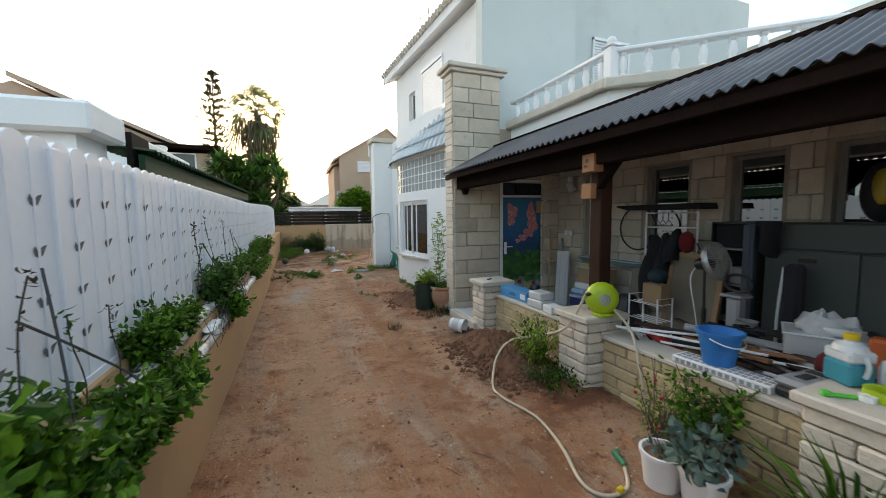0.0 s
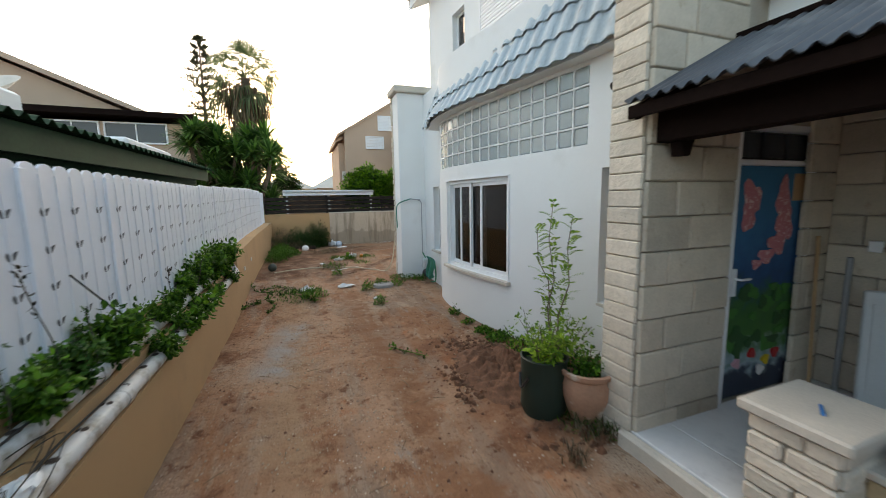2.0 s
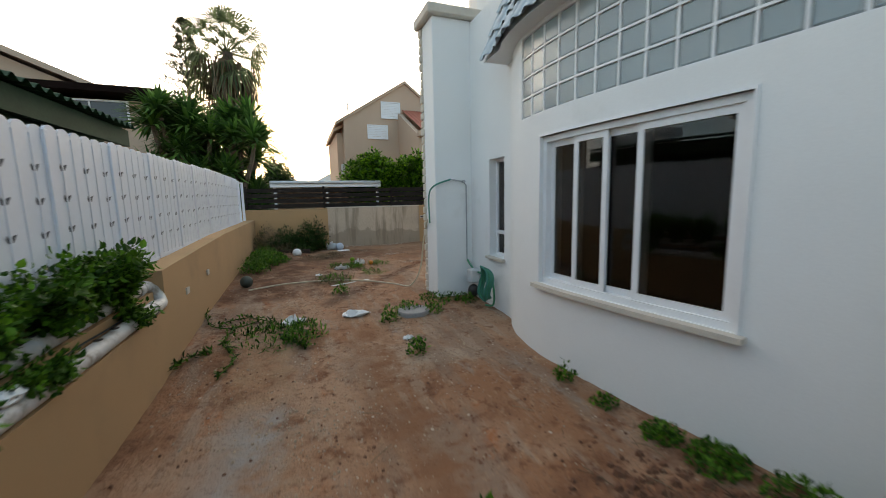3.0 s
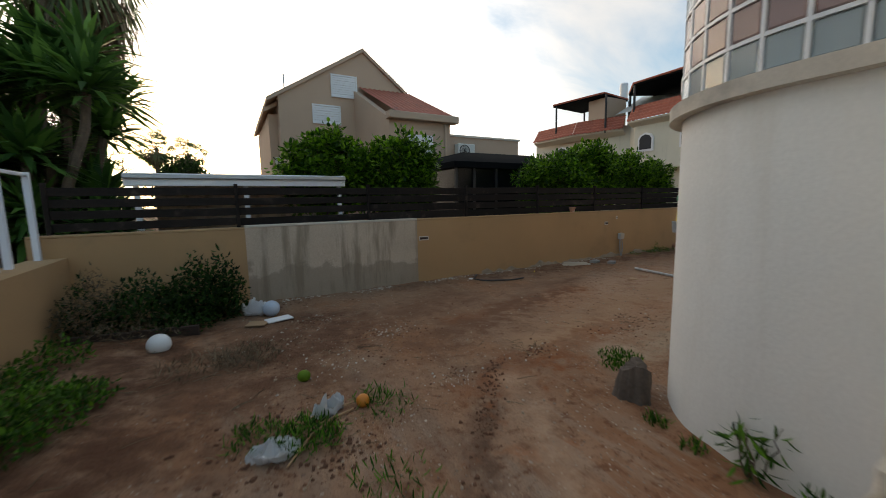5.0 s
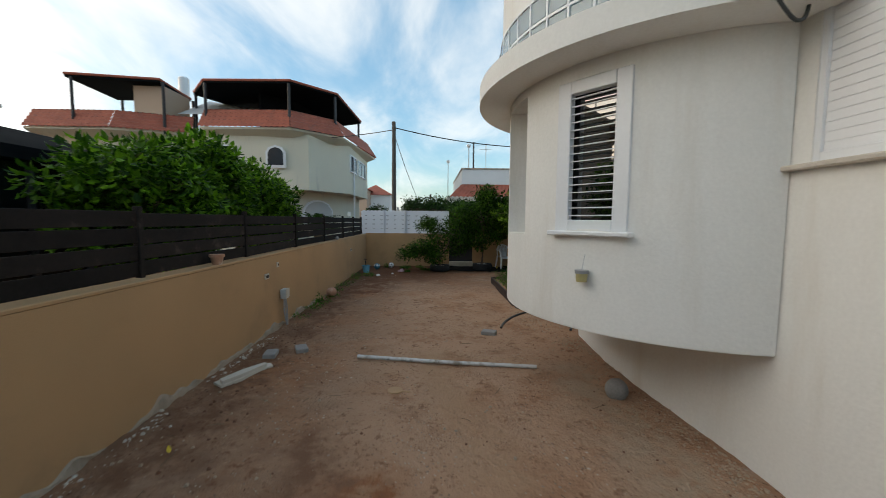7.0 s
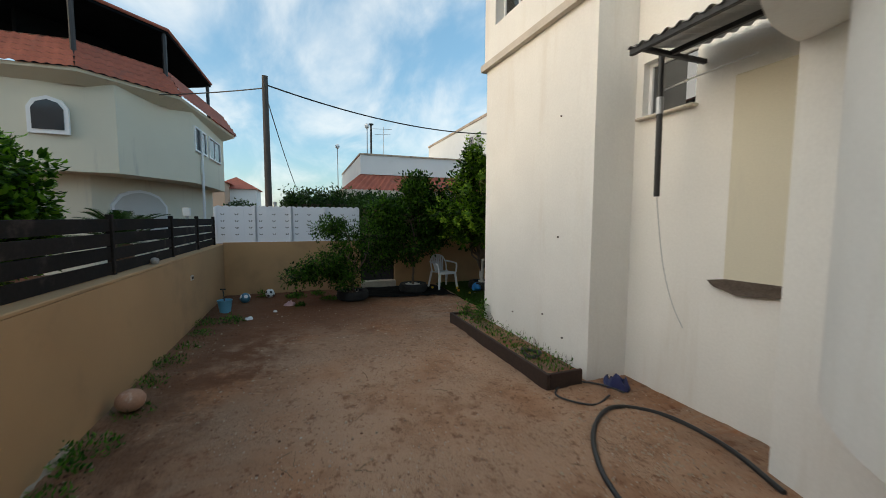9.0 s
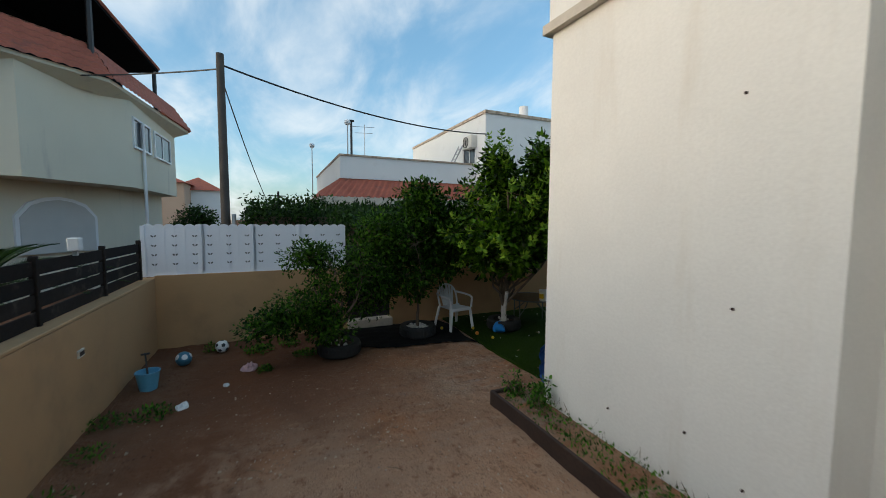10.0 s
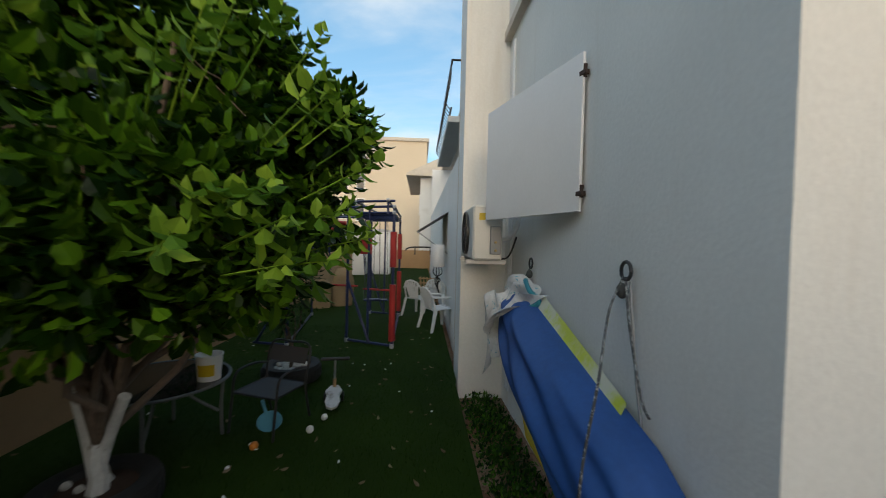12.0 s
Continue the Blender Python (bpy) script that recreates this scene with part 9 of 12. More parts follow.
for z in (0.40, 0.80, 1.18, 1.46):
    part("shelf_board", G().box(-0.13, 0.12, -0.20, 0.20, z, z + 0.02, 0.003), GREY_P if z < 1.3 else BLACK_PLASTIC, sh_)
for y in (-0.21, 0.20):
    part("side", G().box(-0.13, 0.13, y, y + 0.012, 0, 1.48, 0.002), BLACK_METAL, sh_)
part("box", G().box(-0.11, 0.10, -0.17, 0.17, 1.205, 1.45, 0.01), CLOTH_DARK, sh_, "black box")
part("box", G().box(-0.11, 0.10, -0.15, 0.02, 0.825, 1.00, 0.01), GREY_P, sh_, "grey box")
single("ladder_rail", G().box(-0.04, 0.04, -0.05, 0.05, 0, 1.46, 0.01).box(-0.05, -0.035, -0.02, 0.02, 0.02, 1.44, 0.003), plain("slate_blue_steel", (0.055, 0.075, 0.10), 0.5), "slate blue steel upright beside the cabinet", "upright", (4.18, 2.38, FLOOR))
cab = thing("cabinet", "tall dark grey cabinet with a door ajar", "cabinet", (4.34, 1.75, FLOOR))
DARK_LAM = plain("dark_grey_laminate", (0.038, 0.046, 0.043), 0.55)
part("body", G().box(-0.22, 0.22, -0.85, 0.46, 0, 1.48, 0.01), DARK_LAM, cab)
part("top_panel", G().box(-0.25, -0.225, -0.84, 0.45, 1.25, 1.47, 0.006), DARK_LAM, cab)
for y0, y1 in ((-0.84, -0.20), (-0.19, 0.45)):
    cd_ = part("door", G().box(-0.25, -0.225, y0, y1, 0.02, 1.235, 0.006), DARK_LAM, cab)
    part("handle", G().box(-0.27, -0.25, y0 + 0.26, y0 + 0.38, 1.14, 1.17, 0.004), RUST, cd_)
spk_ = thing("loudspeaker", "tall black loudspeaker with a pale curved side", "loudspeaker", (3.94, 1.90, FLOOR), 6)
part("cabinet", G().box(-0.07, 0.07, -0.07, 0.055, 0, 1.13, 0.03), CLOTH_DARK, spk_)
part("side_panel", G().tube(smooth_path([(-0.02, 0.075, 0.02), (-0.03, 0.085, 0.6), (-0.02, 0.06, 1.10)]), 0.012, 6), PALE_P, spk_, "pale curved side strip")
jk = thing("hanging_jacket", "black jacket hung over the cabinet corner", "jacket", (4.02, 2.14, FLOOR + 1.15))
part("jacket", G().sheet(lambda u, v: Vector((0.07 * math.sin(7 * u) * (0.4 + v) - 0.02, -0.11 + 0.22 * u * (1 - 0.4 * v) + 0.03 * v, 0.345 - 0.34 * v * (0.75 + 0.25 * math.sin(4.5 * u)))), 18, 12), CLOTH_DARK, jk)
bb = thing("balance_board", "black and yellow board standing by the window", "board", (4.34, 1.56, FLOOR + 1.485))
part("deck", G().ball((0, 0, 0.24), 0.125, 16, 12, 1.9), CLOTH_DARK, bb)
part("stripe", G().ball((-0.07, -0.03, 0.27), 0.07, 14, 10, 2.2), plain("dull_yellow_plastic", (0.26, 0.18, 0.015)), bb, "yellow stripe")
single("red_cloth", G().ball((0, 0, 0.06), 0.15, 16, 10, 0.75), plain("maroon_cloth", (0.055, 0.010, 0.008), 0.95, bump=0.5), "maroon cloth bundle on the cabinet", "cloth", (4.22, 1.28, FLOOR + 1.505))
wb_ = thing("work_table", "low table heaped with odds and ends", "table", (3.35, 1.75, FLOOR))
part("tabletop", G().box(-0.38, 0.38, -0.75, 0.75, 0.36, 0.40, 0.006), BIRCH, wb_)
for x in (-0.33, 0.33):
    for y in (-0.68, 0.68):
        part("leg", G().box(x - 0.025, x + 0.025, y - 0.025, y + 0.025, 0, 0.36, 0.004), BIRCH, wb_)
TT = FLOOR + 0.402
r_ = random.Random(9)
for i in range(34):
    L_ = r_.uniform(0.35, 0.95)
    m_ = r_.choice([CEDAR, RUST, GREY_METAL, PALE_P, BLACK_METAL, GREY_P, RUST, CEDAR, POST_WOOD, BLACK_PLASTIC])
    w_, h_ = r_.uniform(0.02, 0.08), r_.uniform(0.012, 0.035)
    layer = i // 7
    single("plank_offcut", G().box(-L_ / 2, L_ / 2, -w_ / 2, w_ / 2, 0, h_, 0.003), m_, "loose offcut on the cluttered table", "offcut", (3.30 + r_.uniform(-0.25, 0.25), 1.78 + r_.uniform(-0.45, 0.5), TT + 0.035 * layer), r_.uniform(60, 140), group="offcuts on the table")
rs_ = thing("rail_track", "pair of grey metal rails lying on the heap", "rail", (3.20, 1.80, TT + 0.18), 125)
for y in (-0.035, 0.035):
    part("rail", G().box(-0.42, 0.42, y - 0.014, y + 0.014, 0, 0.035, 0.008, pose(0, 0, 0, 0, -6, 0)), GREY_P, rs_)
single("saucepan", G().lathe([(0.001, 0), (0.07, 0), (0.075, 0.07), (0.08, 0.07), (0.07, 0.06), (0.001, 0.01)], 20), GREY_METAL, "small steel pan on the heap", "pan", (3.62, 2.05, TT + 0.165))
for k, (x, y) in enumerate(((3.50, 1.95), (3.36, 2.12), (3.60, 1.80))):
    single("cable_coil", G().tube(smooth_path([(0.12 * math.cos(1.9 * i + k), 0.12 * math.sin(1.9 * i + k), 0.012 + 0.02 * (i % 3)) for i in range(12)], 4), 0.009, 6), BLACK_PLASTIC, "tangled black cable on the heap", "cable", (x, y, TT + 0.165), group="cables on the heap")
bin_ = thing("storage_bin", "translucent bin with crumpled plastic bags", "bin", (3.46, 1.46, TT + 0.16), 28)
part("bin", G().prism([(-0.13, 0), (0.13, 0), (0.16, 0.16), (-0.16, 0.16)], -0.22, 0.22, XZ), BAG_P, bin_)
part("rim", G().box(-0.175, 0.175, -0.235, -0.22, 0.15, 0.165, 0.004).box(-0.175, 0.175, 0.22, 0.235, 0.15, 0.165, 0.004).box(-0.175, -0.155, -0.22, 0.22, 0.15, 0.165, 0.004).box(0.155, 0.175, -0.22, 0.22, 0.15, 0.165, 0.004), MILKY_P, bin_)
bagm = G().sheet(lambda u, v: Vector((0.13 * math.sin(math.pi * v) * math.cos(6.28 * u) * (1 + 0.5 * noise.noise((u * 6, v * 5, 8))), 0.17 * math.sin(math.pi * v) * math.sin(6.28 * u), 0.21 - 0.07 * math.cos(math.pi * v) + 0.07 * noise.noise((u * 9, v * 9, 3)))), 34, 20)
part("plastic_bag", bagm, BAG_P, bin_, "crumpled clear bag")
part("tube", G().tube([(-0.15, -0.15, 0.19), (-0.10, 0.02, 0.20)], 0.030, 12), PALE_P, bin_)
part("black_sleeve", G().box(-0.18, 0.02, -0.26, -0.21, 0.155, 0.20, 0.01, pose(0, 0, 0, 0, 0, 12)), BLACK_PLASTIC, bin_)
single("red_bag", G().ball((0, 0, 0.07), 0.12, 16, 10, 0.9), plain("dark_red_fabric", (0.10, 0.006, 0.008), 0.9, bump=0.4), "dark red fabric bag on the table", "bag", (3.22, 1.28, TT + 0.10))
single("orange_case", G().box(-0.06, 0.06, -0.10, 0.10, 0, 0.40, 0.02), plain("burnt_orange_plastic", (0.42, 0.09, 0.025)), "burnt orange case standing on the table", "case", (3.30, 1.08, TT), 15)
bowl = thing("bucket", "bright blue plastic bucket on the parapet", "bucket", (2.775, 1.74, COP + 0.058))
part("tub", G().lathe([(0.001, 0.0), (0.098, 0.0), (0.112, 0.11), (0.116, 0.112), (0.134, 0.215), (0.146, 0.215), (0.148, 0.236), (0.130, 0.236), (0.094, 0.012), (0.001, 0.012)], 32), BLUE_P, bowl)
part("handle", G().tube([(0.14 * math.cos(a), -0.02 - 0.13 * math.sin(a), 0.20 - 0.05 * math.sin(a)) for a in [math.pi * i / 12 for i in range(13)]], 0.005, 6), WHITE_PLASTIC, bowl, "white wire handle")
ft = thing("foam_tray", "white foam seedling tray with rows of holes", "tray", (2.745, 1.685, COP), 3.5)
part("tray", G().box(-0.09, 0.075, -0.315, 0.315, 0, 0.055, 0.006), FOAM, ft)
g = G()
for i in range(14):
    g.box(-0.094, -0.089, -0.30 + i * 0.043, -0.275 + i * 0.043, 0.012, 0.04)
    for k in range(3):
        g.box(-0.075 + 0.05 * k, -0.045 + 0.05 * k, -0.30 + i * 0.043, -0.27 + i * 0.043, 0.0545, 0.057)
part("holes", g, GREY_P, ft, "dark holes", kind="stuff")
for a, b in (((2.70, 2.60, COP + 0.10), (3.12, 1.62, COP + 0.10)), ((2.74, 2.60, COP + 0.09), (3.05, 2.05, COP + 0.13)), ((2.95, 1.55, COP + 0.03), (2.95, 0.95, COP + 0.05)), ((2.90, 2.3, COP + 0.02), (3.2, 1.4, COP + 0.07))):
    single("metal_tube", G().tube([a, b], 0.011, 8), FRAME_WHITE, "white metal tube lying across the parapet", "tube", group="tubes on the parapet")
rf = thing("folding_stool", "folded red and black stool behind the parapet", "stool", (2.98, 2.42, FLOOR + 0.30), 25)
part("seat", G().box(-0.12, 0.12, -0.16, 0.16, 0.14, 0.19, 0.01, pose(0, 0, 0, 25, 10, 0)), RED_P, rf)
for s in (-1, 1):
    part("leg", G().tube([(s * 0.12, -0.15, -0.17), (s * 0.12, 0.15, 0.2)], 0.010), BLACK_METAL, rf)
tb = thing("tool_box", "grey tool box with a black base", "tool box", (2.88, 1.275, COP), -4)
part("base", G().box(-0.17, 0.17, -0.098, 0.098, 0, 0.065, 0.02), BLACK_PLASTIC, tb)
part("lid", G().box(-0.175, 0.175, -0.102, 0.102, 0.066, 0.125, 0.028), GREY_P, tb)
part("handle", G().box(-0.09, 0.02, -0.03, 0.03, 0.12, 0.132, 0.004), BLACK_PLASTIC, tb)
part("latch", G().box(0.06, 0.12, -0.06, 0.06, 0.12, 0.130, 0.004), BLACK_PLASTIC, tb)
jug = thing("canister", "milky canister half full of blue liquid", "canister", (2.825, 1.085, 0.757), -25)
part("liquid", G().box(-0.072, 0.072, -0.082, 0.082, 0.0, 0.125, 0.014), CYAN_P, jug, "blue liquid showing through")
part("body", G().box(-0.072, 0.072, -0.082, 0.082, 0.1255, 0.19, 0.014).lathe([(0.078, 0.185), (0.068, 0.215), (0.030, 0.235), (0.026, 0.25), (0.001, 0.25)], 16).tube(smooth_path([(-0.0, -0.085, 0.17), (0.0, -0.105, 0.12), (0.0, -0.09, 0.06)]), 0.012, 8), MILKY_P, jug)
part("cap", G().lathe([(0.034, 0.245), (0.034, 0.275), (0.001, 0.28)], 14), YELLOW_P, jug, "yellow cap")
single("bottle", G().lathe([(0.001, 0), (0.06, 0.0), (0.062, 0.12), (0.05, 0.16), (0.016, 0.19), (0.016, 0.21), (0.001, 0.212)], 16), BAG_P, "clear plastic bottle on the pillar cap", "bottle", (2.86, 0.92, 0.757))
single("tape_roll", G().lathe([(0.055, 0), (0.085, 0), (0.085, 0.05), (0.055, 0.05), (0.055, 0)], 24), LIME_P, "yellow-green roll of tape", "tape", (2.72, 0.90, 0.757))
single("clamp", G().box(-0.012, 0.012, -0.09, 0.08, 0, 0.02, 0.006).box(-0.02, 0.02, 0.06, 0.10, 0, 0.03, 0.006), VIVID_GREEN, "vivid green hand tool", "tool", (2.57, 0.99, 0.757), 50)
single("cap_ring", G().lathe([(0.02, 0), (0.034, 0), (0.034, 0.03), (0.02, 0.03), (0.02, 0)], 18), WHITE_PLASTIC, "small white ring on the pillar cap", "ring", (2.62, 0.93, 0.757))
single("pen", G().tube([(0, 0, 0.008), (0.09, 0.05, 0.008)], 0.008), BLUE_P, "blue pen on the pillar cap", "pen", (2.60, 4.92, 0.757))

# hose reel and hose
reel = thing("hose_reel", "round lime green hose reel on the stone pillar", "hose reel", (2.66, 2.70, 0.757))
RM = pose(-0.02, 0.02, 0.165, 90, 0, -26) @ Matrix.Scale(0.92, 4)
half = [0.104 * math.sin(math.pi / 2 * k / 12) for k in range(-12, 13)]
part("shell", G().lathe([(max(0.001, 0.165 * (1 - min(1.0, abs(z / 0.104)) ** 2.6) ** 0.5), z) for z in half], 40, RM), LIME_P, reel, smooth=80)
part("hub", G().lathe([(0.060, 0.088), (0.058, 0.102), (0.045, 0.106), (0.042, 0.100), (0.015, 0.108), (0.001, 0.110)], 24, RM), GREY_P, reel, "grey hub")
part("side_ring", G().lathe([(0.115, 0.068), (0.112, 0.085), (0.104, 0.087), (0.100, 0.083)], 32, RM), LIME_P, reel)
part("slot", G().box(-0.172, -0.10, 0.030, 0.066, -0.070, 0.070, 0.012, RM), BLACK_PLASTIC, reel, "black hose slot")
part("foot", G().box(-0.10, 0.10, -0.06, 0.06, 0, 0.03, 0.008), LIME_P, reel)
hose = thing("garden_hose", "cream garden hose lying on the soil", "hose", (1.7, 2.5, 0))
hp = [(2.50, 2.76, 0.99), (2.42, 2.95, 0.60), (2.34, 3.38, 0.40), (2.18, 3.60, 0.30), (1.97, 3.52, 0.16)] + flat_path([(1.76, 3.22), (1.72, 2.95), (1.80, 2.55), (1.74, 2.15), (1.62, 1.80), (1.68, 1.66), (1.85, 1.66), (1.98, 1.80)])
part("hose", G().tube([p - Vector((1.7, 2.5, 0)) for p in smooth_path(hp)], 0.012, 8), CREAM_HOSE, hose)
part("nozzle", G().tube([(0.28, -0.70, 0.03), (0.30, -0.58, 0.05)], 0.018).tube([(0.30, -0.62, 0.045), (0.37, -0.55, 0.02)], 0.014), GREEN_P, hose, "green spray nozzle")
part("connector", G().tube([(0.06, -0.86, 0.02), (0.10, -0.85, 0.02)], 0.020), YELLOW_P, hose, "yellow connector")
single("feed_hose", G().tube(smooth_path([(2.72, 2.70, 0.85), (2.66, 2.40, 0.70), (2.60, 2.25, 0.45), (2.58, 2.15, 0.15), (2.5, 2.0, 0.02)]), 0.012, 8), CREAM_HOSE, "cream hose running down the parapet", "hose")
bh = thing("bird_house", "small plywood bird box on the porch post", "bird box", (2.585, 2.78, 2.09))
part("box", G().box(-0.09, 0.025, -0.075, 0.075, 0, 0.16, 0.004), CEDAR, bh)
part("hole", G().lathe([(0.001, 0.0), (0.020, 0.0), (0.020, 0.003), (0.001, 0.003)], 14, pose(-0.09, 0.01, 0.10, 0, -90, 0)), BLACK_PLASTIC, bh)
part("perch", G().tube([(-0.09, 0.01, 0.05), (-0.13, 0.01, 0.05)], 0.005), CEDAR, bh)
single("wooden_block", G().box(-0.05, 0.02, -0.065, 0.065, 0, 0.145, 0.005), CEDAR, "small reddish wooden box on the porch post", "box", (2.60, 2.86, 1.85))

# pots and plants in front of the parapet
def pot(name, label, at, profile, mat_, plant=None, soil=None):
    ob = thing(name, label, "pot", at)
    part("pot", G().lathe(profile, 24), mat_, ob)
    if soil:
        part("soil", G().lathe([(0.001, soil[1]), (soil[0], soil[1])], 18), SOIL, ob)
    return ob


POT = [(0.001, 0.0), (0.10, 0.0), (0.125, 0.20), (0.135, 0.20), (0.135, 0.225), (0.118, 0.225), (0.11, 0.17), (0.001, 0.17)]
pot("white_pot", "white plastic pot with a leafy plant", (2.085, 1.61, 0.0), POT, WHITE_PLASTIC, soil=(0.112, 0.19))
pot("white_pot", "white plastic pot with grey-green leaves", (2.14, 1.39, 0.0), POT, WHITE_PLASTIC, soil=(0.112, 0.19))
pot("black_pot", "black plastic pot with a tomato plant", (2.36, 1.52, 0.0), [(a * 1.25, b * 1.3) for a, b in POT], BLACK_PLASTIC, soil=(0.14, 0.25))


def bush(name, label, at, spread, height, stems, per, ll, lw_, mat_, seed, r_stem=0.006, lean_=(0, 0), bare=0.2):
    r = random.Random(seed)
    ob = thing(name, label, "plant", at)
    sg, lg_ = G(), G()
    for _ in range(stems):
        a = r.uniform(0, 2 * math.pi)
        e = Vector((math.cos(a) * spread * r.random() ** 0.5 + lean_[0], math.sin(a) * spread * r.random() ** 0.5 + lean_[1], height * r.uniform(0.55, 1.05)))
        limb(sg, r, (jit(0.03), jit(0.03), 0), e, r_stem, r_stem * 0.4, 0.08, 5)
        for _k in range(per):
            k = r.uniform(bare, 1.0)
            foliage(lg_, r, e * k + unit(r) * 0.02, 0.06, 2, ll, lw_, 0.3)
    part("stalk", sg, BARK, ob, kind="stuff")
    part("foliage", lg_, mat_, ob, smooth=0, kind="stuff")
    return ob


bush("tomato_plant", "straggling tomato plant with red fruit", (2.42, 1.62, 0.22), 0.30, 0.42, 14, 22, 0.055, 0.03, HERB_LEAF, 81)
bush("tomato_plant", "leggy yellowing tomato plant", (2.40, 1.92, 0.0), 0.24, 0.58, 14, 12, 0.036, 0.016, YOUNG_LEAF, 82)
bush("dry_tomato", "withered brown tomato stems", (2.36, 1.82, 0.0), 0.22, 0.56, 9, 8, 0.035, 0.014, DRY_LEAF, 92)
bush("kale_plant", "pot plant with broad grey-green leaves", (2.17, 1.41, 0.19), 0.19, 0.20, 14, 6, 0.085, 0.052, GREY_LEAF, 83, bare=0.5)
bush("leafy_plant", "small leafy pot plant", (2.085, 1.61, 0.19), 0.08, 0.10, 4, 4, 0.05, 0.03, GREY_LEAF, 84)
for i, (x, y, z) in enumerate(((2.36, 1.85, 0.40), (2.30, 1.72, 0.30), (2.42, 1.95, 0.48), (2.28, 1.80, 0.22), (2.34, 2.05, 0.36))):
    single("tomato", G().ball((0, 0, 0), 0.014, 12, 8, 0.9), RED_P, "small ripe red tomato", "tomato", (x, y, z), group="tomatoes")
bush("green_shrub", "bright green shrub beside the stone pillar", (2.36, 3.35, 0.10), 0.32, 0.50, 24, 24, 0.042, 0.018, YOUNG_LEAF, 85)
bush("green_shrub", "small broad-leaved weed in the shrub", (2.42, 3.55, 0.10), 0.14, 0.36, 7, 8, 0.06, 0.036, HERB_LEAF, 95)
bush("dry_grass", "bleached dead grass under the shrub", (2.22, 3.12, 0.06), 0.24, 0.10, 26, 3, 0.10, 0.006, DRY_LEAF, 96)
bush("low_weed", "dark low weed at the pillar foot", (2.25, 3.05, 0.03), 0.18, 0.16, 9, 16, 0.05, 0.022, HERB_LEAF, 86)
sp_ = thing("spiky_plant", "clump of long narrow blades by the parapet", "plant", (2.37, 0.84, 0.0))
g = G()
r_ = random.Random(15)
for _ in range(120):
    a, e = r_.uniform(0, 6.28), r_.uniform(0.6, 1.45)
    d = Vector((math.cos(a) * math.cos(e), math.sin(a) * math.cos(e), math.sin(e)))
    L_ = r_.uniform(0.40, 0.80)
    s_ = Vector((-d.y, d.x, 0)).normalized() * 0.010
    p, m_, q = Vector((0, 0, 0)), d * L_ * 0.6, d * L_ + Vector((d.x, d.y, -0.6)) * L_ * 0.25
    g.add([p - s_, p + s_, m_ + s_, m_ - s_, q], [(0, 1, 2, 3), (3, 2, 4)])
part("foliage", g, HERB_LEAF, sp_, smooth=0)
single("sponge", G().box(-0.06, 0.06, -0.05, 0.05, 0, 0.05, 0.02), YELLOW_P, "dirty orange lump at the pillar foot", "lump", (2.42, 2.60, 0.01), 30)
bk = thing("bucket", "white plastic bucket lying on its side", "bucket", (2.12, 4.95, 0.10), 0)
bkm = pose(0, 0, 0.03, 0, 96, -50)
part("tub", G().lathe([(0.001, -0.10), (0.085, -0.10), (0.10, 0.10), (0.112, 0.10), (0.112, 0.12), (0.098, 0.12), (0.082, -0.09), (0.001, -0.09)], 28, bkm), WHITE_PLASTIC, bk)
part("rim_label", G().lathe([(0.0905, -0.05), (0.0985, 0.05)], 28, bkm), PALE_P, bk, "faded printed label")

# pots by the bay
gb_ = thing("grow_bag", "dark green fabric grow bag of leafy plants", "pot", (2.15, 6.50, 0.02))
part("bag", G().lathe([(0.001, 0), (0.15, 0), (0.17, 0.05), (0.168, 0.2), (0.172, 0.40), (0.180, 0.425), (0.167, 0.43), (0.157, 0.37), (0.001, 0.37)], 22), plain("dark_green_fabric", (0.010, 0.026, 0.018), 0.6, bump=0.3), gb_)
part("strap", G().tube(smooth_path([(-0.17, -0.05, 0.30), (-0.20, 0.0, 0.22), (-0.17, 0.06, 0.30)]), 0.010), BLACK_PLASTIC, gb_)
tp_ = thing("terracotta_pot", "pale terracotta pot with a rolled rim", "pot", (2.40, 6.28, 0.02))
tp_.scale = (1.28, 1.28, 1.2)
gb_.scale = (1.1, 1.1, 1.15)
part("pot", G().lathe([(0.001, 0), (0.09, 0), (0.10, 0.03), (0.15, 0.18), (0.155, 0.26), (0.14, 0.31), (0.165, 0.33), (0.17, 0.36), (0.15, 0.365), (0.135, 0.31), (0.001, 0.30)], 28), TERRACOTTA, tp_)
bush("herb_bush", "fresh green herbs in the grow bag", (2.15, 6.50, 0.42), 0.26, 0.32, 18, 20, 0.052, 0.028, YOUNG_LEAF, 87)
bush("herb_bush", "fresh green herbs in the terracotta pot", (2.40, 6.28, 0.36), 0.17, 0.20, 12, 16, 0.045, 0.03, HERB_LEAF, 88)
bush("leafy_shrub", "loose bright shrub against the white wall", (2.50, 6.95, 0.05), 0.46, 0.62, 30, 20, 0.045, 0.022, YOUNG_LEAF, 89)
tv = thing("tall_shrub", "tall thin shrub with yellow-green pinnate leaves", "plant", (2.62, 6.98, 0.05))
sg, lg2 = G(), G()
r_ = random.Random(18)
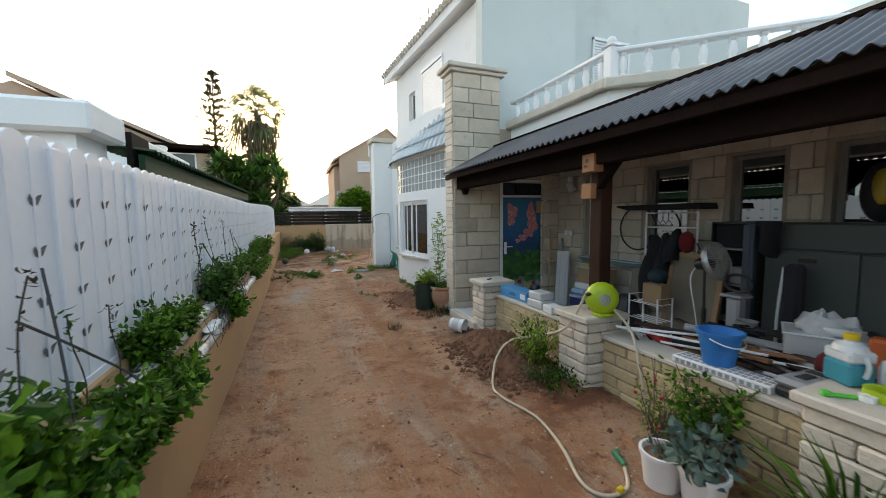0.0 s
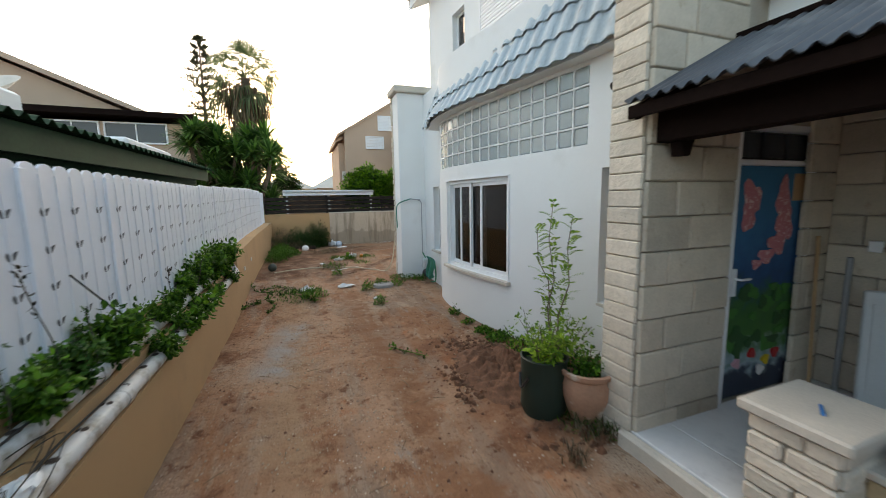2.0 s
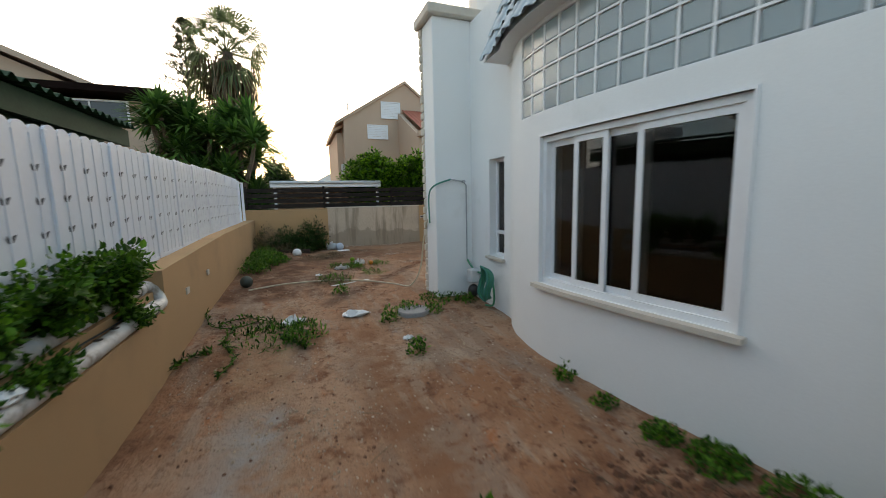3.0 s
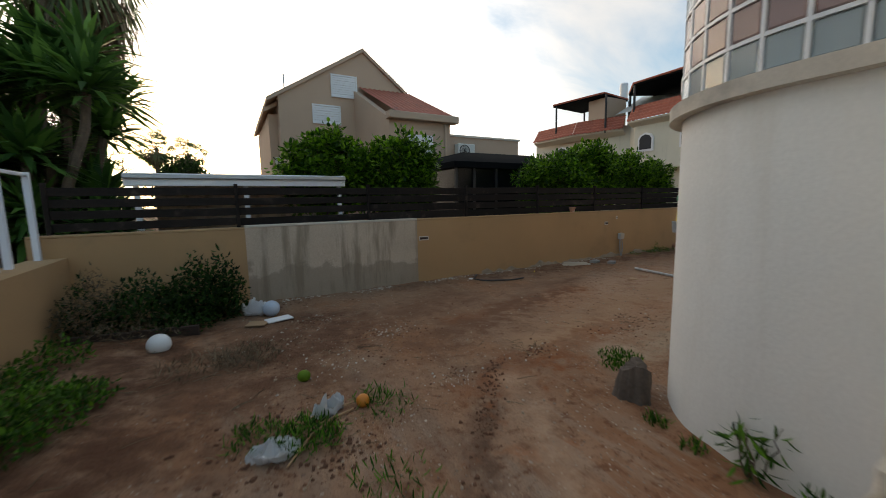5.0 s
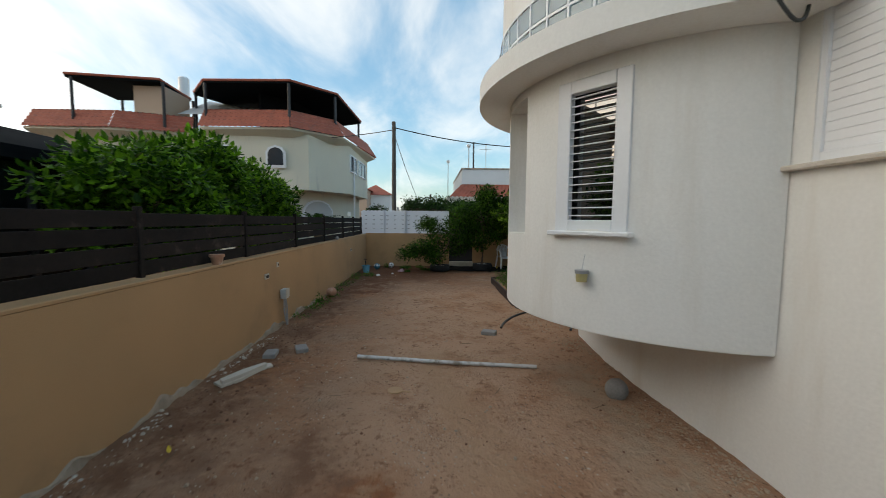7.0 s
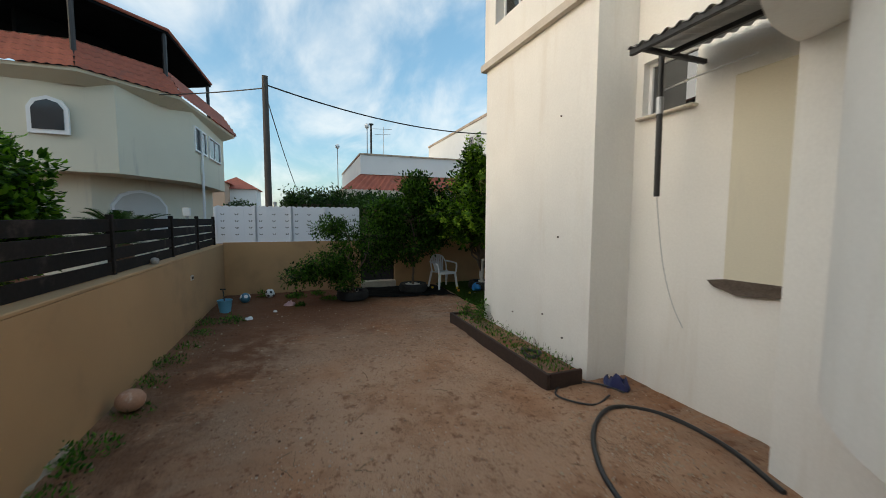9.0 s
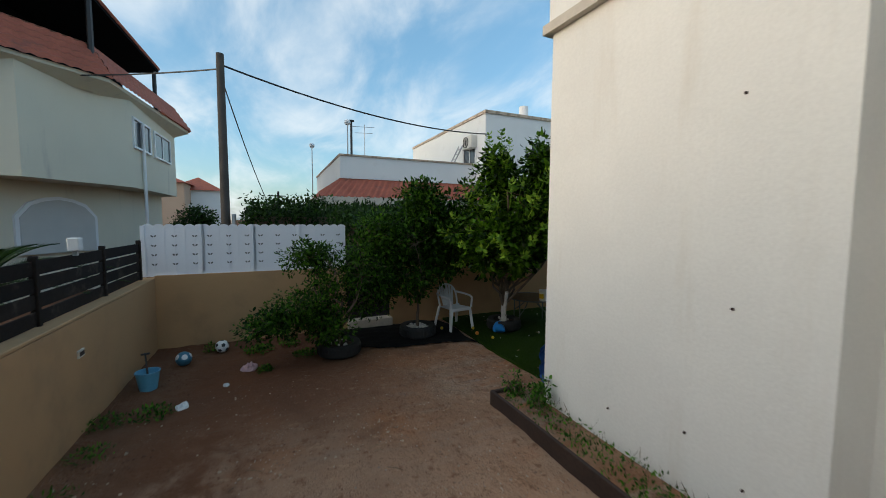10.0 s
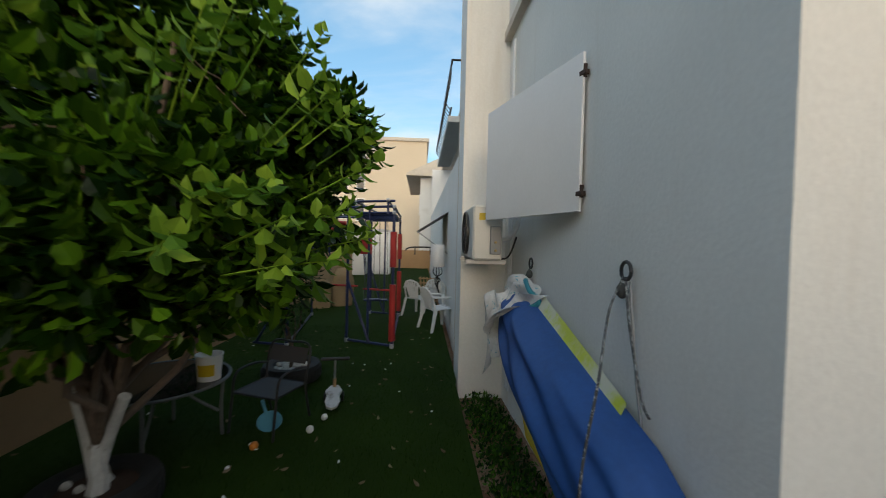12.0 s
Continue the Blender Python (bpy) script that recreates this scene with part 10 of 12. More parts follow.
for e in ((0.02, 0.10, 1.72), (-0.05, 0.26, 1.45), (-0.02, -0.24, 1.58)):
    e = Vector(e)
    limb(sg, r_, (jit(0.03), jit(0.03), 0), e, 0.009, 0.003, 0.05)
    for i in range(24):
        k = 0.28 + 0.72 * i / 23
        p = e * k
        a = r_.uniform(0, 6.28)
        d = Vector((math.cos(a) * 0.8, math.sin(a), 0.75)).normalized()
        L_ = r_.uniform(0.08, 0.19)
        for q in range(7):
            pp_ = p + d * (L_ * q / 6) - Vector((0, 0, 0.05 * (q / 6) ** 2))
            s_ = d.cross(Vector((0, 0, 1))).normalized()
            for sd in (-1, 1):
                lg2.leaf(pp_, (s_ * sd + d * 0.5).normalized(), d, 0.042, 0.018)
part("stalk", sg, BARK, tv, kind="stuff")
part("foliage", lg2, YOUNG_LEAF, tv, smooth=0, kind="stuff")
ow = thing("outdoor_spot", "small dark wall spotlight on the white wall", "lamp", (2.96, 6.55, 2.75))
part("arm", G().tube([(0.05, 0, 0), (-0.05, 0, 0.01)], 0.012), BLACK_METAL, ow)
part("head", G().lathe([(0.02, 0), (0.045, 0.09), (0.001, 0.09)], 12, pose(-0.06, 0, 0.02, 0, -130, 0)), BLACK_METAL, ow)

# tap, hoses and meter by the pilaster
tap = thing("water_tap", "green hose on a tap riser by the white pier", "hose", (2.6, 11.98, 0))
part("riser", G().tube([(0.20, -0.01, 0.62), (0.20, -0.01, 1.74), (0.16, -0.01, 1.80), (-0.05, -0.02, 1.83)], 0.010), GREY_METAL, tap)
part("hose", G().tube(smooth_path([(-0.05, -0.02, 1.83), (-0.30, -0.02, 1.74), (-0.31, 0.2, 1.6), (-0.30, 0.22, 1.2)]), 0.012), TEAL_HOSE, tap)
part("hose", G().tube(smooth_path([(0.20, -0.02, 0.64), (0.24, -0.2, 0.50), (0.27, -0.55, 0.48), (0.24, -0.75, 0.40), (0.22, -0.8, 0.15), (0.15, -0.7, 0.12)]), 0.014), GREEN_P, tap)
part("tap_body", G().tube([(0.14, -0.02, 1.80), (0.14, -0.08, 1.80)], 0.02), GREY_METAL, tap)
co_ = thing("hose_coil", "tangled green hose hung on the house wall", "hose", (2.78, 11.25, 0.10))
for i in range(5):
    part("loop", G().tube([(-0.02 * i + 0.03 * math.sin(3 * a), 0.10 * math.cos(a) + jit(0.01), 0.32 + (0.20 + 0.01 * i) * math.sin(a)) for a in [2 * math.pi * k / 20 for k in range(21)]], 0.013, 6), GREEN_P if i % 2 else TEAL_HOSE, co_)
me_ = thing("water_meter", "pale water meter box low on the wall", "meter", (2.82, 11.80, 0.33))
part("box", G().box(-0.08, 0.06, -0.10, 0.06, 0, 0.2, 0.02), PALE_P, me_)
part("bag", G().ball((-0.02, -0.04, -0.12), 0.08, 12, 8, 1.2), BLACK_PLASTIC, me_, "black wrapping")
# things on the soil
wh_ = single("white_hose", G().tube(smooth_path(flat_path([(-0.36, 13.47), (0.2, 13.6), (0.9, 13.6), (1.5, 13.3), (1.9, 12.95), (2.12, 12.75)]) + [Vector((2.26, 12.62, 0.45)), Vector((2.31, 12.55, 0.95)), Vector((2.30, 12.3, 1.25))]), 0.012, 8), CREAM_HOSE, "pale hose lying across the drive", "hose")
ic = thing("inspection_cover", "round grey concrete inspection cover", "cover", (1.80, 11.50, soil_z(1.8, 11.5)))
part("cover", G().lathe([(0.001, 0.05), (0.20, 0.045), (0.21, 0.03), (0.21, -0.02)], 26), CONCRETE, ic)


def crumple(name, label, x, y, size, mat_, seed, flat=0.35, category="bag"):
    g = G().sheet(lambda u, v: Vector((size * (1 + 0.5 * noise.noise((u * 4, v * 4, seed))) * math.sin(math.pi * v) * math.cos(6.2832 * u), size * 0.7 * (1 + 0.5 * noise.noise((u * 4, v * 4, seed + 5))) * math.sin(math.pi * v) * math.sin(6.2832 * u),
                                       size * flat * (1 - math.cos(math.pi * v)) * (0.6 + 1.1 * noise.noise((u * 7, v * 6, seed + 9))) + size * 0.16 * noise.noise((u * 17, v * 13, seed)))), 34, 20)
    single(name, g, mat_, label, category, (x, y, soil_z(x, y) - 0.005), smooth=25)


crumple("plastic_bag", "crumpled white plastic bag on the soil", 0.33, 11.65, 0.13, WHITE_PLASTIC, 1)
crumple("plastic_bag", "flattened white plastic bag on the soil", 1.08, 11.68, 0.17, WHITE_PLASTIC, 2, 0.15)
crumple("paper_scrap", "torn scrap of white paper", 1.52, 10.75, 0.06, WHITE_PLASTIC, 3, 0.3, "paper")
crumple("plastic_sheet", "torn clear plastic on the soil", 1.23, 14.70, 0.15, BAG_P, 4, 0.3, "plastic")
crumple("plastic_tub", "crushed white tub among cut stalks", 1.61, 14.98, 0.12, BAG_P, 5, 0.5, "tub")
crumple("plastic_bag", "pale bag of rubbish by the wall", 1.32, 18.05, 0.17, BAG_P, 6, 0.6)
crumple("paper_scrap", "small white scrap on the soil", 0.75, 14.2, 0.06, WHITE_PLASTIC, 7, 0.3, "paper")
single("plastic_ball", G().ball((0, 0, 0.11), 0.11, 20, 14), plain("faded_blue_vinyl", (0.42, 0.50, 0.60), 0.5), "pale blue and white ball by the wall", "ball", (1.50, 17.90, 0.17))
single("foam_sheet", G().box(-0.16, 0.16, -0.09, 0.09, 0, 0.02, 0.004), FOAM, "broken white board on the soil", "board", (1.56, 17.60, 0.19), 15)
single("cardboard_piece", G().box(-0.12, 0.12, -0.10, 0.10, 0, 0.015, 0.004), CARD, "torn brown card on the soil", "card", (1.30, 17.55, 0.19), -25)
single("soccer_ball", G().ball((0, 0, 0.11), 0.11, 20, 14), WHITE_PLASTIC, "scuffed white football by the corner bed", "ball", (0.36, 17.05, 0.17))
single("dark_ball", G().ball((0, 0, 0.10), 0.10, 20, 14), plain("dark_green_rubber", (0.04, 0.055, 0.045), 0.6), "dull dark green ball by the wall", "ball", (-0.42, 13.80, 0.15))
single("orange_fruit", G().ball((0, 0, 0.05), 0.05, 14, 10), ORANGE_P, "fallen orange on the soil", "fruit", (1.86, 14.94, 0.18))
single("melon", G().ball((0, 0, 0.05), 0.055, 14, 10, 0.9), YOUNG_LEAF, "small green fruit on the soil", "fruit", (1.55, 15.6, 0.18))
single("bed_board", G().box(-0.65, 0.65, -0.02, 0.02, 0, 0.14, 0.006), RUST, "dark timber edge of the corner bed", "board", (0.05, 17.62, 0.17), -12)
single("slat", G().box(-0.45, 0.45, -0.03, 0.03, 0, 0.012, 0.003), PALE_P, "pale slat lying on the soil", "slat", (1.15, 13.35, 0.15), 22)
st = thing("tree_stump", "weathered grey tree stump by the wall", "stump", (3.70, 14.02, 0.13))
def bark_r(u, v):
    a = 2 * math.pi * u
    return 0.098 * (1.30 - 0.30 * v) * (1 + 0.16 * math.sin(3 * a + 0.6) + 0.07 * math.sin(11 * a + 3 * v) + 0.05 * noise.noise((9 * math.cos(a), 9 * math.sin(a), 6 * v)))


part("wood", G().sheet(lambda u, v: Vector((bark_r(u, v) * math.cos(2 * math.pi * u) + 0.04 * v, bark_r(u, v) * math.sin(2 * math.pi * u), (0.27 + 0.035 * math.sin(2 * math.pi * u * 2)) * v)), 72, 8)
     .sheet(lambda u, v: Vector((bark_r(u, 1) * v * math.cos(2 * math.pi * u) + 0.04, bark_r(u, 1) * v * math.sin(2 * math.pi * u), (0.27 + 0.035 * math.sin(2 * math.pi * u * 2) * v) + 0.015 * noise.noise((7 * v * math.cos(6.28 * u), 7 * v * math.sin(6.28 * u), 2)) * (1 - v))), 72, 5), STUMP, st)
bush("oleander_shoot", "thin green shoot at the wall foot", (3.45, 13.15, 0.15), 0.12, 0.34, 5, 8, 0.10, 0.018, HERB_LEAF, 91)
bush("weed_shoot", "tall thin weed by the stump", (3.42, 12.85, 0.12), 0.10, 0.20, 4, 6, 0.08, 0.016, HERB_LEAF, 92)
single("long_pipe", G().tube([(8.12, 15.05, 0.215), (8.30, 16.1, 0.205), (8.47, 17.2, 0.22)], 0.023, 12), PVC, "long scuffed white pipe on the soil", "pipe")
single("irrigation_pipe", G().tube(smooth_path(flat_path([(5.36, 18.55), (5.12, 18.30), (5.18, 18.10), (5.42, 17.92), (5.68, 17.83), (5.95, 17.83)])), 0.014, 8), BLACK_PLASTIC, "bent black irrigation pipe", "pipe")
single("paper_tag", G().box(-0.08, 0.08, -0.04, 0.04, 0, 0.02, 0.004), WHITE_PLASTIC, "white and blue wrapper on the soil", "wrapper", (5.08, 18.36, 0.18), 50)
pad = thing("beach_bat", "pale wooden beach bat on the soil", "bat", (7.58, 16.65, 0.185), -105)
pad.scale = (0.82, 0.82, 1)
part("blade", G().lathe([(0.001, 0), (0.09, 0), (0.09, 0.012), (0.001, 0.012)], 22), BIRCH, pad)
part("grip", G().box(0.08, 0.19, -0.015, 0.015, 0, 0.014, 0.004), BIRCH, pad)
for x, y, a in ((8.59, 18.32, 10), (8.78, 18.0, 25), (9.50, 15.40, 70)):
    single("paving_block", G().box(-0.11, 0.11, -0.075, 0.075, 0, 0.06, 0.008), CONCRETE, "loose grey concrete paving block", "block", (x, y, 0.18), a, group="loose blocks")
single("stone_slab", G().prism([(-0.33, -0.07), (-0.10, -0.095), (0.16, -0.08), (0.30, -0.10), (0.34, -0.01), (0.27, 0.07), (0.02, 0.10), (-0.18, 0.07), (-0.30, 0.09)], 0, 0.035).prism([(-0.31, -0.06), (-0.05, -0.08), (0.24, -0.07), (0.26, -0.02), (-0.02, 0.03), (-0.28, 0.02)], 0.035, 0.075), COPING, "broken pale kerb stone by the wall", "stone", (8.0, 18.36, 0.17), -25)
single("terracotta_ball", G().ball((0, 0, 0.11), 0.12, 16, 10, 0.85), TERRACOTTA, "upturned terracotta bowl by the wall", "bowl", (12.40, 18.55, 0.17))
single("fruit_peel", G().sheet(lambda u, v: Vector((0.08 * (u - 0.5), 0.03 * (v - 0.5) * math.sin(math.pi * u), 0.012 + 0.02 * u * u)), 8, 3).sheet(lambda u, v: Vector((0.08 * (0.5 - u), 0.03 * (v - 0.5) * math.sin(math.pi * u), 0.008 + 0.02 * (1 - u) ** 2)), 8, 3), YELLOW_P, "scrap of yellow peel on the soil", "peel", (6.62, 18.25, 0.17), 40)
single("stone_ball", G().ball((0, 0, 0.10), 0.11, 18, 12), CONCRETE, "round grey ball at the wall foot", "ball", (7.42, 14.45, 0.16))
fp = pot("flower_pot", "small terracotta flower pot on the garden wall", (8.33, 18.80, 1.38), [(0.001, 0), (0.05, 0), (0.07, 0.09), (0.08, 0.09), (0.08, 0.12), (0.065, 0.12), (0.001, 0.10)], TERRACOTTA)
single("wall_stone", G().ball((0, 0, 0.04), 0.05, 10, 8), CONCRETE, "small stone on the garden wall", "stone", (14.1, 18.83, 1.38))
for x, z, w in ((9.52, 1.06, 0.13), (9.92, 1.19, 0.06), (4.28, 1.01, 0.20), (15.42, 1.0, 0.13)):
    v_ = thing("wall_vent", "small pale socket box set in the wall", "socket", (x, 18.745, z))
    part("box_frame", G().box(-w / 2, w / 2, -0.012, 0.01, -0.04, 0.04, 0.004), COPING, v_)
    part("opening", G().box(-w / 2 + 0.015, w / 2 - 0.015, -0.015, -0.011, -0.02, 0.02), RUST, v_)
for y, z in ((11.6, 0.62), (12.6, 0.65)):
    v_ = thing("wall_vent", "small pale socket box set in the wall", "socket", (-0.715, y, z))
    part("box_frame", G().box(-0.01, 0.012, -0.05, 0.05, -0.035, 0.035, 0.004), COPING, v_)
eb = thing("electric_box", "weathered grey cable box on the garden wall", "box", (10.05, 18.74, 0.62))
part("box", G().box(-0.07, 0.07, -0.09, 0.0, 0, 0.16, 0.01), PALE_P, eb)
part("lid", G().box(-0.075, 0.075, -0.10, -0.09, 0.02, 0.165, 0.006), COPING, eb)
for s in (-0.04, 0.0, 0.04):
    part("cable", G().tube(smooth_path([(s, -0.05, 0.0), (s * 1.6, -0.06, -0.2), (s * 0.5, -0.08, -0.44)]), 0.010), GREY_P, eb)
single("black_pipe", G().tube(smooth_path(flat_path([(9.85, 15.15), (10.25, 15.0), (10.65, 14.7), (10.85, 14.3), (10.6, 13.95), (10.1, 13.9), (9.6, 14.1)])), 0.020, 8), BLACK_PLASTIC, "coil of black irrigation pipe", "pipe")
crumple("blue_bag", "crumpled dark blue bag in the corner", 11.25, 13.85, 0.14, NAVY_P, 12, 0.5)
single("loose_cable", G().tube(smooth_path(flat_path([(11.1, 14.1), (11.0, 14.4), (11.3, 14.6), (11.5, 14.3), (11.35, 14.0), (11.1, 13.9)])), 0.010, 6), BLACK_PLASTIC, "tangled thin black cable on the soil", "cable")
sb = thing("spray_bottle", "yellow spray bottle hanging on the wall", "bottle", (4.28, 14.015, 1.50))
part("body", G().lathe([(0.001, -0.02), (0.034, -0.02), (0.036, 0.10), (0.015, 0.16), (0.001, 0.16)], 16, pose(0, 0.035, 0, 0, 12, 0)), YELLOW_P, sb)
part("trigger_head", G().box(-0.02, 0.05, 0.03, 0.07, 0.15, 0.20, 0.01), GREEN_P, sb)
part("cup", G().lathe([(0.001, -0.09), (0.036, -0.09), (0.042, -0.01), (0.045, -0.01), (0.045, 0.0), (0.001, 0.0)], 18, pose(-0.01, 0.05, -0.01, 0, 0, 0)), GREY_P, sb, "grey lidded cup")
jr_ = thing("hanging_jar", "small yellowed jar hanging on the oriel", "jar", (BX + (BR + 0.05) * math.cos(radians(129)), BY + (BR + 0.05) * math.sin(radians(129)), 1.50))
part("jar", G().lathe([(0.001, -0.05), (0.04, -0.05), (0.045, 0.02), (0.001, 0.02)], 18), plain("yellowed_plastic", (0.42, 0.36, 0.16)), jr_)
part("lid", G().lathe([(0.052, 0.015), (0.052, 0.04), (0.001, 0.045)], 18), GREY_P, jr_)
part("wire", G().tube([(0, 0, 0.04), (0.02, -0.03, 0.16)], 0.003), GREY_METAL, jr_)
part("hook", G().lathe([(0.012, 0), (0.012, 0.05)], 10, pose(0.03, -0.05, 0.17, 90, 0, 40)), GREY_METAL, jr_)
rc = thing("rim_cable", "black knotted cable drooping from the slab edge", "cable", (5.96, 14.50, 3.17))
part("cable", G().tube(smooth_path([(-0.05, 0.02, 0.05), (-0.08, -0.02, -0.06), (-0.06, -0.14, -0.16), (0.0, -0.26, -0.12), (0.06, -0.34, 0.0)]), 0.010), ROPE, rc)
r_ = random.Random(4)
for _ in range(5):
    c = Vector((-0.07, 0.06, 0.04))
    part("loop", G().tube(smooth_path([c + unit(r_) * r_.uniform(0.03, 0.06) + Vector((0, 0, r_.uniform(-0.03, 0.05))) for _k in range(5)]), 0.008, 6), ROPE, rc)

# recess: awning, downpipe, scars
aw = thing("awning", "rusty corrugated awning on a steel frame", "awning", (10.05, 13.5, 3.45))
g = G().sheet(lambda u, v: Vector((-0.35 + 1.05 * u, 0.05 + 0.85 * v, 0.12 - 0.16 * v + 0.015 * math.sin(u * 60))), 60, 3)
part("sheet", g, GREY_METAL, aw)
part("bar", G().box(-0.35, 0.70, 0.84, 0.88, -0.09, -0.04, 0.004), BLACK_METAL, aw)
part("bar", G().box(0.64, 0.68, 0.02, 0.86, -0.05, -0.01, 0.004), BLACK_METAL, aw)
part("bar", G().box(-0.35, 0.66, 0.43, 0.47, -0.04, 0.0, 0.004), BLACK_METAL, aw)
dp = thing("down_pipe", "black taped pipe hanging from the awning", "pipe", (10.83, 13.9, 2.2))
part("pipe", G().tube([(0.0, 0, 0.0), (0.015, 0, 1.30)], 0.026, 10), BLACK_PLASTIC, dp)
part("joint", G().tube([(0.011, 0, 0.75), (0.013, 0, 0.90)], 0.032, 10), GREY_METAL, dp, "grey taped joint")
part("wire", G().tube(smooth_path([(0, 0, 0.0), (-0.01, -0.1, -0.6), (-0.05, -0.2, -1.0), (-0.10, -0.3, -1.25)]), 0.004), PALE_P, dp)
part("stay", G().tube(smooth_path([(0.013, 0, 0.95), (-0.2, -0.2, 1.05), (-0.6, -0.3, 1.1)]), 0.008), FRAME_WHITE, dp)
pn = thing("shutter_panel", "closed cream roller panel on the recess wall", "shutter", (10.0, 13.52, 1.45))
part("panel", G().box(-0.18, 0.42, -0.02, 0.03, 0, 1.75, 0.006), PALE_WALL, pn)
part("scar", G().prism([(-0.25, -0.02), (0.30, -0.08), (0.50, -0.03), (0.56, 0.02), (0.40, 0.05), (-0.2, 0.06)], -0.012, 0.0, Matrix.Translation((0, 0.035, -0.03)) @ XZ), STUMP, pn, "bare scar in the render")
for x, y, z in ((12.03, 14.075, 3.21), (12.03, 14.075, 1.77), (12.3, 14.085, 0.75), (11.9, 14.075, 0.55), (13.0, 14.11, 0.62)):
    single("wall_plug", G().lathe([(0.001, 0.0), (0.011, 0.0), (0.008, 0.015), (0.001, 0.015)], 10, pose(0, 0, 0, -90, 0, 0)), RUST, "rusty plug in the render", "plug", (x, y, z), group="wall plugs")
pb = thing("planter_box", "dark timber planter along the house block", "planter", (12.85, 14.36, 0.16))
part("front_board", G().box(-1.42, 1.42, 0.22, 0.26, 0, 0.19, 0.006), RUST, pb)
part("end_board", G().box(-1.42, -1.38, -0.20, 0.22, 0, 0.19, 0.006), RUST, pb)
part("end_board", G().box(1.38, 1.42, -0.18, 0.22, 0, 0.19, 0.006), RUST, pb)
part("soil", G().box(-1.38, 1.38, -0.21, 0.22, 0, 0.15), SOIL, pb)


def planter_weeds():
    r = random.Random(33)
    g, d = G(), G()
    for i in range(900):
        x, y = r.uniform(11.5, 14.2), r.uniform(14.2, 14.55)
        add_leaf(g, r, Vector((x, y, 0.31 + 0.12 * r.random() ** 2)), (unit(r) + Vector((0, 0, 0.8))).normalized(), 0.045, 0.018, 0.1)
        if i % 3 == 0:
            add_leaf(d, r, Vector((x, y, 0.32 + 0.1 * r.random())), (unit(r) + Vector((0, 0, 1.6))).normalized(), 0.10, 0.005, 0.0)
    single("planter_weeds", g, HERB_LEAF, "patchy green weeds in the planter", "weeds", kind="stuff", smooth=0)
    single("dry_stalks", d, DRY_LEAF, "dry stalks in the planter", "stalks", kind="stuff", smooth=0)


planter_weeds()
bush("planter_herb", "upright green weed in the planter", (13.75, 14.32, 0.3), 0.14, 0.35, 7, 14, 0.05, 0.03, HERB_LEAF, 93)
bush("planter_herb", "upright green weed in the planter", (14.15, 14.35, 0.3), 0.12, 0.25, 6, 12, 0.05, 0.03, HERB_LEAF, 94)
single("hose_in_planter", G().tube([(12.1 + 0.13 * math.cos(a), 14.38 + 0.10 * math.sin(a), 0.34 + 0.02 * math.sin(2 * a)) for a in [2 * math.pi * i / 24 for i in range(25)]], 0.022, 8), BLACK_PLASTIC, "black hose ring in the planter", "hose")

# ---- side yard ----
TZ = 0.205
NAVY = plain("navy_painted_steel", (0.012, 0.022, 0.085), 0.4)
RED_PAD = plain("red_foam_sleeve", (0.42, 0.028, 0.025), 0.55)
JOINT = plain("grey_plastic_joint", (0.42, 0.43, 0.45), 0.5)
BOARD_LIME = plain("lime_yellow_board", (0.52, 0.60, 0.05), 0.4, stain=(0.62, 0.63, 0.50), stain_at=(0.45, 0.6), stain_scale=2.0)
SACK = plain("beige_woven_sack", (0.33, 0.225, 0.12), 0.9, bump=0.6, depth=0.01)
MESH_SEAT = plain("grey_mesh_seat", (0.05, 0.05, 0.055), 0.7)
TEAL_P = plain("turquoise_cloth", (0.03, 0.24, 0.30), 0.8)
TABLE_GLASS = glass("smoked_table_glass", (0.012, 0.014, 0.013), 0.04, 1.45, 0.0)
GREY_STEEL = plain("grey_painted_steel", (0.10, 0.105, 0.105), 0.5)


def turf_z(x, y):
    return TZ + 0.010 * noise.noise((x * 1.7, y * 1.7, 2)) + 0.004 * noise.noise((x * 6, y * 6, 5))


def turf_edge(u):
    """South-west run of the front edge from the wall to the black sheet."""
    return 13.60 + 0.05 * math.sin(u * 5) - 0.02


def turf():
    xs = lambda y, u: (14.45 if y > 10.6 else 14.43) + (3.62 + 0.03) * u
    g = G().sheet(lambda u, v: (lambda y: Vector((xs(y, u), y, turf_z(xs(y, u), y))))(-13.8 + v * (turf_edge(u) + 13.8)), 24, 130)
    g.sheet(lambda u, v: Vector((xs(13, u), turf_edge(u), turf_z(xs(13, u), turf_edge(u)) - 0.05 * (1 - v))), 24, 1)
    single("lawn", g, TURF, "dark green artificial turf lawn laid on the soil", "lawn", kind="structure")
    r = random.Random(3)
    b = G()
    for _ in range(26000):
        x, y = r.uniform(14.5, 18.0), 13.6 - 6.0 * r.random() ** 1.6
        p = Vector((x, y, turf_z(x, y) - 0.002))
        d = Vector((r.uniform(-0.5, 0.5), r.uniform(-0.5, 0.5), 1)).normalized()
        s = Vector((-d.y, d.x, 0)).normalized() * 0.0035
        b.add([p - s, p + s, p + d * r.uniform(0.02, 0.035)], [(0, 1, 2)])
    single("turf_blades", b, TURF, "short green plastic blades of the turf", "lawn", kind="stuff", smooth=0)


turf()


def sheet_x(u, v):
    x0 = 16.34 + 0.62 * v
    return x0 + (18.0 - x0) * u


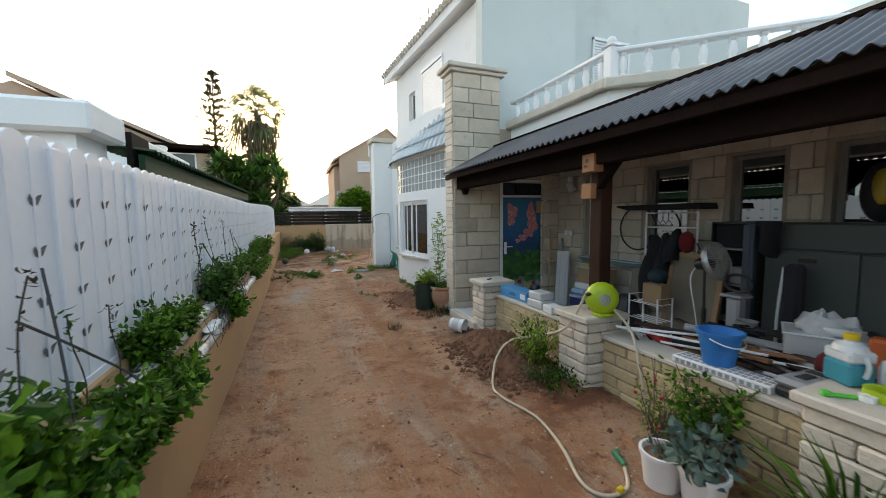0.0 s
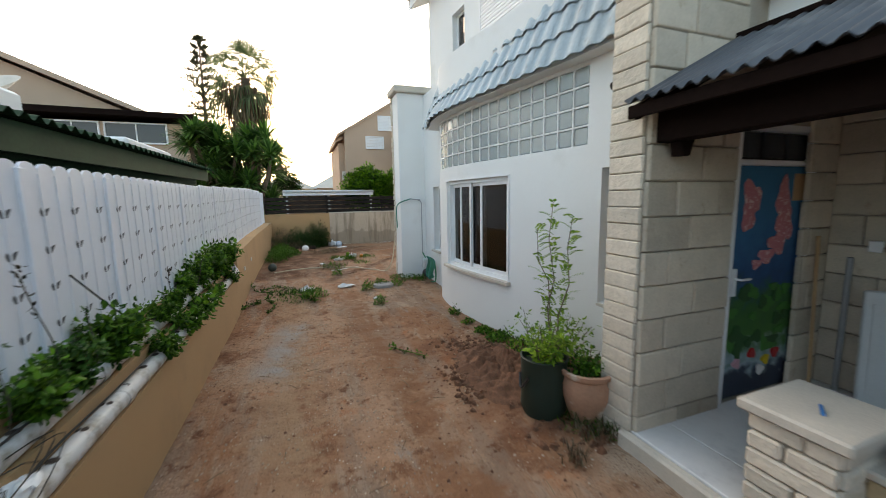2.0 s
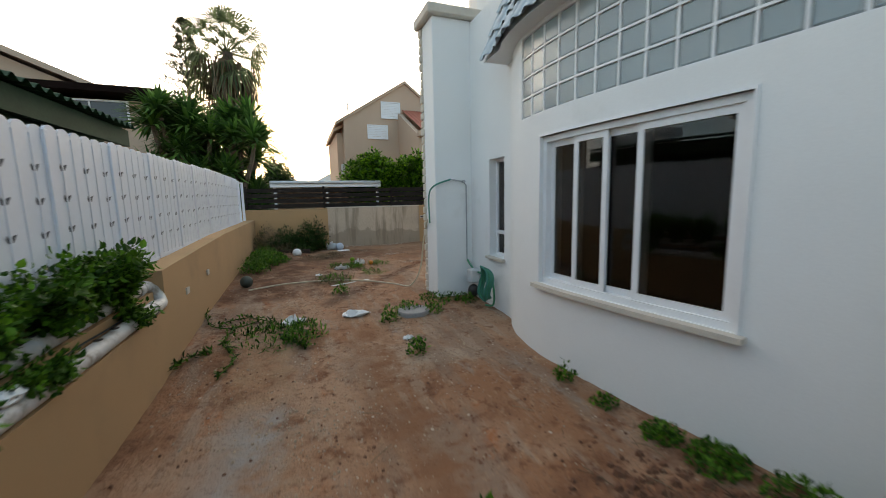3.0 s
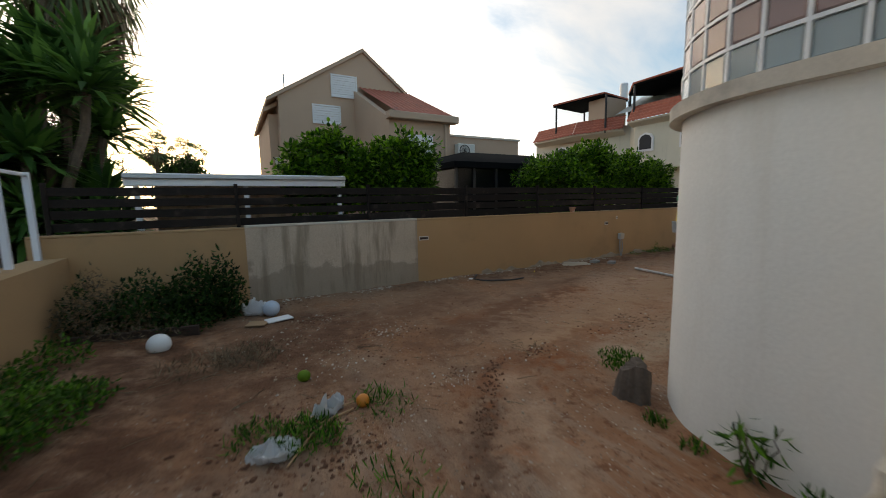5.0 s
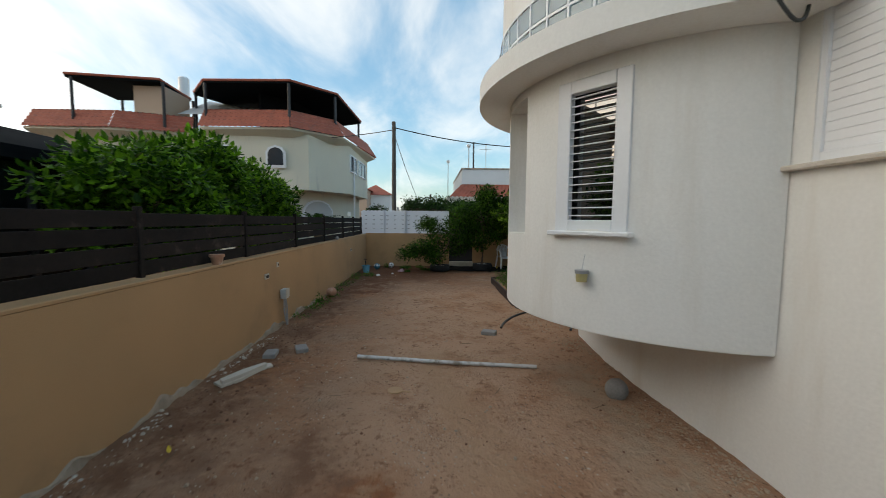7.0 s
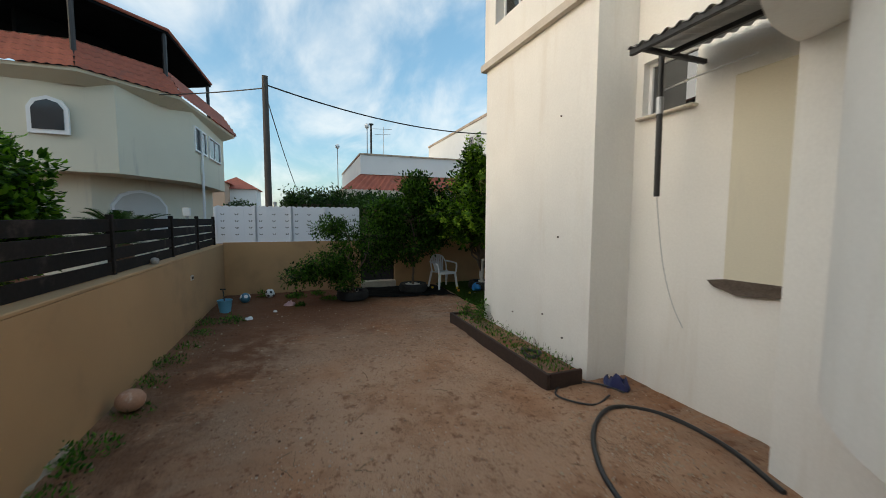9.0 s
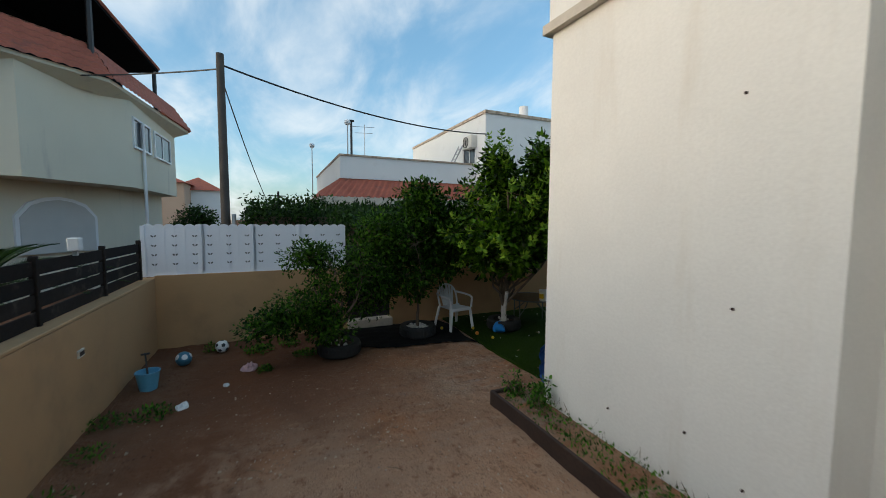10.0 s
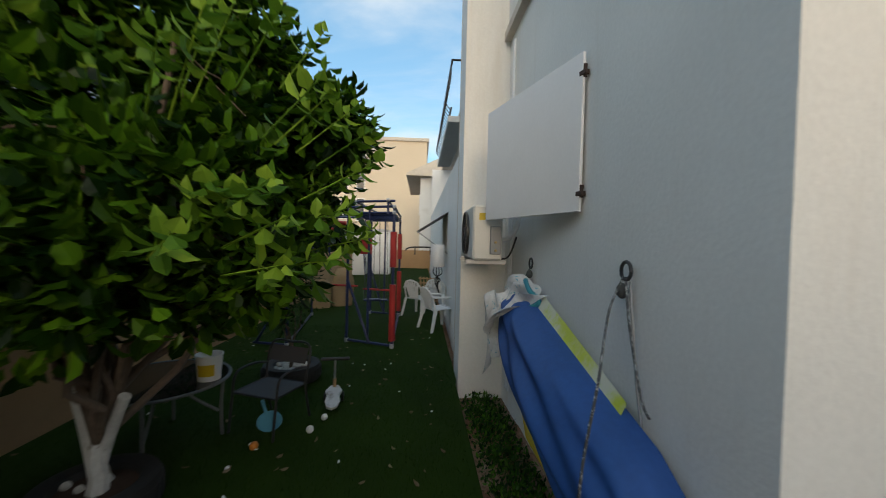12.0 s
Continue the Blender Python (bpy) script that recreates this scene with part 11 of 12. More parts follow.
g = G().sheet(lambda u, v: Vector((sheet_x(u, v) + 0.06 * math.sin(v * 9) * (1 - u), 13.62 + 2.65 * v + 0.05 * math.sin(u * 7),
                                   soil_z(sheet_x(u, v), 13.62 + 2.65 * v) + 0.018 + 0.016 * noise.noise((u * 7, v * 9, 3)) + 0.03 * (u < 0.04) * abs(noise.noise((v * 8, 1, 1))))), 30, 44)
single("ground_sheet", g, BLACK_SHEET, "black plastic weed sheet under the potted trees", "sheet", smooth=60)


# planter earth with the deep shade under the trees put into its colour
SHADED_EARTH = material("shaded_dark_earth", (0.045, 0.024, 0.015), 0.95, var=0.4, scale=12, fine=40, bump=0.8)


def tyre_planter(x, y, label, r=0.34, h=0.21, pebbles=40):
    z = 0.20
    ob = thing("tyre_planter", label, "planter", (x, y, z), group="tyre planters")
    prof = [(r * 0.62, 0.02), (r * 0.80, 0.0), (r * 0.95, 0.02), (r, h * 0.3), (r, h * 0.7), (r * 0.95, h * 0.97), (r * 0.82, h), (r * 0.66, h * 0.93), (r * 0.62, h * 0.75)]
    part("tyre", G().lathe(prof, 36), TYRE, ob)
    g = G()
    for i in range(36):
        a = 10 * i
        g.box(r - 0.004, r + 0.006, -0.016, 0.016, h * 0.22, h * 0.78, 0.002, pose(0, 0, 0, 0, 0, a))
    part("tread", g, TYRE, ob, kind="stuff")
    part("earth", G().lathe([(0.001, h * 0.76), (r * 0.4, h * 0.75), (r * 0.66, h * 0.7)], 24), SHADED_EARTH, ob)
    rr_ = random.Random(int(x * 100))
    g = G()
    for _ in range(pebbles):
        a, k = rr_.uniform(0, 6.28), r * 0.6 * rr_.random() ** 0.5
        s = rr_.uniform(0.018, 0.038)
        g.ball((k * math.cos(a), k * math.sin(a), h * 0.78 + s * 0.3), s, 7, 5, rr_.uniform(0.5, 0.8))
    part("pebble_mulch", g, PEBBLE, ob, "white pebbles", kind="stuff")


tyre_planter(16.68, 16.0, "black tyre planter under the sprawling shrub tree", pebbles=8)
tyre_planter(17.13, 14.48, "black tyre planter filled with white pebbles", pebbles=60)
tyre_planter(16.88, 12.72, "black tyre planter round the lemon tree", pebbles=4)
tyre_planter(16.45, 10.45, "black tyre planter of white pebbles on the turf", pebbles=60)


# ---- white moulded garden chairs ----
def garden_chair(at, turn, label):
    """Front towards local -y, seat 0.42 high."""
    ob = thing("garden_chair", label, "chair", at, turn, group="white garden chairs")
    def seat(u, v):
        x = (u - 0.5) * (0.43 + 0.05 * (1 - v))
        return Vector((x, -0.23 + 0.44 * v, 0.425 - 0.03 * math.sin(math.pi * v) * math.sin(math.pi * u) - 0.05 * (v < 0.01) - 0.02 * v))
    part("seat", G().sheet(seat, 10, 10).sheet(lambda u, v: seat(1 - u, v) - Vector((0, 0, 0.012)), 10, 10)
         .box(-0.235, 0.235, -0.245, -0.225, 0.365, 0.425, 0.008), WHITE_PLASTIC, ob)

    def back(a, k):
        """Point on the reclined back: a across -1..1, k up 0..1."""
        return Vector((a * 0.215, 0.20 + 0.13 * k - 0.02 * a * a, 0.40 + 0.42 * k))
    rim = [back(-1, 0.0), back(-1.05, 0.35), back(-1.0, 0.65), back(-0.72, 0.90), back(-0.35, 0.99), back(0, 1.02), back(0.35, 0.99), back(0.72, 0.90), back(1.0, 0.65), back(1.05, 0.35), back(1, 0.0)]
    bk = part("backrest", G().tube(smooth_path(rim), 0.019, 8), WHITE_PLASTIC, ob)
    for a in (-0.66, -0.40, -0.13, 0.13, 0.40, 0.66):
        top = math.sqrt(max(0.0, 1.02 ** 2 - (a * 1.25) ** 2 * 0.35))
        pts = [back(a * 0.72, 0.03), back(a * 0.9, 0.45), back(a * 1.12, top - 0.03)]
        g = G()
        for p, q in zip(pts, pts[1:]):
            w = Vector((0.020, 0, 0))
            t_ = Vector((0, 0.008, -0.003))
            g.add([p - w - t_, p + w - t_, q + w - t_, q - w - t_, p - w + t_, p + w + t_, q + w + t_, q - w + t_],
                  [(0, 1, 2, 3), (7, 6, 5, 4), (0, 3, 7, 4), (1, 5, 6, 2), (0, 4, 5, 1), (3, 2, 6, 7)])
        part("slat", g, WHITE_PLASTIC, bk)
    for s in (-1, 1):
        part("armrest", G().tube(smooth_path([(s * 0.235, 0.27, 0.66), (s * 0.27, 0.10, 0.655), (s * 0.285, -0.10, 0.645), (s * 0.275, -0.22, 0.62), (s * 0.262, -0.245, 0.55), (s * 0.25, -0.24, 0.42)]), 0.021, 8), WHITE_PLASTIC, ob)
        for y, spread in ((-0.235, -0.04), (0.20, 0.09)):
            g = G()
            x0, x1 = s * 0.22, s * 0.265
            a, b = Vector((x0, y, 0.42)), Vector((x1, y + spread, 0.0))
            for k, (p, q) in enumerate(((Vector((0.028, 0, 0)), Vector((0, 0.010, 0))), (Vector((0.010, 0, 0)), Vector((0, 0.030, 0))))):
                c = a + Vector((s * 0.018 * k, 0.02 * (1 if y > 0 else -1) * -k, 0)), b + Vector((s * 0.010 * k, 0.0, 0))
                pts = [c[0] - p - q, c[0] + p - q, c[0] + p + q, c[0] - p + q, c[1] - p * 0.7 - q, c[1] + p * 0.7 - q, c[1] + p * 0.7 + q, c[1] - p * 0.7 + q]
                g.add(pts, [(0, 1, 2, 3), (7, 6, 5, 4), (0, 4, 5, 1), (1, 5, 6, 2), (2, 6, 7, 3), (3, 7, 4, 0)])
            part("leg", g, WHITE_PLASTIC, ob)
    return ob


garden_chair((17.32, 13.63, 0.215), -80, "white moulded plastic garden chair under the fruit trees")
garden_chair((14.92, 6.38, TZ), -35, "white moulded plastic chair on the turf by the wall")
garden_chair((14.54, 7.72, TZ), -62, "white moulded plastic chair near the house pier")
garden_chair((14.45, 6.05, TZ), -20, "white moulded plastic chair in the row behind")


# ---- table, metal chair and toys ----
tb = thing("garden_table", "round smoked-glass garden table on bent metal legs", "table", (17.03, 11.92, TZ))
tb.scale = (1, 1, 0.77)
part("tabletop", G().lathe([(0.001, 0.70), (0.50, 0.70), (0.505, 0.704), (0.50, 0.708), (0.001, 0.708)], 48), TABLE_GLASS, tb, "smoked glass top")
part("rim", G().tube([(0.505 * math.cos(radians(a)), 0.505 * math.sin(radians(a)), 0.70) for a in range(0, 361, 9)], 0.016, 8), GREY_STEEL, tb)
for a in (20, 110, 200, 290):
    c, s = math.cos(radians(a)), math.sin(radians(a))
    part("leg", G().tube(smooth_path([(0.46 * c, 0.46 * s, 0.69), (0.44 * c, 0.44 * s, 0.40), (0.45 * c, 0.45 * s, 0.0)]), 0.014, 8), GREY_STEEL, tb)
    part("brace", G().tube(smooth_path([(0.14 * c, 0.14 * s, 0.68), (0.20 * c, 0.20 * s, 0.50), (0.42 * c, 0.42 * s, 0.28)]), 0.012, 8), GREY_STEEL, tb)
tub = thing("plastic_tub", "white plastic tub with a printed label on the table", "tub", (16.64, 11.92, TZ + 0.547))
part("tub_body", G().lathe([(0.001, 0.0), (0.085, 0.0), (0.098, 0.19), (0.104, 0.195), (0.104, 0.21), (0.094, 0.21), (0.082, 0.01)], 26), WHITE_PLASTIC, tub)
g = G()
g.add([((0.0925 + 0.0007 * k * 10) * math.cos(radians(a)), (0.0925 + 0.0007 * k * 10) * math.sin(radians(a)), 0.045 + 0.095 * k) for k in (0, 1) for a in range(60, 141, 8)], [(i, i + 1, 12 + i, 11 + i) for i in range(10)])
part("printed_label", g, YELLOW_P, tub, "yellow and brown printed label")

mc = thing("metal_chair", "dark metal garden chair with a mesh seat", "chair", (16.26, 11.60, TZ), 160)
mc.scale = (0.9, 0.9, 0.85)
part("seat", G().box(-0.24, 0.24, -0.22, 0.22, 0.40, 0.415, 0.006), MESH_SEAT, mc)
part("seat_frame", G().tube([(-0.25, -0.23, 0.41), (0.25, -0.23, 0.41), (0.25, 0.22, 0.41), (-0.25, 0.22, 0.41), (-0.25, -0.23, 0.41)], 0.012, 8), BLACK_METAL, mc)
part("backrest", G().sheet(lambda u, v: Vector((-0.23 + 0.46 * u, 0.23 + 0.06 * v, 0.62 + 0.16 * v)), 4, 4).sheet(lambda u, v: Vector((0.23 - 0.46 * u, 0.238 + 0.06 * v, 0.62 + 0.16 * v)), 4, 4), MESH_SEAT, mc)
for s in (-1, 1):
    part("leg", G().tube(smooth_path([(s * 0.26, -0.27, 0.0), (s * 0.26, -0.23, 0.38), (s * 0.26, -0.18, 0.60), (s * 0.26, 0.05, 0.63), (s * 0.25, 0.24, 0.58)]), 0.013, 8), BLACK_METAL, mc)
    part("leg", G().tube(smooth_path([(s * 0.25, 0.30, 0.0), (s * 0.25, 0.22, 0.40), (s * 0.24, 0.30, 0.80), (0, 0.31, 0.83)]), 0.013, 8), BLACK_METAL, mc)

sc = thing("toy_scooter", "guitar-shaped white toy scooter standing on the turf", "scooter", (15.76, 11.36, TZ), 8)
part("deck", G().prism([(-0.05, 0.0), (-0.075, 0.10), (-0.06, 0.18), (-0.085, 0.27), (-0.04, 0.36), (0.04, 0.36), (0.085, 0.27), (0.06, 0.18), (0.075, 0.10), (0.05, 0.0), (0.0, -0.03)], 0.05, 0.075, pose(0, 0, 0, 12, 0, 180)), PVC, sc)
part("stem", G().tube([(0, -0.30, 0.06), (0, -0.34, 0.22)], 0.017, 8), BIRCH, sc)
part("stem_tube", G().tube([(0, -0.34, 0.22), (0, -0.38, 0.42)], 0.011, 8), GREY_METAL, sc)
part("handlebar", G().tube([(-0.15, -0.385, 0.42), (0.15, -0.385, 0.42)], 0.019, 10), BLACK_PLASTIC, sc, "black handle grips")
for s in (-1, 1):
    part("wheel", G().lathe([(0.001, -0.012), (0.045, -0.012), (0.05, 0), (0.045, 0.012), (0.001, 0.012)], 18, pose(s * 0.09, -0.27, 0.05, 0, 90, 0)), BLACK_PLASTIC, sc)
single("toy_cone", G().lathe([(0.001, 0.0), (0.02, 0.0), (0.10, 0.27), (0.14, 0.275), (0.14, 0.29), (0.001, 0.29)], 20, pose(0, 0, 0.10, 96, 0, 0)), BLUE_P, "blue plastic cone lying on the turf", "cone", (16.40, 13.02, TZ), 75)
rk = thing("toy_racket", "pale blue plastic toy racket leaning at the chair", "racket", (16.20, 11.78, TZ))
part("paddle", G().lathe([(0.001, -0.008), (0.10, -0.008), (0.105, 0), (0.10, 0.008), (0.001, 0.008)], 26, pose(0, 0, 0.12, 78, 0, 20)), SKY_P, rk)
part("handle", G().tube([(0.02, 0.03, 0.21), (0.04, 0.06, 0.33)], 0.014, 8), SKY_P, rk)
for n, x, y, m_, r in (("fallen_orange", 16.23, 12.02, ORANGE_P, 0.034), ("fallen_orange", 16.66, 13.46, ORANGE_P, 0.035), ("fallen_lemon", 17.02, 13.35, YELLOW_P, 0.03), ("fallen_lemon", 17.2, 13.95, YELLOW_P, 0.03), ("toy_ball", 15.86, 11.75, WHITE_PLASTIC, 0.033),
                       ("toy_ball", 15.79, 11.52, WHITE_PLASTIC, 0.03), ("toy_ball", 16.3, 12.3, WHITE_PLASTIC, 0.02), ("fallen_lemon", 16.35, 13.30, YELLOW_P, 0.028)):
    single(n, G().ball((0, 0, 0), r, 14, 10), m_, {"fallen_orange": "small orange fruit lying on the ground", "fallen_lemon": "yellow lemon lying under the tree", "toy_ball": "small white ball lying on the turf"}[n], "ball" if n == "toy_ball" else "fruit", (x, y, turf_z(x, y) + r * 0.95 + (0.0 if y < 13.6 else 0.02)))
single("kick_ball", G().ball((0, 0, 0), 0.11, 20, 14), plain("dark_blue_ball_vinyl", (0.012, 0.025, 0.10), 0.4), "dark blue ball lying by the yard wall", "ball", (17.9, 8.3, TZ + 0.11))
r_ = random.Random(91)
lg, wg = G(), G()
for _ in range(100):
    x, y = r_.uniform(14.6, 18.0), 13.5 - 5.5 * r_.random()
    add_leaf(lg, r_, Vector((x, y, turf_z(x, y) + 0.03)), Vector((r_.uniform(-1, 1), r_.uniform(-1, 1), 0.15)).normalized(), r_.uniform(0.04, 0.08), 0.03)
for _ in range(24):
    x, y = r_.uniform(14.6, 18.0), 13.5 - 5.5 * r_.random()
    wg.box(-0.012, 0.012, -0.008, 0.008, 0, 0.006, 0, pose(x, y, turf_z(x, y) + 0.026, r_.uniform(-20, 20), r_.uniform(-20, 20), r_.uniform(0, 360)))
single("fallen_leaves", lg, DRY_LEAF, "dry fallen leaves scattered on the turf", "leaves", kind="stuff", smooth=0)
single("paper_scraps", wg, WHITE_PLASTIC, "small white scraps scattered on the turf", "scraps", kind="stuff")
single("plastic_bag", G().sheet(lambda u, v: Vector((0.16 * math.sin(math.pi * v) * math.cos(6.2832 * u), 0.14 * math.sin(math.pi * v) * math.sin(6.2832 * u), 0.135 - 0.135 * math.cos(math.pi * v))) * (1 + 0.10 * noise.noise((math.cos(6.2832 * u) * 3, math.sin(6.2832 * u) * 3, v * 6)) + 0.05 * noise.noise((math.cos(6.2832 * u) * 9, math.sin(6.2832 * u) * 9, v * 16))) * 0.85, 48, 28), GREY_BAG, "full knotted clear plastic bag at the turf edge", "bag", (14.53, 13.37, TZ), smooth=40)

# ---- climbing frame ----
cf = thing("climbing_frame", "navy tubular steel climbing frame with red foam sleeves", "climbing frame", (15.75, 8.0, TZ))


def fp(x, y, z):
    return (x - 15.75, y - 8.0, z)


H = 2.16
for x, y in ((15.34, 9.10), (16.12, 8.74), (16.98, 9.10), (15.38, 6.55), (16.05, 6.30), (17.3, 6.6)):
    part("upright", G().tube([fp(x, y, 0.03), fp(x, y, H if x < 16.5 else 1.95)], 0.024, 10), NAVY, cf)
    part("joint", G().tube([fp(x, y, 0.0), fp(x, y, 0.07)], 0.034, 10), JOINT, cf, "grey corner joint")
    part("joint", G().ball(fp(x, y, H if x < 16.5 else 1.95), 0.036, 10, 8), JOINT, cf, "grey corner joint")
for a, b in (((15.34, 9.10, H), (15.38, 6.55, H)), ((16.12, 8.74, H), (16.05, 6.30, H)), ((15.34, 9.10, H), (16.12, 8.74, H)), ((15.38, 6.55, H), (16.05, 6.3, H)), ((16.12, 8.74, H + 0.08), (17.3, 8.9, H + 0.08)),
             ((15.34, 9.1, 0.04), (16.12, 8.74, 0.04)), ((15.34, 9.1, 0.04), (15.38, 6.55, 0.04)), ((15.38, 6.55, 0.04), (16.05, 6.3, 0.04)), ((16.98, 9.1, 0.04), (17.55, 8.95, 0.04)), ((16.98, 9.1, 0.04), (17.3, 6.6, 0.04)),
             ((15.72, 8.95, 0.05), (16.12, 8.74, 1.05)), ((17.5, 8.97, 0.05), (16.98, 9.1, 0.9)), ((15.72, 6.45, 0.05), (16.05, 6.3, 1.05)), ((16.98, 9.1, 1.95), (17.3, 6.6, 1.95))):
    part("bar", G().tube([fp(*a), fp(*b)], 0.021, 10), NAVY, cf)
for y_, z_ in ((8.9, H), (8.2, H + 0.05), (7.4, H), (6.6, H + 0.05)):
    part("cross_bar", G().tube([fp(16.1, y_, z_), fp(17.5, y_ + 0.1, z_)], 0.019, 8), NAVY, cf)
for dx, dz in ((0.0, 0.10), (0.10, 0.20)):
    part("top_rail", G().tube([fp(15.34 + dx, 9.10, H - 0.02), fp(15.34 + dx, 9.10, H + dz), fp(15.38 + dx, 6.55, H + dz), fp(15.38 + dx, 6.55, H - 0.02)], 0.020, 10), NAVY, cf)
    part("top_rail", G().tube([fp(16.12 - dx, 8.74, H - 0.02), fp(16.12 - dx, 8.74, H + dz), fp(16.05 - dx, 6.30, H + dz), fp(16.05 - dx, 6.30, H - 0.02)], 0.020, 10), NAVY, cf)
    part("top_rail", G().tube([fp(15.34, 9.10 - dx, H + dz), fp(16.12, 8.74 - dx, H + dz), fp(17.3, 8.9 - dx, H + dz - 0.04)], 0.020, 10), NAVY, cf)
    for x, y in ((15.34 + dx, 9.10), (16.12 - dx, 8.74), (15.38 + dx, 6.55)):
        part("elbow", G().ball(fp(x, y, H + dz), 0.032, 10, 8), JOINT, cf, "grey elbow joint")
part("upright", G().tube([fp(15.75, 8.92, 0.03), fp(15.75, 8.92, H + 0.1)], 0.020, 10), NAVY, cf)
part("upright", G().tube([fp(15.72, 6.42, 0.03), fp(15.72, 6.42, H + 0.1)], 0.020, 10), NAVY, cf)
part("red_canopy_bar", G().tube([fp(16.2, 8.5, H - 0.16), fp(17.2, 8.7, H - 0.12)], 0.035, 10), RED_PAD, cf, "red padded bar")
for x, y, z in ((16.45, 8.62, 1.55), (16.75, 8.66, 1.60), (17.0, 8.70, 1.52), (15.95, 8.0, 1.35)):
    part("climbing_rope", G().tube([fp(x, y, H), fp(x + 0.02, y, z + 0.15), fp(x - 0.02, y, z - 0.35)], 0.012, 6), NAVY, cf)
for x, y, z in ((16.55, 8.30, 1.78), (16.85, 8.35, 1.74)):
    part("trapeze", G().tube([fp(x, y, H), fp(x - 0.12, y, z), fp(x + 0.12, y, z), fp(x, y, H)], 0.010, 6), BLACK_PLASTIC, cf)
for i in range(6):
    y = 8.6 - i * 0.36
    part("ladder_rung", G().tube([fp(15.35, y + 0.3, H), fp(16.1, y, H)], 0.016, 8), NAVY, cf)
for x, y in ((15.34, 9.10), (15.38, 6.55)):
    for z0, z1 in ((0.12, 1.02), (1.30, 1.86)):
        part("foam_sleeve", G().tube([fp(x, y, z0), fp(x, y, z1)], 0.052, 12), RED_PAD, cf, "red foam sleeve")
for a, b in (((16.12, 8.74, 1.86), (16.9, 8.9, 1.95)), ((16.05, 7.4, 0.72), (15.4, 7.6, 0.72)), ((16.12, 8.74, 1.9), (16.1, 6.6, 1.9)), ((16.2, 7.2, 0.75), (17.2, 7.2, 0.78))):
    part("red_bar", G().tube([fp(*a), fp(*b)], 0.022, 10), RED_PAD, cf, "red padded bar")
for x, y, z in ((15.85, 7.6, 0.52), (15.75, 7.0, 0.42)):
    sw = part("swing_seat", G().box(-0.16, 0.16, -0.08, 0.08, 0, 0.03, 0.012, pose(*fp(x, y, z), 0, 0, 15)), NAVY, cf, "blue swing seat")
    for s in (-1, 1):
        part("rope", G().tube([fp(x + 0.15 * s, y, z + 0.02), fp(x + 0.13 * s, y + 0.05, H)], 0.007, 6), ROPE, sw)
for y in (8.3, 7.9):
    part("hanging_ring", G().tube([fp(16.35 + 0.10 * math.cos(a), y, 1.62 + 0.10 * math.sin(a)) for a in [i * 0.5236 for i in range(13)]], 0.012, 6), BLACK_PLASTIC, cf)
    part("ring_strap", G().tube([fp(16.35, y, 1.72), fp(16.3, y, 1.92)], 0.010, 6), ROPE, cf)
part("pull_board", G().box(-0.11, 0.11, -0.02, 0.02, -0.14, 0.14, 0.01, pose(*fp(15.9, 8.2, 1.60), 0, 0, 10)), RED_PAD, cf, "red square board")

# ---- far end of the side yard ----
for x, y, h, w in ((16.9, 5.25, 0.98, 0.27), (17.35, 5.6, 0.72, 0.24)):
    g = G().sheet(lambda u, v: Vector((w * (0.75 + 0.35 * math.sin(math.pi * min(1, v * 0.9 + 0.15))) * math.cos(2 * math.pi * u) * (1 - 0.5 * max(0, v - 0.8) * 5 * 0.6) + 0.02 * math.sin(13 * u + 7 * v),
                                       0.7 * w * math.sin(2 * math.pi * u) * (1 - 0.8 * max(0, v - 0.8) * 4), h * v)), 24, 16)
    single("woven_sack", g, SACK, "bulging beige woven sack standing on the turf", "sack", (x, y, TZ), 20)
for x, y, h in ((16.9, -3.9, 2.1), (18.0, -3.4, 2.0)):
    sd = thing("garden_cabinet", "white plastic garden cabinet at the end of the yard", "cabinet", (x, y, TZ))
    part("cabinet_body", G().box(-0.5, 0.5, -0.4, 0.4, 0, h, 0.03), WHITE_PLASTIC, sd)
    part("cabinet_roof", G().prism([(-0.56, h), (0.56, h), (0.5, h + 0.08), (0, h + 0.14), (-0.5, h + 0.08)], -0.46, 0.46, XZ), JOINT, sd, "grey ribbed roof")
    for s in (-1, 1):
        d_ = part("cabinet_door", G().box(0.02 if s > 0 else -0.47, 0.47 if s > 0 else -0.02, 0.40, 0.425, 0.08, h - 0.08, 0.012), WHITE_PLASTIC, sd)
        part("handle", G().box(s * 0.06 - 0.012, s * 0.06 + 0.012, 0.42, 0.45, 0.9, 1.1, 0.006), JOINT, d_)
single("wall_end", G().box(13.0, 18.3, -8.2, -8.0, -0.2, 1.3), TAN_WALL, "low tan wall closing the side yard", "wall", kind="structure")
lt = thing("lattice", "brown wooden lattice panel leaning on the wall", "lattice", (14.62, 4.6, TZ))
for i in range(6):
    part("slat", G().box(-0.26 + i * 0.10, -0.23 + i * 0.10, -0.01, 0.01, 0, 0.72, 0, pose(0, 0, 0, -8, 0, -25)), BIRCH, lt)
for i in range(6):
    part("cross_slat", G().box(-0.27, 0.29, 0.01, 0.025, 0.04 + i * 0.125, 0.075 + i * 0.125, 0, pose(0, 0, 0, -8, 0, -25)), BIRCH, lt)
sl = thing("street_lamp", "street lamp with a flared pale head", "street lamp", (21.4, -5.0, 0))
part("pole", G().tube([(0, 0, 0), (0, 0, 3.6)], [0.06, 0.045], 10), GREY_METAL, sl)
part("lamp_head", G().lathe([(0.001, 0), (0.08, 0), (0.33, 0.30), (0.33, 0.36), (0.001, 0.42)], 20, Matrix.Translation((0, 0, 3.55))), COPING, sl)

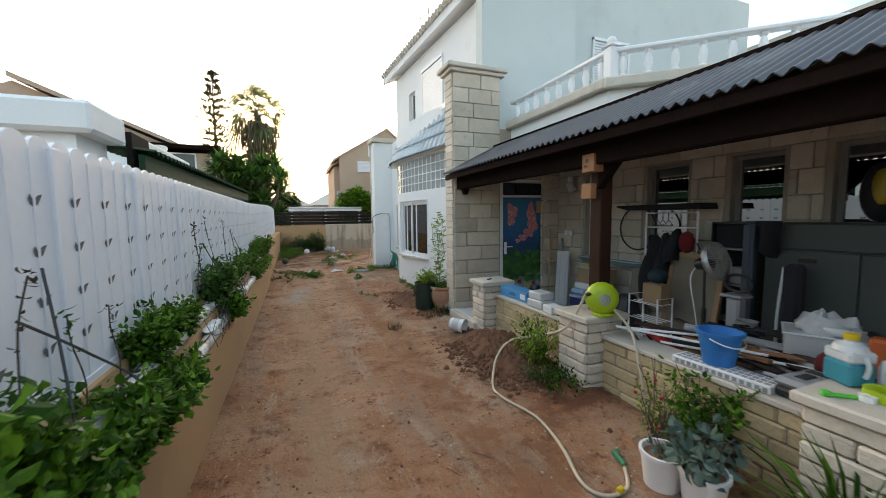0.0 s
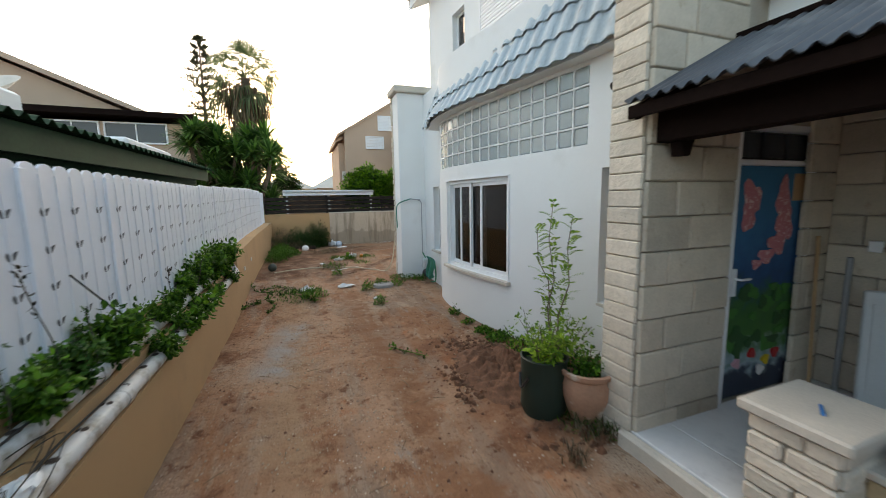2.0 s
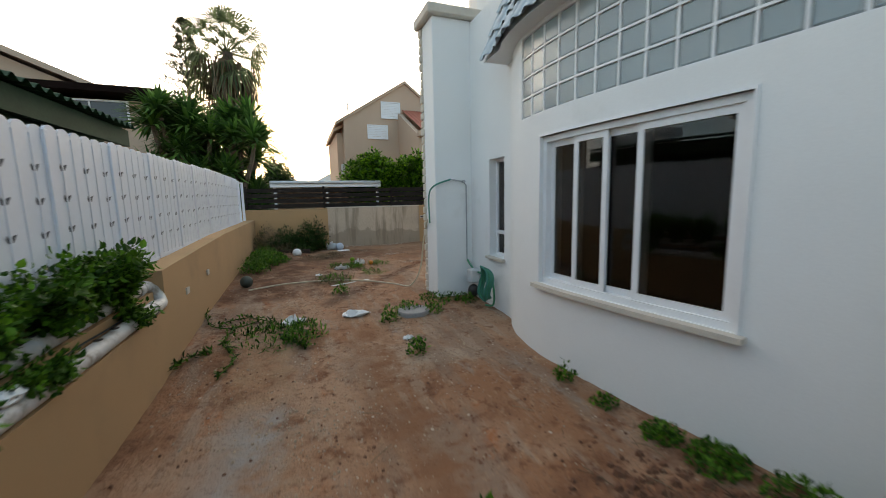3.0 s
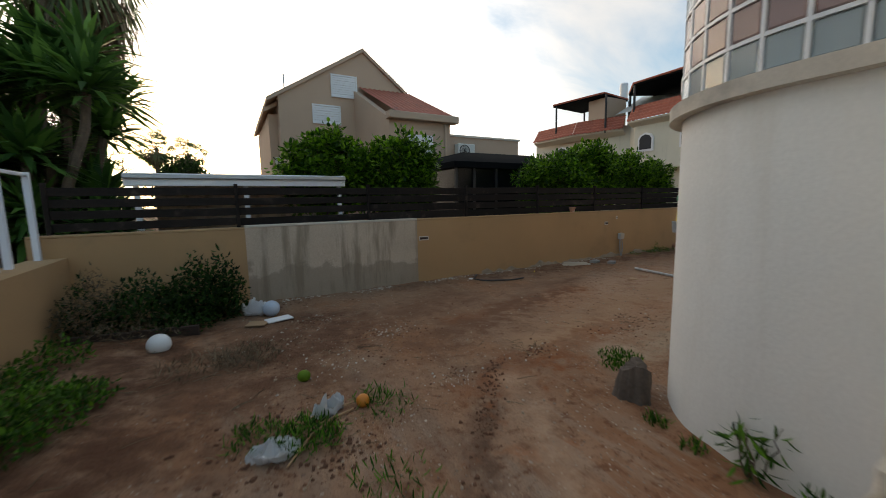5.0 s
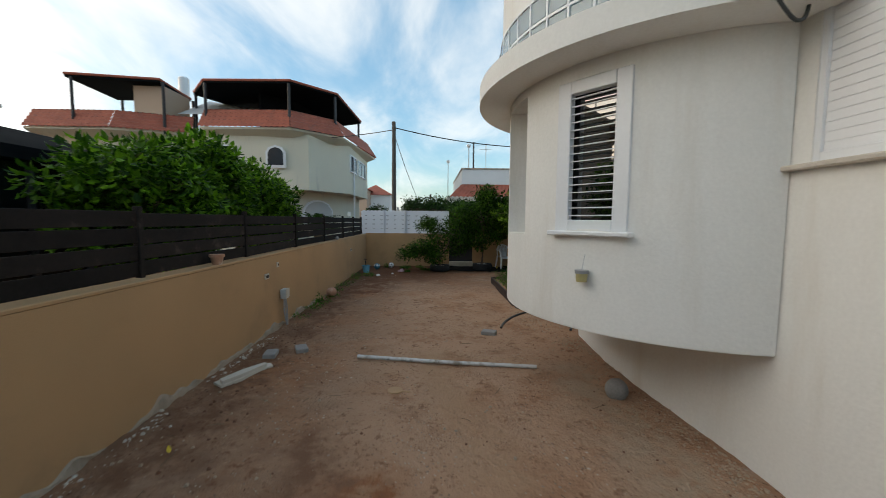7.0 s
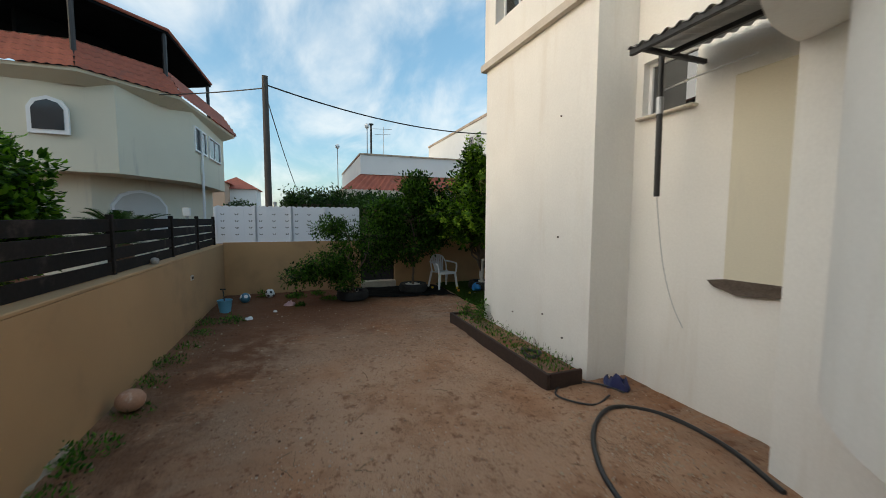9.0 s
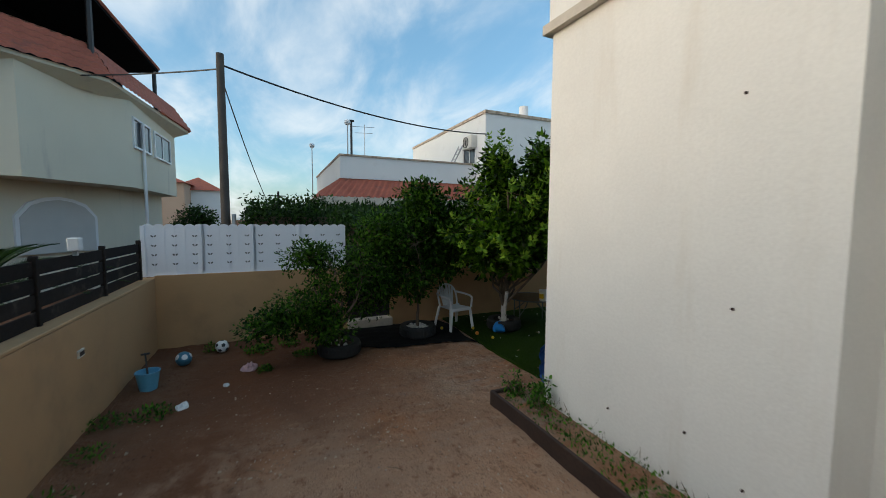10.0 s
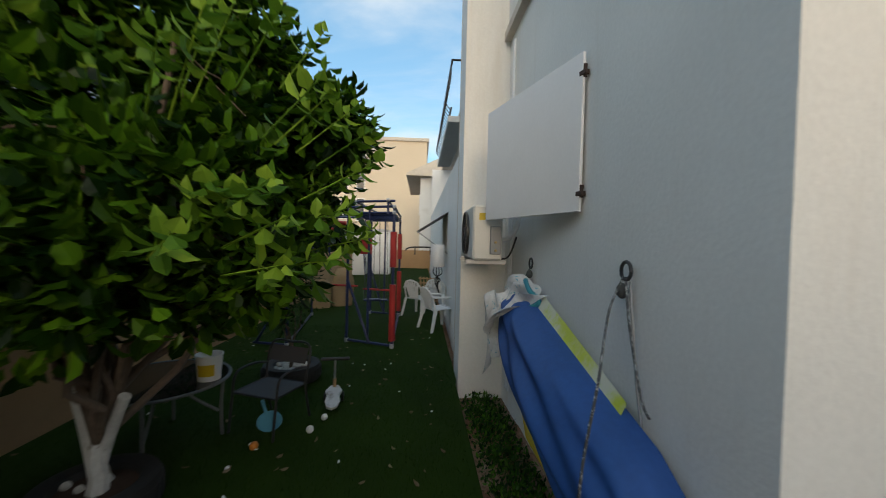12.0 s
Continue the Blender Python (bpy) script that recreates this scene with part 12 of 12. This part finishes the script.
# side balcony rail, garden store below it
sr = thing("side_rail", "black bent-metal railing of the side balcony", "railing", (14.44, 7.6, 4.15), kind="structure")
part("balcony_slab", G().box(-0.30, 0.05, -3.0, 1.0, -0.16, -0.05, 0.01), WHITE_WALL, sr)
for z in (0.08, 0.90):
    part("rail", G().tube([(0, -3.0, z), (0, 1.0, z)], 0.018, 8), BLACK_METAL, sr)
for i in range(22):
    y = -2.9 + i * 0.18
    part("bar", G().tube(smooth_path([(0, y, 0.08), (0.10, y, 0.25), (0.02, y, 0.55), (0, y, 0.90)], 4), 0.009, 6), BLACK_METAL, sr)
part("rail_end", G().tube([(0, 1.0, 0.9), (-0.4, 1.0, 0.9)], 0.018, 8), BLACK_METAL, sr)
single("split_edge", G().box(14.385, 14.425, 9.99, 10.05, 0.2, 6.3, 0.01), SPLIT, "rough split-stone corner strip of the pier", "trim", kind="structure")
aw = thing("side_awning", "blue-grey sheet awning over the side door", "awning", (14.3, 5.6, 2.15))
part("awning_sheet", G().add([(0, -1.2, 0.45), (0, 1.0, 0.45), (0.7, 1.0, 0), (0.7, -1.2, 0), (0, -1.2, 0.43), (0, 1.0, 0.43), (0.7, 1.0, -0.02), (0.7, -1.2, -0.02)],
                             [(0, 3, 2, 1), (4, 5, 6, 7), (0, 1, 5, 4), (1, 2, 6, 5), (2, 3, 7, 6), (3, 0, 4, 7)]), CORRUGATED, aw)
part("strut", G().tube([(0, 1.0, -0.5), (0.68, 1.0, -0.02)], 0.015, 8), GREY_METAL, aw)
wb_ = thing("water_heater", "white water heater on the side wall", "heater", (14.52, 6.6, 1.35))
part("tank", G().lathe([(0.001, 0), (0.15, 0), (0.16, 0.02), (0.16, 0.48), (0.15, 0.50), (0.001, 0.50)], 22), FRAME_WHITE, wb_)
for i in range(4):
    part("pipe", G().tube(smooth_path([(-0.08 + 0.05 * i, 0, 0), (-0.1 + 0.06 * i, 0.05, -0.15), (0.05 - 0.04 * i, 0.03, -0.3), (-0.1 + 0.05 * i, 0.0, -0.7 + 0.1 * i)]), 0.012, 6), BLACK_PLASTIC, wb_)
pb = thing("pull_up_bar", "black steel pull-up bar fixed to the side wall", "exercise bar", (14.55, 5.1, 1.75))
part("bar", G().tube(smooth_path([(0.75, 0.3, -0.08), (0.6, 0.25, 0), (0.0, 0.05, 0.0), (-0.2, 0.0, -0.08)]), 0.018, 8), BLACK_METAL, pb)
for x in (0.1, 0.5):
    part("grip", G().tube([(x, 0.1 + 0.2 * x, 0), (x, 0.28 + 0.2 * x, -0.04), (x, 0.28 + 0.2 * x, -0.18)], 0.016, 8), BLACK_METAL, pb)

# ---- hung board in its blue cover, on the side wall ----
hb = thing("hung_board", "blue fabric cover over a long board roped to the wall", "covered board", (13.92, 12.9, 1.1))


def cover(u, v, grow=0.0):
    """u along from the far nose to the low tail, v round the section."""
    y = 11.78 + 2.22 * u
    top = 1.56 - 0.24 * (y - 11.75) - 0.10 * max(0, u - 0.85) / 0.15
    low = 0.66 + 0.30 * (1 - u) ** 4 - 0.30 * max(0, u - 0.55) / 0.45
    out = 0.36 * math.sin(math.pi * (0.20 + 0.62 * u)) ** 0.6
    a = math.pi * v
    fold = 0.020 * math.sin(24 * v + 5 * u) * (1 - 0.4 * u) + 0.012 * math.sin(41 * v - 9 * u) + 0.015 * noise.noise((v * 9, u * 3, 5))
    x = 13.915 + (out + fold + grow) * math.sin(a) ** 0.8
    z = (top + low) / 2 + (top - low) / 2 * math.cos(a)
    return Vector((x - 13.92, y - 12.9 + 0.02 * math.sin(9 * v), z - 1.1))


part("cover", G().sheet(lambda u, v: cover(u, v), 60, 120), CLOTH_BLUE, hb, smooth=60)
g = G().sheet(lambda u, v: Vector((0.0 + 0.02 + 0.05 * v, 12.25 + 1.2 * u - 12.9, (1.655 - 0.245 * (1.2 * u + 0.5) - 0.03 * u) - 1.1 - 0.10 * v)), 20, 4)
g.sheet(lambda u, v: Vector((0.02 + 0.05 * (1 - v), 12.25 + 1.2 * u - 12.9, (1.65 - 0.245 * (1.2 * u + 0.5) - 0.03 * u) - 1.1 - 0.10 * (1 - v))), 20, 4)
part("board_edge", g, BOARD_LIME, hb, "lime and white board edge showing above the cover")
part("board_rail", G().tube([(0.20, 12.3 - 12.9, 0.86 - 1.1), (0.27, 12.8 - 12.9, 0.71 - 1.1), (0.26, 13.3 - 12.9, 0.70 - 1.1)], 0.03, 8), YELLOW_P, hb, "yellow lower edge of the board")
g = G().sheet(lambda u, v: Vector((0.02 + 0.34 * v + 0.035 * math.sin(17 * u + 3 * v) + 0.03 * math.sin(9 * v), -1.24 + 0.62 * u * (1 - 0.45 * v) + 0.03 * math.sin(11 * v), 0.54 - 0.13 * u - 0.10 * v - 0.78 * max(0, v - 0.35) ** 1.2 * (1 - 0.75 * u) + 0.03 * math.sin(14 * u + 9 * v))), 34, 34)
part("printed_cloth", g, CLOTH_WHITE, hb, "crumpled white printed cloth with turquoise trim", smooth=60)
part("hanging_cloth", G().sheet(lambda u, v: Vector((0.04 + 0.34 * u + 0.03 * math.sin(21 * u + 5 * v), -1.16 - 0.06 * u + 0.05 * math.sin(13 * u) + 0.04 * math.sin(9 * v), 0.46 - 0.10 * u - (0.30 + 0.42 * u) * v + 0.02 * math.sin(17 * u))), 36, 20), CLOTH_WHITE, hb, "white printed cloth hanging over the nose", smooth=60)
part("trim_band", G().tube(smooth_path([(0.08, -0.98, 0.52), (0.10, -0.80, 0.46), (0.06, -0.66, 0.38), (0.12, -0.74, 0.32)]), 0.02, 8), TEAL_P, hb, "turquoise trim")
TWIST = plain("black_white_rope", (0.05, 0.055, 0.06), 0.8, stain=(0.30, 0.32, 0.33), stain_at=(0.53, 0.57), stain_scale=60)
for i, (y, z) in enumerate(((11.78, 1.76), (13.36, 1.82))):
    rg = thing("wall_ring", "black rope hanger on a wall ring bolt", "rope hanger", (13.885, y, z))
    part("ring", G().tube([(0.03, 0.045 * math.cos(a), 0.045 * math.sin(a)) for a in [k * 0.5236 for k in range(13)]], 0.009, 8), BLACK_METAL, rg)
    part("knot", G().ball((0.035, -0.02, -0.10), 0.03, 10, 8, 1.3), ROPE, rg)
    if i:
        part("rope", G().tube(smooth_path([(0.03, 0, -0.03), (0.05, 0.08, -0.25), (0.08, 0.24, -0.52), (0.085, 0.31, -0.58)]), 0.0065, 8), TWIST, rg)
        part("rope", G().tube(smooth_path([(0.03, -0.02, -0.03), (0.12, 0.02, -0.20), (0.27, 0.24, -0.46), (0.35, 0.30, -0.75), (0.36, 0.28, -1.0)]), 0.0065, 8), TWIST, rg)
        part("strap", G().tube(smooth_path([(0.02, 0.02, -0.05), (0.03, 0.12, -0.5), (0.02, 0.2, -0.85)]), 0.007, 6), GREY_P, rg, "grey strap")
    else:
        part("rope", G().tube(smooth_path([(0.03, 0, -0.03), (0.06, -0.10, -0.15), (0.14, -0.15, -0.24)]), 0.008, 8), TWIST, rg)
# white board hinged open on the wall
wbd = thing("wall_flap", "plain white board hinged open on the side wall", "panel", (13.89, 12.79, 2.15))
d_ = Vector((14.27 - 13.89, 11.55 - 12.79, 0))
turn = math.degrees(math.atan2(d_.y, d_.x))
part("board", G().box(0.0, d_.length, -0.012, 0.012, 0.0, 1.01, 0.004, pose(0.02, 0, 0, 0, 0, turn)), FRAME_WHITE, wbd)
for z in (0.10, 0.86):
    part("hinge", G().box(-0.03, 0.03, -0.018, 0.018, z, z + 0.03, 0.004, pose(0.02, 0, 0, 0, 0, turn)).tube([(0.015, 0, z - 0.01), (0.015, 0, z + 0.07)], 0.014, 8), RUST, wbd, "rusty hinge")
BRASS_ = plain("dull_brass", (0.42, 0.30, 0.12), 0.4)
ac_ = ac_unit(pose(14.40, 10.62, 1.76, 0, 0, 90))
part("warning_label", G().box(0.8005, 0.803, 0.06, 0.15, 0.40, 0.47), YELLOW_P, ac_, "yellow warning label")
part("valve_cover", G().box(0.801, 0.83, 0.17, 0.28, 0.06, 0.34, 0.008), GREY_P, ac_, "grey valve cover")
for z in (0.10, 0.18):
    part("valve", G().tube([(0.83, 0.22, z), (0.87, 0.22, z)], 0.012, 8), BRASS_, ac_, "brass valve")
cbl = thing("wall_pipes", "lagged pipes and cables beside the air conditioner", "pipe", (13.9, 11.3, 1.8))
part("lagging", G().tube(smooth_path([(0.36, -0.35, 0.12), (0.20, -0.1, 0.15), (0.04, 0.05, 0.30), (0.03, 0.05, 0.9)]), 0.024, 8), FRAME_WHITE, cbl)
part("cable", G().tube(smooth_path([(0.36, -0.3, 0.25), (0.25, -0.2, 0.02), (0.1, -0.1, -0.02), (0.03, 0.0, 0.2)]), 0.010, 6), BLACK_PLASTIC, cbl)
part("conduit", G().tube([(0.02, -0.35, -1.5), (0.02, -0.35, 2.4)], 0.018, 8), FRAME_WHITE, cbl)
part("conduit", G().tube([(0.02, -0.25, -1.5), (0.02, -0.25, 0.5)], 0.014, 8), FRAME_WHITE, cbl)

# ---- toys by the garden wall ----
bl = thing("toy_ball", "blue and white vinyl ball on the soil", "ball", (17.1, 18.2, soil_z(17.1, 18.2) + 0.10))
part("ball_skin", G().ball((0, 0, 0), 0.105, 22, 16), plain("faded_blue_vinyl", (0.04, 0.17, 0.26), 0.5), bl)
for a in (0, 72, 144, 216, 288):
    part("white_patch", G().lathe([(0.001, 0.1075), (0.03, 0.1035), (0.04, 0.099)], 12, pose(0, 0, 0, 62, 0, a)), WHITE_PLASTIC, bl, "white patch")
sb = thing("football", "scuffed white football with black patches", "ball", (17.55, 17.75, soil_z(17.55, 17.75) + 0.095))
part("ball_skin", G().ball((0, 0, 0), 0.10, 22, 16), WHITE_PLASTIC, sb)
for rx, rz in ((0, 0), (65, 0), (65, 72), (65, 144), (65, 216), (65, 288), (115, 36), (115, 108), (115, 180), (115, 252), (115, 324)):
    part("black_patch", G().lathe([(0.001, 0.1025), (0.022, 0.100), (0.034, 0.096)], 5, pose(0, 0, 0, rx, 0, rz)), BLACK_PLASTIC, sb)
bk_ = thing("toy_bucket", "light blue plastic bucket holding a toy spade", "bucket", (16.36, 18.45, soil_z(16.36, 18.45) - 0.01))
bk_.scale = (0.78, 0.78, 0.85)
part("bucket_body", G().lathe([(0.001, 0.005), (0.12, 0.0), (0.165, 0.27), (0.175, 0.275), (0.175, 0.29), (0.158, 0.29), (0.112, 0.02), (0.001, 0.02)], 28), SKY_P, bk_)
spd = part("spade", G().tube([(0.02, 0.0, 0.10), (0.15, 0.06, 0.50)], 0.014, 8), BLACK_PLASTIC, bk_, "black toy spade")
part("spade_grip", G().tube([(0.10, 0.10, 0.52), (0.21, 0.02, 0.50)], 0.016, 8), BLACK_PLASTIC, spd)
crumple("cloth_scrap", "crumpled pink cloth lying on the soil", 16.6, 17.3, 0.15, plain("pink_cloth", (0.55, 0.36, 0.38), 0.8), 8, 0.25, "cloth")
for x, y, s in ((15.6, 17.95, 0.09), (16.1, 17.55, 0.05)):
    crumple("paper_scrap", "white crumpled scrap lying on the soil", x, y, s, WHITE_PLASTIC, int(x * 10), 0.3, "scrap")
cam_box = thing("wall_box", "small white plastic box on the fence post", "box", (15.74, 18.85, 2.02))
part("box_body", G().box(-0.05, 0.05, -0.05, 0.05, 0, 0.14, 0.01), WHITE_PLASTIC, cam_box)
part("box_bracket", G().box(-0.02, 0.02, -0.02, 0.02, -0.05, 0), GREY_METAL, cam_box)

# ---- soil litter: stones, clods and twigs ----
def litter(label, name, n, mat_, seed, place, size, kind_="stone"):
    r = random.Random(seed)
    g = G()
    for _ in range(n):
        for _k in range(6):
            x, y = place(r)
            if noise.noise((x * 1.4, y * 1.4, seed)) > r.uniform(-0.25, 0.40):
                break
        z = soil_z(x, y)
        if kind_ == "stone":
            s = size * (0.35 + 1.3 * r.random() ** 3)
            p0 = [Vector((math.cos(a) * s * r.uniform(0.7, 1.3), math.sin(a) * s * r.uniform(0.7, 1.3), 0)) for a in (0.3, 1.6, 2.8, 4.0, 5.3)]
            c = Vector((x, y, z - s * 0.15))
            g.add([c + q for q in p0] + [c + q * 0.6 + Vector((0, 0, s * r.uniform(0.5, 1.0))) for q in p0], [(i, (i + 1) % 5, 5 + (i + 1) % 5, 5 + i) for i in range(5)] + [(5, 6, 7, 8, 9)])
        else:
            a, ln = r.uniform(0, 6.28), size * r.uniform(0.4, 1.6)
            d = Vector((math.cos(a), math.sin(a), r.uniform(-0.05, 0.15)))
            p = Vector((x, y, z + 0.008))
            g.tube([p, p + d * ln * 0.5 + Vector((0, 0, 0.006)), p + d * ln + Vector((0, 0.01, 0))], size * 0.02, 4, False)
    single(name, g, mat_, label, "stones" if kind_ == "stone" else "twigs", kind="stuff", smooth=0)


GRAVEL_M = material("grey_gravel", (0.36, 0.265, 0.185), 0.95, var=0.3, scale=30, fine=60, bump=0.3)
CLOD = material("dark_soil_clods", (0.140, 0.062, 0.034), 0.98, var=0.35, scale=20, fine=60, bump=0.6)
litter("pale pebbles strewn over the drive", "gravel", 2400, GRAVEL_M, 5, lambda r: (r.uniform(-0.6, 2.3), -1 + 15.5 * r.random()), 0.008)
litter("grey gravel patch in the drive", "gravel", 1500, GRAVEL_M, 6, lambda r: (r.gauss(0.35, 0.30), r.gauss(8.2, 1.3)), 0.008)
litter("pale stones strewn over the back yard", "gravel", 1300, GRAVEL_M, 7, lambda r: (r.uniform(1.0, 16.0), r.uniform(14.2, 18.6)), 0.012)
litter("dark broken clods of soil", "soil_clods", 4200, CLOD, 8, lambda r: (2.20 + r.gauss(0, 0.24), r.choice((4.0, 7.1, 7.3, 3.7)) + r.gauss(0, 0.45)), 0.028)
litter("dark clods along the garden wall", "soil_clods", 900, CLOD, 9, lambda r: (r.uniform(-0.5, 17.8), 18.6 - abs(r.gauss(0, 0.35))), 0.012)
litter("rubble along the foot of the house", "rubble", 2600, GRAVEL_M, 10, lambda r: (r.uniform(4.5, 11.0), 14.12 + abs(r.gauss(0, 0.30))), 0.010)
litter("dark clods over the back yard", "soil_clods", 900, CLOD, 12, lambda r: (r.uniform(0, 17.0), r.uniform(13.5, 18.6)), 0.009)
litter("dry twigs scattered over the yard", "twigs", 420, DRY_LEAF, 11, lambda r: (r.uniform(-0.5, 2.6) if r.random() < 0.6 else r.uniform(2, 16), r.uniform(14.3, 18.5) if r.random() < 0.6 else r.uniform(2, 13)), 0.12, "twig")


# dug soil thrown up along the parapet and the bay
def soil_heap(label, x, y, rx, ry, h, seed):
    def p(u, v):
        a = 2 * math.pi * u
        k = v * (1 + 0.18 * noise.noise((2 * math.cos(a), 2 * math.sin(a), seed)))
        px, py = x + rx * k * math.cos(a), y + ry * k * math.sin(a)
        rough = 0.07 * noise.noise((px * 5, py * 5, seed)) + 0.07 * noise.noise((px * 12, py * 12, seed)) + 0.04 * noise.noise((px * 29, py * 29, seed))
        return Vector((px, py, soil_z(px, py) + (h + rough) * max(0.0, 1 - v ** 2) - 0.03 * v ** 4))
    single("soil_heap", G().sheet(p, 130, 60), CLOD, label, "soil", kind="stuff", smooth=180)


soil_heap("dark heap of freshly dug soil beside the parapet", 2.28, 3.95, 0.46, 0.95, 0.08, 3)
soil_heap("dark heap of freshly dug soil below the bay", 2.22, 7.25, 0.55, 0.85, 0.09, 8)
# unseen plain wall added behind the walk's start to cut light into the porch
single("wall_south", G().box(-1.08, 12.2, -4.5, -4.3, -0.2, 3.2), WHITE_WALL, "plain unseen white wall added to shut light off the porch", "wall", kind="structure")

# limewashed low limbs of the lemon tree
for e in ((-0.24, 0.10, 0.80), (0.22, -0.10, 0.78)):
    part("low_limb", G().tube(smooth_path([(0.0, 0.0, 0.22), (e[0] * 0.45, e[1] * 0.45, 0.52), e]), 0.034, 10), LIME_BARK, lt_, "limewashed white limb")
# cut stalks lying by the plastic
for a, b in (((1.20, 14.60), (1.78, 14.92)), ((1.28, 14.52), (1.62, 14.86)), ((1.15, 14.78), (1.95, 15.02))):
    single("cut_stalk", G().tube([(a[0], a[1], soil_z(*a) + 0.012), ((a[0] + b[0]) / 2, (a[1] + b[1]) / 2 + 0.03, soil_z(*a) + 0.045), (b[0], b[1], soil_z(*b) + 0.012)], 0.007, 6), BIRCH, "pale cut branch lying on the soil", "branch")
litter("dark crumbs of soil round the cut stalks", "soil_clods", 420, CLOD, 21, lambda r: (r.gauss(1.4, 0.28), r.gauss(14.75, 0.2)), 0.014)
litter("dark gravel pressed into the rut", "gravel", 420, CLOD, 22, lambda r: (lambda k: (1.3 + 1.9 * k + r.gauss(0, 0.05), 12.85 + 2.25 * k + r.gauss(0, 0.05)))(r.random()), 0.012)
litter("fine dark crumbs over the drive", "soil_clods", 1500, CLOD, 23, lambda r: (r.uniform(-0.6, 2.4), -1 + 14.5 * r.random()), 0.009)
litter("dry roots and stalks on the dug soil", "twigs", 420, DRY_LEAF, 31, lambda r: (2.2 + r.gauss(0, 0.24), r.choice((3.9, 7.2)) + r.gauss(0, 0.45)), 0.10, "twig")
patch("sparse weeds on the dug soil", [(2.2, 3.75, 0.28, 0.10, 160, 0.05, 0.012), (2.4, 3.2, 0.25, 0.16, 160, 0.05, 0.02), (2.35, 2.85, 0.2, 0.18, 160, 0.05, 0.02), (2.3, 6.2, 0.18, 0.12, 220, 0.06, 0.008), (2.5, 6.0, 0.12, 0.16, 160, 0.06, 0.008)], POMEGRANATE_LEAF)
SPOIL = ((1.98, 17.33, 0.16), (2.73, 16.39, 0.22), (3.68, 15.07, 0.14), (2.67, 15.02, 0.12), (1.87, 15.93, 0.30), (1.49, 16.74, 0.30), (5.2, 15.1, 0.25))


def spoil(r):
    x, y, s = r.choice(SPOIL)
    return x + r.gauss(0, s), y + r.gauss(0, s * 0.7)


litter("dark crumbs and charred bits in patches on the soil", "soil_clods", 1000, CLOD, 41, spoil, 0.010)
litter("pale plaster crumbs among the spoil", "rubble", 420, COPING, 42, spoil, 0.009)
litter("bits of twig among the spoil", "twigs", 130, DRY_LEAF, 43, spoil, 0.09, "twig")
litter("plaster rubble at the foot of the garden wall", "rubble", 500, COPING, 44, lambda r: (r.uniform(1.2, 9.5), 18.70 - abs(r.gauss(0, 0.10))), 0.014)

# ---- stones of the porch walls ----
courses(pier, pose(2.47, 5.885, 0), 0.87, 0.0, 4.05, 0.238, (0.42, 0.36, 0.50), 0.04, STONE, seed=3)
courses(pier, pose(2.47, 6.19, 0, 0, 0, -90), 0.305, 0.0, 4.05, 0.117, (0.31,), 0.03, SPLIT, b=0.007, seed=4)
courses(dw, pose(3.34, 5.885, 0), 1.26, FLOOR, 2.9, 0.238, (0.42, 0.36, 0.5), 0.04, STONE, openings=[(-0.05, 0.87, 0, 2.38)], seed=5)
courses(pw, pose(PW + 0.015, 5.86, 0, 0, 0, -90), 8.6, FLOOR, 2.62, 0.238, (0.46, 0.52, 0.40, 0.60), 0.04, STONE,
        openings=[(5.86 - b - 0.05, 5.86 - a + 0.05, c - 0.04, d + 0.05) for a, b, c, d in PORCH_WINDOWS], seed=6)
for (a, b), p in zip(PILLARS, pillars):
    courses(p, pose(2.49, b, 0, 0, 0, -90), b - a, 0.0, 0.69, 0.098, (0.24, 0.4, 0.3), 0.035, SPLIT, b=0.012, seed=int(a * 10) + 1)
    courses(p, pose(2.49, a + 0.02, 0), 0.41, 0.0, 0.69, 0.098, (0.24, 0.4, 0.3), 0.035, SPLIT, b=0.012, seed=int(a * 10) + 2)
for w, a, b in parapets:
    courses(w, pose(2.68, b, 0, 0, 0, -90), b - a, 0.0, 0.53, 0.106, (0.34, 0.28, 0.40, 0.22), 0.03, YELLOW, b=0.012, seed=int(a * 10) + 30)
